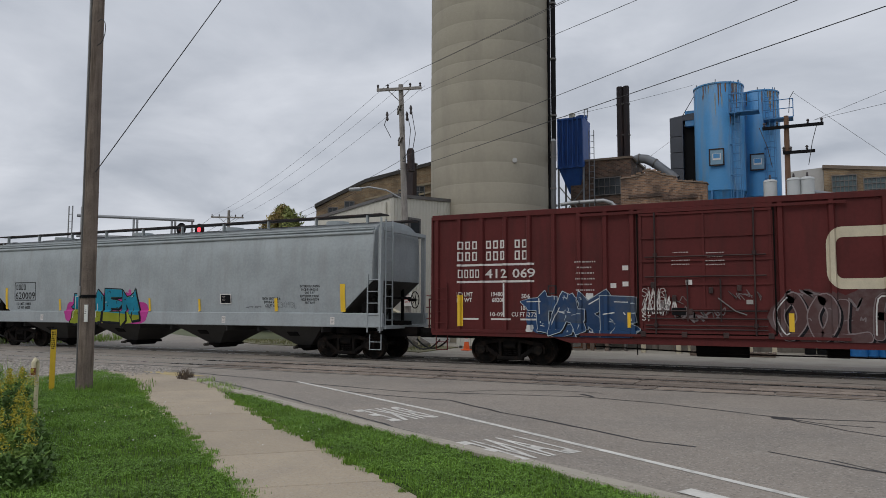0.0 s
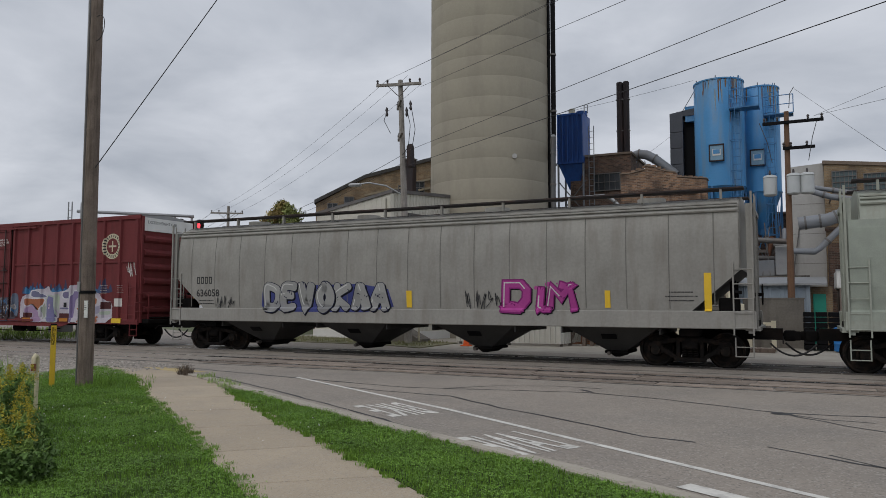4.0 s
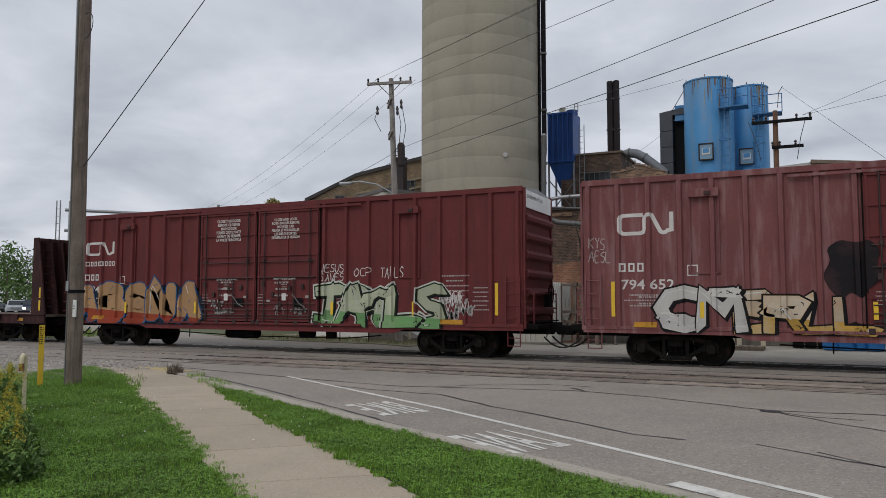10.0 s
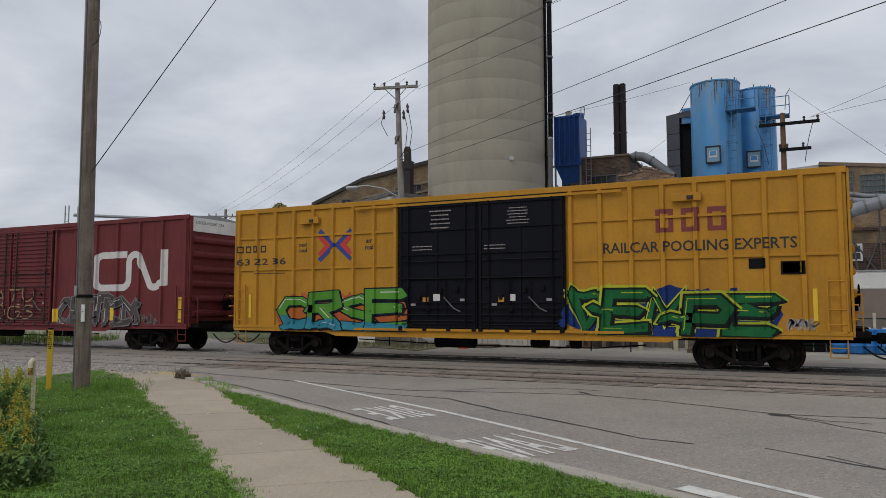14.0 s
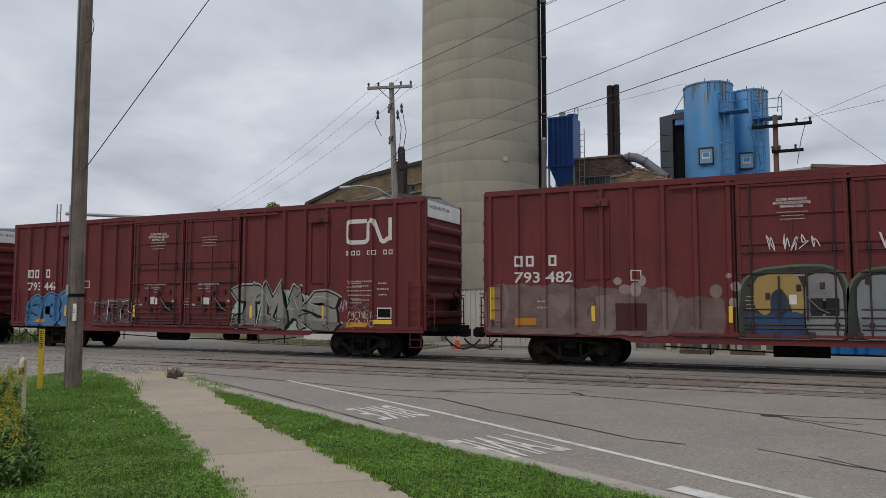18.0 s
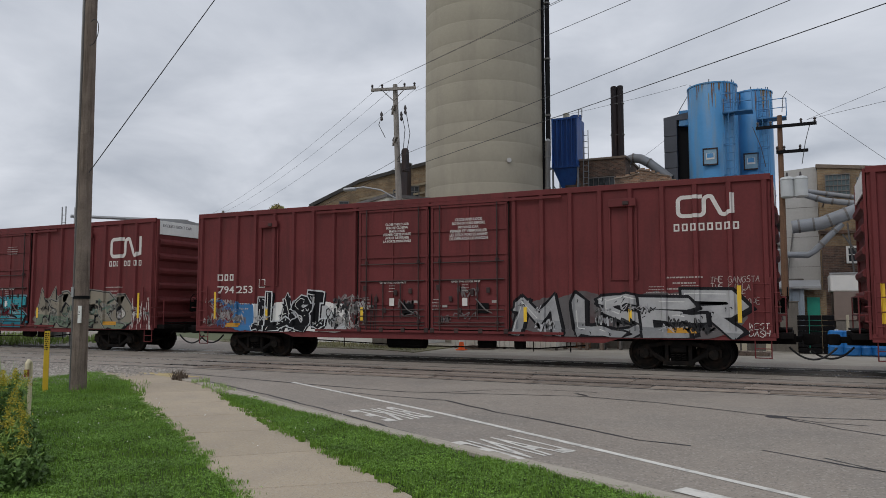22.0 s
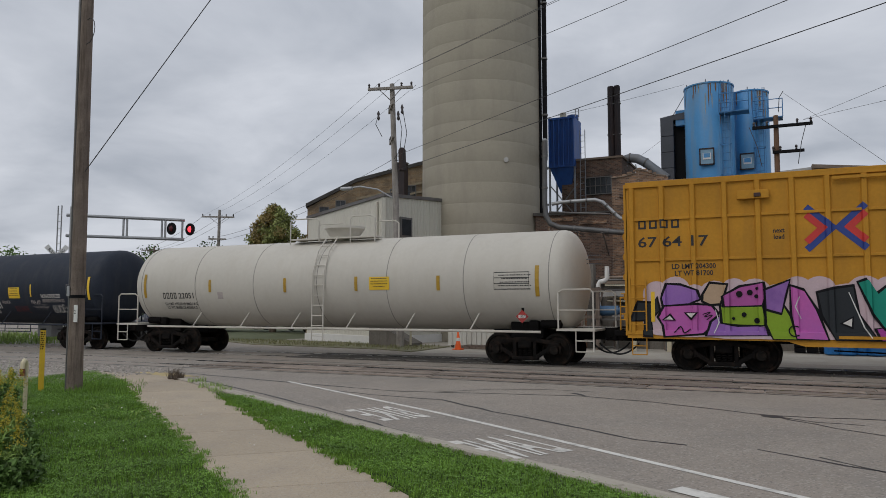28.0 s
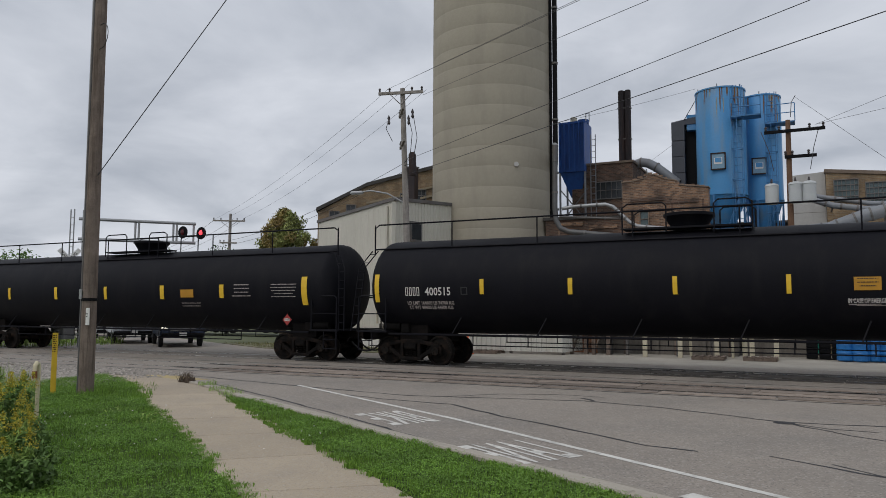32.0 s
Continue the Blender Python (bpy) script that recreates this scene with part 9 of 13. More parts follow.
def placard(n, x, z):
    bm = B()
    s = 0.19
    bm.faces.new([bm.verts.new(p) for p in ((x - s, -1.585, z), (x, -1.585, z - s), (x + s, -1.585, z), (x, -1.585, z + s))])
    pl = part("placard", flip_to_side(bm), REDPATCH, THE[n][0], "small red hazard diamond")
    bm = B(); box2(bm, x - 0.11, z - 0.045, x + 0.11, z + 0.045)
    for v in bm.verts:
        v.co.y = -1.589
    part("placard_bar", flip_to_side(bm), LETTER, pl)
    bm = letters("1075", x - 0.085, z - 0.033, 0.08)
    for v in bm.verts:
        v.co.y = -1.593
    part("placard_number", bm, LETTER_BLACK, pl)
    bm = B(); box(bm, (x, -1.52, z), (0.04, 0.12, 0.5)); part("placard_holder", bm, UNDER, THE[n][0])


def stock_marks(n, skip=()):
    """Reflector strips along the sill and the usual stencils of a box car."""
    for k, xx in enumerate((-9.42 if n in (12, 14, 17) else -8.75, -6.45, -2.55 if n % 2 else -2.9, 2.9, 5.9, 8.65)):
        tall = k in (0, 5)
        if n == 13 and tall:
            continue
        plate(n, xx, 1.28 if not tall else 1.30, 0.10, 0.42 if not tall else 0.95, REFLECTOR, "reflector")
    small_print(n, 6.9, 1.75, 0.95, 0.75, 5, LETTER)
    plate(n, 6.9, 1.02, 0.75, 0.14, ORANGEPATCH, "plate")
    if n != 12:
        plate(n, -8.15, 1.02, 0.6, 0.14, ORANGEPATCH, "plate")
    small_print(n, -8.1, 1.5, 1.0, 0.35, 2, LETTER)


for n_ in (6, 7, 8, 12, 13, 14, 15, 16, 17):
    stock_marks(n_)
for n_ in (10, 18):
    for xx in (-8.9, 8.7):
        plate(n_, xx, 1.3, 0.10, 0.8, REFLECTOR, "reflector")
# latch boxes high on the side, one a half
for n_ in (6, 7, 8, 10, 12, 13, 14, 15, 16, 17, 18):
    car_, rel_ = THE[n_]
    for xx in (-6.3, 5.8):
        bm = B(); box(bm, (xx, -1.46, 4.55), (0.75, 0.09, 0.22), None, 0.01)
        own = YELLOWCAR if n_ in (10, 18) else RED_FADED if n_ == 7 else RED1
        lb = part("latch_box", bm, own, car_)
        bm = B(); box(bm, (xx + 0.1, -1.52, 4.53), (0.16, 0.04, 0.10), None, 0.01); part("latch", bm, DOORGEAR, lb)
        if n_ not in (10, 18):      # tall access panel under the latch
            for dx in (-0.36, 0.36):
                bm = B(); box(bm, (xx + dx, -1.385, 3.45), (0.035, 0.05, 1.98)); part("panel_edge", bm, own, lb)
            bm = B(); box(bm, (xx, -1.38, 2.45), (0.75, 0.04, 0.04)); part("panel_edge", bm, own, lb)

# notices on the sliding doors
for n_ in (6, 7, 8, 12, 13, 14, 15, 16, 17):
    for k_, xx in enumerate((-1.75, 0.75)):
        write(n_, ('CLOSE THIS DOOR FIRST', 'OPEN THIS DOOR FIRST')[k_], xx - 0.1, 2.44, 0.95, 0.055, LETTER)
        plate(n_, xx + 0.26, 1.74, 0.17, 0.24, LETTER, "plate")
        plate(n_, xx + 0.72, 1.52, 0.40, 0.30, BLACKPAINT, "dark_plate")
        small_print(n_, xx + 0.22, 2.12, 0.26, 0.26, 3, LETTER)
        small_print(n_, xx - 0.75, 1.55, 0.30, 0.40, 4, LETTER)
    plate(n_, -5.35 if n_ in (12, 13, 14, 16) else -6.75, 2.38, 0.27, 0.29, LETTER, "class_frame")
    plate(n_, -5.32 if n_ in (12, 13, 14, 16) else -6.72, 2.41, 0.21, 0.23, (RED_FADED if n_ == 7 else RED1), "plate")

name_blocks(1, 'xxx xxx xx', -8.67, 3.44, 2.22, 0.24, LETTER)
name_blocks(1, 'xxx xxx xx', -8.67, 3.09, 2.22, 0.27, LETTER)
name_blocks(1, 4, -8.65, 2.58, 0.68, 0.25, LETTER)
write(1, '412 069', -7.78, 2.57, 1.56, 0.26, LETTER)
plate(1, -8.68, 2.93, 2.43, 0.06, LETTER, 'underline')
plate(1, -8.68, 2.43, 2.43, 0.06, LETTER, 'underline')
write(1, 'LD LMT\nLT WT', -8.69, 1.86, 0.5, 0.34, LETTER)
write(1, '194800\n68200', -7.62, 1.86, 0.5, 0.34, LETTER)
write(1, '50-6\n9-6\n10-11', -6.75, 1.62, 0.5, 0.52, LETTER)
write(1, 'CU FT 5272', -6.95, 1.44, 0.75, 0.12, LETTER)
write(1, '10-09', -7.62, 1.44, 0.4, 0.12, LETTER)
plate(1, -7.19, 1.42, 0.05, 0.98, LETTER, 'stripe')
for x_ in (-8.62, -7.6, -6.68):
    plate(1, x_, 1.33, 0.62, 0.05, LETTER, 'underline')
for x_, z_ in ((-3.72, 2.72), (-3.72, 2.28), (-2.05, 2.30), (-4.05, 2.24)):
    plate(1, x_, z_, 0.16, 0.13, LETTER, 'paper_notice')
plate(1, -5.85, 2.08, 0.27, 0.25, frame_, 'notice_frame')
small_print(1, -5.07, 2.05, 0.61, 0.95, 6, LETTER)
sprayed(1, 'TAKE', -6.4, 0.92, 2.95, 0.98, ((0.018,0.05,0.12),(0.03,0.07,0.15)), (0.36,0.41,0.44), ((0.02,0.052,0.125),(0.03,0.05,0.09)), ((0.025,0.06,0.14),(0.08,0.09,0.10)), 3, 'wild', None, 1.45, None, 0.016, 0.05)
for x_, z_, s_ in ((-6.5, 1.0, 4), (-4.75, 1.9, 5), (-3.75, 1.75, 6), (-3.7, 0.95, 7)):
    smear(1, x_, z_, 0.22, 0.2, SPRAYPALE, s_, 0.006)
hand(1, 'TBE', -4.85, 1.0, 0.6, 0.2, LETTER, 4)
emblem(1, 1.24, 2.16, 2.89, 1.52, CREAM)
sprayed(1, 'OOLRO', 0.02, 0.94, 3.6, 1.1, ((0.085,0.045,0.043),(0.13,0.10,0.10)), (0.21,0.17,0.17), ((0.075,0.04,0.038),(0.15,0.12,0.12)), None, 5, 'fat', None, 0.8, None, 0.02)
hand(1, 'SUUR\nASHR', -3.2, 1.75, 0.62, 0.5, FINEPRINT, 8, 0.022)
hand(1, 'CYCAP\nST', -3.2, 1.35, 0.62, 0.36, LETTER, 9, 0.022)
plate(1, -8.65, 1.14, 0.15, 0.93, REFLECTOR, 'reflector')
plate(1, -3.6, 1.16, 0.11, 0.41, REFLECTOR, 'reflector')
plate(1, 0.37, 1.11, 0.12, 0.46, REFLECTOR, 'reflector')
plate(1, -1.66, 0.58, 0.5, 0.15, REFLECTOR, 'plate')
tags(THE[1][0], THE[1][1], -3.14, 1.47, 0.86, 0.76, LETTER, 4, 5)
small_print(1, -2.45, 2.75, 0.56, 0.42, 4, LETTER)
small_print(1, -1.56, 2.73, 0.5, 0.41, 4, LETTER)
plate(1, -2.41, 1.51, 0.35, 0.19, BLACKPAINT, 'dark_plate')
plate(2, -8.06, 1.94, 1.34, 0.76, frame_, 'number_frame')
name_blocks(2, 4, -7.96, 2.39, 0.61, 0.22, LETTER_BLACK)
write(2, '620009', -8.0, 2.01, 1.24, 0.28, LETTER_BLACK)
write(2, 'LD LMT 218800\nLT WT 66200', -7.98, 1.60, 1.0, 0.30, LETTER_BLACK)
smear(2, -4.88, 1.06, 4.67, 0.84, spray((0.46,0.05,0.26), (0.36,0.04,0.2)), 4)
smear(2, -4.46, 1.66, 3.69, 0.56, spray((0.46,0.05,0.26), (0.36,0.04,0.2)), 5)
smear(2, -4.05, 1.06, 3.13, 0.43, spray((0.26,0.32,0.03), (0.32,0.36,0.05)), 6)
sprayed(2, 'BIEM', -4.25, 1.1, 3.45, 1.12, ((0.22,0.25,0.02),(0.27,0.30,0.03)), (0.008,0.010,0.016), None, ((0.012,0.20,0.30),(0.018,0.26,0.38)), 7, 'wild', None, 1.15, (0.42,0.06,0.24))
plate(2, -8.65, 1.58, 0.14, 0.89, REFLECTOR, 'reflector')
plate(2, -5.26, 1.54, 0.1, 0.45, REFLECTOR, 'reflector')
plate(2, -0.24, 1.53, 0.1, 0.48, REFLECTOR, 'reflector')
plate(2, 2.24, 1.53, 0.1, 0.45, REFLECTOR, 'reflector')
plate(2, 8.36, 1.55, 0.19, 0.9, REFLECTOR, 'reflector')
plate(2, 5.68, 1.55, 0.13, 0.44, REFLECTOR, 'reflector')
plate(2, 3.28, 1.80, 0.50, 0.35, LETTER, 'plate')
plate(2, 3.31, 1.83, 0.44, 0.29, BLACKPAINT, 'dark_plate')
small_print(2, 3.36, 1.87, 0.16, 0.20, 4, LETTER, 0.022)
write(2, 'INTERIOR LINING\nNCB 8164-0310\nSHT 9-97\nEXTERIOR PAINT\nNCB 8163-01374\nSHT 8-97', 6.7, 1.80, 0.9, 0.66, LETTER_BLACK)
hand(2, '3093L', 5.9, 1.66, 0.75, 0.22, FINEINK, 3, 0.014)
scrawl(2, 4.4, 1.66, 1.5, 0.06, FINEINK, 4, 4)
write(2, 'EXW 10-7 H 8-6\nEW 8-8 W 9-1\nCU FT 6351', 5.1, 1.70, 0.9, 0.36, LETTER_BLACK)
tags(THE[2][0], THE[2][1], -9.46, 2.53, 0.65, 0.53, LETTER_BLACK, 2, 3)
for x_ in (-6.3, -1.0, 3.4, 8.0):
    plate(2, x_, 1.13, 0.17, 0.24, LETTER, 'notice')
    small_print(2, x_ + 0.02, 1.15, 0.13, 0.18, 4, LETTER_BLACK)
for x_ in (-7.4, -3.6, 2.0, 5.2, 7.0):
    plate(3, x_, 1.12, 0.34, 0.20, BANDPALE, 'notice')
    small_print(3, x_ + 0.03, 1.14, 0.28, 0.15, 3, LETTER_BLACK)
plate(3, -6.72, 1.27, 10.97, 1.19, BANDGREY, 'paint_band')
name_blocks(3, 6, -8.03, 2.88, 3.63, 0.46, LETTER_BLACK)
name_blocks(3, 4, -8.01, 2.42, 0.93, 0.2, RUSTINK)
write(3, '124061', -8.02, 1.91, 1.03, 0.26, LETTER_BLACK)
write(3, 'LD LMT 204300\nLT WT 63700', -8.0, 1.55, 1.15, 0.28, LETTER_BLACK)
sprayed(3, 'HEIST', -0.3, 1.14, 3.95, 1.30, ((0.42,0.38,0.29),(0.36,0.33,0.25)), (0.008,0.007,0.009), None, None, 11, 'wild', (0.40,0.41,0.37), 1.05, None, 0.055)
hand(3, '1980\n2005', -1.32, 1.6, 0.55, 0.55, LETTER_BLACK, 5, 0.03)
hand(3, 'RAK.', 4.1, 1.75, 0.9, 0.28, LETTER_BLACK, 6, 0.03)
plate(3, -8.26, 1.3, 0.23, 0.95, REFLECTOR, 'reflector')
plate(3, -5.71, 1.64, 0.15, 0.45, REFLECTOR, 'reflector')
plate(3, -3.0, 1.61, 0.15, 0.47, REFLECTOR, 'reflector')
plate(3, -0.7, 1.62, 0.14, 0.47, REFLECTOR, 'reflector')
plate(3, 2.41, 1.59, 0.13, 0.49, REFLECTOR, 'reflector')
plate(3, 5.64, 1.62, 0.11, 0.45, REFLECTOR, 'reflector')
plate(3, 7.75, 1.28, 0.11, 0.93, REFLECTOR, 'reflector')
plate(3, 6.09, 1.35, 0.54, 0.40, LETTER, 'plate')
plate(3, 6.12, 1.38, 0.48, 0.34, BLACKPAINT, 'dark_plate')
small_print(3, 6.17, 1.42, 0.17, 0.24, 4, LETTER, 0.022)
small_print(3, 4.33, 1.4, 1.37, 0.51, 4, LETTER_BLACK)
small_print(3, 6.83, 1.49, 0.73, 0.37, 4, LETTER_BLACK)
tags(THE[3][0], THE[3][1], 3.04, 1.39, 1.05, 0.4, LETTER_BLACK, 5, 4)
plate(3, -9.03, 1.3, 0.85, 2.41, BANDPALE, 'paint_patch')
name_blocks(4, 4, -8.67, 2.37, 0.72, 0.25, LETTER_BLACK)
write(4, '636058', -8.69, 1.92, 1.07, 0.25, LETTER_BLACK)
small_print(4, -8.67, 1.57, 0.85, 0.22, 2, LETTER_BLACK)
patch(4, [(-5.75, 1.40), (-5.65, 2.25), (-0.75, 2.32), (-0.45, 1.40)], spray((0.05,0.06,0.20), (0.07,0.08,0.24)), 0.004)
sprayed(4, 'DEVOKAA', -5.6, 1.42, 4.95, 0.86, ((0.27,0.27,0.27),(0.24,0.24,0.26)), (0.012,0.014,0.04), None, ((0.30,0.30,0.29),None), 3, 'fat', None, 1.15, None, 0.02)
# upright seam lines, darker than the car's grey
SEAMDARK = mat("dark_weld_seam", (0.15, 0.145, 0.13), 0.8, vary=0.2, scale=5)
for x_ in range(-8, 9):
    plate(4, x_ * 1.12, 1.56, 0.025, 2.5, SEAMDARK, 'weld_seam')
sprayed(4, 'DIM', 3.23, 1.48, 2.02, 0.76, ((0.42,0.06,0.28),(0.5,0.1,0.33)), (0.20,0.02,0.14), None, None, 5, 'wild', None, 0.8, (0.42,0.08,0.28))
plate(4, -0.04, 1.56, 0.19, 0.52, REFLECTOR, 'reflector')
plate(4, 6.14, 1.58, 0.15, 0.47, REFLECTOR, 'reflector')
plate(4, 8.72, 1.5, 0.18, 0.99, REFLECTOR, 'reflector')
tags(THE[4][0], THE[4][1], 1.99, 1.51, 1.08, 0.61, LETTER_BLACK, 3, 4)
small_print(4, 7.73, 1.68, 0.83, 0.33, 3, LETTER_BLACK)
tags(THE[4][0], THE[4][1], -7.69, 1.42, 0.77, 0.54, LETTER_BLACK, 8, 4)
name_blocks(5, 4, -8.73, 2.18, 1.22, 0.23, LETTER)
write(5, '76 10 65', -8.69, 1.69, 2.09, 0.27, LETTER)
small_print(5, -8.64, 1.17, 1.39, 0.42, 3, LETTER)
round_emblem(5, 7.975, 3.9, 0.51)
write(5, 'CLOSE AND LOCK\nBOTH DOORS BEFORE\nMOVING CAR', 0.64, 4.11, 1.19, 0.33, LETTER)
small_print(5, -1.56, 4.21, 0.61, 0.23, 3, LETTER)
sprayed(5, 'KES', -6.45, 0.91, 3.69, 1.25, ((0.26,0.36,0.33),(0.20,0.28,0.26)), (0.03,0.035,0.045), None, ((0.36,0.44,0.41),(0.24,0.32,0.32)), 4, 'wild', (0.30,0.36,0.38), 1.0)
flare(5, 2.56, 2.04, 5.51, 0.69, spray((0.055,0.06,0.12), (0.09,0.04,0.06)), 0.0025, 31, 19)
flare(5, 2.64, 2.04, 4.91, 0.54, spray((0.05,0.13,0.28), (0.08,0.09,0.16)), 0.0035, 32, 14)
flare(5, 2.75, 2.04, 4.49, 0.4, spray((0.06,0.20,0.38), (0.05,0.12,0.28)), 0.0042, 33, 11)
patch(5, [(2.54, 1.91), (3.02, 2.01), (3.46, 2.26), (4.09, 2.25), (4.3, 2.4), (4.45, 2.11), (4.86, 2.12), (5.36, 2.18), (5.8, 2.43), (6.13, 2.23), (6.56, 2.22), (6.86, 2.3), (7.1, 2.12), (7.46, 1.99), (7.67, 1.76), (8.08, 1.71), (8.07, 0.9), (6.74, 0.9), (5.31, 0.9), (2.52, 0.9)], spray((0.44,0.41,0.45), (0.30,0.24,0.30)), 0.005, None, 1)
patch(5, [(3.21, 2.15), (3.45, 2.19), (4.19, 1.97), (4.19, 1.89), (3.23, 1.91)], spray((0.16,0.16,0.25), (0.22,0.20,0.30)), 0.008, spray((0.56,0.56,0.58)), 1)
patch(5, [(2.86, 1.87), (3.5, 1.82), (4.13, 1.86), (3.84, 1.42), (3.65, 1.34), (3.28, 1.63), (2.95, 1.54)], spray((0.38,0.14,0.07), (0.30,0.10,0.06)), 0.009, spray((0.56,0.55,0.56)), 1)
patch(5, [(2.88, 1.42), (3.28, 1.61), (3.62, 1.37), (4.08, 0.9), (3.37, 0.9), (3.41, 1.28), (2.88, 1.27)], spray((0.38,0.26,0.40), (0.30,0.22,0.34)), 0.0105, spray((0.5,0.46,0.52)), 1)
patch(5, [(3.89, 1.42), (4.1, 1.7), (4.18, 1.43), (4.14, 0.9)], spray((0.36,0.40,0.33), (0.28,0.26,0.30)), 0.0085, None, 1)
patch(5, [(4.21, 1.97), (4.65, 1.89), (4.72, 1.65), (4.86, 1.16), (4.94, 0.9), (4.24, 0.9)], spray((0.17,0.16,0.29), (0.12,0.12,0.20)), 0.0115, spray((0.42,0.48,0.42)), 1)
patch(5, [(4.66, 1.97), (5.01, 2.09), (5.0, 1.24), (4.84, 1.38)], spray((0.38,0.44,0.34), (0.36,0.33,0.38)), 0.009, None, 1)
patch(5, [(5.22, 2.12), (5.6, 2.14), (5.67, 2.02), (5.64, 1.87), (5.3, 1.85), (5.16, 1.97)], spray((0.20,0.18,0.30), (0.13,0.12,0.20)), 0.0095, spray((0.52,0.52,0.54)), 1)
patch(5, [(5.72, 2.14), (6.53, 2.15), (6.52, 1.9), (6.0, 1.88), (5.92, 1.44), (5.81, 0.9), (5.69, 0.9)], spray((0.24,0.19,0.34), (0.30,0.22,0.36)), 0.0115, spray((0.54,0.54,0.56)), 1)
patch(5, [(5.04, 1.49), (5.68, 1.48), (5.69, 1.41), (5.04, 1.42)], spray((0.16,0.15,0.26), (0.1,0.1,0.16)), 0.0095, None, 1)
patch(5, [(6.01, 1.44), (6.21, 1.52), (6.37, 1.44), (6.15, 1.38)], spray((0.34,0.11,0.07), None), 0.0095, spray((0.55,0.55,0.55)), 1)
patch(5, [(6.45, 1.76), (6.62, 1.9), (7.21, 1.88), (7.19, 1.63), (7.02, 1.59), (6.94, 0.9), (6.58, 0.9), (6.61, 1.57), (6.44, 1.6)], spray((0.38,0.13,0.06), (0.30,0.10,0.06)), 0.0115, spray((0.58,0.56,0.56)), 1)
patch(5, [(7.08, 2.05), (7.01, 1.91), (6.86, 1.86), (6.7, 1.92), (6.64, 2.05), (6.71, 2.19), (6.87, 2.24), (7.02, 2.18)], spray((0.42,0.34,0.42), (0.36,0.28,0.38)), 0.0095, spray((0.58,0.57,0.6)), 1)
patch(5, [(6.31, 1.08), (6.52, 0.9), (6.32, 0.9), (6.1, 0.9)], spray((0.36,0.12,0.06), (0.3,0.1,0.06)), 0.0125, spray((0.5,0.48,0.5)), 1)
patch(5, [(7.25, 1.22), (7.37, 0.9), (6.97, 0.9), (7.03, 1.01)], spray((0.36,0.12,0.06), (0.3,0.1,0.06)), 0.0125, spray((0.5,0.48,0.5)), 1)
patch(5, [(7.04, 1.5), (7.45, 1.6), (7.44, 1.3), (7.03, 1.19)], spray((0.36,0.34,0.44), (0.44,0.42,0.46)), 0.0085, None, 1)
patch(5, [(7.35, 1.32), (8.01, 1.38), (7.96, 1.21), (7.34, 1.22)], spray((0.40,0.46,0.38), None), 0.0085, None, 1)
patch(5, [(4.45, 1.58), (4.43, 1.53), (4.39, 1.51), (4.35, 1.53), (4.33, 1.58), (4.35, 1.63), (4.39, 1.65), (4.43, 1.63)], spray((0.46,0.36,0.44), None), 0.0135, None, 1)
patch(5, [(4.41, 1.46), (4.39, 1.43), (4.36, 1.41), (4.33, 1.43), (4.32, 1.46), (4.33, 1.49), (4.37, 1.51), (4.4, 1.5)], spray((0.46,0.36,0.44), None), 0.0135, None, 1)
patch(5, [(6.9, 1.55), (6.89, 1.51), (6.85, 1.5), (6.82, 1.51), (6.8, 1.55), (6.82, 1.59), (6.85, 1.6), (6.89, 1.59)], spray((0.46,0.36,0.44), None), 0.0135, None, 1)
patch(5, [(6.85, 1.43), (6.84, 1.41), (6.82, 1.4), (6.79, 1.41), (6.79, 1.43), (6.8, 1.46), (6.82, 1.47), (6.84, 1.46)], spray((0.46,0.36,0.44), None), 0.0135, None, 1)
patch(5, [(6.06, 2.32), (6.03, 2.26), (5.97, 2.23), (5.9, 2.26), (5.87, 2.32), (5.9, 2.39), (5.97, 2.41), (6.04, 2.39)], spray((0.46,0.36,0.44), None), 0.0135, None, 1)
patch(5, [(2.76, 1.27), (3.34, 1.26), (3.33, 0.9), (2.75, 0.9)], spray((0.075,0.024,0.024), None), 0.0165, None, 0)
patch(5, [(5.03, 1.25), (5.72, 1.25), (5.71, 0.9), (5.02, 0.9)], spray((0.075,0.024,0.024), None), 0.0165, None, 0)
patch(5, [(7.53, 1.71), (8.03, 1.71), (8.02, 1.44), (7.52, 1.44)], spray((0.075,0.024,0.024), None), 0.0165, None, 0)
patch(5, [(2.81, 1.05), (3.32, 1.06), (3.32, 0.91), (2.81, 0.9)], spray((0.42,0.17,0.03), None), 0.0185, None, 0)
patch(5, [(5.13, 1.05), (5.62, 1.06), (5.62, 0.93), (5.13, 0.92)], spray((0.42,0.17,0.03), None), 0.0185, None, 0)
patch(5, [(5.27, 1.69), (5.44, 1.69), (5.44, 1.5), (5.27, 1.5)], spray((0.02,0.02,0.022), None), 0.0185, None, 0)
smear(5, -2.43, 0.93, 2.39, 1.03, spray((0.055,0.035,0.04), (0.10,0.10,0.12)), 21, 0.002)
smear(5, 0.0, 0.97, 2.45, 0.94, spray((0.06,0.04,0.045), (0.12,0.12,0.15)), 22, 0.002)
smear(5, -2.74, 0.9, 3.38, 0.08, spray((0.12,0.12,0.14), (0.22,0.22,0.24)), 23, 0.003)
smear(5, -0.18, 0.9, 2.72, 0.03, spray((0.06,0.09,0.15), (0.15,0.14,0.16)), 24, 0.004)
patch(5, [(-1.0, 1.78), (-0.32, 1.88), (-0.25, 1.44), (-0.61, 1.1), (-1.0, 1.23)], spray((0.20,0.22,0.26), (0.12,0.13,0.16)), 0.005, None, 2)
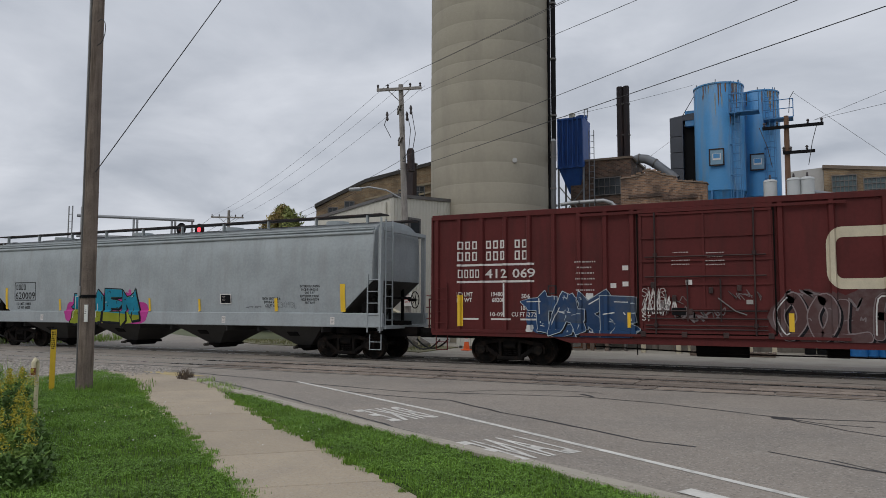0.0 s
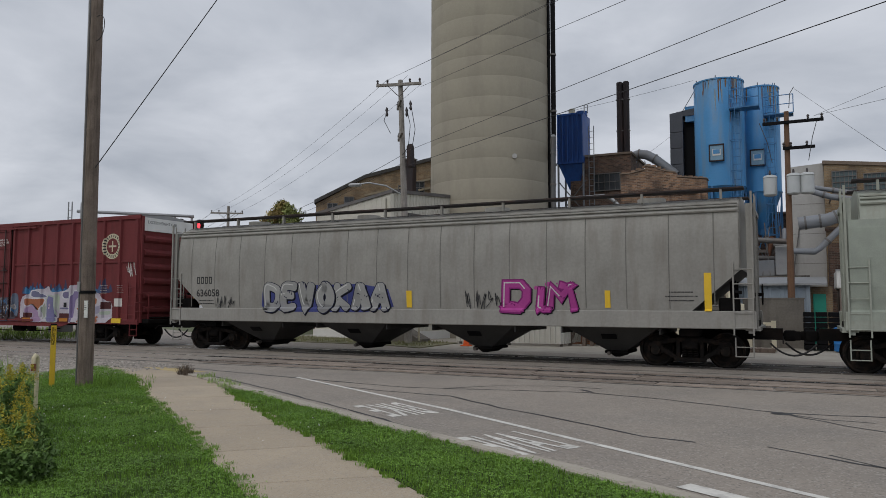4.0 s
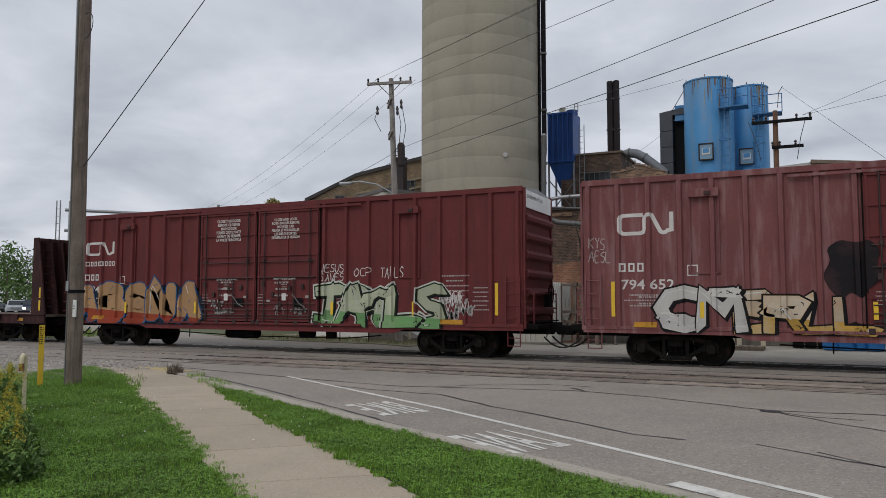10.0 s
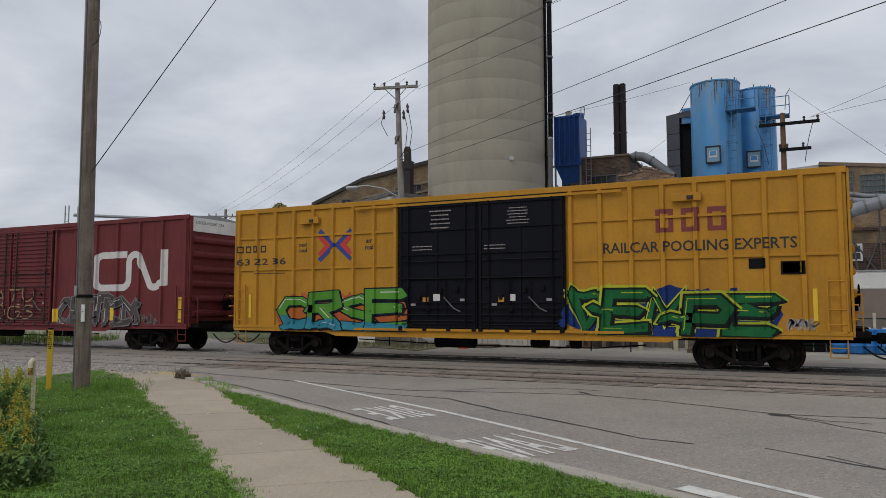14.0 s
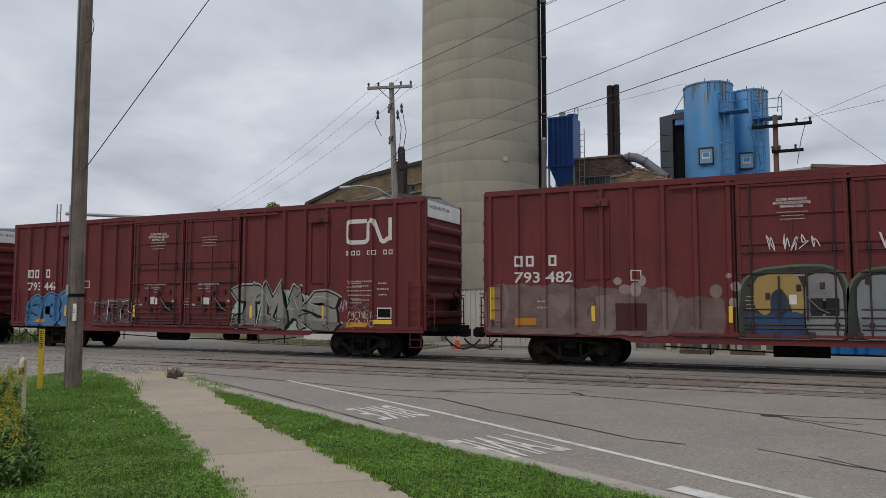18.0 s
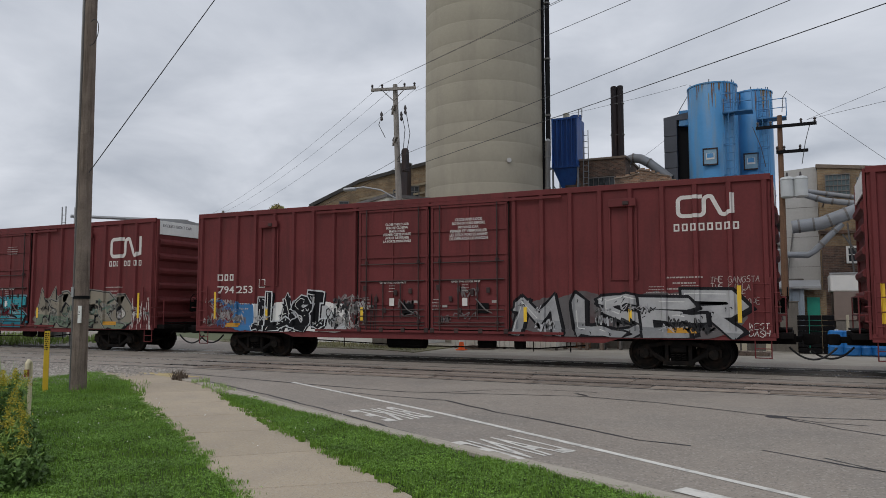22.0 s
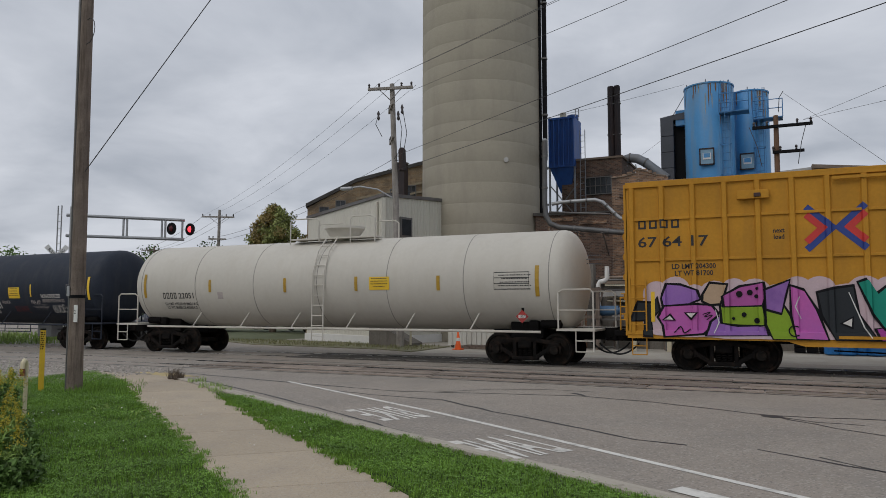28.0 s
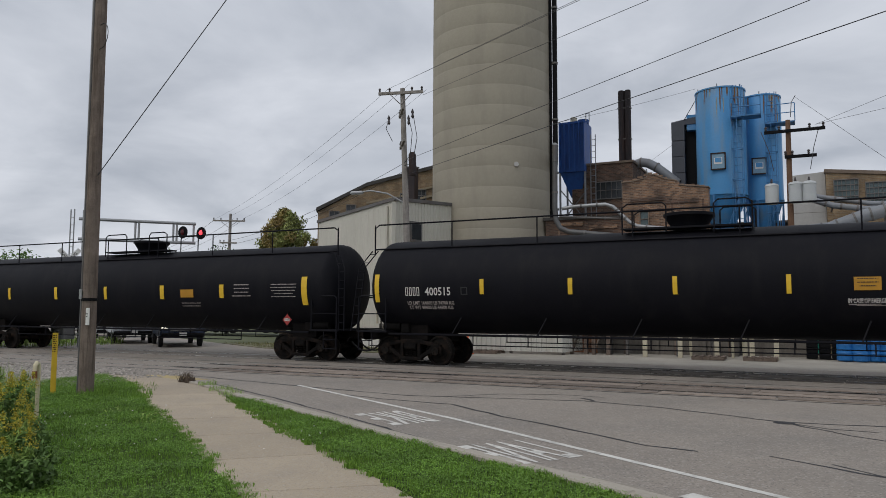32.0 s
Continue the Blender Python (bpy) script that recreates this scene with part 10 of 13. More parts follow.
patch(5, [(-0.35, 2.05), (0.07, 2.09), (0.08, 1.11), (-0.25, 1.05)], spray((0.34,0.38,0.36), (0.20,0.24,0.25)), 0.007, spray((0.06,0.06,0.07)), 1)
patch(5, [(-1.48, 1.66), (-1.08, 1.57), (-1.11, 1.19), (-1.45, 1.23)], spray((0.07,0.15,0.30), (0.18,0.22,0.28)), 0.005, None, 2)
patch(5, [(1.0, 1.91), (1.3, 1.75), (1.22, 1.19), (1.04, 1.15)], spray((0.22,0.22,0.24), (0.10,0.10,0.12)), 0.005, None, 2)
patch(5, [(2.02, 2.11), (2.4, 2.04), (2.39, 1.11), (2.1, 1.14)], spray((0.14,0.17,0.23), (0.07,0.06,0.08)), 0.005, None, 2)
patch(5, [(1.46, 1.85), (1.86, 1.95), (1.78, 1.26), (1.52, 1.19)], spray((0.09,0.08,0.10), (0.16,0.16,0.2)), 0.005, None, 2)
patch(5, [(-7.42, 2.25), (-7.12, 2.29), (-7.12, 0.91), (-7.38, 0.91)], spray((0.26,0.28,0.33), (0.10,0.10,0.16)), 0.004, None, 2)
flare(5, -6.53, 1.86, 3.95, 0.69, spray((0.12,0.10,0.12), (0.09,0.04,0.05)), 0.003, 41, 13)
patch(5, [(-1.52, 2.2), (-1.35, 2.2), (-1.35, 2.07), (-1.52, 2.07)], spray((0.42,0.17,0.03), None), 0.0185, None, 0)
patch(5, [(-1.97, 1.39), (-1.57, 1.39), (-1.57, 1.25), (-1.97, 1.25)], spray((0.42,0.17,0.03), None), 0.0185, None, 0)
patch(5, [(0.58, 1.4), (0.94, 1.4), (0.93, 1.25), (0.58, 1.25)], spray((0.42,0.17,0.03), None), 0.0185, None, 0)
patch(5, [(0.99, 2.14), (1.15, 2.14), (1.14, 1.98), (0.98, 1.98)], spray((0.42,0.17,0.03), None), 0.0185, None, 0)
patch(5, [(-8.62, 1.34), (-8.14, 1.35), (-8.13, 1.13), (-8.61, 1.13)], spray((0.42,0.17,0.03), None), 0.0185, None, 0)
patch(5, [(-7.01, 1.11), (-6.57, 1.11), (-6.57, 1.0), (-7.01, 0.99)], spray((0.42,0.17,0.03), None), 0.0185, None, 0)
patch(5, [(-3.27, 1.23), (-2.84, 1.23), (-2.84, 1.12), (-3.27, 1.12)], spray((0.42,0.17,0.03), None), 0.0185, None, 0)
patch(5, [(-1.52, 2.05), (-1.35, 2.05), (-1.35, 1.88), (-1.52, 1.88)], spray((0.55,0.54,0.52), None), 0.0185, None, 0)
patch(5, [(0.59, 1.66), (0.85, 1.66), (0.84, 1.46), (0.58, 1.46)], spray((0.55,0.54,0.52), None), 0.0185, None, 0)
patch(5, [(-8.61, 1.08), (-8.13, 1.09), (-8.13, 0.91), (-8.61, 0.9)], spray((0.55,0.42,0.03), None), 0.0185, None, 0)
patch(5, [(-3.27, 1.44), (-2.83, 1.44), (-2.83, 1.24), (-3.27, 1.23)], spray((0.075,0.024,0.024), None), 0.0165, None, 0)
patch(5, [(-5.63, 1.34), (-4.98, 1.35), (-4.98, 1.11), (-5.63, 1.1)], spray((0.075,0.024,0.024), None), 0.0165, None, 0)
patch(5, [(-6.39, 2.2), (-5.78, 2.2), (-5.78, 1.89), (-6.39, 1.9)], spray((0.075,0.024,0.024), None), 0.0165, None, 0)
tags(THE[5][0], THE[5][1], -7.35, 2.44, 1.65, 1.14, LETTER, 3, 3)
plate(5, -8.68, 0.92, 0.49, 0.17, REFLECTOR, 'plate')
plate(5, 8.18, 1.54, 0.44, 0.31, LETTER, 'plate')
plate(5, 8.14, 0.9, 0.52, 0.18, REFLECTOR, 'plate')
small_print(5, 7.45, 1.98, 0.34, 0.39, 4, LETTER)
small_print(5, 8.32, 2.02, 0.33, 0.34, 4, LETTER)
tags(THE[5][0], THE[5][1], 8.78, 2.66, 0.63, 0.61, LETTER, 5, 4)
emblem(6, 7.05, 3.99, 1.54, 0.69, LETTER)
name_blocks(6, 8, 6.98, 3.64, 1.71, 0.21, LETTER)
name_blocks(6, 3, -8.76, 2.61, 0.72, 0.25, LETTER)
write(6, '794 151', -8.68, 2.15, 1.36, 0.23, LETTER)
write(6, 'CLOSE THIS DOOR\nBEFORE CLOSING\nMAIN DOOR\nFERMER CETTE PORTE\nAVANT DE FERMER\nLA PORTE PRINCIPALE', -1.87, 3.68, 1.09, 0.72, LETTER)
write(6, 'CLOSE AND LOCK\nBOTH DOORS BEFORE\nMOVING CAR\nFERMER ET VERROUILLER\nLES DEUX PORTES AVANT\nDE DEPLACER LE WAGON', 0.4, 3.73, 1.35, 0.64, LETTER)
sprayed(6, 'ASER', -6.95, 0.92, 3.45, 1.24, ((0.26,0.36,0.46),(0.38,0.46,0.50)), (0.010,0.014,0.035), ((0.40,0.19,0.27),(0.3,0.1,0.13)), ((0.46,0.54,0.54),(0.36,0.44,0.50)), 2, 'fat', None, 1.05, (0.40,0.20,0.24), 0.06)
sprayed(6, 'GRAVEY', 2.5, 0.92, 5.9, 1.24, ((0.24,0.33,0.46),(0.36,0.45,0.52)), (0.010,0.014,0.035), ((0.40,0.19,0.26),(0.3,0.1,0.13)), ((0.44,0.53,0.57),(0.30,0.40,0.52)), 6, 'fat', None, 1.0, (0.42,0.22,0.25), 0.06)
hand(6, 'TAK', 2.7, 2.3, 2.4, 0.75, FINEPRINT, 3, 0.05)
hand(6, 'PE\nOR\n1', -2.1, 2.5, 0.6, 0.75, LETTER, 4, 0.034)
hand(6, '3XK', -1.3, 2.75, 0.55, 0.5, LETTER, 5, 0.034)
hand(6, 'OIAS\nTHAGH', -9.4, 2.7, 0.5, 0.62, LETTER, 9, 0.02)
hand(6, 'FTB', 0.4, 2.0, 1.6, 0.8, FINEPRINT, 11, 0.05)
plate(6, 7.18, 1.33, 0.43, 0.36, BLACKPAINT, 'dark_plate')
small_print(6, 6.22, 1.86, 0.39, 0.36, 4, LETTER)
plate(6, 8.01, 0.81, 0.62, 0.19, REFLECTOR, 'plate')
tags(THE[6][0], THE[6][1], 0.41, 1.63, 1.32, 1.01, LETTER, 12, 5)
emblem(7, -8.55, 3.5, 1.48, 0.6, LETTER)
name_blocks(7, 3, -8.53, 2.51, 0.67, 0.24, LETTER)
write(7, '794 652', -8.47, 2.04, 1.39, 0.26, LETTER)
small_print(7, -8.49, 1.47, 1.51, 0.43, 3, LETTER)
write(7, 'CLOSE THIS DOOR\nBEFORE CLOSING\nMAIN DOOR\nFERMER CETTE PORTE\nAVANT DE FERMER\nLA PORTE PRINCIPALE', -1.87, 3.8, 1.19, 0.81, LETTER)
write(7, 'CLOSE AND LOCK\nBOTH DOORS BEFORE\nMOVING CAR\nFERMER ET VERROUILLER\nLES DEUX PORTES\nDE DEPLACER LE WAGON', 0.57, 3.81, 1.16, 0.78, LETTER)
patch(7, [(-3.45, 2.0), (-3.6, 2.35), (-3.4, 2.7), (-3.5, 3.0), (-3.2, 3.22), (-2.85, 3.12), (-2.6, 3.2), (-2.35, 2.95), (-2.45, 2.6), (-2.3, 2.3), (-2.6, 2.05), (-2.75, 1.75), (-3.0, 1.95), (-3.2, 1.7)], spray((0.012,0.010,0.012), (0.05,0.025,0.027)), 0.0045, None, 3)
patch(7, [(-2.4, 2.55), (-2.0, 2.75), (-1.75, 3.1), (-1.4, 3.12), (-1.45, 2.85), (-1.3, 2.6), (-1.5, 2.62), (-1.8, 2.75), (-2.1, 2.5)], spray((0.012,0.010,0.012), (0.05,0.025,0.027)), 0.0045, None, 2)
sprayed(7, 'CM', -7.46, 0.9, 2.0, 1.1, ((0.52,0.50,0.47),(0.42,0.40,0.38)), (0.008,0.007,0.007), None, ((0.56,0.54,0.50),None), 19, 'wild', None, 0.9)
sprayed(7, 'ERLL', -5.6, 0.9, 3.1, 1.05, ((0.44,0.27,0.06),(0.46,0.38,0.25)), (0.008,0.007,0.007), None, ((0.50,0.42,0.32),(0.46,0.30,0.16)), 9, 'wild', None, 0.9)
sprayed(7, 'TAILS', 2.24, 0.9, 5.3, 1.4, ((0.10,0.19,0.115),(0.17,0.26,0.17)), (0.30,0.37,0.29), ((0.26,0.34,0.26),(0.13,0.2,0.14)), ((0.18,0.27,0.19),(0.28,0.36,0.28)), 10, 'fat', (0.34,0.40,0.33), 1.3)
hand(7, 'OCO\nTAILS', 2.6, 2.4, 0.95, 0.62, LETTER, 3)
hand(7, 'JESUS\nSAVES', 4.45, 2.4, 0.9, 0.58, FINEPRINT, 4)

hand(7, 'KYS\nAESL', -9.35, 2.75, 0.6, 0.75, FINEPRINT, 6)

small_print(7, 7.96, 1.34, 0.6, 0.75, 6, LETTER)
plate(7, 7.33, 1.55, 0.29, 0.39, BLACKPAINT, 'dark_plate')
plate(7, 7.97, 0.8, 0.51, 0.18, REFLECTOR, 'plate')
small_print(7, -1.76, 1.76, 0.74, 0.61, 3, LETTER)
small_print(7, 0.86, 1.76, 0.58, 0.58, 3, LETTER)
emblem(8, -8.57, 3.49, 1.47, 0.53, LETTER)
name_blocks(8, 8, -8.57, 3.08, 1.53, 0.18, LETTER)
name_blocks(8, 3, -8.58, 2.52, 0.68, 0.24, LETTER)
write(8, '794 942', -8.52, 2.06, 1.48, 0.24, LETTER)
write(8, 'CLOSE THIS DOOR\nBEFORE CLOSING\nMAIN DOOR\nFERMER CETTE PORTE\nAVANT DE FERMER\nLA PORTE PRINCIPALE', -1.89, 3.82, 1.1, 0.8, LETTER)
write(8, 'CLOSE AND LOCK\nBOTH DOORS BEFORE\nMOVING CAR\nFERMER ET VERROUILLER\nLES DEUX PORTES\nDE DEPLACER LE WAGON', 0.55, 3.83, 1.15, 0.73, LETTER)
sprayed(8, 'ABSNA', -9.1, 0.9, 6.5, 1.34, ((0.27,0.045,0.022),(0.32,0.08,0.03)), (0.02,0.09,0.22), ((0.010,0.018,0.04),(0.015,0.015,0.02)), ((0.40,0.24,0.12),(0.34,0.20,0.10)), 4, 'fat', None, 1.35)
sprayed(8, 'TAYLS', 2.35, 0.9, 4.6, 1.25, ((0.15,0.30,0.12),(0.26,0.38,0.20)), (0.015,0.02,0.012), None, ((0.44,0.46,0.33),(0.36,0.42,0.28)), 12, 'wild', (0.50,0.52,0.46), 1.0)
hand(8, 'JESUS\nSAVES', 2.5, 2.35, 0.9, 0.62, LETTER, 7)
hand(8, 'OCP', 3.75, 2.5, 0.7, 0.32, LETTER, 8)
hand(8, 'TAILS', 4.75, 2.42, 0.85, 0.4, LETTER, 9)
hand(8, 'OCP', 7.05, 1.75, 0.6, 0.28, LETTER, 10)



tags(THE[8][0], THE[8][1], 6.86, 1.35, 0.95, 0.67, LETTER, 6, 6)
small_print(8, 7.9, 1.35, 0.6, 0.78, 6, LETTER)
small_print(8, -1.79, 1.72, 0.74, 0.68, 3, LETTER)
small_print(8, 0.63, 1.72, 0.74, 0.65, 3, LETTER)
name_blocks(9, 2, -7.65, 0.90, 0.36, 0.19, LETTER)
write(9, '622341', -7.16, 0.90, 1.15, 0.19, LETTER)
plate(9, -10.23, 0.8, 0.76, 0.17, ORANGEPATCH, 'plate')
plate(9, -6.04, 0.84, 0.67, 0.16, ORANGEPATCH, 'plate')
plate(9, -2.52, 0.89, 0.59, 0.15, ORANGEPATCH, 'plate')
plate(9, 0.75, 0.9, 0.52, 0.14, ORANGEPATCH, 'plate')
plate(9, 9.44, 0.91, 0.37, 0.12, ORANGEPATCH, 'plate')
small_print(9, 2.33, 0.79, 0.88, 0.24, 2, LETTER)
small_print(9, 7.27, 0.75, 0.54, 0.19, 2, LETTER)
name_blocks(10, 4, -9.43, 3.55, 1.25, 0.24, LETTER_BLACK)
write(10, '63 22 36', -9.43, 3.12, 2.1, 0.22, LETTER_BLACK)
small_print(10, -8.67, 2.72, 1.34, 0.22, 2, LETTER_BLACK)
chevrons(10, -5.96, 3.17, 1.29, 1.06)
write(10, 'next\nload', -6.9, 3.5, 0.57, 0.39, LETTER_BLACK)
write(10, 'any\nroad', -4.27, 3.51, 0.56, 0.43, LETTER_BLACK)
name_blocks(10, 3, 4.95, 3.64, 1.85, 0.63, MAROONINK)
write(10, 'RAILCAR POOLING EXPERTS', 3.56, 3.13, 4.84, 0.28, LETTER_BLACK)
plate(10, 7.27, 2.62, 0.39, 0.26, BLACKPAINT, 'dark_plate')
plate(10, 8.01, 2.46, 0.55, 0.33, BLACKPAINT, 'dark_plate')
plate(10, 8.06, 2.5, 0.46, 0.26, REFLECTOR, 'plate')
smear(10, -7.7, 0.9, 5.2, 1.0, spray((0.46,0.12,0.03), (0.36,0.05,0.03)), 5)
sprayed(10, 'CRSE', -7.5, 0.9, 4.7, 1.12, ((0.03,0.20,0.27),(0.05,0.27,0.34)), (0.008,0.012,0.012), ((0.50,0.14,0.03),(0.40,0.05,0.03)), ((0.08,0.26,0.03),(0.12,0.32,0.04)), 3, 'wild', None, 0.85, (0.46,0.12,0.04), 0.03)
sprayed(10, 'VEMPE', 2.56, 0.9, 5.25, 1.15, ((0.010,0.12,0.035),(0.02,0.18,0.05)), (0.006,0.014,0.010), ((0.010,0.030,0.15),(0.014,0.045,0.2)), None, 6, 'wild', (0.42,0.46,0.035), 0.62, (0.012,0.035,0.16), 0.042)
small_print(10, -1.81, 3.96, 0.77, 0.65, 5, LETTER)
small_print(10, 0.73, 4.02, 0.73, 0.54, 6, LETTER)
small_print(10, -2.42, 3.33, 0.76, 0.2, 2, LETTER)
small_print(10, 0.03, 3.29, 0.68, 0.2, 2, LETTER)
plate(10, -2.01, 1.81, 0.2, 0.14, ORANGEPATCH, 'plate')
plate(10, -1.65, 1.84, 0.23, 0.21, LETTER, 'plate')
plate(10, 0.48, 1.8, 0.18, 0.14, ORANGEPATCH, 'plate')
plate(10, 0.81, 1.83, 0.2, 0.2, LETTER, 'plate')
emblem(11, 4.65, 2.28, 3.98, 1.54, LETTER)
name_blocks(11, 'xxx xxx xx', -8.72, 3.36, 2.85, 0.33, LETTER)
name_blocks(11, 'xxx xxx xx', -8.73, 2.91, 2.85, 0.33, LETTER)
name_blocks(11, 2, -8.49, 2.35, 0.34, 0.28, LETTER)
write(11, '533 281', -7.46, 2.33, 1.81, 0.29, LETTER)
sprayed(11, 'X', -7.0, 0.9, 1.45, 1.2, ((0.34,0.38,0.03),(0.28,0.33,0.03)), (0.008,0.010,0.015), ((0.012,0.028,0.10),None), None, 5, 'wild')
sprayed(11, 'CAST', -5.7, 0.9, 3.1, 1.25, ((0.36,0.17,0.035),(0.40,0.22,0.06)), (0.008,0.010,0.015), ((0.012,0.028,0.10),None), None, 8, 'wild')
hand(11, 'CATU\nDOGS', -2.3, 1.15, 3.6, 1.3, RUSTINK, 6, 0.07)
sprayed(11, 'OETKM', 2.58, 0.9, 4.6, 1.15, ((0.075,0.065,0.063),(0.12,0.11,0.11)), (0.20,0.18,0.18), None, None, 7, 'wild', None, 0.8)
plate(11, 2.4, 1.08, 0.24, 0.52, REFLECTOR, 'reflector')
plate(11, 5.64, 1.15, 0.22, 0.49, REFLECTOR, 'reflector')
plate(11, 9.2, 1.1, 0.17, 0.93, REFLECTOR, 'reflector')
plate(11, -9.21, 1.14, 0.11, 0.88, REFLECTOR, 'reflector')
plate(11, -7.58, 1.19, 0.11, 0.52, REFLECTOR, 'reflector')
small_print(11, -8.78, 1.63, 0.96, 0.26, 2, LETTER)

emblem(12, 6.8, 3.73, 1.74, 0.78, LETTER)
name_blocks(12, 'xxx xx xx', 6.79, 3.34, 1.77, 0.17, LETTER)
name_blocks(12, 'xx x', -8.7, 2.83, 1.28, 0.31, LETTER)
write(12, '793 482', -8.68, 2.37, 1.73, 0.3, LETTER)
smear(12, -9.67, 0.9, 2.97, 1.4, GREYPATCH, 3)
smear(12, -7.0, 0.9, 2.86, 1.31, GREYPATCH, 5)
smear(12, -4.35, 0.9, 1.38, 1.03, GREYPATCH, 6)
patch(12, [(-9.47, 2.2), (-8.99, 2.43), (-8.82, 1.79), (-9.13, 0.98), (-9.41, 1.31)], spray((0.20,0.145,0.13), (0.11,0.07,0.06)), 0.007, None, 2)
patch(12, [(-7.74, 2.08), (-7.4, 1.95), (-7.14, 2.21), (-6.99, 1.79), (-7.29, 1.33), (-7.7, 1.53)], spray((0.20,0.145,0.13), (0.11,0.07,0.06)), 0.007, None, 2)
patch(12, [(-6.41, 1.98), (-5.77, 2.01), (-5.8, 0.9), (-6.34, 0.9), (-6.12, 1.4)], spray((0.20,0.145,0.13), (0.11,0.07,0.06)), 0.007, None, 2)
patch(12, [(-5.7, 1.34), (-4.96, 1.35), (-4.96, 0.9), (-5.63, 0.9)], spray((0.20,0.145,0.13), (0.11,0.07,0.06)), 0.007, None, 2)
patch(12, [(-9.37, 1.01), (-8.11, 1.06), (-6.99, 0.95), (-6.99, 0.9), (-9.36, 0.9)], spray((0.20,0.145,0.13), (0.11,0.07,0.06)), 0.007, None, 2)
patch(12, [(-5.6, 2.37), (-5.63, 2.3), (-5.72, 2.26), (-5.81, 2.3), (-5.84, 2.38), (-5.81, 2.45), (-5.72, 2.49), (-5.63, 2.45)], spray((0.30,0.24,0.23), (0.17,0.12,0.11)), 0.008, None, 1)
patch(12, [(-5.35, 2.15), (-5.4, 2.05), (-5.53, 2.01), (-5.65, 2.05), (-5.7, 2.15), (-5.65, 2.25), (-5.53, 2.29), (-5.4, 2.25)], spray((0.30,0.24,0.23), (0.17,0.12,0.11)), 0.008, None, 1)
patch(12, [(-5.08, 2.15), (-5.12, 2.0), (-5.23, 1.94), (-5.34, 2.0), (-5.39, 2.15), (-5.34, 2.29), (-5.23, 2.35), (-5.12, 2.29)], spray((0.30,0.24,0.23), (0.17,0.12,0.11)), 0.008, None, 1)
patch(12, [(-4.95, 2.38), (-4.99, 2.27), (-5.07, 2.23), (-5.15, 2.27), (-5.18, 2.38), (-5.15, 2.49), (-5.07, 2.54), (-4.99, 2.49)], spray((0.30,0.24,0.23), (0.17,0.12,0.11)), 0.008, None, 1)
patch(12, [(-4.73, 2.07), (-4.28, 2.07), (-4.09, 1.65), (-4.36, 0.96), (-4.73, 0.91), (-4.5, 1.58)], spray((0.20,0.145,0.13), (0.11,0.07,0.06)), 0.007, None, 2)
patch(12, [(-3.03, 2.08), (-3.08, 1.95), (-3.2, 1.89), (-3.31, 1.95), (-3.36, 2.08), (-3.31, 2.21), (-3.19, 2.27), (-3.08, 2.21)], spray((0.22,0.16,0.14), None), 0.007, None, 1)
patch(12, [(-5.79, 1.77), (-4.95, 1.77), (-4.96, 1.04), (-5.78, 1.03)], spray((0.075,0.024,0.024), None), 0.0165, None, 0)
patch(12, [(-8.66, 1.35), (-8.04, 1.35), (-8.04, 1.15), (-8.66, 1.14)], spray((0.42,0.17,0.03), None), 0.0185, None, 0)
patch(12, [(-2.68, 1.45), (-2.57, 2.26), (-2.22, 2.59), (-1.27, 2.68), (-0.61, 2.66), (-0.26, 2.37), (-0.24, 1.66), (-0.29, 0.9), (-2.38, 0.9), (-2.65, 0.9)], spray((0.045,0.05,0.042), (0.02,0.02,0.02)), 0.004, spray((0.10,0.13,0.085)), 1)
patch(12, [(-0.25, 1.47), (-0.14, 2.24), (0.18, 2.55), (1.04, 2.62), (1.64, 2.61), (1.95, 2.33), (2.16, 1.66), (2.14, 0.9), (0.02, 0.9), (-0.23, 0.9)], spray((0.045,0.05,0.042), (0.02,0.02,0.02)), 0.004, spray((0.10,0.13,0.085)), 1)
patch(12, [(-2.29, 2.39), (-1.84, 2.53), (-1.3, 2.5), (-1.14, 2.05), (-1.19, 1.46), (-1.39, 1.38), (-1.51, 1.92), (-1.71, 2.19), (-1.99, 1.39), (-2.3, 1.66)], spray((0.40,0.27,0.09), (0.30,0.21,0.09)), 0.007, None, 1)
patch(12, [(-1.57, 1.76), (-1.62, 1.49), (-1.75, 1.38), (-1.88, 1.49), (-1.93, 1.76), (-1.88, 2.02), (-1.75, 2.13), (-1.62, 2.02)], spray((0.035,0.05,0.09), None), 0.0085, None, 1)
patch(12, [(-2.44, 1.59), (-2.06, 1.46), (-1.18, 1.59), (-1.12, 1.14), (-1.26, 0.9), (-2.07, 0.9), (-2.41, 1.19)], spray((0.035,0.075,0.16), (0.03,0.04,0.07)), 0.0075, None, 1)
patch(12, [(-1.14, 2.38), (-0.78, 2.57), (-0.33, 2.37), (-0.29, 0.9), (-0.61, 0.9), (-1.13, 0.9)], spray((0.20,0.20,0.195), (0.12,0.13,0.13)), 0.009, spray((0.03,0.03,0.03)), 1)
patch(12, [(-0.01, 2.27), (0.43, 2.47), (0.92, 2.34), (0.84, 1.47), (0.64, 0.9), (0.06, 0.9), (-0.04, 1.6)], spray((0.19,0.205,0.21), (0.12,0.14,0.15)), 0.009, spray((0.03,0.03,0.03)), 1)
patch(12, [(0.88, 2.25), (1.22, 2.46), (1.81, 2.45), (1.99, 2.14), (1.97, 1.78), (1.61, 1.41), (1.37, 1.47), (1.39, 2.03), (0.91, 1.97)], spray((0.40,0.28,0.10), (0.30,0.22,0.10)), 0.0105, None, 1)
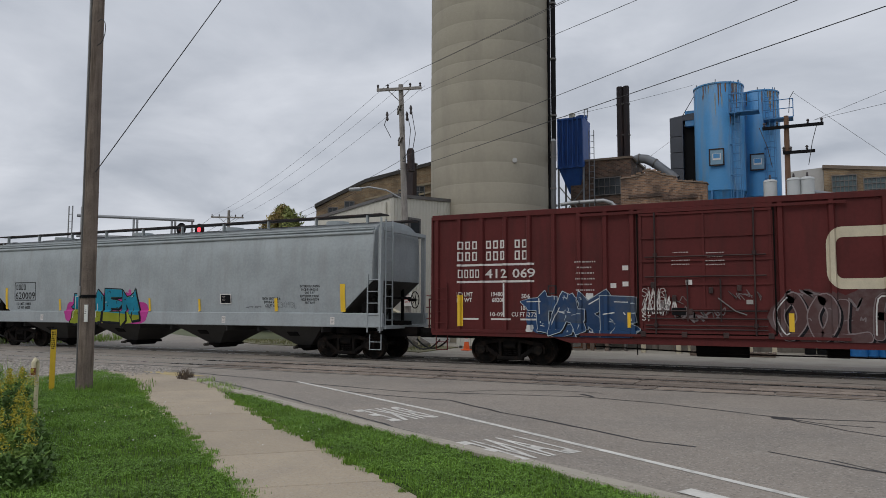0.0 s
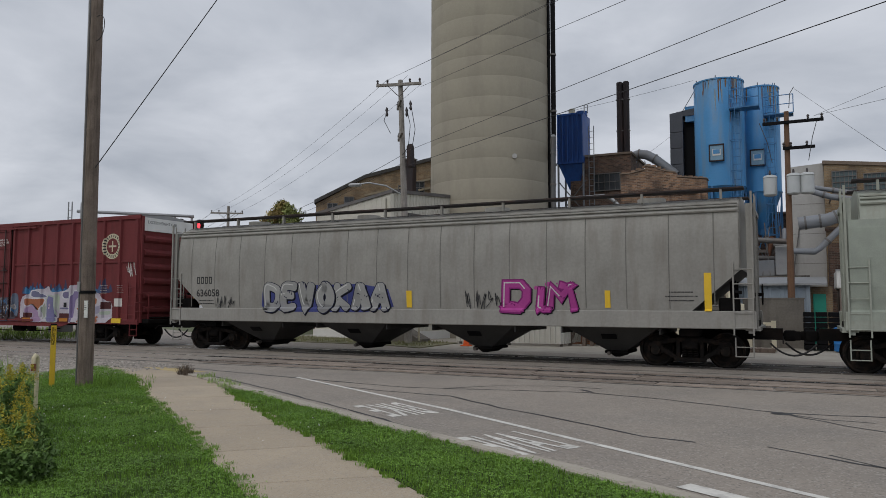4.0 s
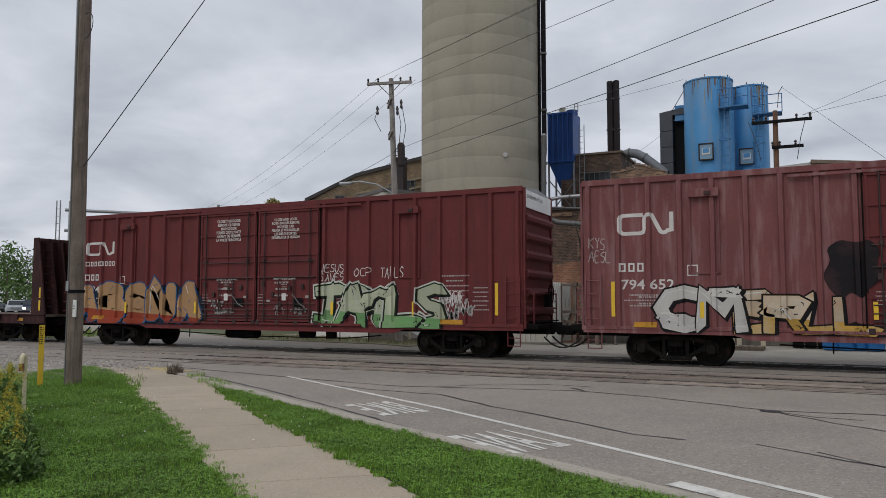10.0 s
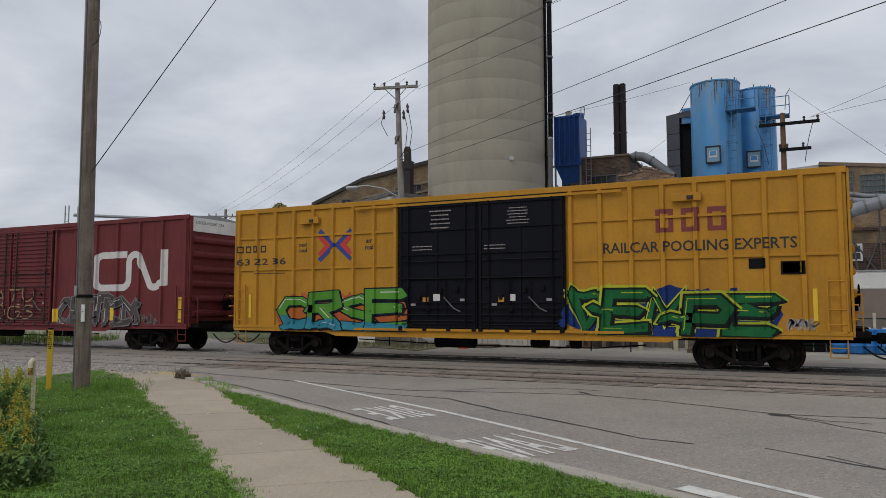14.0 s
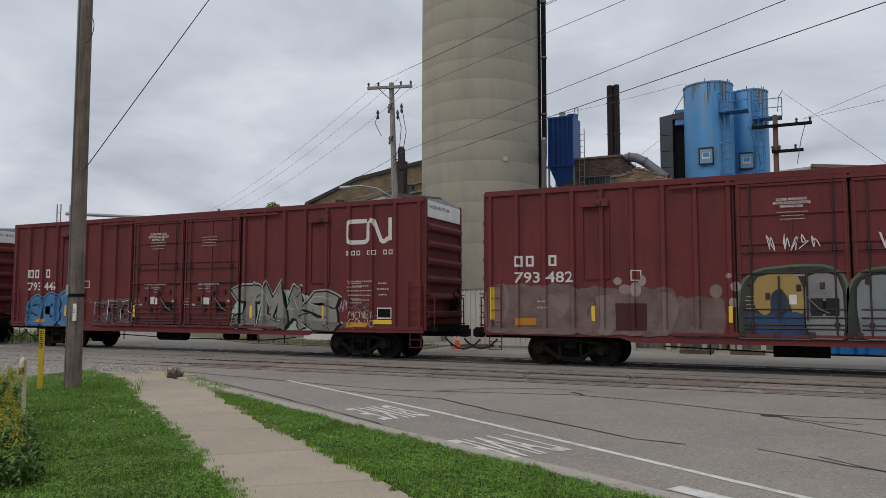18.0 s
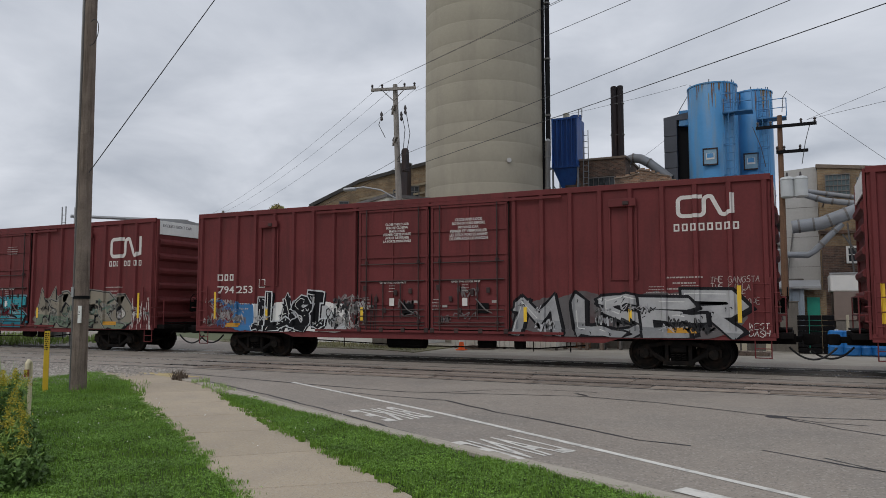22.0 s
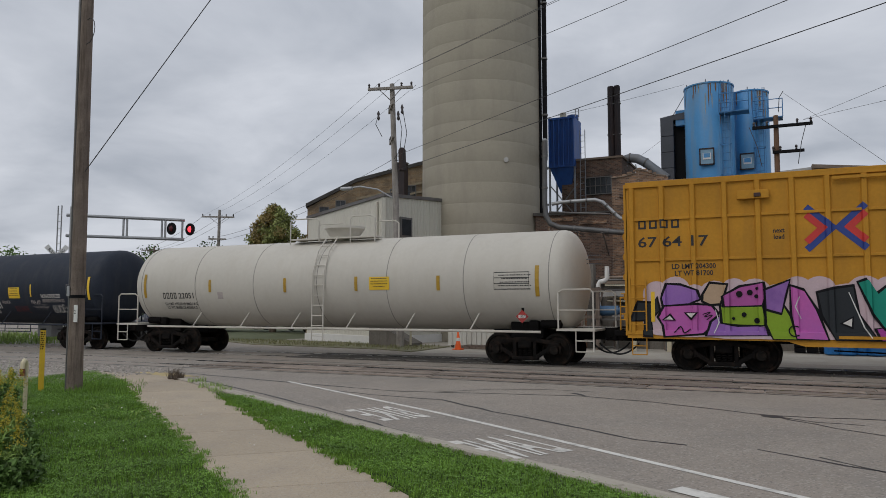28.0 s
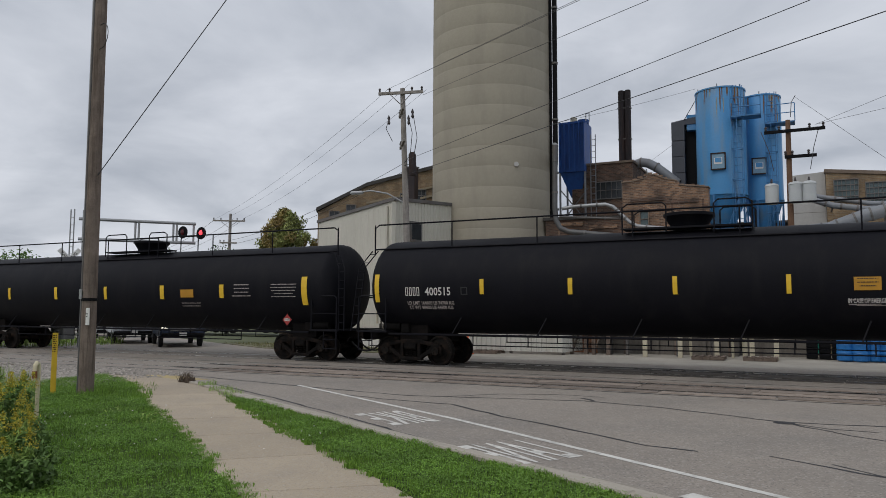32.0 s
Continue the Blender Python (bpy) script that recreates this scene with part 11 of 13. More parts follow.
patch(12, [(0.81, 1.53), (1.37, 1.41), (1.68, 1.84), (2.13, 1.47), (2.09, 0.93), (1.0, 0.9), (0.74, 1.03)], spray((0.04,0.08,0.17), (0.03,0.045,0.08)), 0.0115, None, 1)
patch(12, [(1.07, 2.24), (1.04, 2.16), (0.95, 2.12), (0.87, 2.16), (0.84, 2.24), (0.88, 2.32), (0.96, 2.35), (1.04, 2.32)], spray((0.05,0.12,0.26), None), 0.0125, None, 1)
patch(12, [(1.64, 1.66), (1.62, 1.48), (1.58, 1.41), (1.54, 1.48), (1.53, 1.65), (1.55, 1.83), (1.59, 1.9), (1.63, 1.83)], spray((0.05,0.12,0.26), None), 0.0125, None, 1)
patch(12, [(1.39, 1.76), (1.32, 1.64), (1.14, 1.59), (0.96, 1.64), (0.89, 1.76), (0.97, 1.88), (1.15, 1.93), (1.32, 1.88)], spray((0.03,0.035,0.05), None), 0.0125, None, 1)
patch(12, [(-2.57, 2.19), (-2.61, 2.1), (-2.71, 2.06), (-2.81, 2.1), (-2.85, 2.2), (-2.81, 2.29), (-2.71, 2.33), (-2.61, 2.29)], spray((0.32,0.23,0.24), None), 0.003, None, 1)
patch(12, [(-2.68, 1.79), (-2.71, 1.69), (-2.79, 1.65), (-2.86, 1.69), (-2.89, 1.79), (-2.86, 1.89), (-2.79, 1.92), (-2.71, 1.89)], spray((0.32,0.23,0.24), None), 0.003, None, 1)
patch(12, [(-2.8, 2.47), (-2.83, 2.42), (-2.88, 2.4), (-2.94, 2.42), (-2.96, 2.48), (-2.93, 2.53), (-2.88, 2.55), (-2.82, 2.53)], spray((0.32,0.23,0.24), None), 0.003, None, 1)
patch(12, [(2.19, 1.64), (2.15, 1.54), (2.06, 1.5), (1.97, 1.54), (1.93, 1.64), (1.97, 1.74), (2.07, 1.78), (2.16, 1.74)], spray((0.32,0.23,0.24), None), 0.003, None, 1)
patch(12, [(2.16, 2.48), (2.13, 2.41), (2.05, 2.39), (1.98, 2.42), (1.96, 2.48), (1.99, 2.55), (2.06, 2.57), (2.13, 2.54)], spray((0.32,0.23,0.24), None), 0.003, None, 1)
patch(12, [(2.16, 2.7), (2.15, 2.67), (2.1, 2.66), (2.06, 2.67), (2.05, 2.7), (2.07, 2.73), (2.11, 2.74), (2.15, 2.73)], spray((0.32,0.23,0.24), None), 0.003, None, 1)
patch(12, [(2.14, 1.9), (2.43, 2.2), (2.43, 2.02), (2.23, 1.84)], spray((0.34,0.27,0.28), None), 0.003, None, 1)
patch(12, [(-1.02, 1.89), (-0.75, 1.89), (-0.76, 1.47), (-1.02, 1.46)], spray((0.02,0.02,0.022), None), 0.0185, None, 0)
patch(12, [(-0.69, 1.89), (-0.4, 1.89), (-0.41, 1.47), (-0.7, 1.47)], spray((0.02,0.02,0.022), None), 0.0185, None, 0)
write(12, 'VERM', 0.48, 3.08, 0.9, 0.38, LETTER)
sprayed(12, 'DHSEM', 2.61, 0.9, 5.0, 1.25, ((0.17,0.17,0.18),(0.27,0.27,0.28)), (0.012,0.011,0.013), None, ((0.25,0.25,0.26),(0.12,0.12,0.13)), 9, 'wild', (0.24,0.24,0.25), 0.75, None, 0.055)
hand(12, 'ADAM', 7.7, 2.0, 1.3, 0.45, FINEPRINT, 4, 0.04)
write(12, 'CLOSE AND LOCK\nBOTH DOORS BEFORE\nMOVING CAR', -1.98, 4.15, 1.24, 0.27, LETTER)
small_print(12, -1.72, 3.78, 0.73, 0.27, 3, LETTER)
small_print(12, 0.68, 3.81, 0.9, 0.42, 4, LETTER)
tags(THE[12][0], THE[12][1], -1.93, 3.06, 1.14, 0.45, LETTER, 3, 4)
hand(12, 'MONE', 8.2, 1.4, 1.0, 0.35, FINEPRINT, 5, 0.03)
plate(12, 7.96, 1.28, 0.51, 0.34, LETTER, 'plate')
plate(12, 8.0, 1.32, 0.42, 0.25, BLACKPAINT, 'dark_plate')
emblem(13, 6.81, 3.67, 1.69, 0.82, LETTER)
name_blocks(13, 'xxx xx xx', 6.79, 3.32, 1.75, 0.15, LETTER)
name_blocks(13, 'xx x', -8.66, 2.82, 1.27, 0.34, LETTER)
write(13, '793 446', -8.65, 2.32, 1.71, 0.32, LETTER)
write(13, 'CLOSE AND LOCK\nBOTH DOORS BEFORE\nMOVING CAR', -1.97, 4.1, 1.21, 0.32, LETTER)
small_print(13, -1.75, 3.7, 0.77, 0.34, 3, LETTER)
small_print(13, 0.69, 3.76, 0.81, 0.4, 4, LETTER)
sprayed(13, 'SBE', -8.62, 0.9, 2.86, 1.1, ((0.055,0.16,0.31),(0.10,0.22,0.36)), (0.02,0.04,0.09), ((0.03,0.10,0.22),None), None, 3, 'fat', (0.10,0.24,0.38), 1.15)
sprayed(13, 'LRB', -4.74, 0.97, 2.15, 0.97, ((0.085,0.042,0.045),None), (0.18,0.15,0.16), None, None, 4, 'wild', None, 0.7, None, 0.02)
sprayed(13, 'TMAS', 2.36, 0.9, 4.0, 1.15, ((0.16,0.15,0.135),(0.25,0.235,0.20)), (0.014,0.013,0.013), ((0.30,0.38,0.32),(0.37,0.31,0.23)), ((0.23,0.22,0.19),(0.14,0.14,0.13)), 6, 'wild', (0.34,0.40,0.34), 1.25)
hand(13, 'SAN', 6.4, 1.5, 0.5, 0.4, FINEPRINT, 6)
hand(13, 'MCNEI\nERHIG', 6.95, 1.0, 0.95, 0.55, CREAM, 7, 0.02)
plate(13, 7.99, 1.29, 0.52, 0.35, LETTER, 'plate')
plate(13, 8.02, 1.33, 0.46, 0.27, BLACKPAINT, 'dark_plate')
plate(13, 7.85, 1.12, 0.67, 0.13, REFLECTOR, 'plate')
small_print(13, 6.9, 1.68, 0.55, 0.76, 6, LETTER)
small_print(13, 7.96, 1.89, 0.45, 0.54, 3, LETTER)
plate(13, -1.67, 1.75, 0.23, 0.27, LETTER, 'plate')
small_print(13, -2.03, 2.24, 0.9, 0.25, 2, LETTER)
plate(13, 0.83, 1.74, 0.21, 0.25, LETTER, 'plate')
small_print(13, 0.5, 2.21, 0.81, 0.24, 2, LETTER)
emblem(14, 6.84, 3.74, 1.69, 0.78, LETTER)
name_blocks(14, 'xxx xx xx', 6.82, 3.34, 1.77, 0.19, LETTER)
name_blocks(14, 'xx x', -8.7, 2.87, 1.34, 0.29, LETTER)
write(14, '793 369', -8.68, 2.33, 1.78, 0.29, LETTER)
write(14, 'CLOSE AND LOCK\nBOTH DOORS BEFORE\nMOVING CAR', -1.89, 4.12, 1.17, 0.3, LETTER)
small_print(14, -1.63, 3.78, 0.76, 0.29, 3, LETTER)
small_print(14, 0.79, 3.74, 0.87, 0.4, 4, LETTER)
sprayed(14, 'KUMIAE', 3.0, 0.9, 5.6, 1.32, ((0.13,0.36,0.30),(0.19,0.42,0.34)), (0.006,0.010,0.010), None, ((0.20,0.43,0.36),(0.14,0.34,0.30)), 5, 'wild', (0.22,0.32,0.29), 1.2, None, 0.03)
patch(14, [(7.9, 1.55), (8.5, 1.3), (9.3, 0.92), (7.4, 0.9)], spray((0.15,0.40,0.33), (0.20,0.45,0.37)), 0.006, spray((0.006,0.010,0.010)), 0)
hand(14, 'HELIUM\nUNO', 7.75, 1.75, 0.95, 0.6, CREAM, 5)
sprayed(14, 'SINMC', -7.75, 0.9, 4.9, 1.02, ((0.15,0.135,0.115),(0.24,0.22,0.19)), (0.014,0.013,0.012), None, ((0.33,0.315,0.28),(0.20,0.18,0.16)), 8, 'wild', None, 1.1)
hand(14, 'HERUN', -5.75, 1.95, 0.85, 0.35, CREAM, 6)


tags(THE[14][0], THE[14][1], -1.96, 1.05, 1.26, 0.24, LETTER, 6, 6)
small_print(14, -1.44, 1.83, 0.67, 0.54, 3, LETTER)
small_print(14, 0.89, 1.82, 0.58, 0.52, 3, LETTER)
small_print(14, 6.91, 1.74, 0.51, 0.77, 5, LETTER)
emblem(15, 7.2, 4.05, 1.45, 0.6, LETTER)
name_blocks(15, 8, 7.12, 3.7, 1.64, 0.2, LETTER)
name_blocks(15, 3, -8.55, 2.64, 0.67, 0.23, LETTER)
write(15, '794 253', -8.54, 2.2, 1.52, 0.25, LETTER)
smear(15, -7.24, 0.9, 4.24, 0.95, WHITE, 4)
smear(15, -7.81, 0.9, 0.93, 0.91, BLUEPATCH, 6)
patch(15, [(-4.6, 0.9), (-4.6, 2.05), (-4.2, 1.95), (-2.75, 0.95)], spray((0.52,0.53,0.53), (0.40,0.41,0.42)), 0.0045)
sprayed(15, 'ILAST', -6.95, 0.95, 2.85, 1.2, ((0.006,0.006,0.008),None), (0.50,0.51,0.52), None, None, 3, 'wild', None, 1.35, None, 0.03, 0.0)
mess(15, -6.9, 1.0, 2.7, 1.0, 45, 3, (spray((0.42,0.43,0.44)),), 0.0165)
hand(15, 'THE GANGSTA\nTHE KILLA\nAND HOPE\nBE THE ROPE', 8.0, 1.75, 1.2, 0.75, FINEPRINT, 3, 0.016)
write(15, 'ONE', -3.96, 1.38, 0.54, 0.3, LETTER_BLACK)
tags(THE[15][0], THE[15][1], -3.2, 0.9, 1.25, 1.22, LETTER_BLACK, 3, 6)
sprayed(15, 'MISER', 2.75, 0.9, 5.9, 1.1, ((0.24,0.245,0.25),(0.36,0.36,0.36)), (0.010,0.010,0.012), ((0.13,0.12,0.12),(0.08,0.04,0.04)), ((0.38,0.38,0.38),(0.20,0.20,0.21)), 7, 'wild', None, 0.85, None, 0.06)
mess(15, 2.9, 0.95, 5.4, 1.0, 23, 7, (LETTER_BLACK, spray((0.40,0.40,0.41))), 0.0165)
write(15, 'CLOSE THIS DOOR\nBEFORE CLOSING\nMAIN DOOR\nFERMER CETTE PORTE\nAVANT DE FERMER\nLA PORTE PRINCIPALE', -1.81, 3.73, 1.16, 0.64, LETTER)
write(15, 'CLOSE AND LOCK\nBOTH DOORS BEFORE\nMOVING CAR\nFERMER ET VERROUILLER\nLES DEUX PORTES AVANT\nDE DEPLACER LE WAGON', 0.53, 3.72, 1.38, 0.69, LETTER)
small_print(15, 6.35, 1.96, 0.6, 0.29, 4, LETTER)
small_print(15, 7.23, 1.96, 0.58, 0.31, 4, LETTER)
hand(15, 'WEST\nDASH', 8.9, 0.95, 0.5, 0.36, LETTER, 6, 0.018)
emblem(16, 7.09, 3.61, 1.68, 0.8, LETTER)
name_blocks(16, 'xxx xx xx', 7.06, 3.29, 1.74, 0.21, LETTER)
name_blocks(16, 'xx x', -8.48, 2.9, 1.29, 0.3, CREAM)
write(16, '793 111', -8.48, 2.36, 1.67, 0.28, CREAM)
write(16, 'CLOSE AND LOCK\nBOTH DOORS BEFORE\nMOVING CAR', -1.79, 4.17, 1.22, 0.31, LETTER)
small_print(16, -1.54, 3.8, 0.67, 0.26, 3, LETTER)
small_print(16, 0.95, 3.88, 0.81, 0.38, 4, LETTER)
sprayed(16, 'GI35', -2.19, 0.9, 4.4, 1.12, ((0.012,0.14,0.19),(0.02,0.20,0.27)), (0.008,0.010,0.014), ((0.16,0.02,0.025),(0.02,0.10,0.14)), ((0.03,0.24,0.28),(0.05,0.30,0.33)), 4, 'wild', (0.14,0.24,0.27), 1.05, (0.02,0.12,0.17), 0.03)
mess(16, -2.1, 0.95, 4.2, 1.0, 41, 6, (spray((0.30,0.42,0.44)), SPRAYDARK, spray((0.20,0.02,0.03))), 0.0165)
hand(16, 'SUBS MGA\nSHEK\nFRESH', -1.9, 2.6, 1.9, 0.9, FINEPRINT, 12, 0.03)
sprayed(16, 'MOTRO', 3.0, 0.9, 5.3, 1.22, ((0.14,0.18,0.13),(0.21,0.21,0.16)), (0.05,0.047,0.045), ((0.19,0.175,0.135),(0.12,0.15,0.11)), ((0.25,0.22,0.17),(0.18,0.18,0.16)), 6, 'wild', (0.23,0.22,0.20), 0.9, (0.17,0.16,0.13), 0.024)
mess(16, 3.1, 0.95, 5.0, 1.1, 43, 7, (spray((0.30,0.29,0.26)), spray((0.05,0.045,0.04)), spray((0.14,0.20,0.16))), 0.0165)
sprayed(16, 'SO', -7.7, 1.02, 1.2, 1.1, ((0.10,0.055,0.055),None), (0.22,0.20,0.20), None, None, 3, 'fat', None, 0.8, None, 0.022)
sprayed(16, 'LETA', -6.5, 1.02, 2.0, 1.1, ((0.10,0.06,0.06),(0.16,0.15,0.15)), (0.20,0.19,0.19), None, None, 9, 'wild', None, 0.7, None, 0.022)
plate(16, -6.41, 1.07, 0.41, 1.18, REDPATCH, 'red_stroke')

tags(THE[16][0], THE[16][1], 7.46, 0.8, 2.0, 1.31, LETTER, 9, 8)
emblem(17, -8.4, 3.43, 1.41, 0.59, LETTER)
name_blocks(17, 'xxx xx xx', -8.4, 3.07, 1.47, 0.18, LETTER)
name_blocks(17, 3, -8.38, 2.52, 0.61, 0.24, LETTER)
write(17, '795 039', -8.37, 2.02, 1.55, 0.28, LETTER)
write(17, 'CLOSE THIS DOOR\nBEFORE CLOSING\nMAIN DOOR\nFERMER CETTE PORTE\nAVANT DE FERMER\nLA PORTE PRINCIPALE', -1.74, 3.75, 1.15, 0.85, LETTER)
write(17, 'CLOSE AND LOCK\nBOTH DOORS BEFORE\nMOVING CAR\nFERMER ET VERROUILLER\nLES DEUX PORTES\nDE DEPLACER LE WAGON', 0.67, 3.83, 1.18, 0.71, LETTER)
sprayed(17, 'SENCE', -8.39, 0.9, 5.9, 1.3, ((0.045,0.026,0.034),(0.075,0.05,0.065)), (0.34,0.31,0.36), None, None, 3, 'fat', None, 1.35, None, 0.018)
mess(17, -8.2, 1.0, 5.5, 0.95, 31, 7, (spray((0.16,0.30,0.30)), spray((0.30,0.27,0.33))), 0.0165)
sprayed(17, 'SARTAVA', 1.9, 0.95, 6.9, 1.5, ((0.33,0.26,0.15),(0.30,0.19,0.11)), (0.006,0.007,0.010), ((0.008,0.010,0.018),(0.012,0.03,0.07)), ((0.36,0.31,0.20),(0.24,0.19,0.12)), 5, 'wild', (0.02,0.09,0.22), 0.42, None, 0.095)
swoosh(17, 8.05, 0.95, 1.54, 2.34)
hand(17, 'BIMC\nTKO', 8.6, 3.2, 1.0, 0.66, BLUEPATCH, 3, 0.04)
hand(17, 'BANKS', 2.5, 2.62, 1.7, 0.42, BLUEPATCH, 4, 0.045)
small_print(17, 7.96, 1.42, 0.87, 0.76, 5, LETTER)
small_print(17, -1.56, 1.8, 0.68, 0.54, 3, LETTER)
small_print(17, 0.87, 1.8, 0.63, 0.51, 3, LETTER)
name_blocks(18, 4, -9.21, 3.79, 1.09, 0.24, LETTER_BLACK)
write(18, '67 64 17', -9.21, 3.3, 1.8, 0.27, LETTER_BLACK)
write(18, 'LD LMT 204300\nLT WT 81700', -8.44, 2.52, 1.3, 0.36, LETTER_BLACK)
chevrons(18, -5.11, 3.07, 1.29, 1.13)
write(18, 'next\nload', -5.97, 3.4, 0.48, 0.32, LETTER_BLACK)
write(18, 'any\nroad', -3.47, 3.43, 0.53, 0.3, LETTER_BLACK)
BRIGHT = {"SLATEINK": spray((0.028, 0.032, 0.036)), "LILAC": spray((0.27, 0.13, 0.40), (0.33, 0.17, 0.44)), "HOTPINK": spray((0.46, 0.11, 0.36), (0.40, 0.12, 0.40)), "SANDINK": spray((0.42, 0.30, 0.20)),
          "LIMEINK": spray((0.22, 0.34, 0.03)), "MAGENTA": spray((0.36, 0.06, 0.30)), "SEAGREEN": spray((0.012, 0.21, 0.15), (0.02, 0.27, 0.20))}
smear(18, -9.21, 0.9, 6.52, 1.32, PALEPINK, 4)
bm_ = B()
for k_ in range(13):
    disc(bm_, -8.75 + k_ * 0.485, 2.02 + 0.10 * math.sin(k_ * 1.9), 0.36 + 0.05 * math.sin(k_ * 2.7), 0.00006 * k_, 20)
part("scalloped_edge", on_side(18, bm_, 0.005), PALEPINK, THE[18][0])
for k_, (c_, p_) in enumerate((
        ("SLATEINK", [(-9.4, 1.32), (-9.23, 1.81), (-8.86, 1.78), (-8.76, 1.93), (-8.7, 1.59), (-8.93, 1.39), (-8.86, 0.93), (-9.1, 0.96), (-9.06, 1.36)]),
        ("LILAC", [(-8.6, 1.93), (-8.47, 2.28), (-8.14, 2.25), (-7.75, 2.12), (-7.67, 1.9), (-7.94, 1.79), (-8.56, 1.74)]),
        ("HOTPINK", [(-8.7, 1.42), (-8.53, 1.7), (-7.75, 1.74), (-7.4, 1.72), (-7.25, 1.53), (-7.37, 1.25), (-7.59, 1.02), (-8.53, 0.93), (-8.56, 1.21)]),
        ("LILAC", [(-7.49, 0.96), (-7.37, 1.31), (-7.18, 1.45), (-6.99, 1.26), (-6.12, 1.19), (-6.07, 0.99)]),
        ("SANDINK", [(-7.56, 2.01), (-7.4, 2.29), (-7.0, 2.25), (-7.08, 2.03), (-7.18, 1.79), (-7.4, 1.77), (-7.57, 1.85)]),
        ("LIMEINK", [(-7.14, 1.7), (-6.18, 1.73), (-6.1, 1.24), (-6.74, 1.25), (-7.11, 1.29)]),
        ("HOTPINK", [(-7.08, 1.97), (-6.67, 2.19), (-6.15, 2.29), (-6.1, 2.0), (-6.18, 1.74), (-7.05, 1.71)]),
        ("LIMEINK", [(-6.08, 1.68), (-5.72, 1.77), (-5.51, 1.37), (-5.36, 0.9), (-5.93, 0.9), (-6.07, 1.25)]),
        ("LILAC", [(-6.08, 2.11), (-5.54, 2.34), (-5.64, 2.01), (-5.74, 1.55), (-6.07, 1.65)]),
        ("SLATEINK", [(-4.91, 2.03), (-4.55, 2.12), (-4.15, 2.18), (-4.09, 1.53), (-3.69, 0.91), (-4.55, 0.9), (-4.82, 1.5)]),
        ("HOTPINK", [(-5.51, 2.2), (-5.21, 2.08), (-4.97, 1.61), (-4.73, 0.9), (-5.4, 0.92), (-5.49, 1.48)]),
        ("LIMEINK", [(-3.02, 1.33), (-2.89, 1.74), (-2.61, 1.58), (-2.51, 1.33), (-2.7, 1.27)]),
        ("MAGENTA", [(-3.69, 1.17), (-2.7, 1.3), (-2.67, 0.93), (-3.6, 0.9)]),
        ("SEAGREEN", [(-4.03, 2.27), (-3.83, 2.34), (-3.63, 2.0), (-3.3, 2.3), (-2.7, 2.19), (-2.87, 1.82), (-3.07, 1.31), (-3.22, 1.22), (-3.52, 1.19), (-3.74, 1.54)]),
        )):      # angular letters in flat bright paints, edged in black
    patch(18, p_, BRIGHT[c_], 0.009 + 0.0021 * k_, SPRAYDARK, 0)
bm_, bw_ = B(), B()
for xx_, zz_, rr_ in ((-6.70, 2.02, 0.08), (-6.45, 2.06, 0.07), (-6.28, 2.16, 0.04), (-6.30, 1.96, 0.05), (-6.6, 1.5, 0.06), (-6.3, 1.35, 0.07), (-6.85, 1.40, 0.04)):
    disc(bm_, xx_, zz_, rr_)
for pts_ in (((-8.55, 1.36), (-8.42, 1.46), (-8.33, 1.36)), ((-8.0, 1.53), (-7.76, 1.53), (-7.88, 1.41)), ((-4.40, 1.3), (-4.2, 1.42), (-4.22, 1.22))):
    patch(18, list(pts_), LETTER, 0.046, SPRAYDARK, 0, "eye")
stroke(bm_, smooth_line([(-8.3, 1.02), (-8.15, 1.18), (-8.05, 1.02), (-7.9, 1.12)]), [0.03] * 13)
stroke(bm_, smooth_line([(-7.6, 1.5), (-7.4, 1.56), (-7.55, 1.44), (-7.36, 1.48), (-7.5, 1.36)]), [0.022] * 17)
stroke(bm_, smooth_line([(-5.35, 1.0), (-5.5, 0.98), (-5.58, 1.1), (-5.5, 1.22), (-5.35, 1.2)]), [0.03] * 17)
part("paint_dot", on_side(18, bm_, 0.044), SPRAYDARK, THE[18][0])["kind"] = "stuff"
stroke(bw_, [(-7.32, 1.02), (-7.2, 1.3), (-7.28, 1.62)], [0.02, 0.03, 0.015])
stroke(bw_, [(-5.32, 1.95), (-5.42, 1.7), (-5.3, 1.4)], [0.02, 0.03, 0.015])
stroke(bw_, [(-3.35, 2.18), (-2.85, 2.10)], [0.03, 0.015])
stroke(bw_, [(-4.25, 2.05), (-3.95, 1.2), (-3.8, 0.95)], [0.02, 0.03, 0.02])
part("light_edge", on_side(18, bw_, 0.044), SPRAYPALE, THE[18][0])["kind"] = "stuff"
for k_, (c_, a_, b_) in enumerate((('A', (0.26,0.20,0.05), (0.30,0.03,0.025)), ('R', (0.26,0.025,0.02), (0.34,0.05,0.03)), ('C', (0.03,0.20,0.40), (0.07,0.28,0.45)), ('K', (0.11,0.02,0.022), (0.17,0.03,0.03)), ('A', (0.025,0.22,0.27), (0.05,0.13,0.24)))):
    sprayed(18, c_, -2.6 + k_ * 0.98, 0.9, 1.15, 1.2, (a_, b_), (0.13,0.008,0.018), ((0.44,0.31,0.36),(0.36,0.10,0.16)), (b_, a_), 4 + k_, 'fat', (0.38,0.20,0.24), 1.35, None, 0.026)
mess(18, -2.4, 0.95, 4.7, 1.1, 17, 6, (SPRAYPALE, spray((0.05,0.28,0.42)), spray((0.36,0.26,0.04)), spray((0.25,0.015,0.03))), 0.0165)
name_blocks(18, 1, 6.46, 3.43, 0.58, 0.7, MAROONINK)
write(18, 'RAILCAR POOLING EXPERTS', 3.8, 3.15, 4.67, 0.28, LETTER_BLACK)
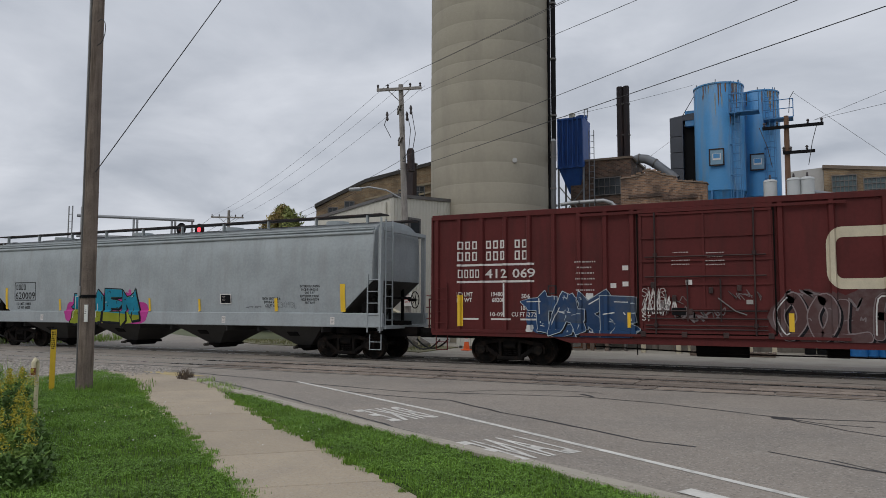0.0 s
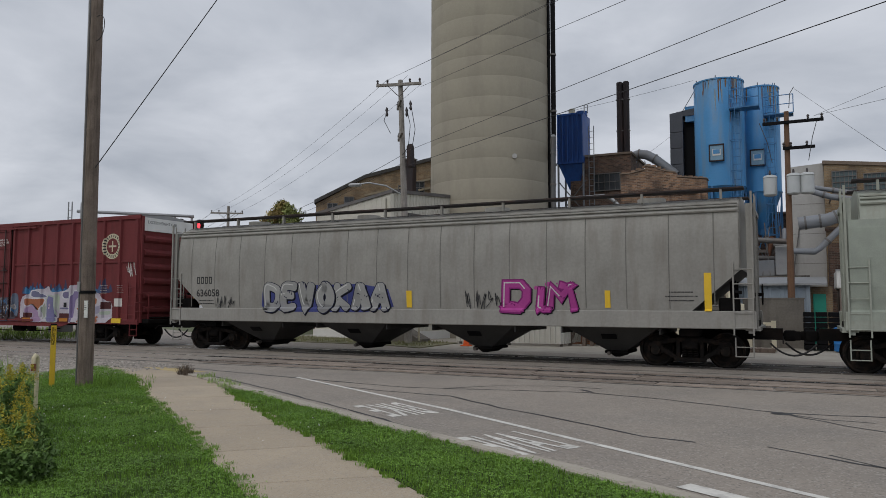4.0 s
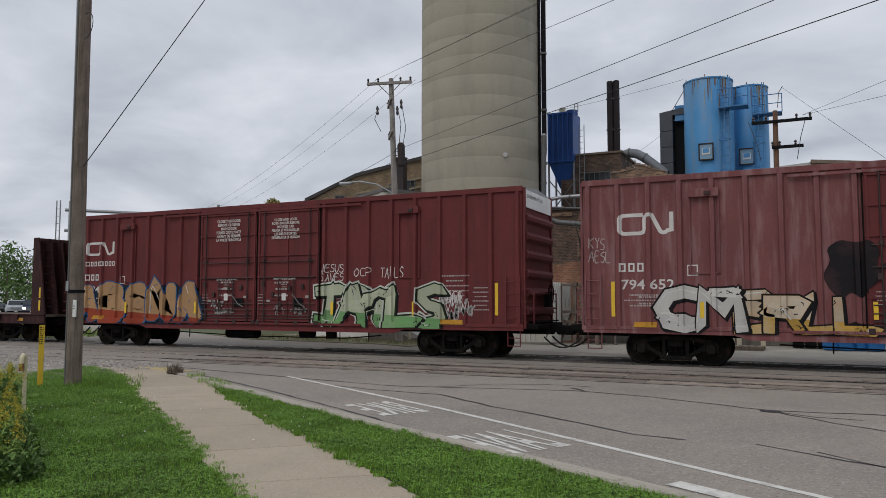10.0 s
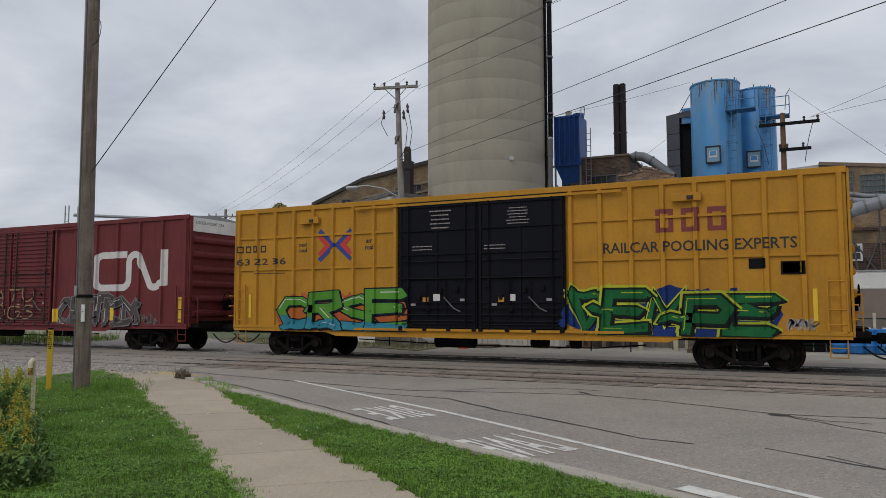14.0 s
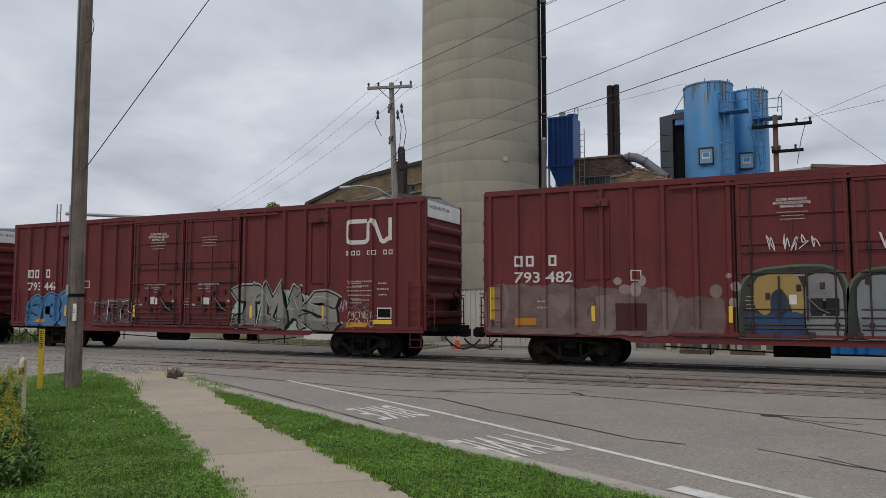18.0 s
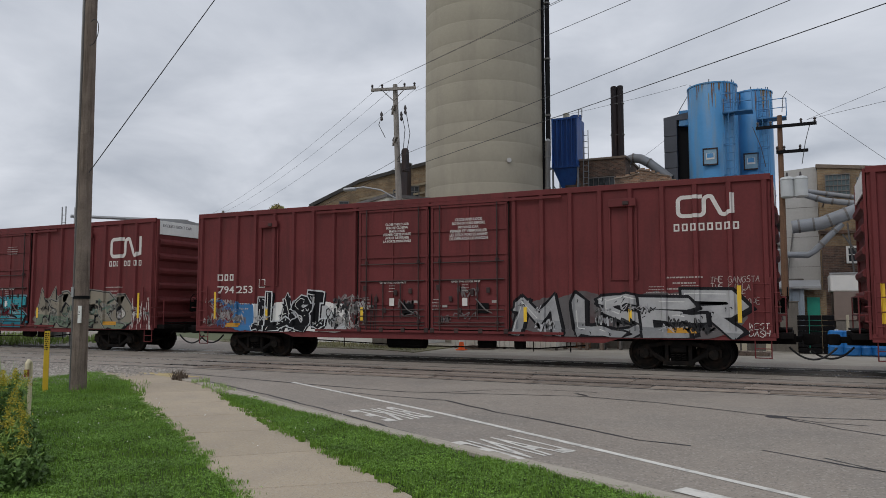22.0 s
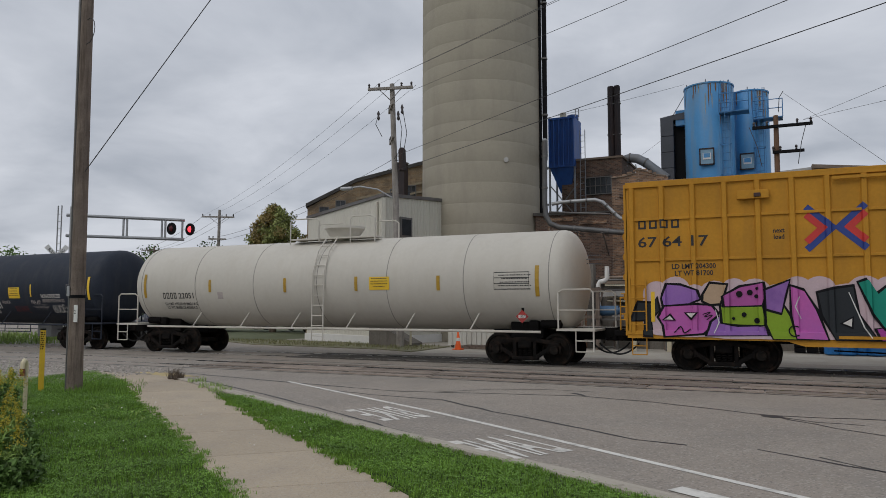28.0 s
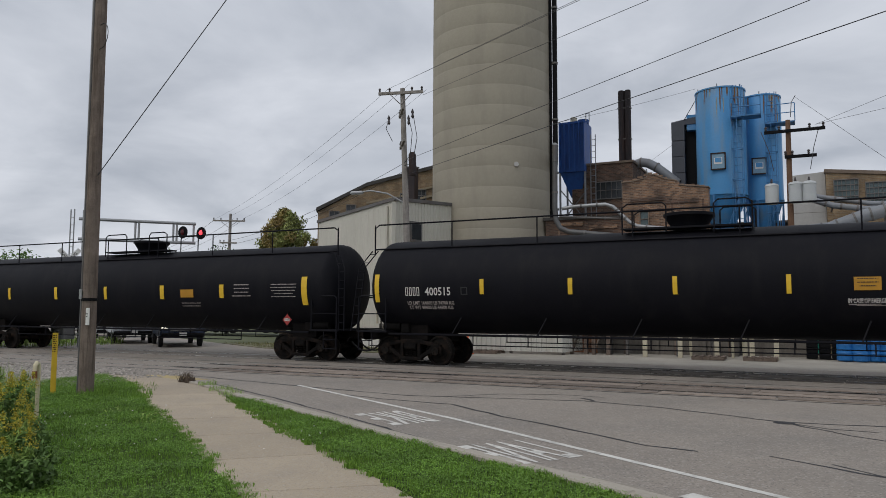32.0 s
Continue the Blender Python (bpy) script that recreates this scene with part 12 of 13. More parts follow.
sprayed(18, 'SMECU', 2.42, 0.9, 6.06, 1.1, ((0.14,0.26,0.34),(0.22,0.32,0.38)), (0.03,0.035,0.07), ((0.42,0.24,0.28),None), ((0.26,0.36,0.42),None), 4, 'fat', (0.36,0.3,0.34), 1.1)
small_print(18, -1.82, 4.05, 1.09, 0.62, 6, LETTER)
small_print(18, 0.78, 4.1, 1.08, 0.6, 6, LETTER)
small_print(18, -2.01, 2.47, 0.6, 0.41, 3, LETTER)
name_blocks(19, 4, -6.86, 1.99, 0.67, 0.22, LETTER_BLACK)
write(19, '22051', -6.09, 2.0, 0.71, 0.2, LETTER_BLACK)
write(19, 'LD LMT 195500 LB 88650 KG\nLT WT 90500 LB 41000 KG', -6.86, 1.62, 1.6, 0.27, LETTER_BLACK)
small_print(19, 2.06, 2.26, 0.62, 0.34, 4, LETTER_BLACK, 0.022)
plate(19, -4.63, 2.21, 0.11, 0.44, GOLDSTRIP, 'reflector')
plate(19, -1.35, 2.18, 0.11, 0.48, GOLDSTRIP, 'reflector')
plate(19, 1.46, 2.2, 0.11, 0.46, GOLDSTRIP, 'reflector')
plate(19, 4.38, 2.19, 0.11, 0.45, GOLDSTRIP, 'reflector')
plate(19, 7.50, 1.99, 0.12, 0.89, GOLDSTRIP, 'reflector')
plate(19, -7.78, 2.02, 0.12, 0.88, GOLDSTRIP, 'reflector')
plate(19, 2.01, 2.23, 0.73, 0.41, REFLECTOR, 'sign')
small_print(19, 6.33, 2.12, 1.1, 0.51, 5, LETTER_BLACK)
small_print(19, 8.96, 2.79, 0.47, 0.35, 3, LETTER_BLACK)
plate(19, -4.25, 1.97, 0.24, 0.24, FINEPRINT, 'class_mark')
name_blocks(20, 4, -8.4, 2.08, 0.87, 0.23, LETTER)
write(20, '219624', -7.42, 2.08, 1.13, 0.23, LETTER)
write(20, 'LD LMT 162500 LB 73900 KG\nLT WT 100100 LB 45400 KG', -8.4, 1.66, 1.95, 0.26, FINEPRINT)
plate(20, -9.33, 1.98, 0.12, 0.9, REFLECTOR, 'reflector')
plate(20, -6.23, 2.21, 0.12, 0.45, REFLECTOR, 'reflector')
plate(20, -3.11, 2.19, 0.12, 0.45, REFLECTOR, 'reflector')
plate(20, -0.03, 2.2, 0.1, 0.46, REFLECTOR, 'reflector')
plate(20, 2.98, 2.17, 0.09, 0.45, REFLECTOR, 'reflector')
plate(20, 5.63, 2.11, 0.07, 0.51, REFLECTOR, 'reflector')
plate(20, 4.27, 2.05, 0.7, 0.45, REFLECTOR, 'sign')
plate(20, 9.01, 1.97, 0.13, 0.9, REFLECTOR, 'reflector')
small_print(20, 7.84, 2.12, 0.95, 0.44, 7, LETTER)
for z_ in (2.08, 2.20, 2.32, 2.44, 2.56):
    plate(20, 7.80, z_, 1.12, 0.014, FINEPRINT, 'table_line')
for x_ in (7.80, 8.28, 8.55, 8.91):
    plate(20, x_, 2.08, 0.014, 0.49, FINEPRINT, 'table_line')
write(20, 'NON-ODORIZED', 6.27, 2.06, 1.15, 0.15, LETTER)
write(20, 'LIQUEFIED PETROLEUM GAS', 6.29, 1.88, 1.32, 0.13, FINEPRINT)
write(20, 'FRA AIP', 5.6, 1.82, 0.56, 0.14, FINEPRINT)
small_print(20, 5.6, 1.56, 1.0, 0.22, 4, LETTER)
small_print(20, 4.32, 2.08, 0.6, 0.38, 4, LETTER_BLACK, 0.022)
hand(20, 'BUDEK', 6.75, 1.46, 1.0, 0.30, LETTER, 8, 0.034)
hand(20, 'ROMEK', 3.75, 1.82, 0.55, 0.14, FINEPRINT, 9, 0.016)
plate(20, -6.02, 2.10, 0.24, 0.24, frame_, 'class_mark')
plate(20, -5.98, 2.20, 0.14, 0.03, LETTER, 'class_mark')
write(20, 'C', -5.95, 2.13, 0.08, 0.07, LETTER)
hand(20, 'DASK\nMEME', -6.45, 1.40, 0.9, 0.55, FINEPRINT, 2, 0.026)
hand(20, 'VANISH\nOAZER', -4.45, 1.36, 1.55, 0.66, FINEPRINT, 3, 0.03)
hand(20, 'TAIMFC', -3.0, 1.82, 0.75, 0.42, TANSCRIPT, 4, 0.026)
loops_ = B(); loops(loops_, -4.1, 1.30, 1.1, 0.10, random.Random(5), 2, 0.022); part('graffiti_tag', on_side(20, loops_, 0.006), FINEPRINT, THE[20][0])['kind'] = 'stuff'
hand(20, 'PASIISM', 2.45, 1.58, 1.15, 0.42, LETTER, 5, 0.05)
hand(20, '~G-', 2.7, 1.40, 0.95, 0.24, LETTER, 6, 0.03)
hand(20, 'OUMKEY\nONTAM', 1.75, 1.58, 0.5, 0.34, FINEINK, 6, 0.014)
hand(20, 'XATANTE', 4.4, 1.45, 0.9, 0.30, DULLRED, 6, 0.026)
bubbles(20, -1.95, 1.45, 3.09, 0.68)
write(21, 'NON-ODORIZED\nLIQUIFIED\nPETROLEUM GAS', 5.98, 2.17, 0.9, 0.49, LETTER)
write(21, 'IN CASE OF EMERGENCY', 3.79, 1.93, 0.99, 0.11, LETTER)
small_print(21, 3.9, 1.8, 0.77, 0.08, 1, LETTER)
small_print(21, 7.89, 2.17, 0.99, 0.45, 5, LETTER)
placard(21, 8.43, 1.38)
plate(21, 7.84, 2.69, 1.1, 0.03, LETTER, 'table_line')
plate(21, 7.83, 2.14, 1.1, 0.03, LETTER, 'table_line')
plate(21, 7.84, 2.14, 0.01, 0.58, LETTER, 'table_line')
plate(21, 8.92, 2.13, 0.01, 0.56, LETTER, 'table_line')
plate(21, 7.84, 2.54, 1.1, 0.01, LETTER, 'table_line')
plate(21, 7.37, 1.97, 0.53, 0.02, LETTER, 'table_line')
plate(21, 7.37, 1.69, 0.53, 0.01, LETTER, 'table_line')
plate(21, 7.37, 1.69, 0.01, 0.3, LETTER, 'table_line')
plate(21, 7.88, 1.69, 0.01, 0.29, LETTER, 'table_line')
plate(21, 7.63, 1.69, 0.01, 0.3, LETTER, 'table_line')
plate(19, 6.24, 2.69, 1.09, 0.02, LETTER_BLACK, 'table_line')
plate(19, 6.24, 2.2, 1.09, 0.02, LETTER_BLACK, 'table_line')
plate(19, 6.24, 2.2, 0.01, 0.52, LETTER_BLACK, 'table_line')
plate(19, 7.31, 2.18, 0.01, 0.51, LETTER_BLACK, 'table_line')
plate(19, 6.24, 2.53, 1.09, 0.02, LETTER_BLACK, 'table_line')
plate(19, 6.24, 2.36, 1.09, 0.02, LETTER_BLACK, 'table_line')
plate(19, 6.65, 2.19, 0.0, 0.51, LETTER_BLACK, 'table_line')
name_blocks(21, 4, -8.32, 2.17, 0.5, 0.26, LETTER)
write(21, '400515', -7.63, 2.18, 0.87, 0.24, LETTER)
write(21, 'LD LMT 164600 LB 74700 KG\nLT WT 98400 LB 44600 KG', -8.32, 1.76, 1.7, 0.28, FINEPRINT)
plate(21, -6.42, 2.18, 0.22, 0.24, frame_, 'class_mark')
small_print(21, 3.96, 2.26, 0.5, 0.26, 3, LETTER_BLACK, 0.022)
plate(21, -9.42, 1.97, 0.16, 0.88, REFLECTOR, 'reflector')
plate(21, -5.79, 2.2, 0.13, 0.45, REFLECTOR, 'reflector')
plate(21, -3.1, 2.18, 0.13, 0.46, REFLECTOR, 'reflector')
plate(21, -0.26, 2.16, 0.12, 0.48, REFLECTOR, 'reflector')
plate(21, 2.46, 2.16, 0.11, 0.48, REFLECTOR, 'reflector')
plate(21, 3.92, 2.23, 0.57, 0.32, ORANGEPATCH, 'sign')
small_print(21, 3.72, 1.8, 0.84, 0.22, 2, LETTER)
plate(22, -6.74, 2.13, 0.15, 0.48, REFLECTOR, 'reflector')
plate(22, -3.79, 2.12, 0.18, 0.49, REFLECTOR, 'reflector')
plate(22, -0.86, 2.11, 0.16, 0.49, REFLECTOR, 'reflector')
plate(22, 2.16, 2.1, 0.2, 0.51, REFLECTOR, 'reflector')
plate(22, 5.07, 2.13, 0.2, 0.48, REFLECTOR, 'reflector')
plate(22, 8.67, 1.88, 0.23, 0.95, REFLECTOR, 'reflector')
plate(22, 3.2, 2.16, 0.63, 0.29, ORANGEPATCH, 'sign')
small_print(22, 5.62, 2.09, 0.91, 0.52, 4, LETTER)
small_print(22, 7.34, 2.08, 1.14, 0.52, 5, LETTER)
small_print(22, 3.11, 1.76, 1.09, 0.21, 2, LETTER)
placard(22, 8.18, 1.39)
placard(20, 8.38, 1.41)
placard(19, 7.14, 1.42)


# old scrawl round the larger pieces
PALEINK = mat("thin_pale_marker", (0.34, 0.32, 0.31), 0.7, vary=0.15, scale=6)
DULLINK = mat("thin_grey_marker", (0.16, 0.13, 0.13), 0.7, vary=0.15, scale=6)
mess(15, -9.35, 0.95, 2.3, 1.1, 3, 9, (DULLINK, PALEINK, BLUEPATCH))
mess(15, -3.9, 0.95, 1.7, 1.2, 4, 9, (DULLINK, LETTER_BLACK, PALEINK))
mess(15, -2.3, 1.2, 4.6, 1.2, 5, 5, (DULLINK,))
mess(16, 6.9, 0.95, 2.4, 1.3, 6, 9, (DULLINK, PALEINK))
mess(16, -5.2, 0.95, 2.4, 1.1, 7, 7, (DULLINK,))
mess(12, 7.4, 0.95, 2.0, 1.2, 8, 8, (DULLINK, PALEINK))
mess(12, -9.4, 0.95, 6.0, 1.2, 9, 12, (TAUPE,))
mess(13, -5.7, 0.95, 2.7, 1.1, 10, 9, (DULLINK,))
mess(13, 6.5, 0.95, 1.6, 0.9, 11, 5, (DULLINK,))
mess(14, -9.3, 0.95, 1.5, 1.1, 12, 6, (DULLINK, PALEINK))
mess(14, -2.0, 0.95, 4.0, 0.5, 13, 6, (DULLINK,))
mess(5, -2.6, 0.95, 5.0, 1.15, 14, 14, (DULLINK, PALEINK, BLUEPATCH))
mess(6, -2.4, 0.95, 4.6, 1.1, 15, 7, (DULLINK, PALEINK))
mess(6, -9.2, 0.95, 2.0, 0.9, 16, 6, (PALEINK,))
mess(8, -2.4, 1.1, 4.6, 0.9, 17, 6, (PALEINK,))
mess(8, 6.6, 1.0, 1.6, 1.0, 18, 6, (PALEINK,))
mess(17, -9.4, 0.95, 1.4, 1.3, 19, 6, (DULLINK, PALEINK))
mess(17, -2.4, 1.0, 4.4, 0.9, 20, 6, (DULLINK,))
mess(1, -3.2, 1.0, 3.0, 1.2, 21, 6, (DULLINK,))
mess(1, 0.2, 0.95, 4.5, 1.2, 22, 10, (DULLINK,))
mess(11, 2.5, 0.95, 6.0, 1.1, 23, 10, (DULLINK,))
mess(10, 8.0, 0.95, 0.9, 0.5, 24, 4, (PALEINK,))


# ---- road marks and seams ----
def road_word(text, centre, width, length):
    """Tall stretched letters, read by a rider who comes over the crossing."""
    d = Vector((10.26, -6.27)).normalized()
    side = Vector((d.y, -d.x))
    bm = letters(text, 0, 0, 1.0, offset=0.02, spacing=1.08)
    xs = [v.co.x for v in bm.verts]
    lo, hi = min(xs), max(xs)
    for v in bm.verts:
        u = (v.co.x - lo) / (hi - lo) - 0.5
        t = v.co.z - 0.5
        p = Vector(centre) + side * u * width - d * t * length
        v.co = Vector((p.x, p.y, 0.005))
    for f in bm.faces:
        f.normal_update()
        if f.normal.z < 0:
            f.normal_flip()
    solid("road_word", bm, ROADPAINT, "worn white word painted on the bike lane", "road marking", "structure")


road_word("BIKE", (-5.87, 10.28), 0.82, 1.36)
road_word("LANE", (-3.16, 8.51), 0.93, 1.26)
crack([(-14.5, 14.4), (-10.5, 13.6), (-7.2, 13.05), (-3.78, 13.85), (-2.2, 13.5), (-0.32, 12.62), (1.2, 12.85), (5, 13.3)], 0.07, 1)
crack([(-0.32, 12.6), (0.5, 11.7), (1.6, 10.9), (4, 9.5)], 0.06, 2)
crack([(-0.32, 12.6), (0.3, 12.2), (0.9, 12.15)], 0.04, 12)
crack([(-8.9, 12.75), (-7.4, 12.35), (-5.81, 12.19), (-4.4, 11.2), (-3.0, 10.35), (-1.83, 9.63), (-1.2, 9.5)], 0.05, 3)
crack([(-6.4, 13.3), (-5.6, 14.2), (-4.6, 14.65), (-3.6, 14.6)], 0.03, 4)
crack([(-3.95, 14.25), (-3.6, 13.9)], 0.08, 5)
crack([(-12.6, 13.2), (-9.3, 11.5), (-7.54, 10.52), (-5.18, 9.11), (-3.85, 8.35), (-2.98, 7.8), (-2.12, 7.26), (-1.35, 6.76), (1.5, 5.0), (6, 2.4)], 0.05, 6)
crack([(-0.4, 9.6), (0.5, 9.0), (1.9, 8.4)], 0.045, 7)
crack([(0.25, 9.35), (1.1, 8.6)], 0.03, 8)
crack([(-30, 15.2), (-10, 15.75), (8, 15.7)], 0.10, 9)
crack([(-30, 18.9), (-8, 19.0), (8, 19.1)], 0.09, 10)
bm = B(); bmesh.ops.create_circle(bm, cap_ends=True, radius=0.16, segments=10, matrix=Matrix.Translation((-0.32, 12.55, 0.0045)))
solid("tar_patch", bm, TAR, "dark tar blot on the road", "crack", "structure")
sheet("ramp_mark", [(-15.5, 13.9), (-13.7, 13.35), (-13.0, 13.7), (-14.9, 14.25)], 0.006, mat("faded_yellow_pad", (0.42, 0.33, 0.16), 0.9, vary=0.2, scale=3), "faded yellow warning pad at the kerb ramp", "pavement")

# ---- lawn blades, weeds, gravel ----
def blades(name, count, where, h0, h1, width, material, label, seed, lean=0.45):
    """Many thin bent blades inside the given regions; where(rng) gives a place or None."""
    rng = np.random.default_rng(seed)
    V, F = [], []
    made = 0
    while made < count:
        p = where(rng)
        if p is None:
            continue
        x, y, z = p
        a = rng.uniform(0, 6.283)
        h = rng.uniform(h0, h1) * (1 + 0.7 * noise.noise((x * 2.6, y * 2.6, seed)) + 0.4 * noise.noise((x * 7, y * 7, seed)))
        dx, dy = math.cos(a), math.sin(a)
        t = rng.uniform(0, 6.283)
        lx, ly = math.cos(t) * h * lean * rng.random(), math.sin(t) * h * lean * rng.random()
        w = width * rng.uniform(0.6, 1.3)
        i = len(V)
        V += [(x - dx * w, y - dy * w, z - 0.01), (x + dx * w, y + dy * w, z - 0.01), (x + dx * w * 0.7 + lx * 0.4, y + dy * w * 0.7 + ly * 0.4, z + h * 0.6), (x - dx * w * 0.7 + lx * 0.4, y - dy * w * 0.7 + ly * 0.4, z + h * 0.6), (x + lx, y + ly, z + h)]
        F += [(i, i + 1, i + 2, i + 3), (i + 3, i + 2, i + 4)]
        made += 1
    me = bpy.data.meshes.new(name)
    me.from_pydata(V, [], F)
    me.materials.append(material)
    ob = new(name, me)
    return tagged(ob, label, "grass", kind="stuff")


def inside(p, poly):
    x, y = p
    c = False
    for (x1, y1), (x2, y2) in zip(poly, poly[1:] + poly[:1]):
        if (y1 > y) != (y2 > y) and x < (x2 - x1) * (y - y1) / (y2 - y1) + x1:
            c = not c
    return c


LAWN = [(-16.5, 13.6), (-14.1, 12.26), (-10.62, 9.68), (-8.9, 8.44), (-7.03, 7.15), (-5.98, 6.30), (-5.17, 5.75), (-4.47, 5.22), (-1.7, 3.1), (-1.0, 2.0), (-7.5, 2.8), (-9.0, 5.2), (-12.2, 7.8), (-16, 10.5)]
STRIP = [(-10.2, 11.2), (-9.41, 10.53), (-6.76, 8.53), (-5.51, 7.62), (-4.59, 6.95), (-3.86, 6.43), (-3.18, 5.98), (-0.7, 4.05), (1.5, 2.4), (3.9, 3.85), (-1.25, 6.66), (-4.85, 8.42), (-7.9, 10.0), (-9.4, 10.9)]


def in_poly(poly, z, ragged=0.06):
    xs, ys = [p[0] for p in poly], [p[1] for p in poly]

    def where(rng):
        p = (rng.uniform(min(xs), max(xs)), rng.uniform(min(ys), max(ys)))
        q = (p[0] + rng.normal(0, ragged), p[1] + rng.normal(0, ragged))
        s = p[0] - p[1]      # the edge wanders in and out in tufts
        w = 0.05 * math.sin(s * 2.1) + 0.045 * math.sin(s * 5.3 + 1) + 0.03 * math.sin(s * 11.7)
        return (q[0], q[1], z) if inside((p[0] + w * 0.6, p[1] + w * 0.8), poly) else None
    return where


blades("lawn_grass", 70000, in_poly(LAWN, 0.0), 0.015, 0.055, 0.0048, BLADE, "short green lawn grass blades", 1)
blades("strip_grass", 42000, in_poly(STRIP, 0.02, 0.04), 0.015, 0.055, 0.0048, BLADE, "short green grass of the kerb strip", 2)


def round_spots(spots):
    def where(rng):
        x, y, r, z = spots[int(rng.integers(len(spots)))]
        a, d = rng.uniform(0, 6.283), r * math.sqrt(rng.random())
        return (x + d * math.cos(a), y + d * math.sin(a), z)
    return where


rnd = random.Random(11)
TUFTS = []
for line, z in ((LAWN[1:10], 0.0), (STRIP[1:9], 0.02), (STRIP[9:], 0.02)):
    for a, b in zip(line, line[1:]):
        n = max(1, int(math.dist(a, b) / 0.11))
        for k in range(n):
            if rnd.random() < 0.85:
                u = (k + rnd.random()) / n
                TUFTS.append((a[0] + (b[0] - a[0]) * u + rnd.gauss(0, 0.05), a[1] + (b[1] - a[1]) * u + rnd.gauss(0, 0.05), rnd.uniform(0.03, 0.11), z))
blades("walk_edge_grass", 17000, round_spots(TUFTS), 0.018, 0.055, 0.0055, BLADE, "thick grass tufts along the sidewalk edge", 31, 0.9)
blades("edge_grass", 1500, round_spots([(-13.3, 11.2, 0.9, 0), (-12.6, 10.7, 0.7, 0), (-12.3, 10.2, 0.6, 0), (-13.6, 10.2, 0.9, 0), (-11.9, 10.3, 0.5, 0), (-12.7, 10.0, 0.3, 0), (-12.55, 10.35, 0.2, 0)]), 0.04, 0.15, 0.006, BLADE, "longer grass round the pole foot", 3, 0.7)
blades("tall_grass", 5000, round_spots([(-13.2, 8.3, 0.9, 0), (-12.2, 7.6, 0.7, 0), (-11.4, 7.0, 0.6, 0), (-10.4, 6.4, 0.6, 0)]), 0.2, 0.6, 0.006, BLADE_DRY, "tall grey-green wild grass", 4, 0.6)
blades("crack_weeds", 260, round_spots([(-13.05, 12.95, 0.16, 0.02), (-12.8, 12.85, 0.12, 0.02)]), 0.10, 0.30, 0.006, BARK, "dry brown weed tuft in the kerb crack", 5, 0.9)
blades("kerb_weeds", 420, round_spots([(-11.9, 12.45, 0.2, 0.05), (-11.0, 11.9, 0.25, 0.03), (-10.3, 11.45, 0.25, 0.03)]), 0.04, 0.12, 0.006, BLADE_DRY, "thin weeds along the kerb joint", 6, 0.6)
blades("verge_grass", 3000, in_poly([(-22, 26.6), (-15, 25.8), (-13.3, 25.0), (-13.5, 28.4), (-17.5, 29.3), (-24, 30.4), (-27, 29.4)], 0.03), 0.04, 0.12, 0.010, DRYGRASS, "scruffy grass of the factory verge", 7)
blades("track_weeds", 6000, round_spots([(-34, 24.6, 3.5, -0.1), (-42, 25, 4.5, -0.1), (-52, 26, 6, -0.1)]), 0.15, 0.5, 0.02, WEED_LEAF, "wild growth beside the far tracks", 8, 0.6)


# leaf scatter for weeds, shrubs and crowns
def leaves(name, parent, count, place, size, material, seed, label="", kind="stuff", slim=0.42):
    rng = np.random.default_rng(seed)
    V, F = [], []
    for _ in range(count):
        p = place(rng)
        s = size * rng.uniform(0.6, 1.35)
        a = rng.normal(size=3); a /= np.linalg.norm(a)
        b = rng.normal(size=3); b -= a * a.dot(b); b /= np.linalg.norm(b)
        i = len(V)
        q = np.array(p)
        V += [tuple(q - a * s), tuple(q + b * s * slim), tuple(q + a * s), tuple(q - b * s * slim)]
        F.append((i, i + 1, i + 2, i + 3))
    me = bpy.data.meshes.new(name)
    me.from_pydata(V, [], F)
    me.materials.append(material)
    ob = new(name, me)
    if parent:
        ob.parent = parent
    if label:
        tagged(ob, label, kind=kind)
    elif kind:
        ob["kind"] = kind
    return ob


def weed(x, y, h, seed, flower=True):
    rnd = random.Random(seed)
    w = thing("goldenrod", (x, y, 0), "leafy goldenrod weed with yellow plumes" if flower else "leafy dark green roadside weed", "weed", "roadside weeds")
    for k in range(rnd.randint(4, 6)):
        a, r = rnd.uniform(0, 6.28), rnd.uniform(0.02, 0.16)
        lx, ly = rnd.uniform(-0.22, 0.22), rnd.uniform(-0.22, 0.22)
        hh = h * rnd.uniform(0.7, 1.05)
        b0 = (r * math.cos(a), r * math.sin(a))
        bm = B(); tube(bm, [(b0[0], b0[1], 0), (b0[0] + lx * 0.4, b0[1] + ly * 0.4, hh * 0.5), (b0[0] + lx, b0[1] + ly, hh)], 0.006, 5)
        st = part("stem", bm, WEED_LEAF, w)

        def spot(rng, b0=b0, lx=lx, ly=ly, hh=hh):
            u = rng.uniform(0.08, 0.95)
            sp = 0.10 * (1.1 - u)
            return (b0[0] + lx * u + rng.normal(0, sp), b0[1] + ly * u + rng.normal(0, sp), hh * u)
        leaves("foliage", st, 230 if flower else 220, spot, 0.045 if flower else 0.036, WEED_LEAF if flower else LEAF_DARK, seed * 10 + k, slim=0.15 if flower else 0.38)
        if flower and k < 3:
            def plume(rng, b0=b0, lx=lx, ly=ly, hh=hh):
                u = rng.uniform(0, 1)
                return (b0[0] + lx + rng.normal(0, 0.05 * (1.15 - u)), b0[1] + ly + rng.normal(0, 0.05 * (1.15 - u)), hh * 0.92 + u * 0.20)
            leaves("plume", st, 170, plume, 0.013, GOLDENROD, seed * 10 + k + 5)


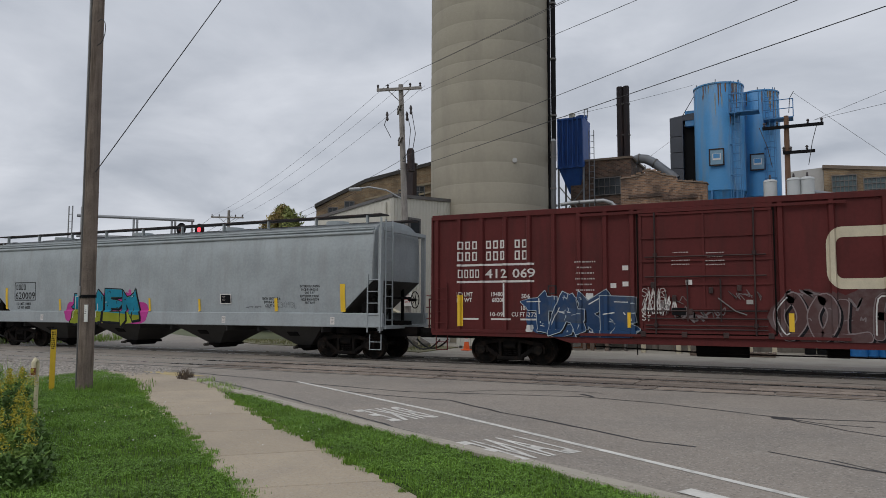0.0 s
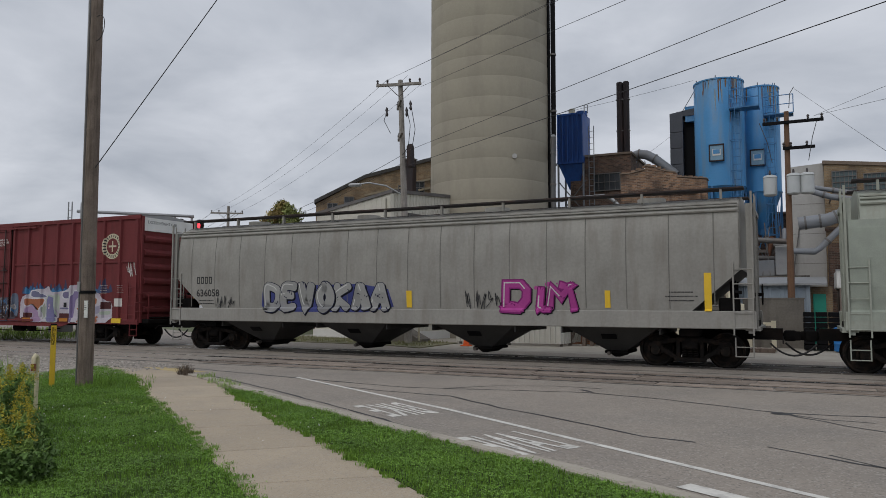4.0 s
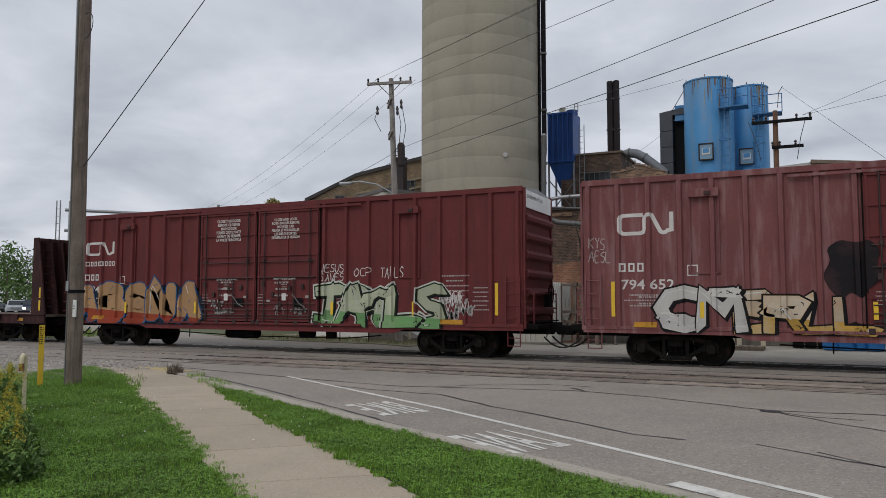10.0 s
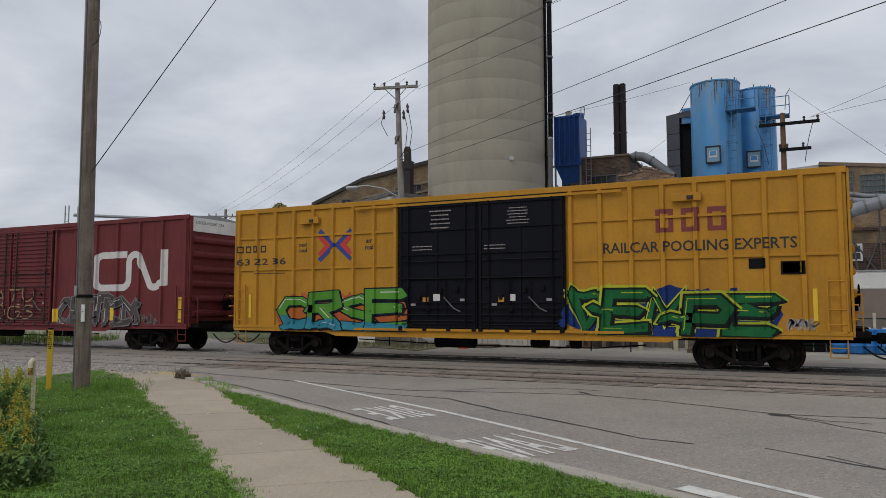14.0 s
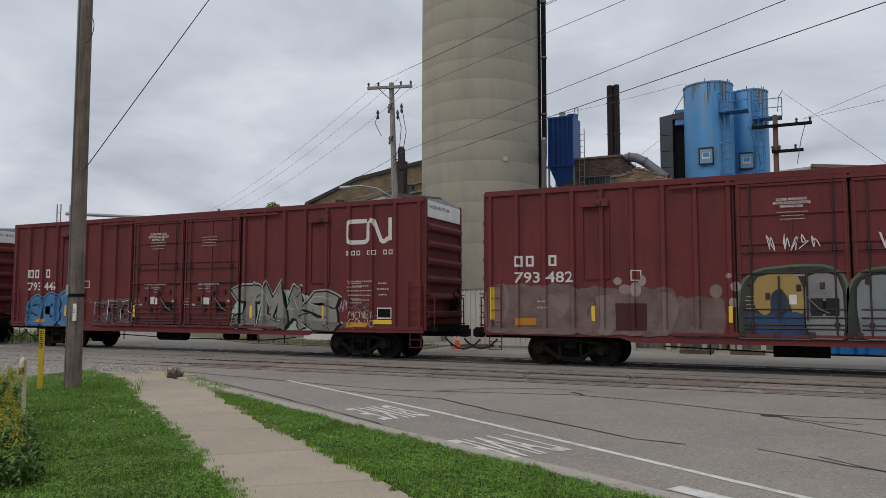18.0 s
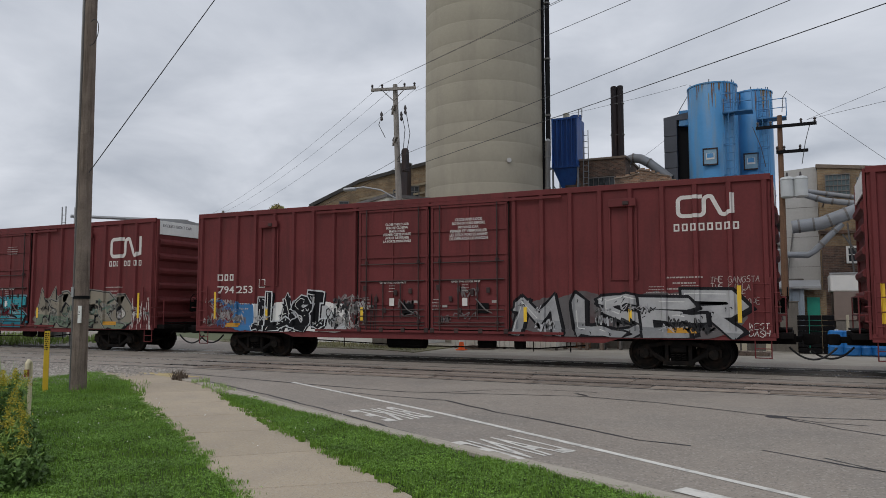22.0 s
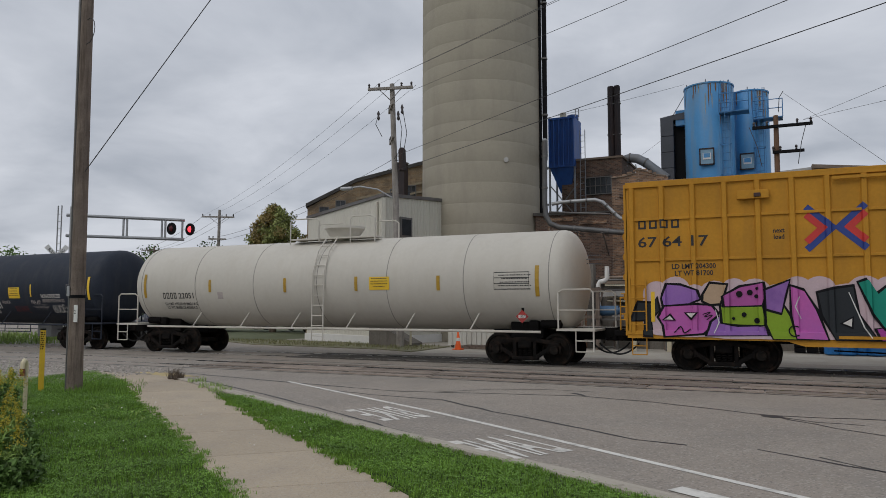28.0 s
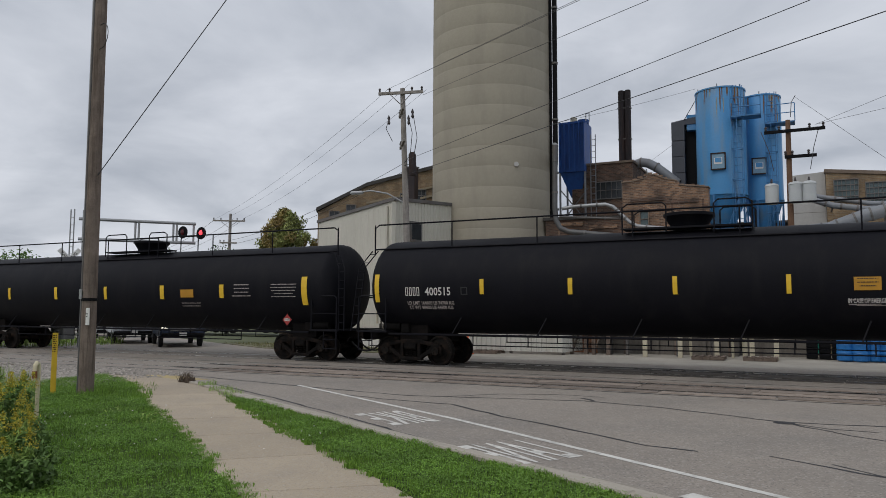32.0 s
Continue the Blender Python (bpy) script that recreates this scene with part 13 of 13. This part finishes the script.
for k, (x, y, h, f) in enumerate(((-8.95, 6.10, 0.85, True), (-8.55, 5.75, 0.75, False), (-8.35, 5.55, 0.62, True), (-7.75, 5.20, 0.55, False), (-7.45, 4.95, 0.48, True), (-7.05, 4.72, 0.5, False), (-9.5, 6.35, 0.95, True),
                                  (-6.75, 4.45, 0.42, True), (-10.3, 6.75, 0.9, True), (-9.1, 5.75, 0.8, False), (-8.15, 5.2, 0.7, True), (-7.45, 4.7, 0.55, False), (-8.0, 5.55, 0.45, False), (-6.6, 4.6, 0.3, False), (-7.75, 5.4, 0.55, False), (-7.05, 4.85, 0.45, False), (-6.5, 4.42, 0.38, False), (-7.2, 4.75, 0.55, True))):
    weed(x, y, h, 20 + k, f)
for k in range(14):      # broad-leaved plants and clover heads in the lawn
    rnd = random.Random(200 + k)
    p = (rnd.uniform(-10.5, -5.2), rnd.uniform(4.8, 9.2))
    if not inside(p, LAWN):
        continue
    def low(rng, p=p):
        return (p[0] + rng.normal(0, 0.10), p[1] + rng.normal(0, 0.10), 0.06 + 0.05 * rng.random())
    leaves("broadleaf_weed", None, 30, low, 0.028, WEED_LEAF, 300 + k, "low broad-leaved weed in the lawn")["category"] = "weed"


def clover(name, count, poly, z, seed, label):
    """Low three-part leaves, lying nearly flat, in patches."""
    rng = np.random.default_rng(seed)
    where = in_poly(poly, z, 0.05)
    V, F = [], []
    made = 0
    while made < count:
        p = where(rng)
        if p is None or noise.noise((p[0] * 1.7, p[1] * 1.7, seed)) < rng.uniform(-0.55, 0.35):
            continue
        made += 1
        h, s, a = rng.uniform(0.018, 0.06), rng.uniform(0.007, 0.014), rng.uniform(0, 6.283)
        for k in range(3):
            t = a + k * 2.094
            i = len(V)
            c, q = math.cos(t), math.sin(t)
            up = rng.uniform(-0.4, 0.7) * s
            V += [(p[0], p[1], p[2] + h), (p[0] + (c - q * 0.6) * s, p[1] + (q + c * 0.6) * s, p[2] + h + up), (p[0] + c * s * 1.7, p[1] + q * s * 1.7, p[2] + h + up * 1.2), (p[0] + (c + q * 0.6) * s, p[1] + (q - c * 0.6) * s, p[2] + h + up)]
            F.append((i, i + 1, i + 2, i + 3))
    me = bpy.data.meshes.new(name)
    me.from_pydata(V, [], F)
    me.materials.append(CLOVER)
    tagged(new(name, me), label, "clover", kind="stuff")


clover("lawn_clover", 60000, LAWN, 0.0, 21, "low clover leaves among the lawn grass")
clover("strip_clover", 30000, STRIP, 0.02, 22, "low clover leaves in the kerb strip")
leaves("lawn_flowers", None, 90, lambda rng: (rng.uniform(-11, -5.5), rng.uniform(5.6, 9.6), 0.10), 0.014, WHITE, 77, "small white and yellow lawn flowers")["category"] = "flowers"

# gravel by the pole
rng = np.random.default_rng(5)
V, F = [], []
for _ in range(4200):
    x, y = rng.uniform(-24, -14.6), rng.uniform(10.8, 15.2)
    if y > 14.2 - (x + 15) * 0.09 + 0.9 or y < 10.6 - (x + 14.6) * 0.15:
        continue
    s = rng.uniform(0.015, 0.05)
    i = len(V)
    for a in range(4):
        t = a * 1.571 + rng.uniform(-0.4, 0.4)
        V.append((x + s * math.cos(t), y + s * math.sin(t), 0.005))
    V.append((x + rng.normal(0, s * 0.2), y, s * 0.8))
    F += [(i + a, i + (a + 1) % 4, i + 4) for a in range(4)]
me = bpy.data.meshes.new("gravel"); me.from_pydata(V, [], F); me.materials.append(STONE)
tagged(new("gravel", me), "loose pale gravel beside the pole", "gravel", kind="stuff")
sheet("gravel_bed", [(-30, 14.2), (-26, 12.6), (-15.0, 10.9), (-14.2, 12.4), (-16.4, 13.75), (-21.5, 14.5)], 0.003, BALLAST, "packed pale gravel bed beside the walk", "gravel")

# marker posts
YP = thing("marker_post", (-13.55, 9.92, 0), "yellow plastic cable marker post with black print", "marker post")
bm = B(); box(bm, (0, 0, 0.62), (0.10, 0.035, 1.24), None, 0.008); part("post", bm, YELLOW, YP)
bm = B(); box(bm, (0, 0, 1.235), (0.104, 0.04, 0.03)); part("cap", bm, BLACKPAINT, YP)
bm = B(); bars(bm, -0.038, 1.18, 0.075, 9, 0.022, 0.018, 5)
for v in bm.verts:
    v.co.y = -0.021
part("print_marks", flip_to_side(bm), BLACKPAINT, YP)
for v_ in (YP,):
    v_.matrix_basis = pose(-13.55, 9.92, 0, 0, 0, 48)
WP = thing("vent_post", (-10.65, 7.54, 0), "cream bent vent pipe with rust at its mouth", "vent pipe")
bm = B(); tube(bm, [(0, 0, 0), (0, 0, 0.80), (0.012, -0.02, 0.845), (0.022, -0.05, 0.86), (0.03, -0.08, 0.83), (0.03, -0.085, 0.70)], 0.031, 12); part("pipe", bm, mat("cream_pipe", (0.60, 0.53, 0.36), 0.6, vary=0.15, scale=6, stain=(0.35, 0.15, 0.08), stain_amount=0.3, stain_scale=9), WP, smooth=True)
bm = B(); rod(bm, (0.03, -0.085, 0.63), (0.03, -0.085, 0.74), 0.034, n=12); part("rusty_mouth", bm, mat("rust", (0.20, 0.06, 0.03), 0.9, vary=0.3, scale=9), WP, smooth=True)


# ---- left background: traffic, trees, houses ----
GLOSS = {}


def car_paint(c):
    if c not in GLOSS:
        GLOSS[c] = mat("car_paint", c, 0.3, vary=0.05, scale=2)
    return GLOSS[c]


HEADLAMP = mat("lit_headlamp", (1.0, 0.93, 0.75), emit=6.0)
LENS = mat("clear_lens", (0.5, 0.5, 0.5), 0.2, vary=0.05)
TYRE = mat("tyre_rubber", (0.02, 0.02, 0.02), 0.85, vary=0.1)


def vehicle(x, y, turn, paint_, label, kind="pickup", lit=False, name="pickup_truck"):
    """A road vehicle; its front looks along its own +x."""
    v = thing(name, pose(x, y, 0, 0, 0, turn), label, "vehicle", "waiting vehicles")
    if "queue" in label or lit:
        QUEUE.append((v, x, y, turn))
    hw = 0.98 if kind == "pickup" else 0.90
    if kind == "pickup":
        out = [(-5.4, 0.55), (-5.4, 1.25), (-3.3, 1.25), (-3.2, 1.9), (-1.75, 1.92), (-1.15, 1.30), (-0.1, 1.18), (0.0, 1.05), (0.02, 0.5), (-0.3, 0.42), (-5.2, 0.45)]
    else:
        out = [(-4.5, 0.45), (-4.5, 1.0), (-4.1, 1.45), (-3.2, 1.55), (-2.0, 1.50), (-1.25, 1.0), (-0.15, 0.88), (0.0, 0.75), (0.0, 0.35), (-0.4, 0.28), (-4.2, 0.30)]
    bm = B(); prism(bm, out, 1, -hw, hw)
    bmesh.ops.bevel(bm, geom=[e for e in bm.edges if abs(e.verts[0].co.y) > hw - 0.01 and abs(e.verts[1].co.y - e.verts[0].co.y) < 0.01], offset=0.10, segments=2, affect="EDGES")
    part("body", bm, paint_, v, smooth=True)
    top = out[3][1] if kind == "pickup" else 1.45
    xs, zs = (-1.72, 1.86) if kind == "pickup" else (-1.98, 1.47)
    xe, ze = (-1.2, 1.36) if kind == "pickup" else (-1.3, 1.04)
    bm = B(); q = [bm.verts.new(p) for p in ((xs + 0.03, -hw + 0.16, zs), (xs + 0.03, hw - 0.16, zs), (xe + 0.05, hw - 0.1, ze), (xe + 0.05, -hw + 0.1, ze))]
    bm.faces.new(q); part("windscreen", bm, GLASS_DARK, v)
    for s in (1, -1):
        bm = B(); prism(bm, [(xs - 0.1, zs - 0.06), (xs - 1.3, zs - 0.06), (xs - 1.4, ze), (xe - 0.15, ze)], 1, s * (hw + 0.002), s * (hw + 0.012)); part("side_window", bm, GLASS_DARK, v)
        bm = B(); box(bm, (-0.02, s * (hw - 0.2), 0.98 if kind == "pickup" else 0.72), (0.14, 0.32, 0.2 if kind == "pickup" else 0.13), None, 0.03); part("headlight", bm, HEADLAMP if lit else LENS, v)
        bm = B(); box(bm, (xe - 0.25, s * (hw + 0.12), ze + 0.12), (0.1, 0.2, 0.18), None, 0.03); part("mirror", bm, BLACKPAINT, v)
    gz = 0.88 if kind == "pickup" else 0.62
    for k in range(4):
        bm = B(); box(bm, (0.02, 0, gz - 0.12 + k * 0.09), (0.06, 1.1, 0.045)); part("grille_bar", bm, GALV if kind == "pickup" else BLACKPAINT, v)
    bm = B(); box(bm, (0.02, 0, 0.55 if kind == "pickup" else 0.42), (0.12, hw * 1.9, 0.2), None, 0.04); part("bumper", bm, BLACKPAINT, v)
    bm = B(); box(bm, (0.09, 0, 0.6 if kind == "pickup" else 0.45), (0.02, 0.32, 0.15)); part("plate", bm, WHITE, v)
    r = 0.40 if kind == "pickup" else 0.33
    for wx in (-0.95, -4.35 if kind == "pickup" else -3.65):
        for s in (1, -1):
            bm = B(); lathe(bm, [(r * 0.6, -0.11), (r, -0.09), (r, 0.09), (r * 0.6, 0.11)], 22, Matrix.Translation((wx, s * (hw - 0.1), r)) @ Matrix.Rotation(radians(90), 4, "X")); wh = part("wheel", bm, TYRE, v, smooth=True)
            bm = B(); lathe(bm, [(0.02, -0.115), (r * 0.58, -0.10), (r * 0.58, 0.10), (0.02, 0.115)], 14, Matrix.Translation((wx, s * (hw - 0.1), r)) @ Matrix.Rotation(radians(90), 4, "X")); part("rim", bm, GALV, wh)


QUEUE = []
vehicle(-25.75, 25.3, -38, car_paint((0.02, 0.03, 0.06)), "dark blue pickup truck waiting with its headlights lit", "pickup", True)
vehicle(-30.4, 26.6, -36, car_paint((0.45, 0.47, 0.5)), "silver pickup truck waiting in the queue", "pickup")
vehicle(-37.5, 31.2, -33, car_paint((0.5, 0.52, 0.54)), "silver car waiting in the queue", "car", False, "car")
vehicle(-44.5, 34.0, -33, car_paint((0.03, 0.03, 0.035)), "black car waiting in the queue", "car", False, "car")
vehicle(-44.5, 45.4, 150, car_paint((0.55, 0.56, 0.57)), "white sedan leaving along the road", "car", False, "car")
for k, (x, y, c) in enumerate(((-37.5, 46.5, (0.03, 0.035, 0.05)), (-34.7, 47.6, (0.05, 0.05, 0.06)), (-40.8, 47.3, (0.04, 0.04, 0.05)), (-31.5, 47.0, (0.5, 0.52, 0.54)), (-29.3, 45.2, (0.5, 0.5, 0.5)))):
    vehicle(x, y, 60 + 8 * k, car_paint(c), "parked car beside the factory", "car", False, "car")


def limb(bm, a, b, r0, r1):
    rod(bm, a, b, r0, r1, 7)


def tree(x, y, h, crown_r, crown_lo, material, label, seed, count, size, name="tree", lobes=26, squash=1.0):
    t = thing(name, (x, y, 0), label, "tree", "trees")
    rnd = random.Random(seed)
    bm = B()
    limb(bm, (0, 0, -0.2), (0.1, 0, crown_lo + 0.8), 0.30 * h / 10, 0.2 * h / 10)
    limb(bm, (0.1, 0, crown_lo + 0.8), (0.0, 0.1, h * 0.85), 0.2 * h / 10, 0.04)
    part("trunk", bm, BARK, t, smooth=True)
    centres = []
    for k in range(lobes):
        u = (k + 0.5) / lobes
        z = crown_lo + (h - crown_lo) * u
        env = crown_r * max(0.02, math.sin(math.pi * min(1, 0.16 + 0.84 * u) ** 0.8)) ** 0.7 * squash if u < 0.96 else crown_r * 0.25
        a = k * 2.399 + rnd.uniform(-0.5, 0.5)
        rr = env * rnd.uniform(0.45, 0.85)
        c = (rr * math.cos(a), rr * math.sin(a), z + rnd.uniform(-0.3, 0.3))
        centres.append((c, rnd.uniform(0.26, 0.42) * crown_r))
        if k % 2 == 0 and z < h * 0.85:
            b2 = B(); limb(b2, (0.05, 0.05, max(crown_lo * 0.8, z - 1.0)), c, 0.06 * h / 10, 0.015); part("limb", b2, BARK, t)

    def spot(rng):
        c, r = centres[int(rng.integers(len(centres)))]
        d = rng.normal(size=3); d /= np.linalg.norm(d)
        d *= r * rng.random() ** 0.45
        return (c[0] + d[0], c[1] + d[1], c[2] + d[2] * 1.15)
    leaves("crown", t, count, spot, size, material, seed)
    return t


LEAF_BRONZE = mat("bronze_leaves", (0.31, 0.25, 0.095), 0.65, vary=0.25, scale=0.7, island=0.45, stain=(0.31, 0.19, 0.08), stain_amount=0.5, stain_scale=0.6, spec=0.25)
LEAF_OLIVE = mat("olive_leaves", (0.26, 0.29, 0.10), 0.65, vary=0.25, scale=0.7, island=0.45, spec=0.25)


def maple(x, y, h, r, lo, seed):
    """A full egg-shaped crown of many leafy shoots, green towards the light side, bronze elsewhere."""
    t = thing("maple_tree", (x, y, 0), "broad maple with leaves turning bronze among green", "tree", "trees")
    rnd = random.Random(seed)
    bm = B()
    rod(bm, (0, 0, -0.2), (0.05, 0, lo + 1.2), 0.26, 0.18, 10)
    part("trunk", bm, BARK, t, smooth=True)
    bm = B(); rod(bm, (0.05, 0, lo + 1.2), (0, 0.1, h * 0.9), 0.18, 0.03, 8); part("leader", bm, BARK, t, smooth=True)
    shoots = ([], [])
    for k in range(300):
        u = (k + 0.5) / 300
        z = lo + (h - lo) * u
        env = r * (math.sin(math.pi * min(1.0, (u * 0.93 + 0.07)) ** 0.82)) ** 0.62
        a = k * 2.39996
        f = rnd.uniform(0.55, 1.0) if k % 3 else rnd.uniform(0.1, 0.55)
        c = (env * f * math.cos(a), env * f * math.sin(a), z + rnd.uniform(-0.25, 0.25))
        side = (c[0] * 0.9 + c[1] * 0.43) / r
        shoots[0 if rnd.random() < 0.42 + 0.45 * side + 0.12 * (u - 0.5) else 1].append((c, rnd.uniform(0.28, 0.52)))
        if k % 12 == 0 and u < 0.85:
            bm = B(); rod(bm, (0.03, 0.03, max(lo + 0.2, z - 1.1)), c, 0.05, 0.012, 6); part("limb", bm, BARK, t)
    for group, m_, n_ in zip(shoots, (LEAF_OLIVE, LEAF_BRONZE), (0, 1)):
        def spot(rng, group=group):
            c, q = group[int(rng.integers(len(group)))]
            d = rng.normal(size=3); d /= np.linalg.norm(d)
            d *= q * rng.random() ** 0.4
            out = 0.25 * rng.random()
            return (c[0] * (1 + out * 0.25) + d[0], c[1] * (1 + out * 0.25) + d[1], c[2] + d[2] + out * 0.9)
        leaves("crown", t, len(group) * 105, spot, 0.115, m_, seed + n_)


maple(-34.98, 44.24, 9.0, 2.62, 1.75, 3)
LEAF_MID = mat("green_leaves", (0.06, 0.105, 0.03), 0.65, vary=0.25, scale=0.6, island=0.4, spec=0.3)
for k, (u, d_, h, r) in enumerate(((265, 135, 10, 5.5), (285, 150, 12, 4.5), (345, 140, 9.5, 6), (375, 150, 12.5, 6.5), (395, 150, 12, 5.5), (415, 165, 11.5, 7), (215, 80, 4.5, 4.5), (240, 85, 5.2, 4.5), (265, 88, 5.5, 4.5), (190, 78, 4.2, 3.5), (150, 110, 6.5, 6), (120, 150, 9, 7), (60, 160, 9, 9), (20, 130, 9, 8), (-20, 150, 10, 9), (440, 150, 9, 6), (330, 170, 8, 9), (180, 170, 8.5, 9), (-70, 140, 9, 9), (470, 160, 7, 8), (510, 160, 7, 8))):
    a = math.atan2(u - 784, 1297)
    th = radians(64.5)
    w = Vector((-math.cos(th), math.sin(th)))
    rt = Vector((math.sin(th), math.cos(th)))
    p = (w * math.cos(a) + rt * math.sin(a)) * d_
    tree(p.x, p.y, h, r, 0.8, LEAF_DARK if k % 3 else LEAF_MID, "dark green tree in the distance" if d_ > 100 else "rounded green roadside shrub", 40 + k, 2600, 0.30 if d_ > 100 else 0.2, lobes=16)

# house, sheds, flag
HS = thing("tan_house", (-71.5, 77.0, 0), "two-storey tan house with a brown hipped roof", "house")
HS.matrix_basis = pose(-71.5, 77.0, 0, 0, 0, 44)
bm = B(); box(bm, (0, 0, 2.2), (7.0, 6.0, 4.4)); part("wall", bm, HOUSE_WALL, HS)
bm = B()
q = [bm.verts.new(p) for p in ((-3.9, -3.4, 4.35), (3.9, -3.4, 4.35), (3.9, 3.4, 4.35), (-3.9, 3.4, 4.35), (-2.9, 0, 6.3), (2.9, 0, 6.3))]
for f in ((0, 1, 5, 4), (1, 2, 5), (2, 3, 4, 5), (3, 0, 4), (0, 3, 2, 1)):
    bm.faces.new([q[i] for i in f])
bmesh.ops.recalc_face_normals(bm, faces=bm.faces[:])
part("roof", bm, SHINGLE, HS)
for x, z, w, h in ((-1.6, 3.2, 0.8, 1.0), (1.9, 3.2, 0.7, 1.0), (-1.2, 1.4, 1.2, 1.7), (1.7, 1.4, 0.8, 1.2)):
    bm = B(); box(bm, (x, -3.02, z), (w, 0.1, h)); wn_ = part("window", bm, SHINGLE, HS)
    bm = B(); box(bm, (x, -3.08, z), (w * 0.6, 0.04, h * 0.75)); part("pane", bm, GLASS_DARK, wn_)
for (x, y, sx, sy, h, m_, lab) in ((-86, 84, 9, 5, 3.4, CONCRETE_PALE, "low grey distant building"), (-66, 82, 9, 6, 3.0, CONCRETE_PALE, "low grey distant building"), (-27.5, 50, 6, 4, 3.2, SIDING, "low pale distant shed"), (-120, 60, 14, 8, 4, CONCRETE_PALE, "low grey distant building")):
    O = thing("distant_building", pose(x, y, 0, 0, 0, 44), lab, "building", "distant buildings")
    bm = B(); box(bm, (0, 0, h / 2), (sx, sy, h)); part("wall", bm, m_, O)
    bm = B(); box(bm, (0, 0, h + 0.08), (sx + 0.4, sy + 0.4, 0.16)); part("roof", bm, GALV_DARK, O)
    for k in range(3):
        bm = B(); box(bm, (-sx / 3 + k * sx / 3, -sy / 2 - 0.03, h * 0.6), (sx * 0.2, 0.06, h * 0.35)); part("window", bm, GLASS_DARK, O)
SB = thing("sign_board", pose(-52.9, 60.2, 0, 0, 0, 44), "dark business sign with a pale band", "sign")
bm = B(); box(bm, (0, 0, 1.15), (3.6, 0.25, 1.2)); part("board", bm, BLACKPAINT, SB)
bm = B(); bars(bm, -1.5, 1.45, 3.0, 1, 0.25, 0.1, 4)
for v in bm.verts:
    v.co.y = -0.135
part("sign_marks", flip_to_side(bm), WHITE, SB)
for s in (-1.9, 1.9):
    bm = B(); box(bm, (s, 0, 0.8), (0.25, 0.3, 1.6)); part("pier", bm, CONCRETE_PALE, SB)
FLAGRED = mat("flag_red", (0.45, 0.04, 0.05), 0.8, vary=0.1)
FL = thing("flagpole", (-68.9, 66.2, 0), "white flagpole with a striped flag", "flagpole")
bm = B(); rod(bm, (0, 0, 0), (0, 0, 7.6), 0.06, 0.04, 10); part("pole", bm, WHITE, FL)
for k in range(7):
    bm = B()
    z = 7.35 - k * 0.2
    q = []
    for i in range(7):
        xx = i * 0.38
        yy = 0.12 * math.sin(i * 1.3)
        q.append((bm.verts.new((xx * 0.75, xx * 0.65 + yy, z - 0.05 * i)), bm.verts.new((xx * 0.75, xx * 0.65 + yy, z - 0.2 - 0.05 * i))))
    for a_, b_ in zip(q, q[1:]):
        bm.faces.new((a_[0], b_[0], b_[1], a_[1]))
    part("stripe", bm, WHITE if k % 2 else FLAGRED, FL)
bm = B(); box(bm, (0.38, 0.33, 7.05), (0.7, 0.06, 0.62), Matrix.Rotation(0.71, 4, "Z")); part("canton", bm, DEEPBLUE, FL)
utility_pole(-62.5, 64.5, 6.0, 0, 0.12, GALV, "slim pale pole beside the house", ())


# ---- what moves: the train, and its wheels on their axles ----
RUN = ((0, 0.0), (4, 52.45), (8, 104.82), (12, 157.12), (16, 209.59), (20, 262.06), (24, 314.39), (28, 366.82), (32, 419.34))


def motions():
    # the queue of road traffic comes down the road and stops before the gate
    for k, (v, x, y, turn) in enumerate(QUEUE):
        walk(v, [(t, pose(x - 0.863 * d, y + 0.504 * d, 0, 0, 0, turn)) for t, d in ((0, 62), (14, 60), (20, 42 + 2 * k), (24, 20 + 2 * k), (26.6, 1.5), (27.4, 0), (SECONDS, 0))])
    for car in CARS:
        home = car.matrix_basis.translation.copy()
        walk(car, [(t, pose(home.x + s, home.y, home.z)) for t, s in RUN])
    times = [k / FPS for k in range(0, int(SECONDS * FPS) + 1)]
    turn = [math.degrees(np.interp(t, [a for a, _ in RUN], [b for _, b in RUN]) / WHEEL_R) for t in times]
    first = {}
    for w, s in WHEELSETS:
        if s not in first:
            walk(w, [(t, pose(s * AXLE, 0, WHEEL_R, 0, a, 0)) for t, a in zip(times, turn)])
            first[s] = w
        else:
            # every other wheelset rolls by the same keys
            w.rotation_mode = "QUATERNION"
            data = w.animation_data_create()
            data.action = first[s].animation_data.action
            data.action_slot = first[s].animation_data.action_slot


motions()
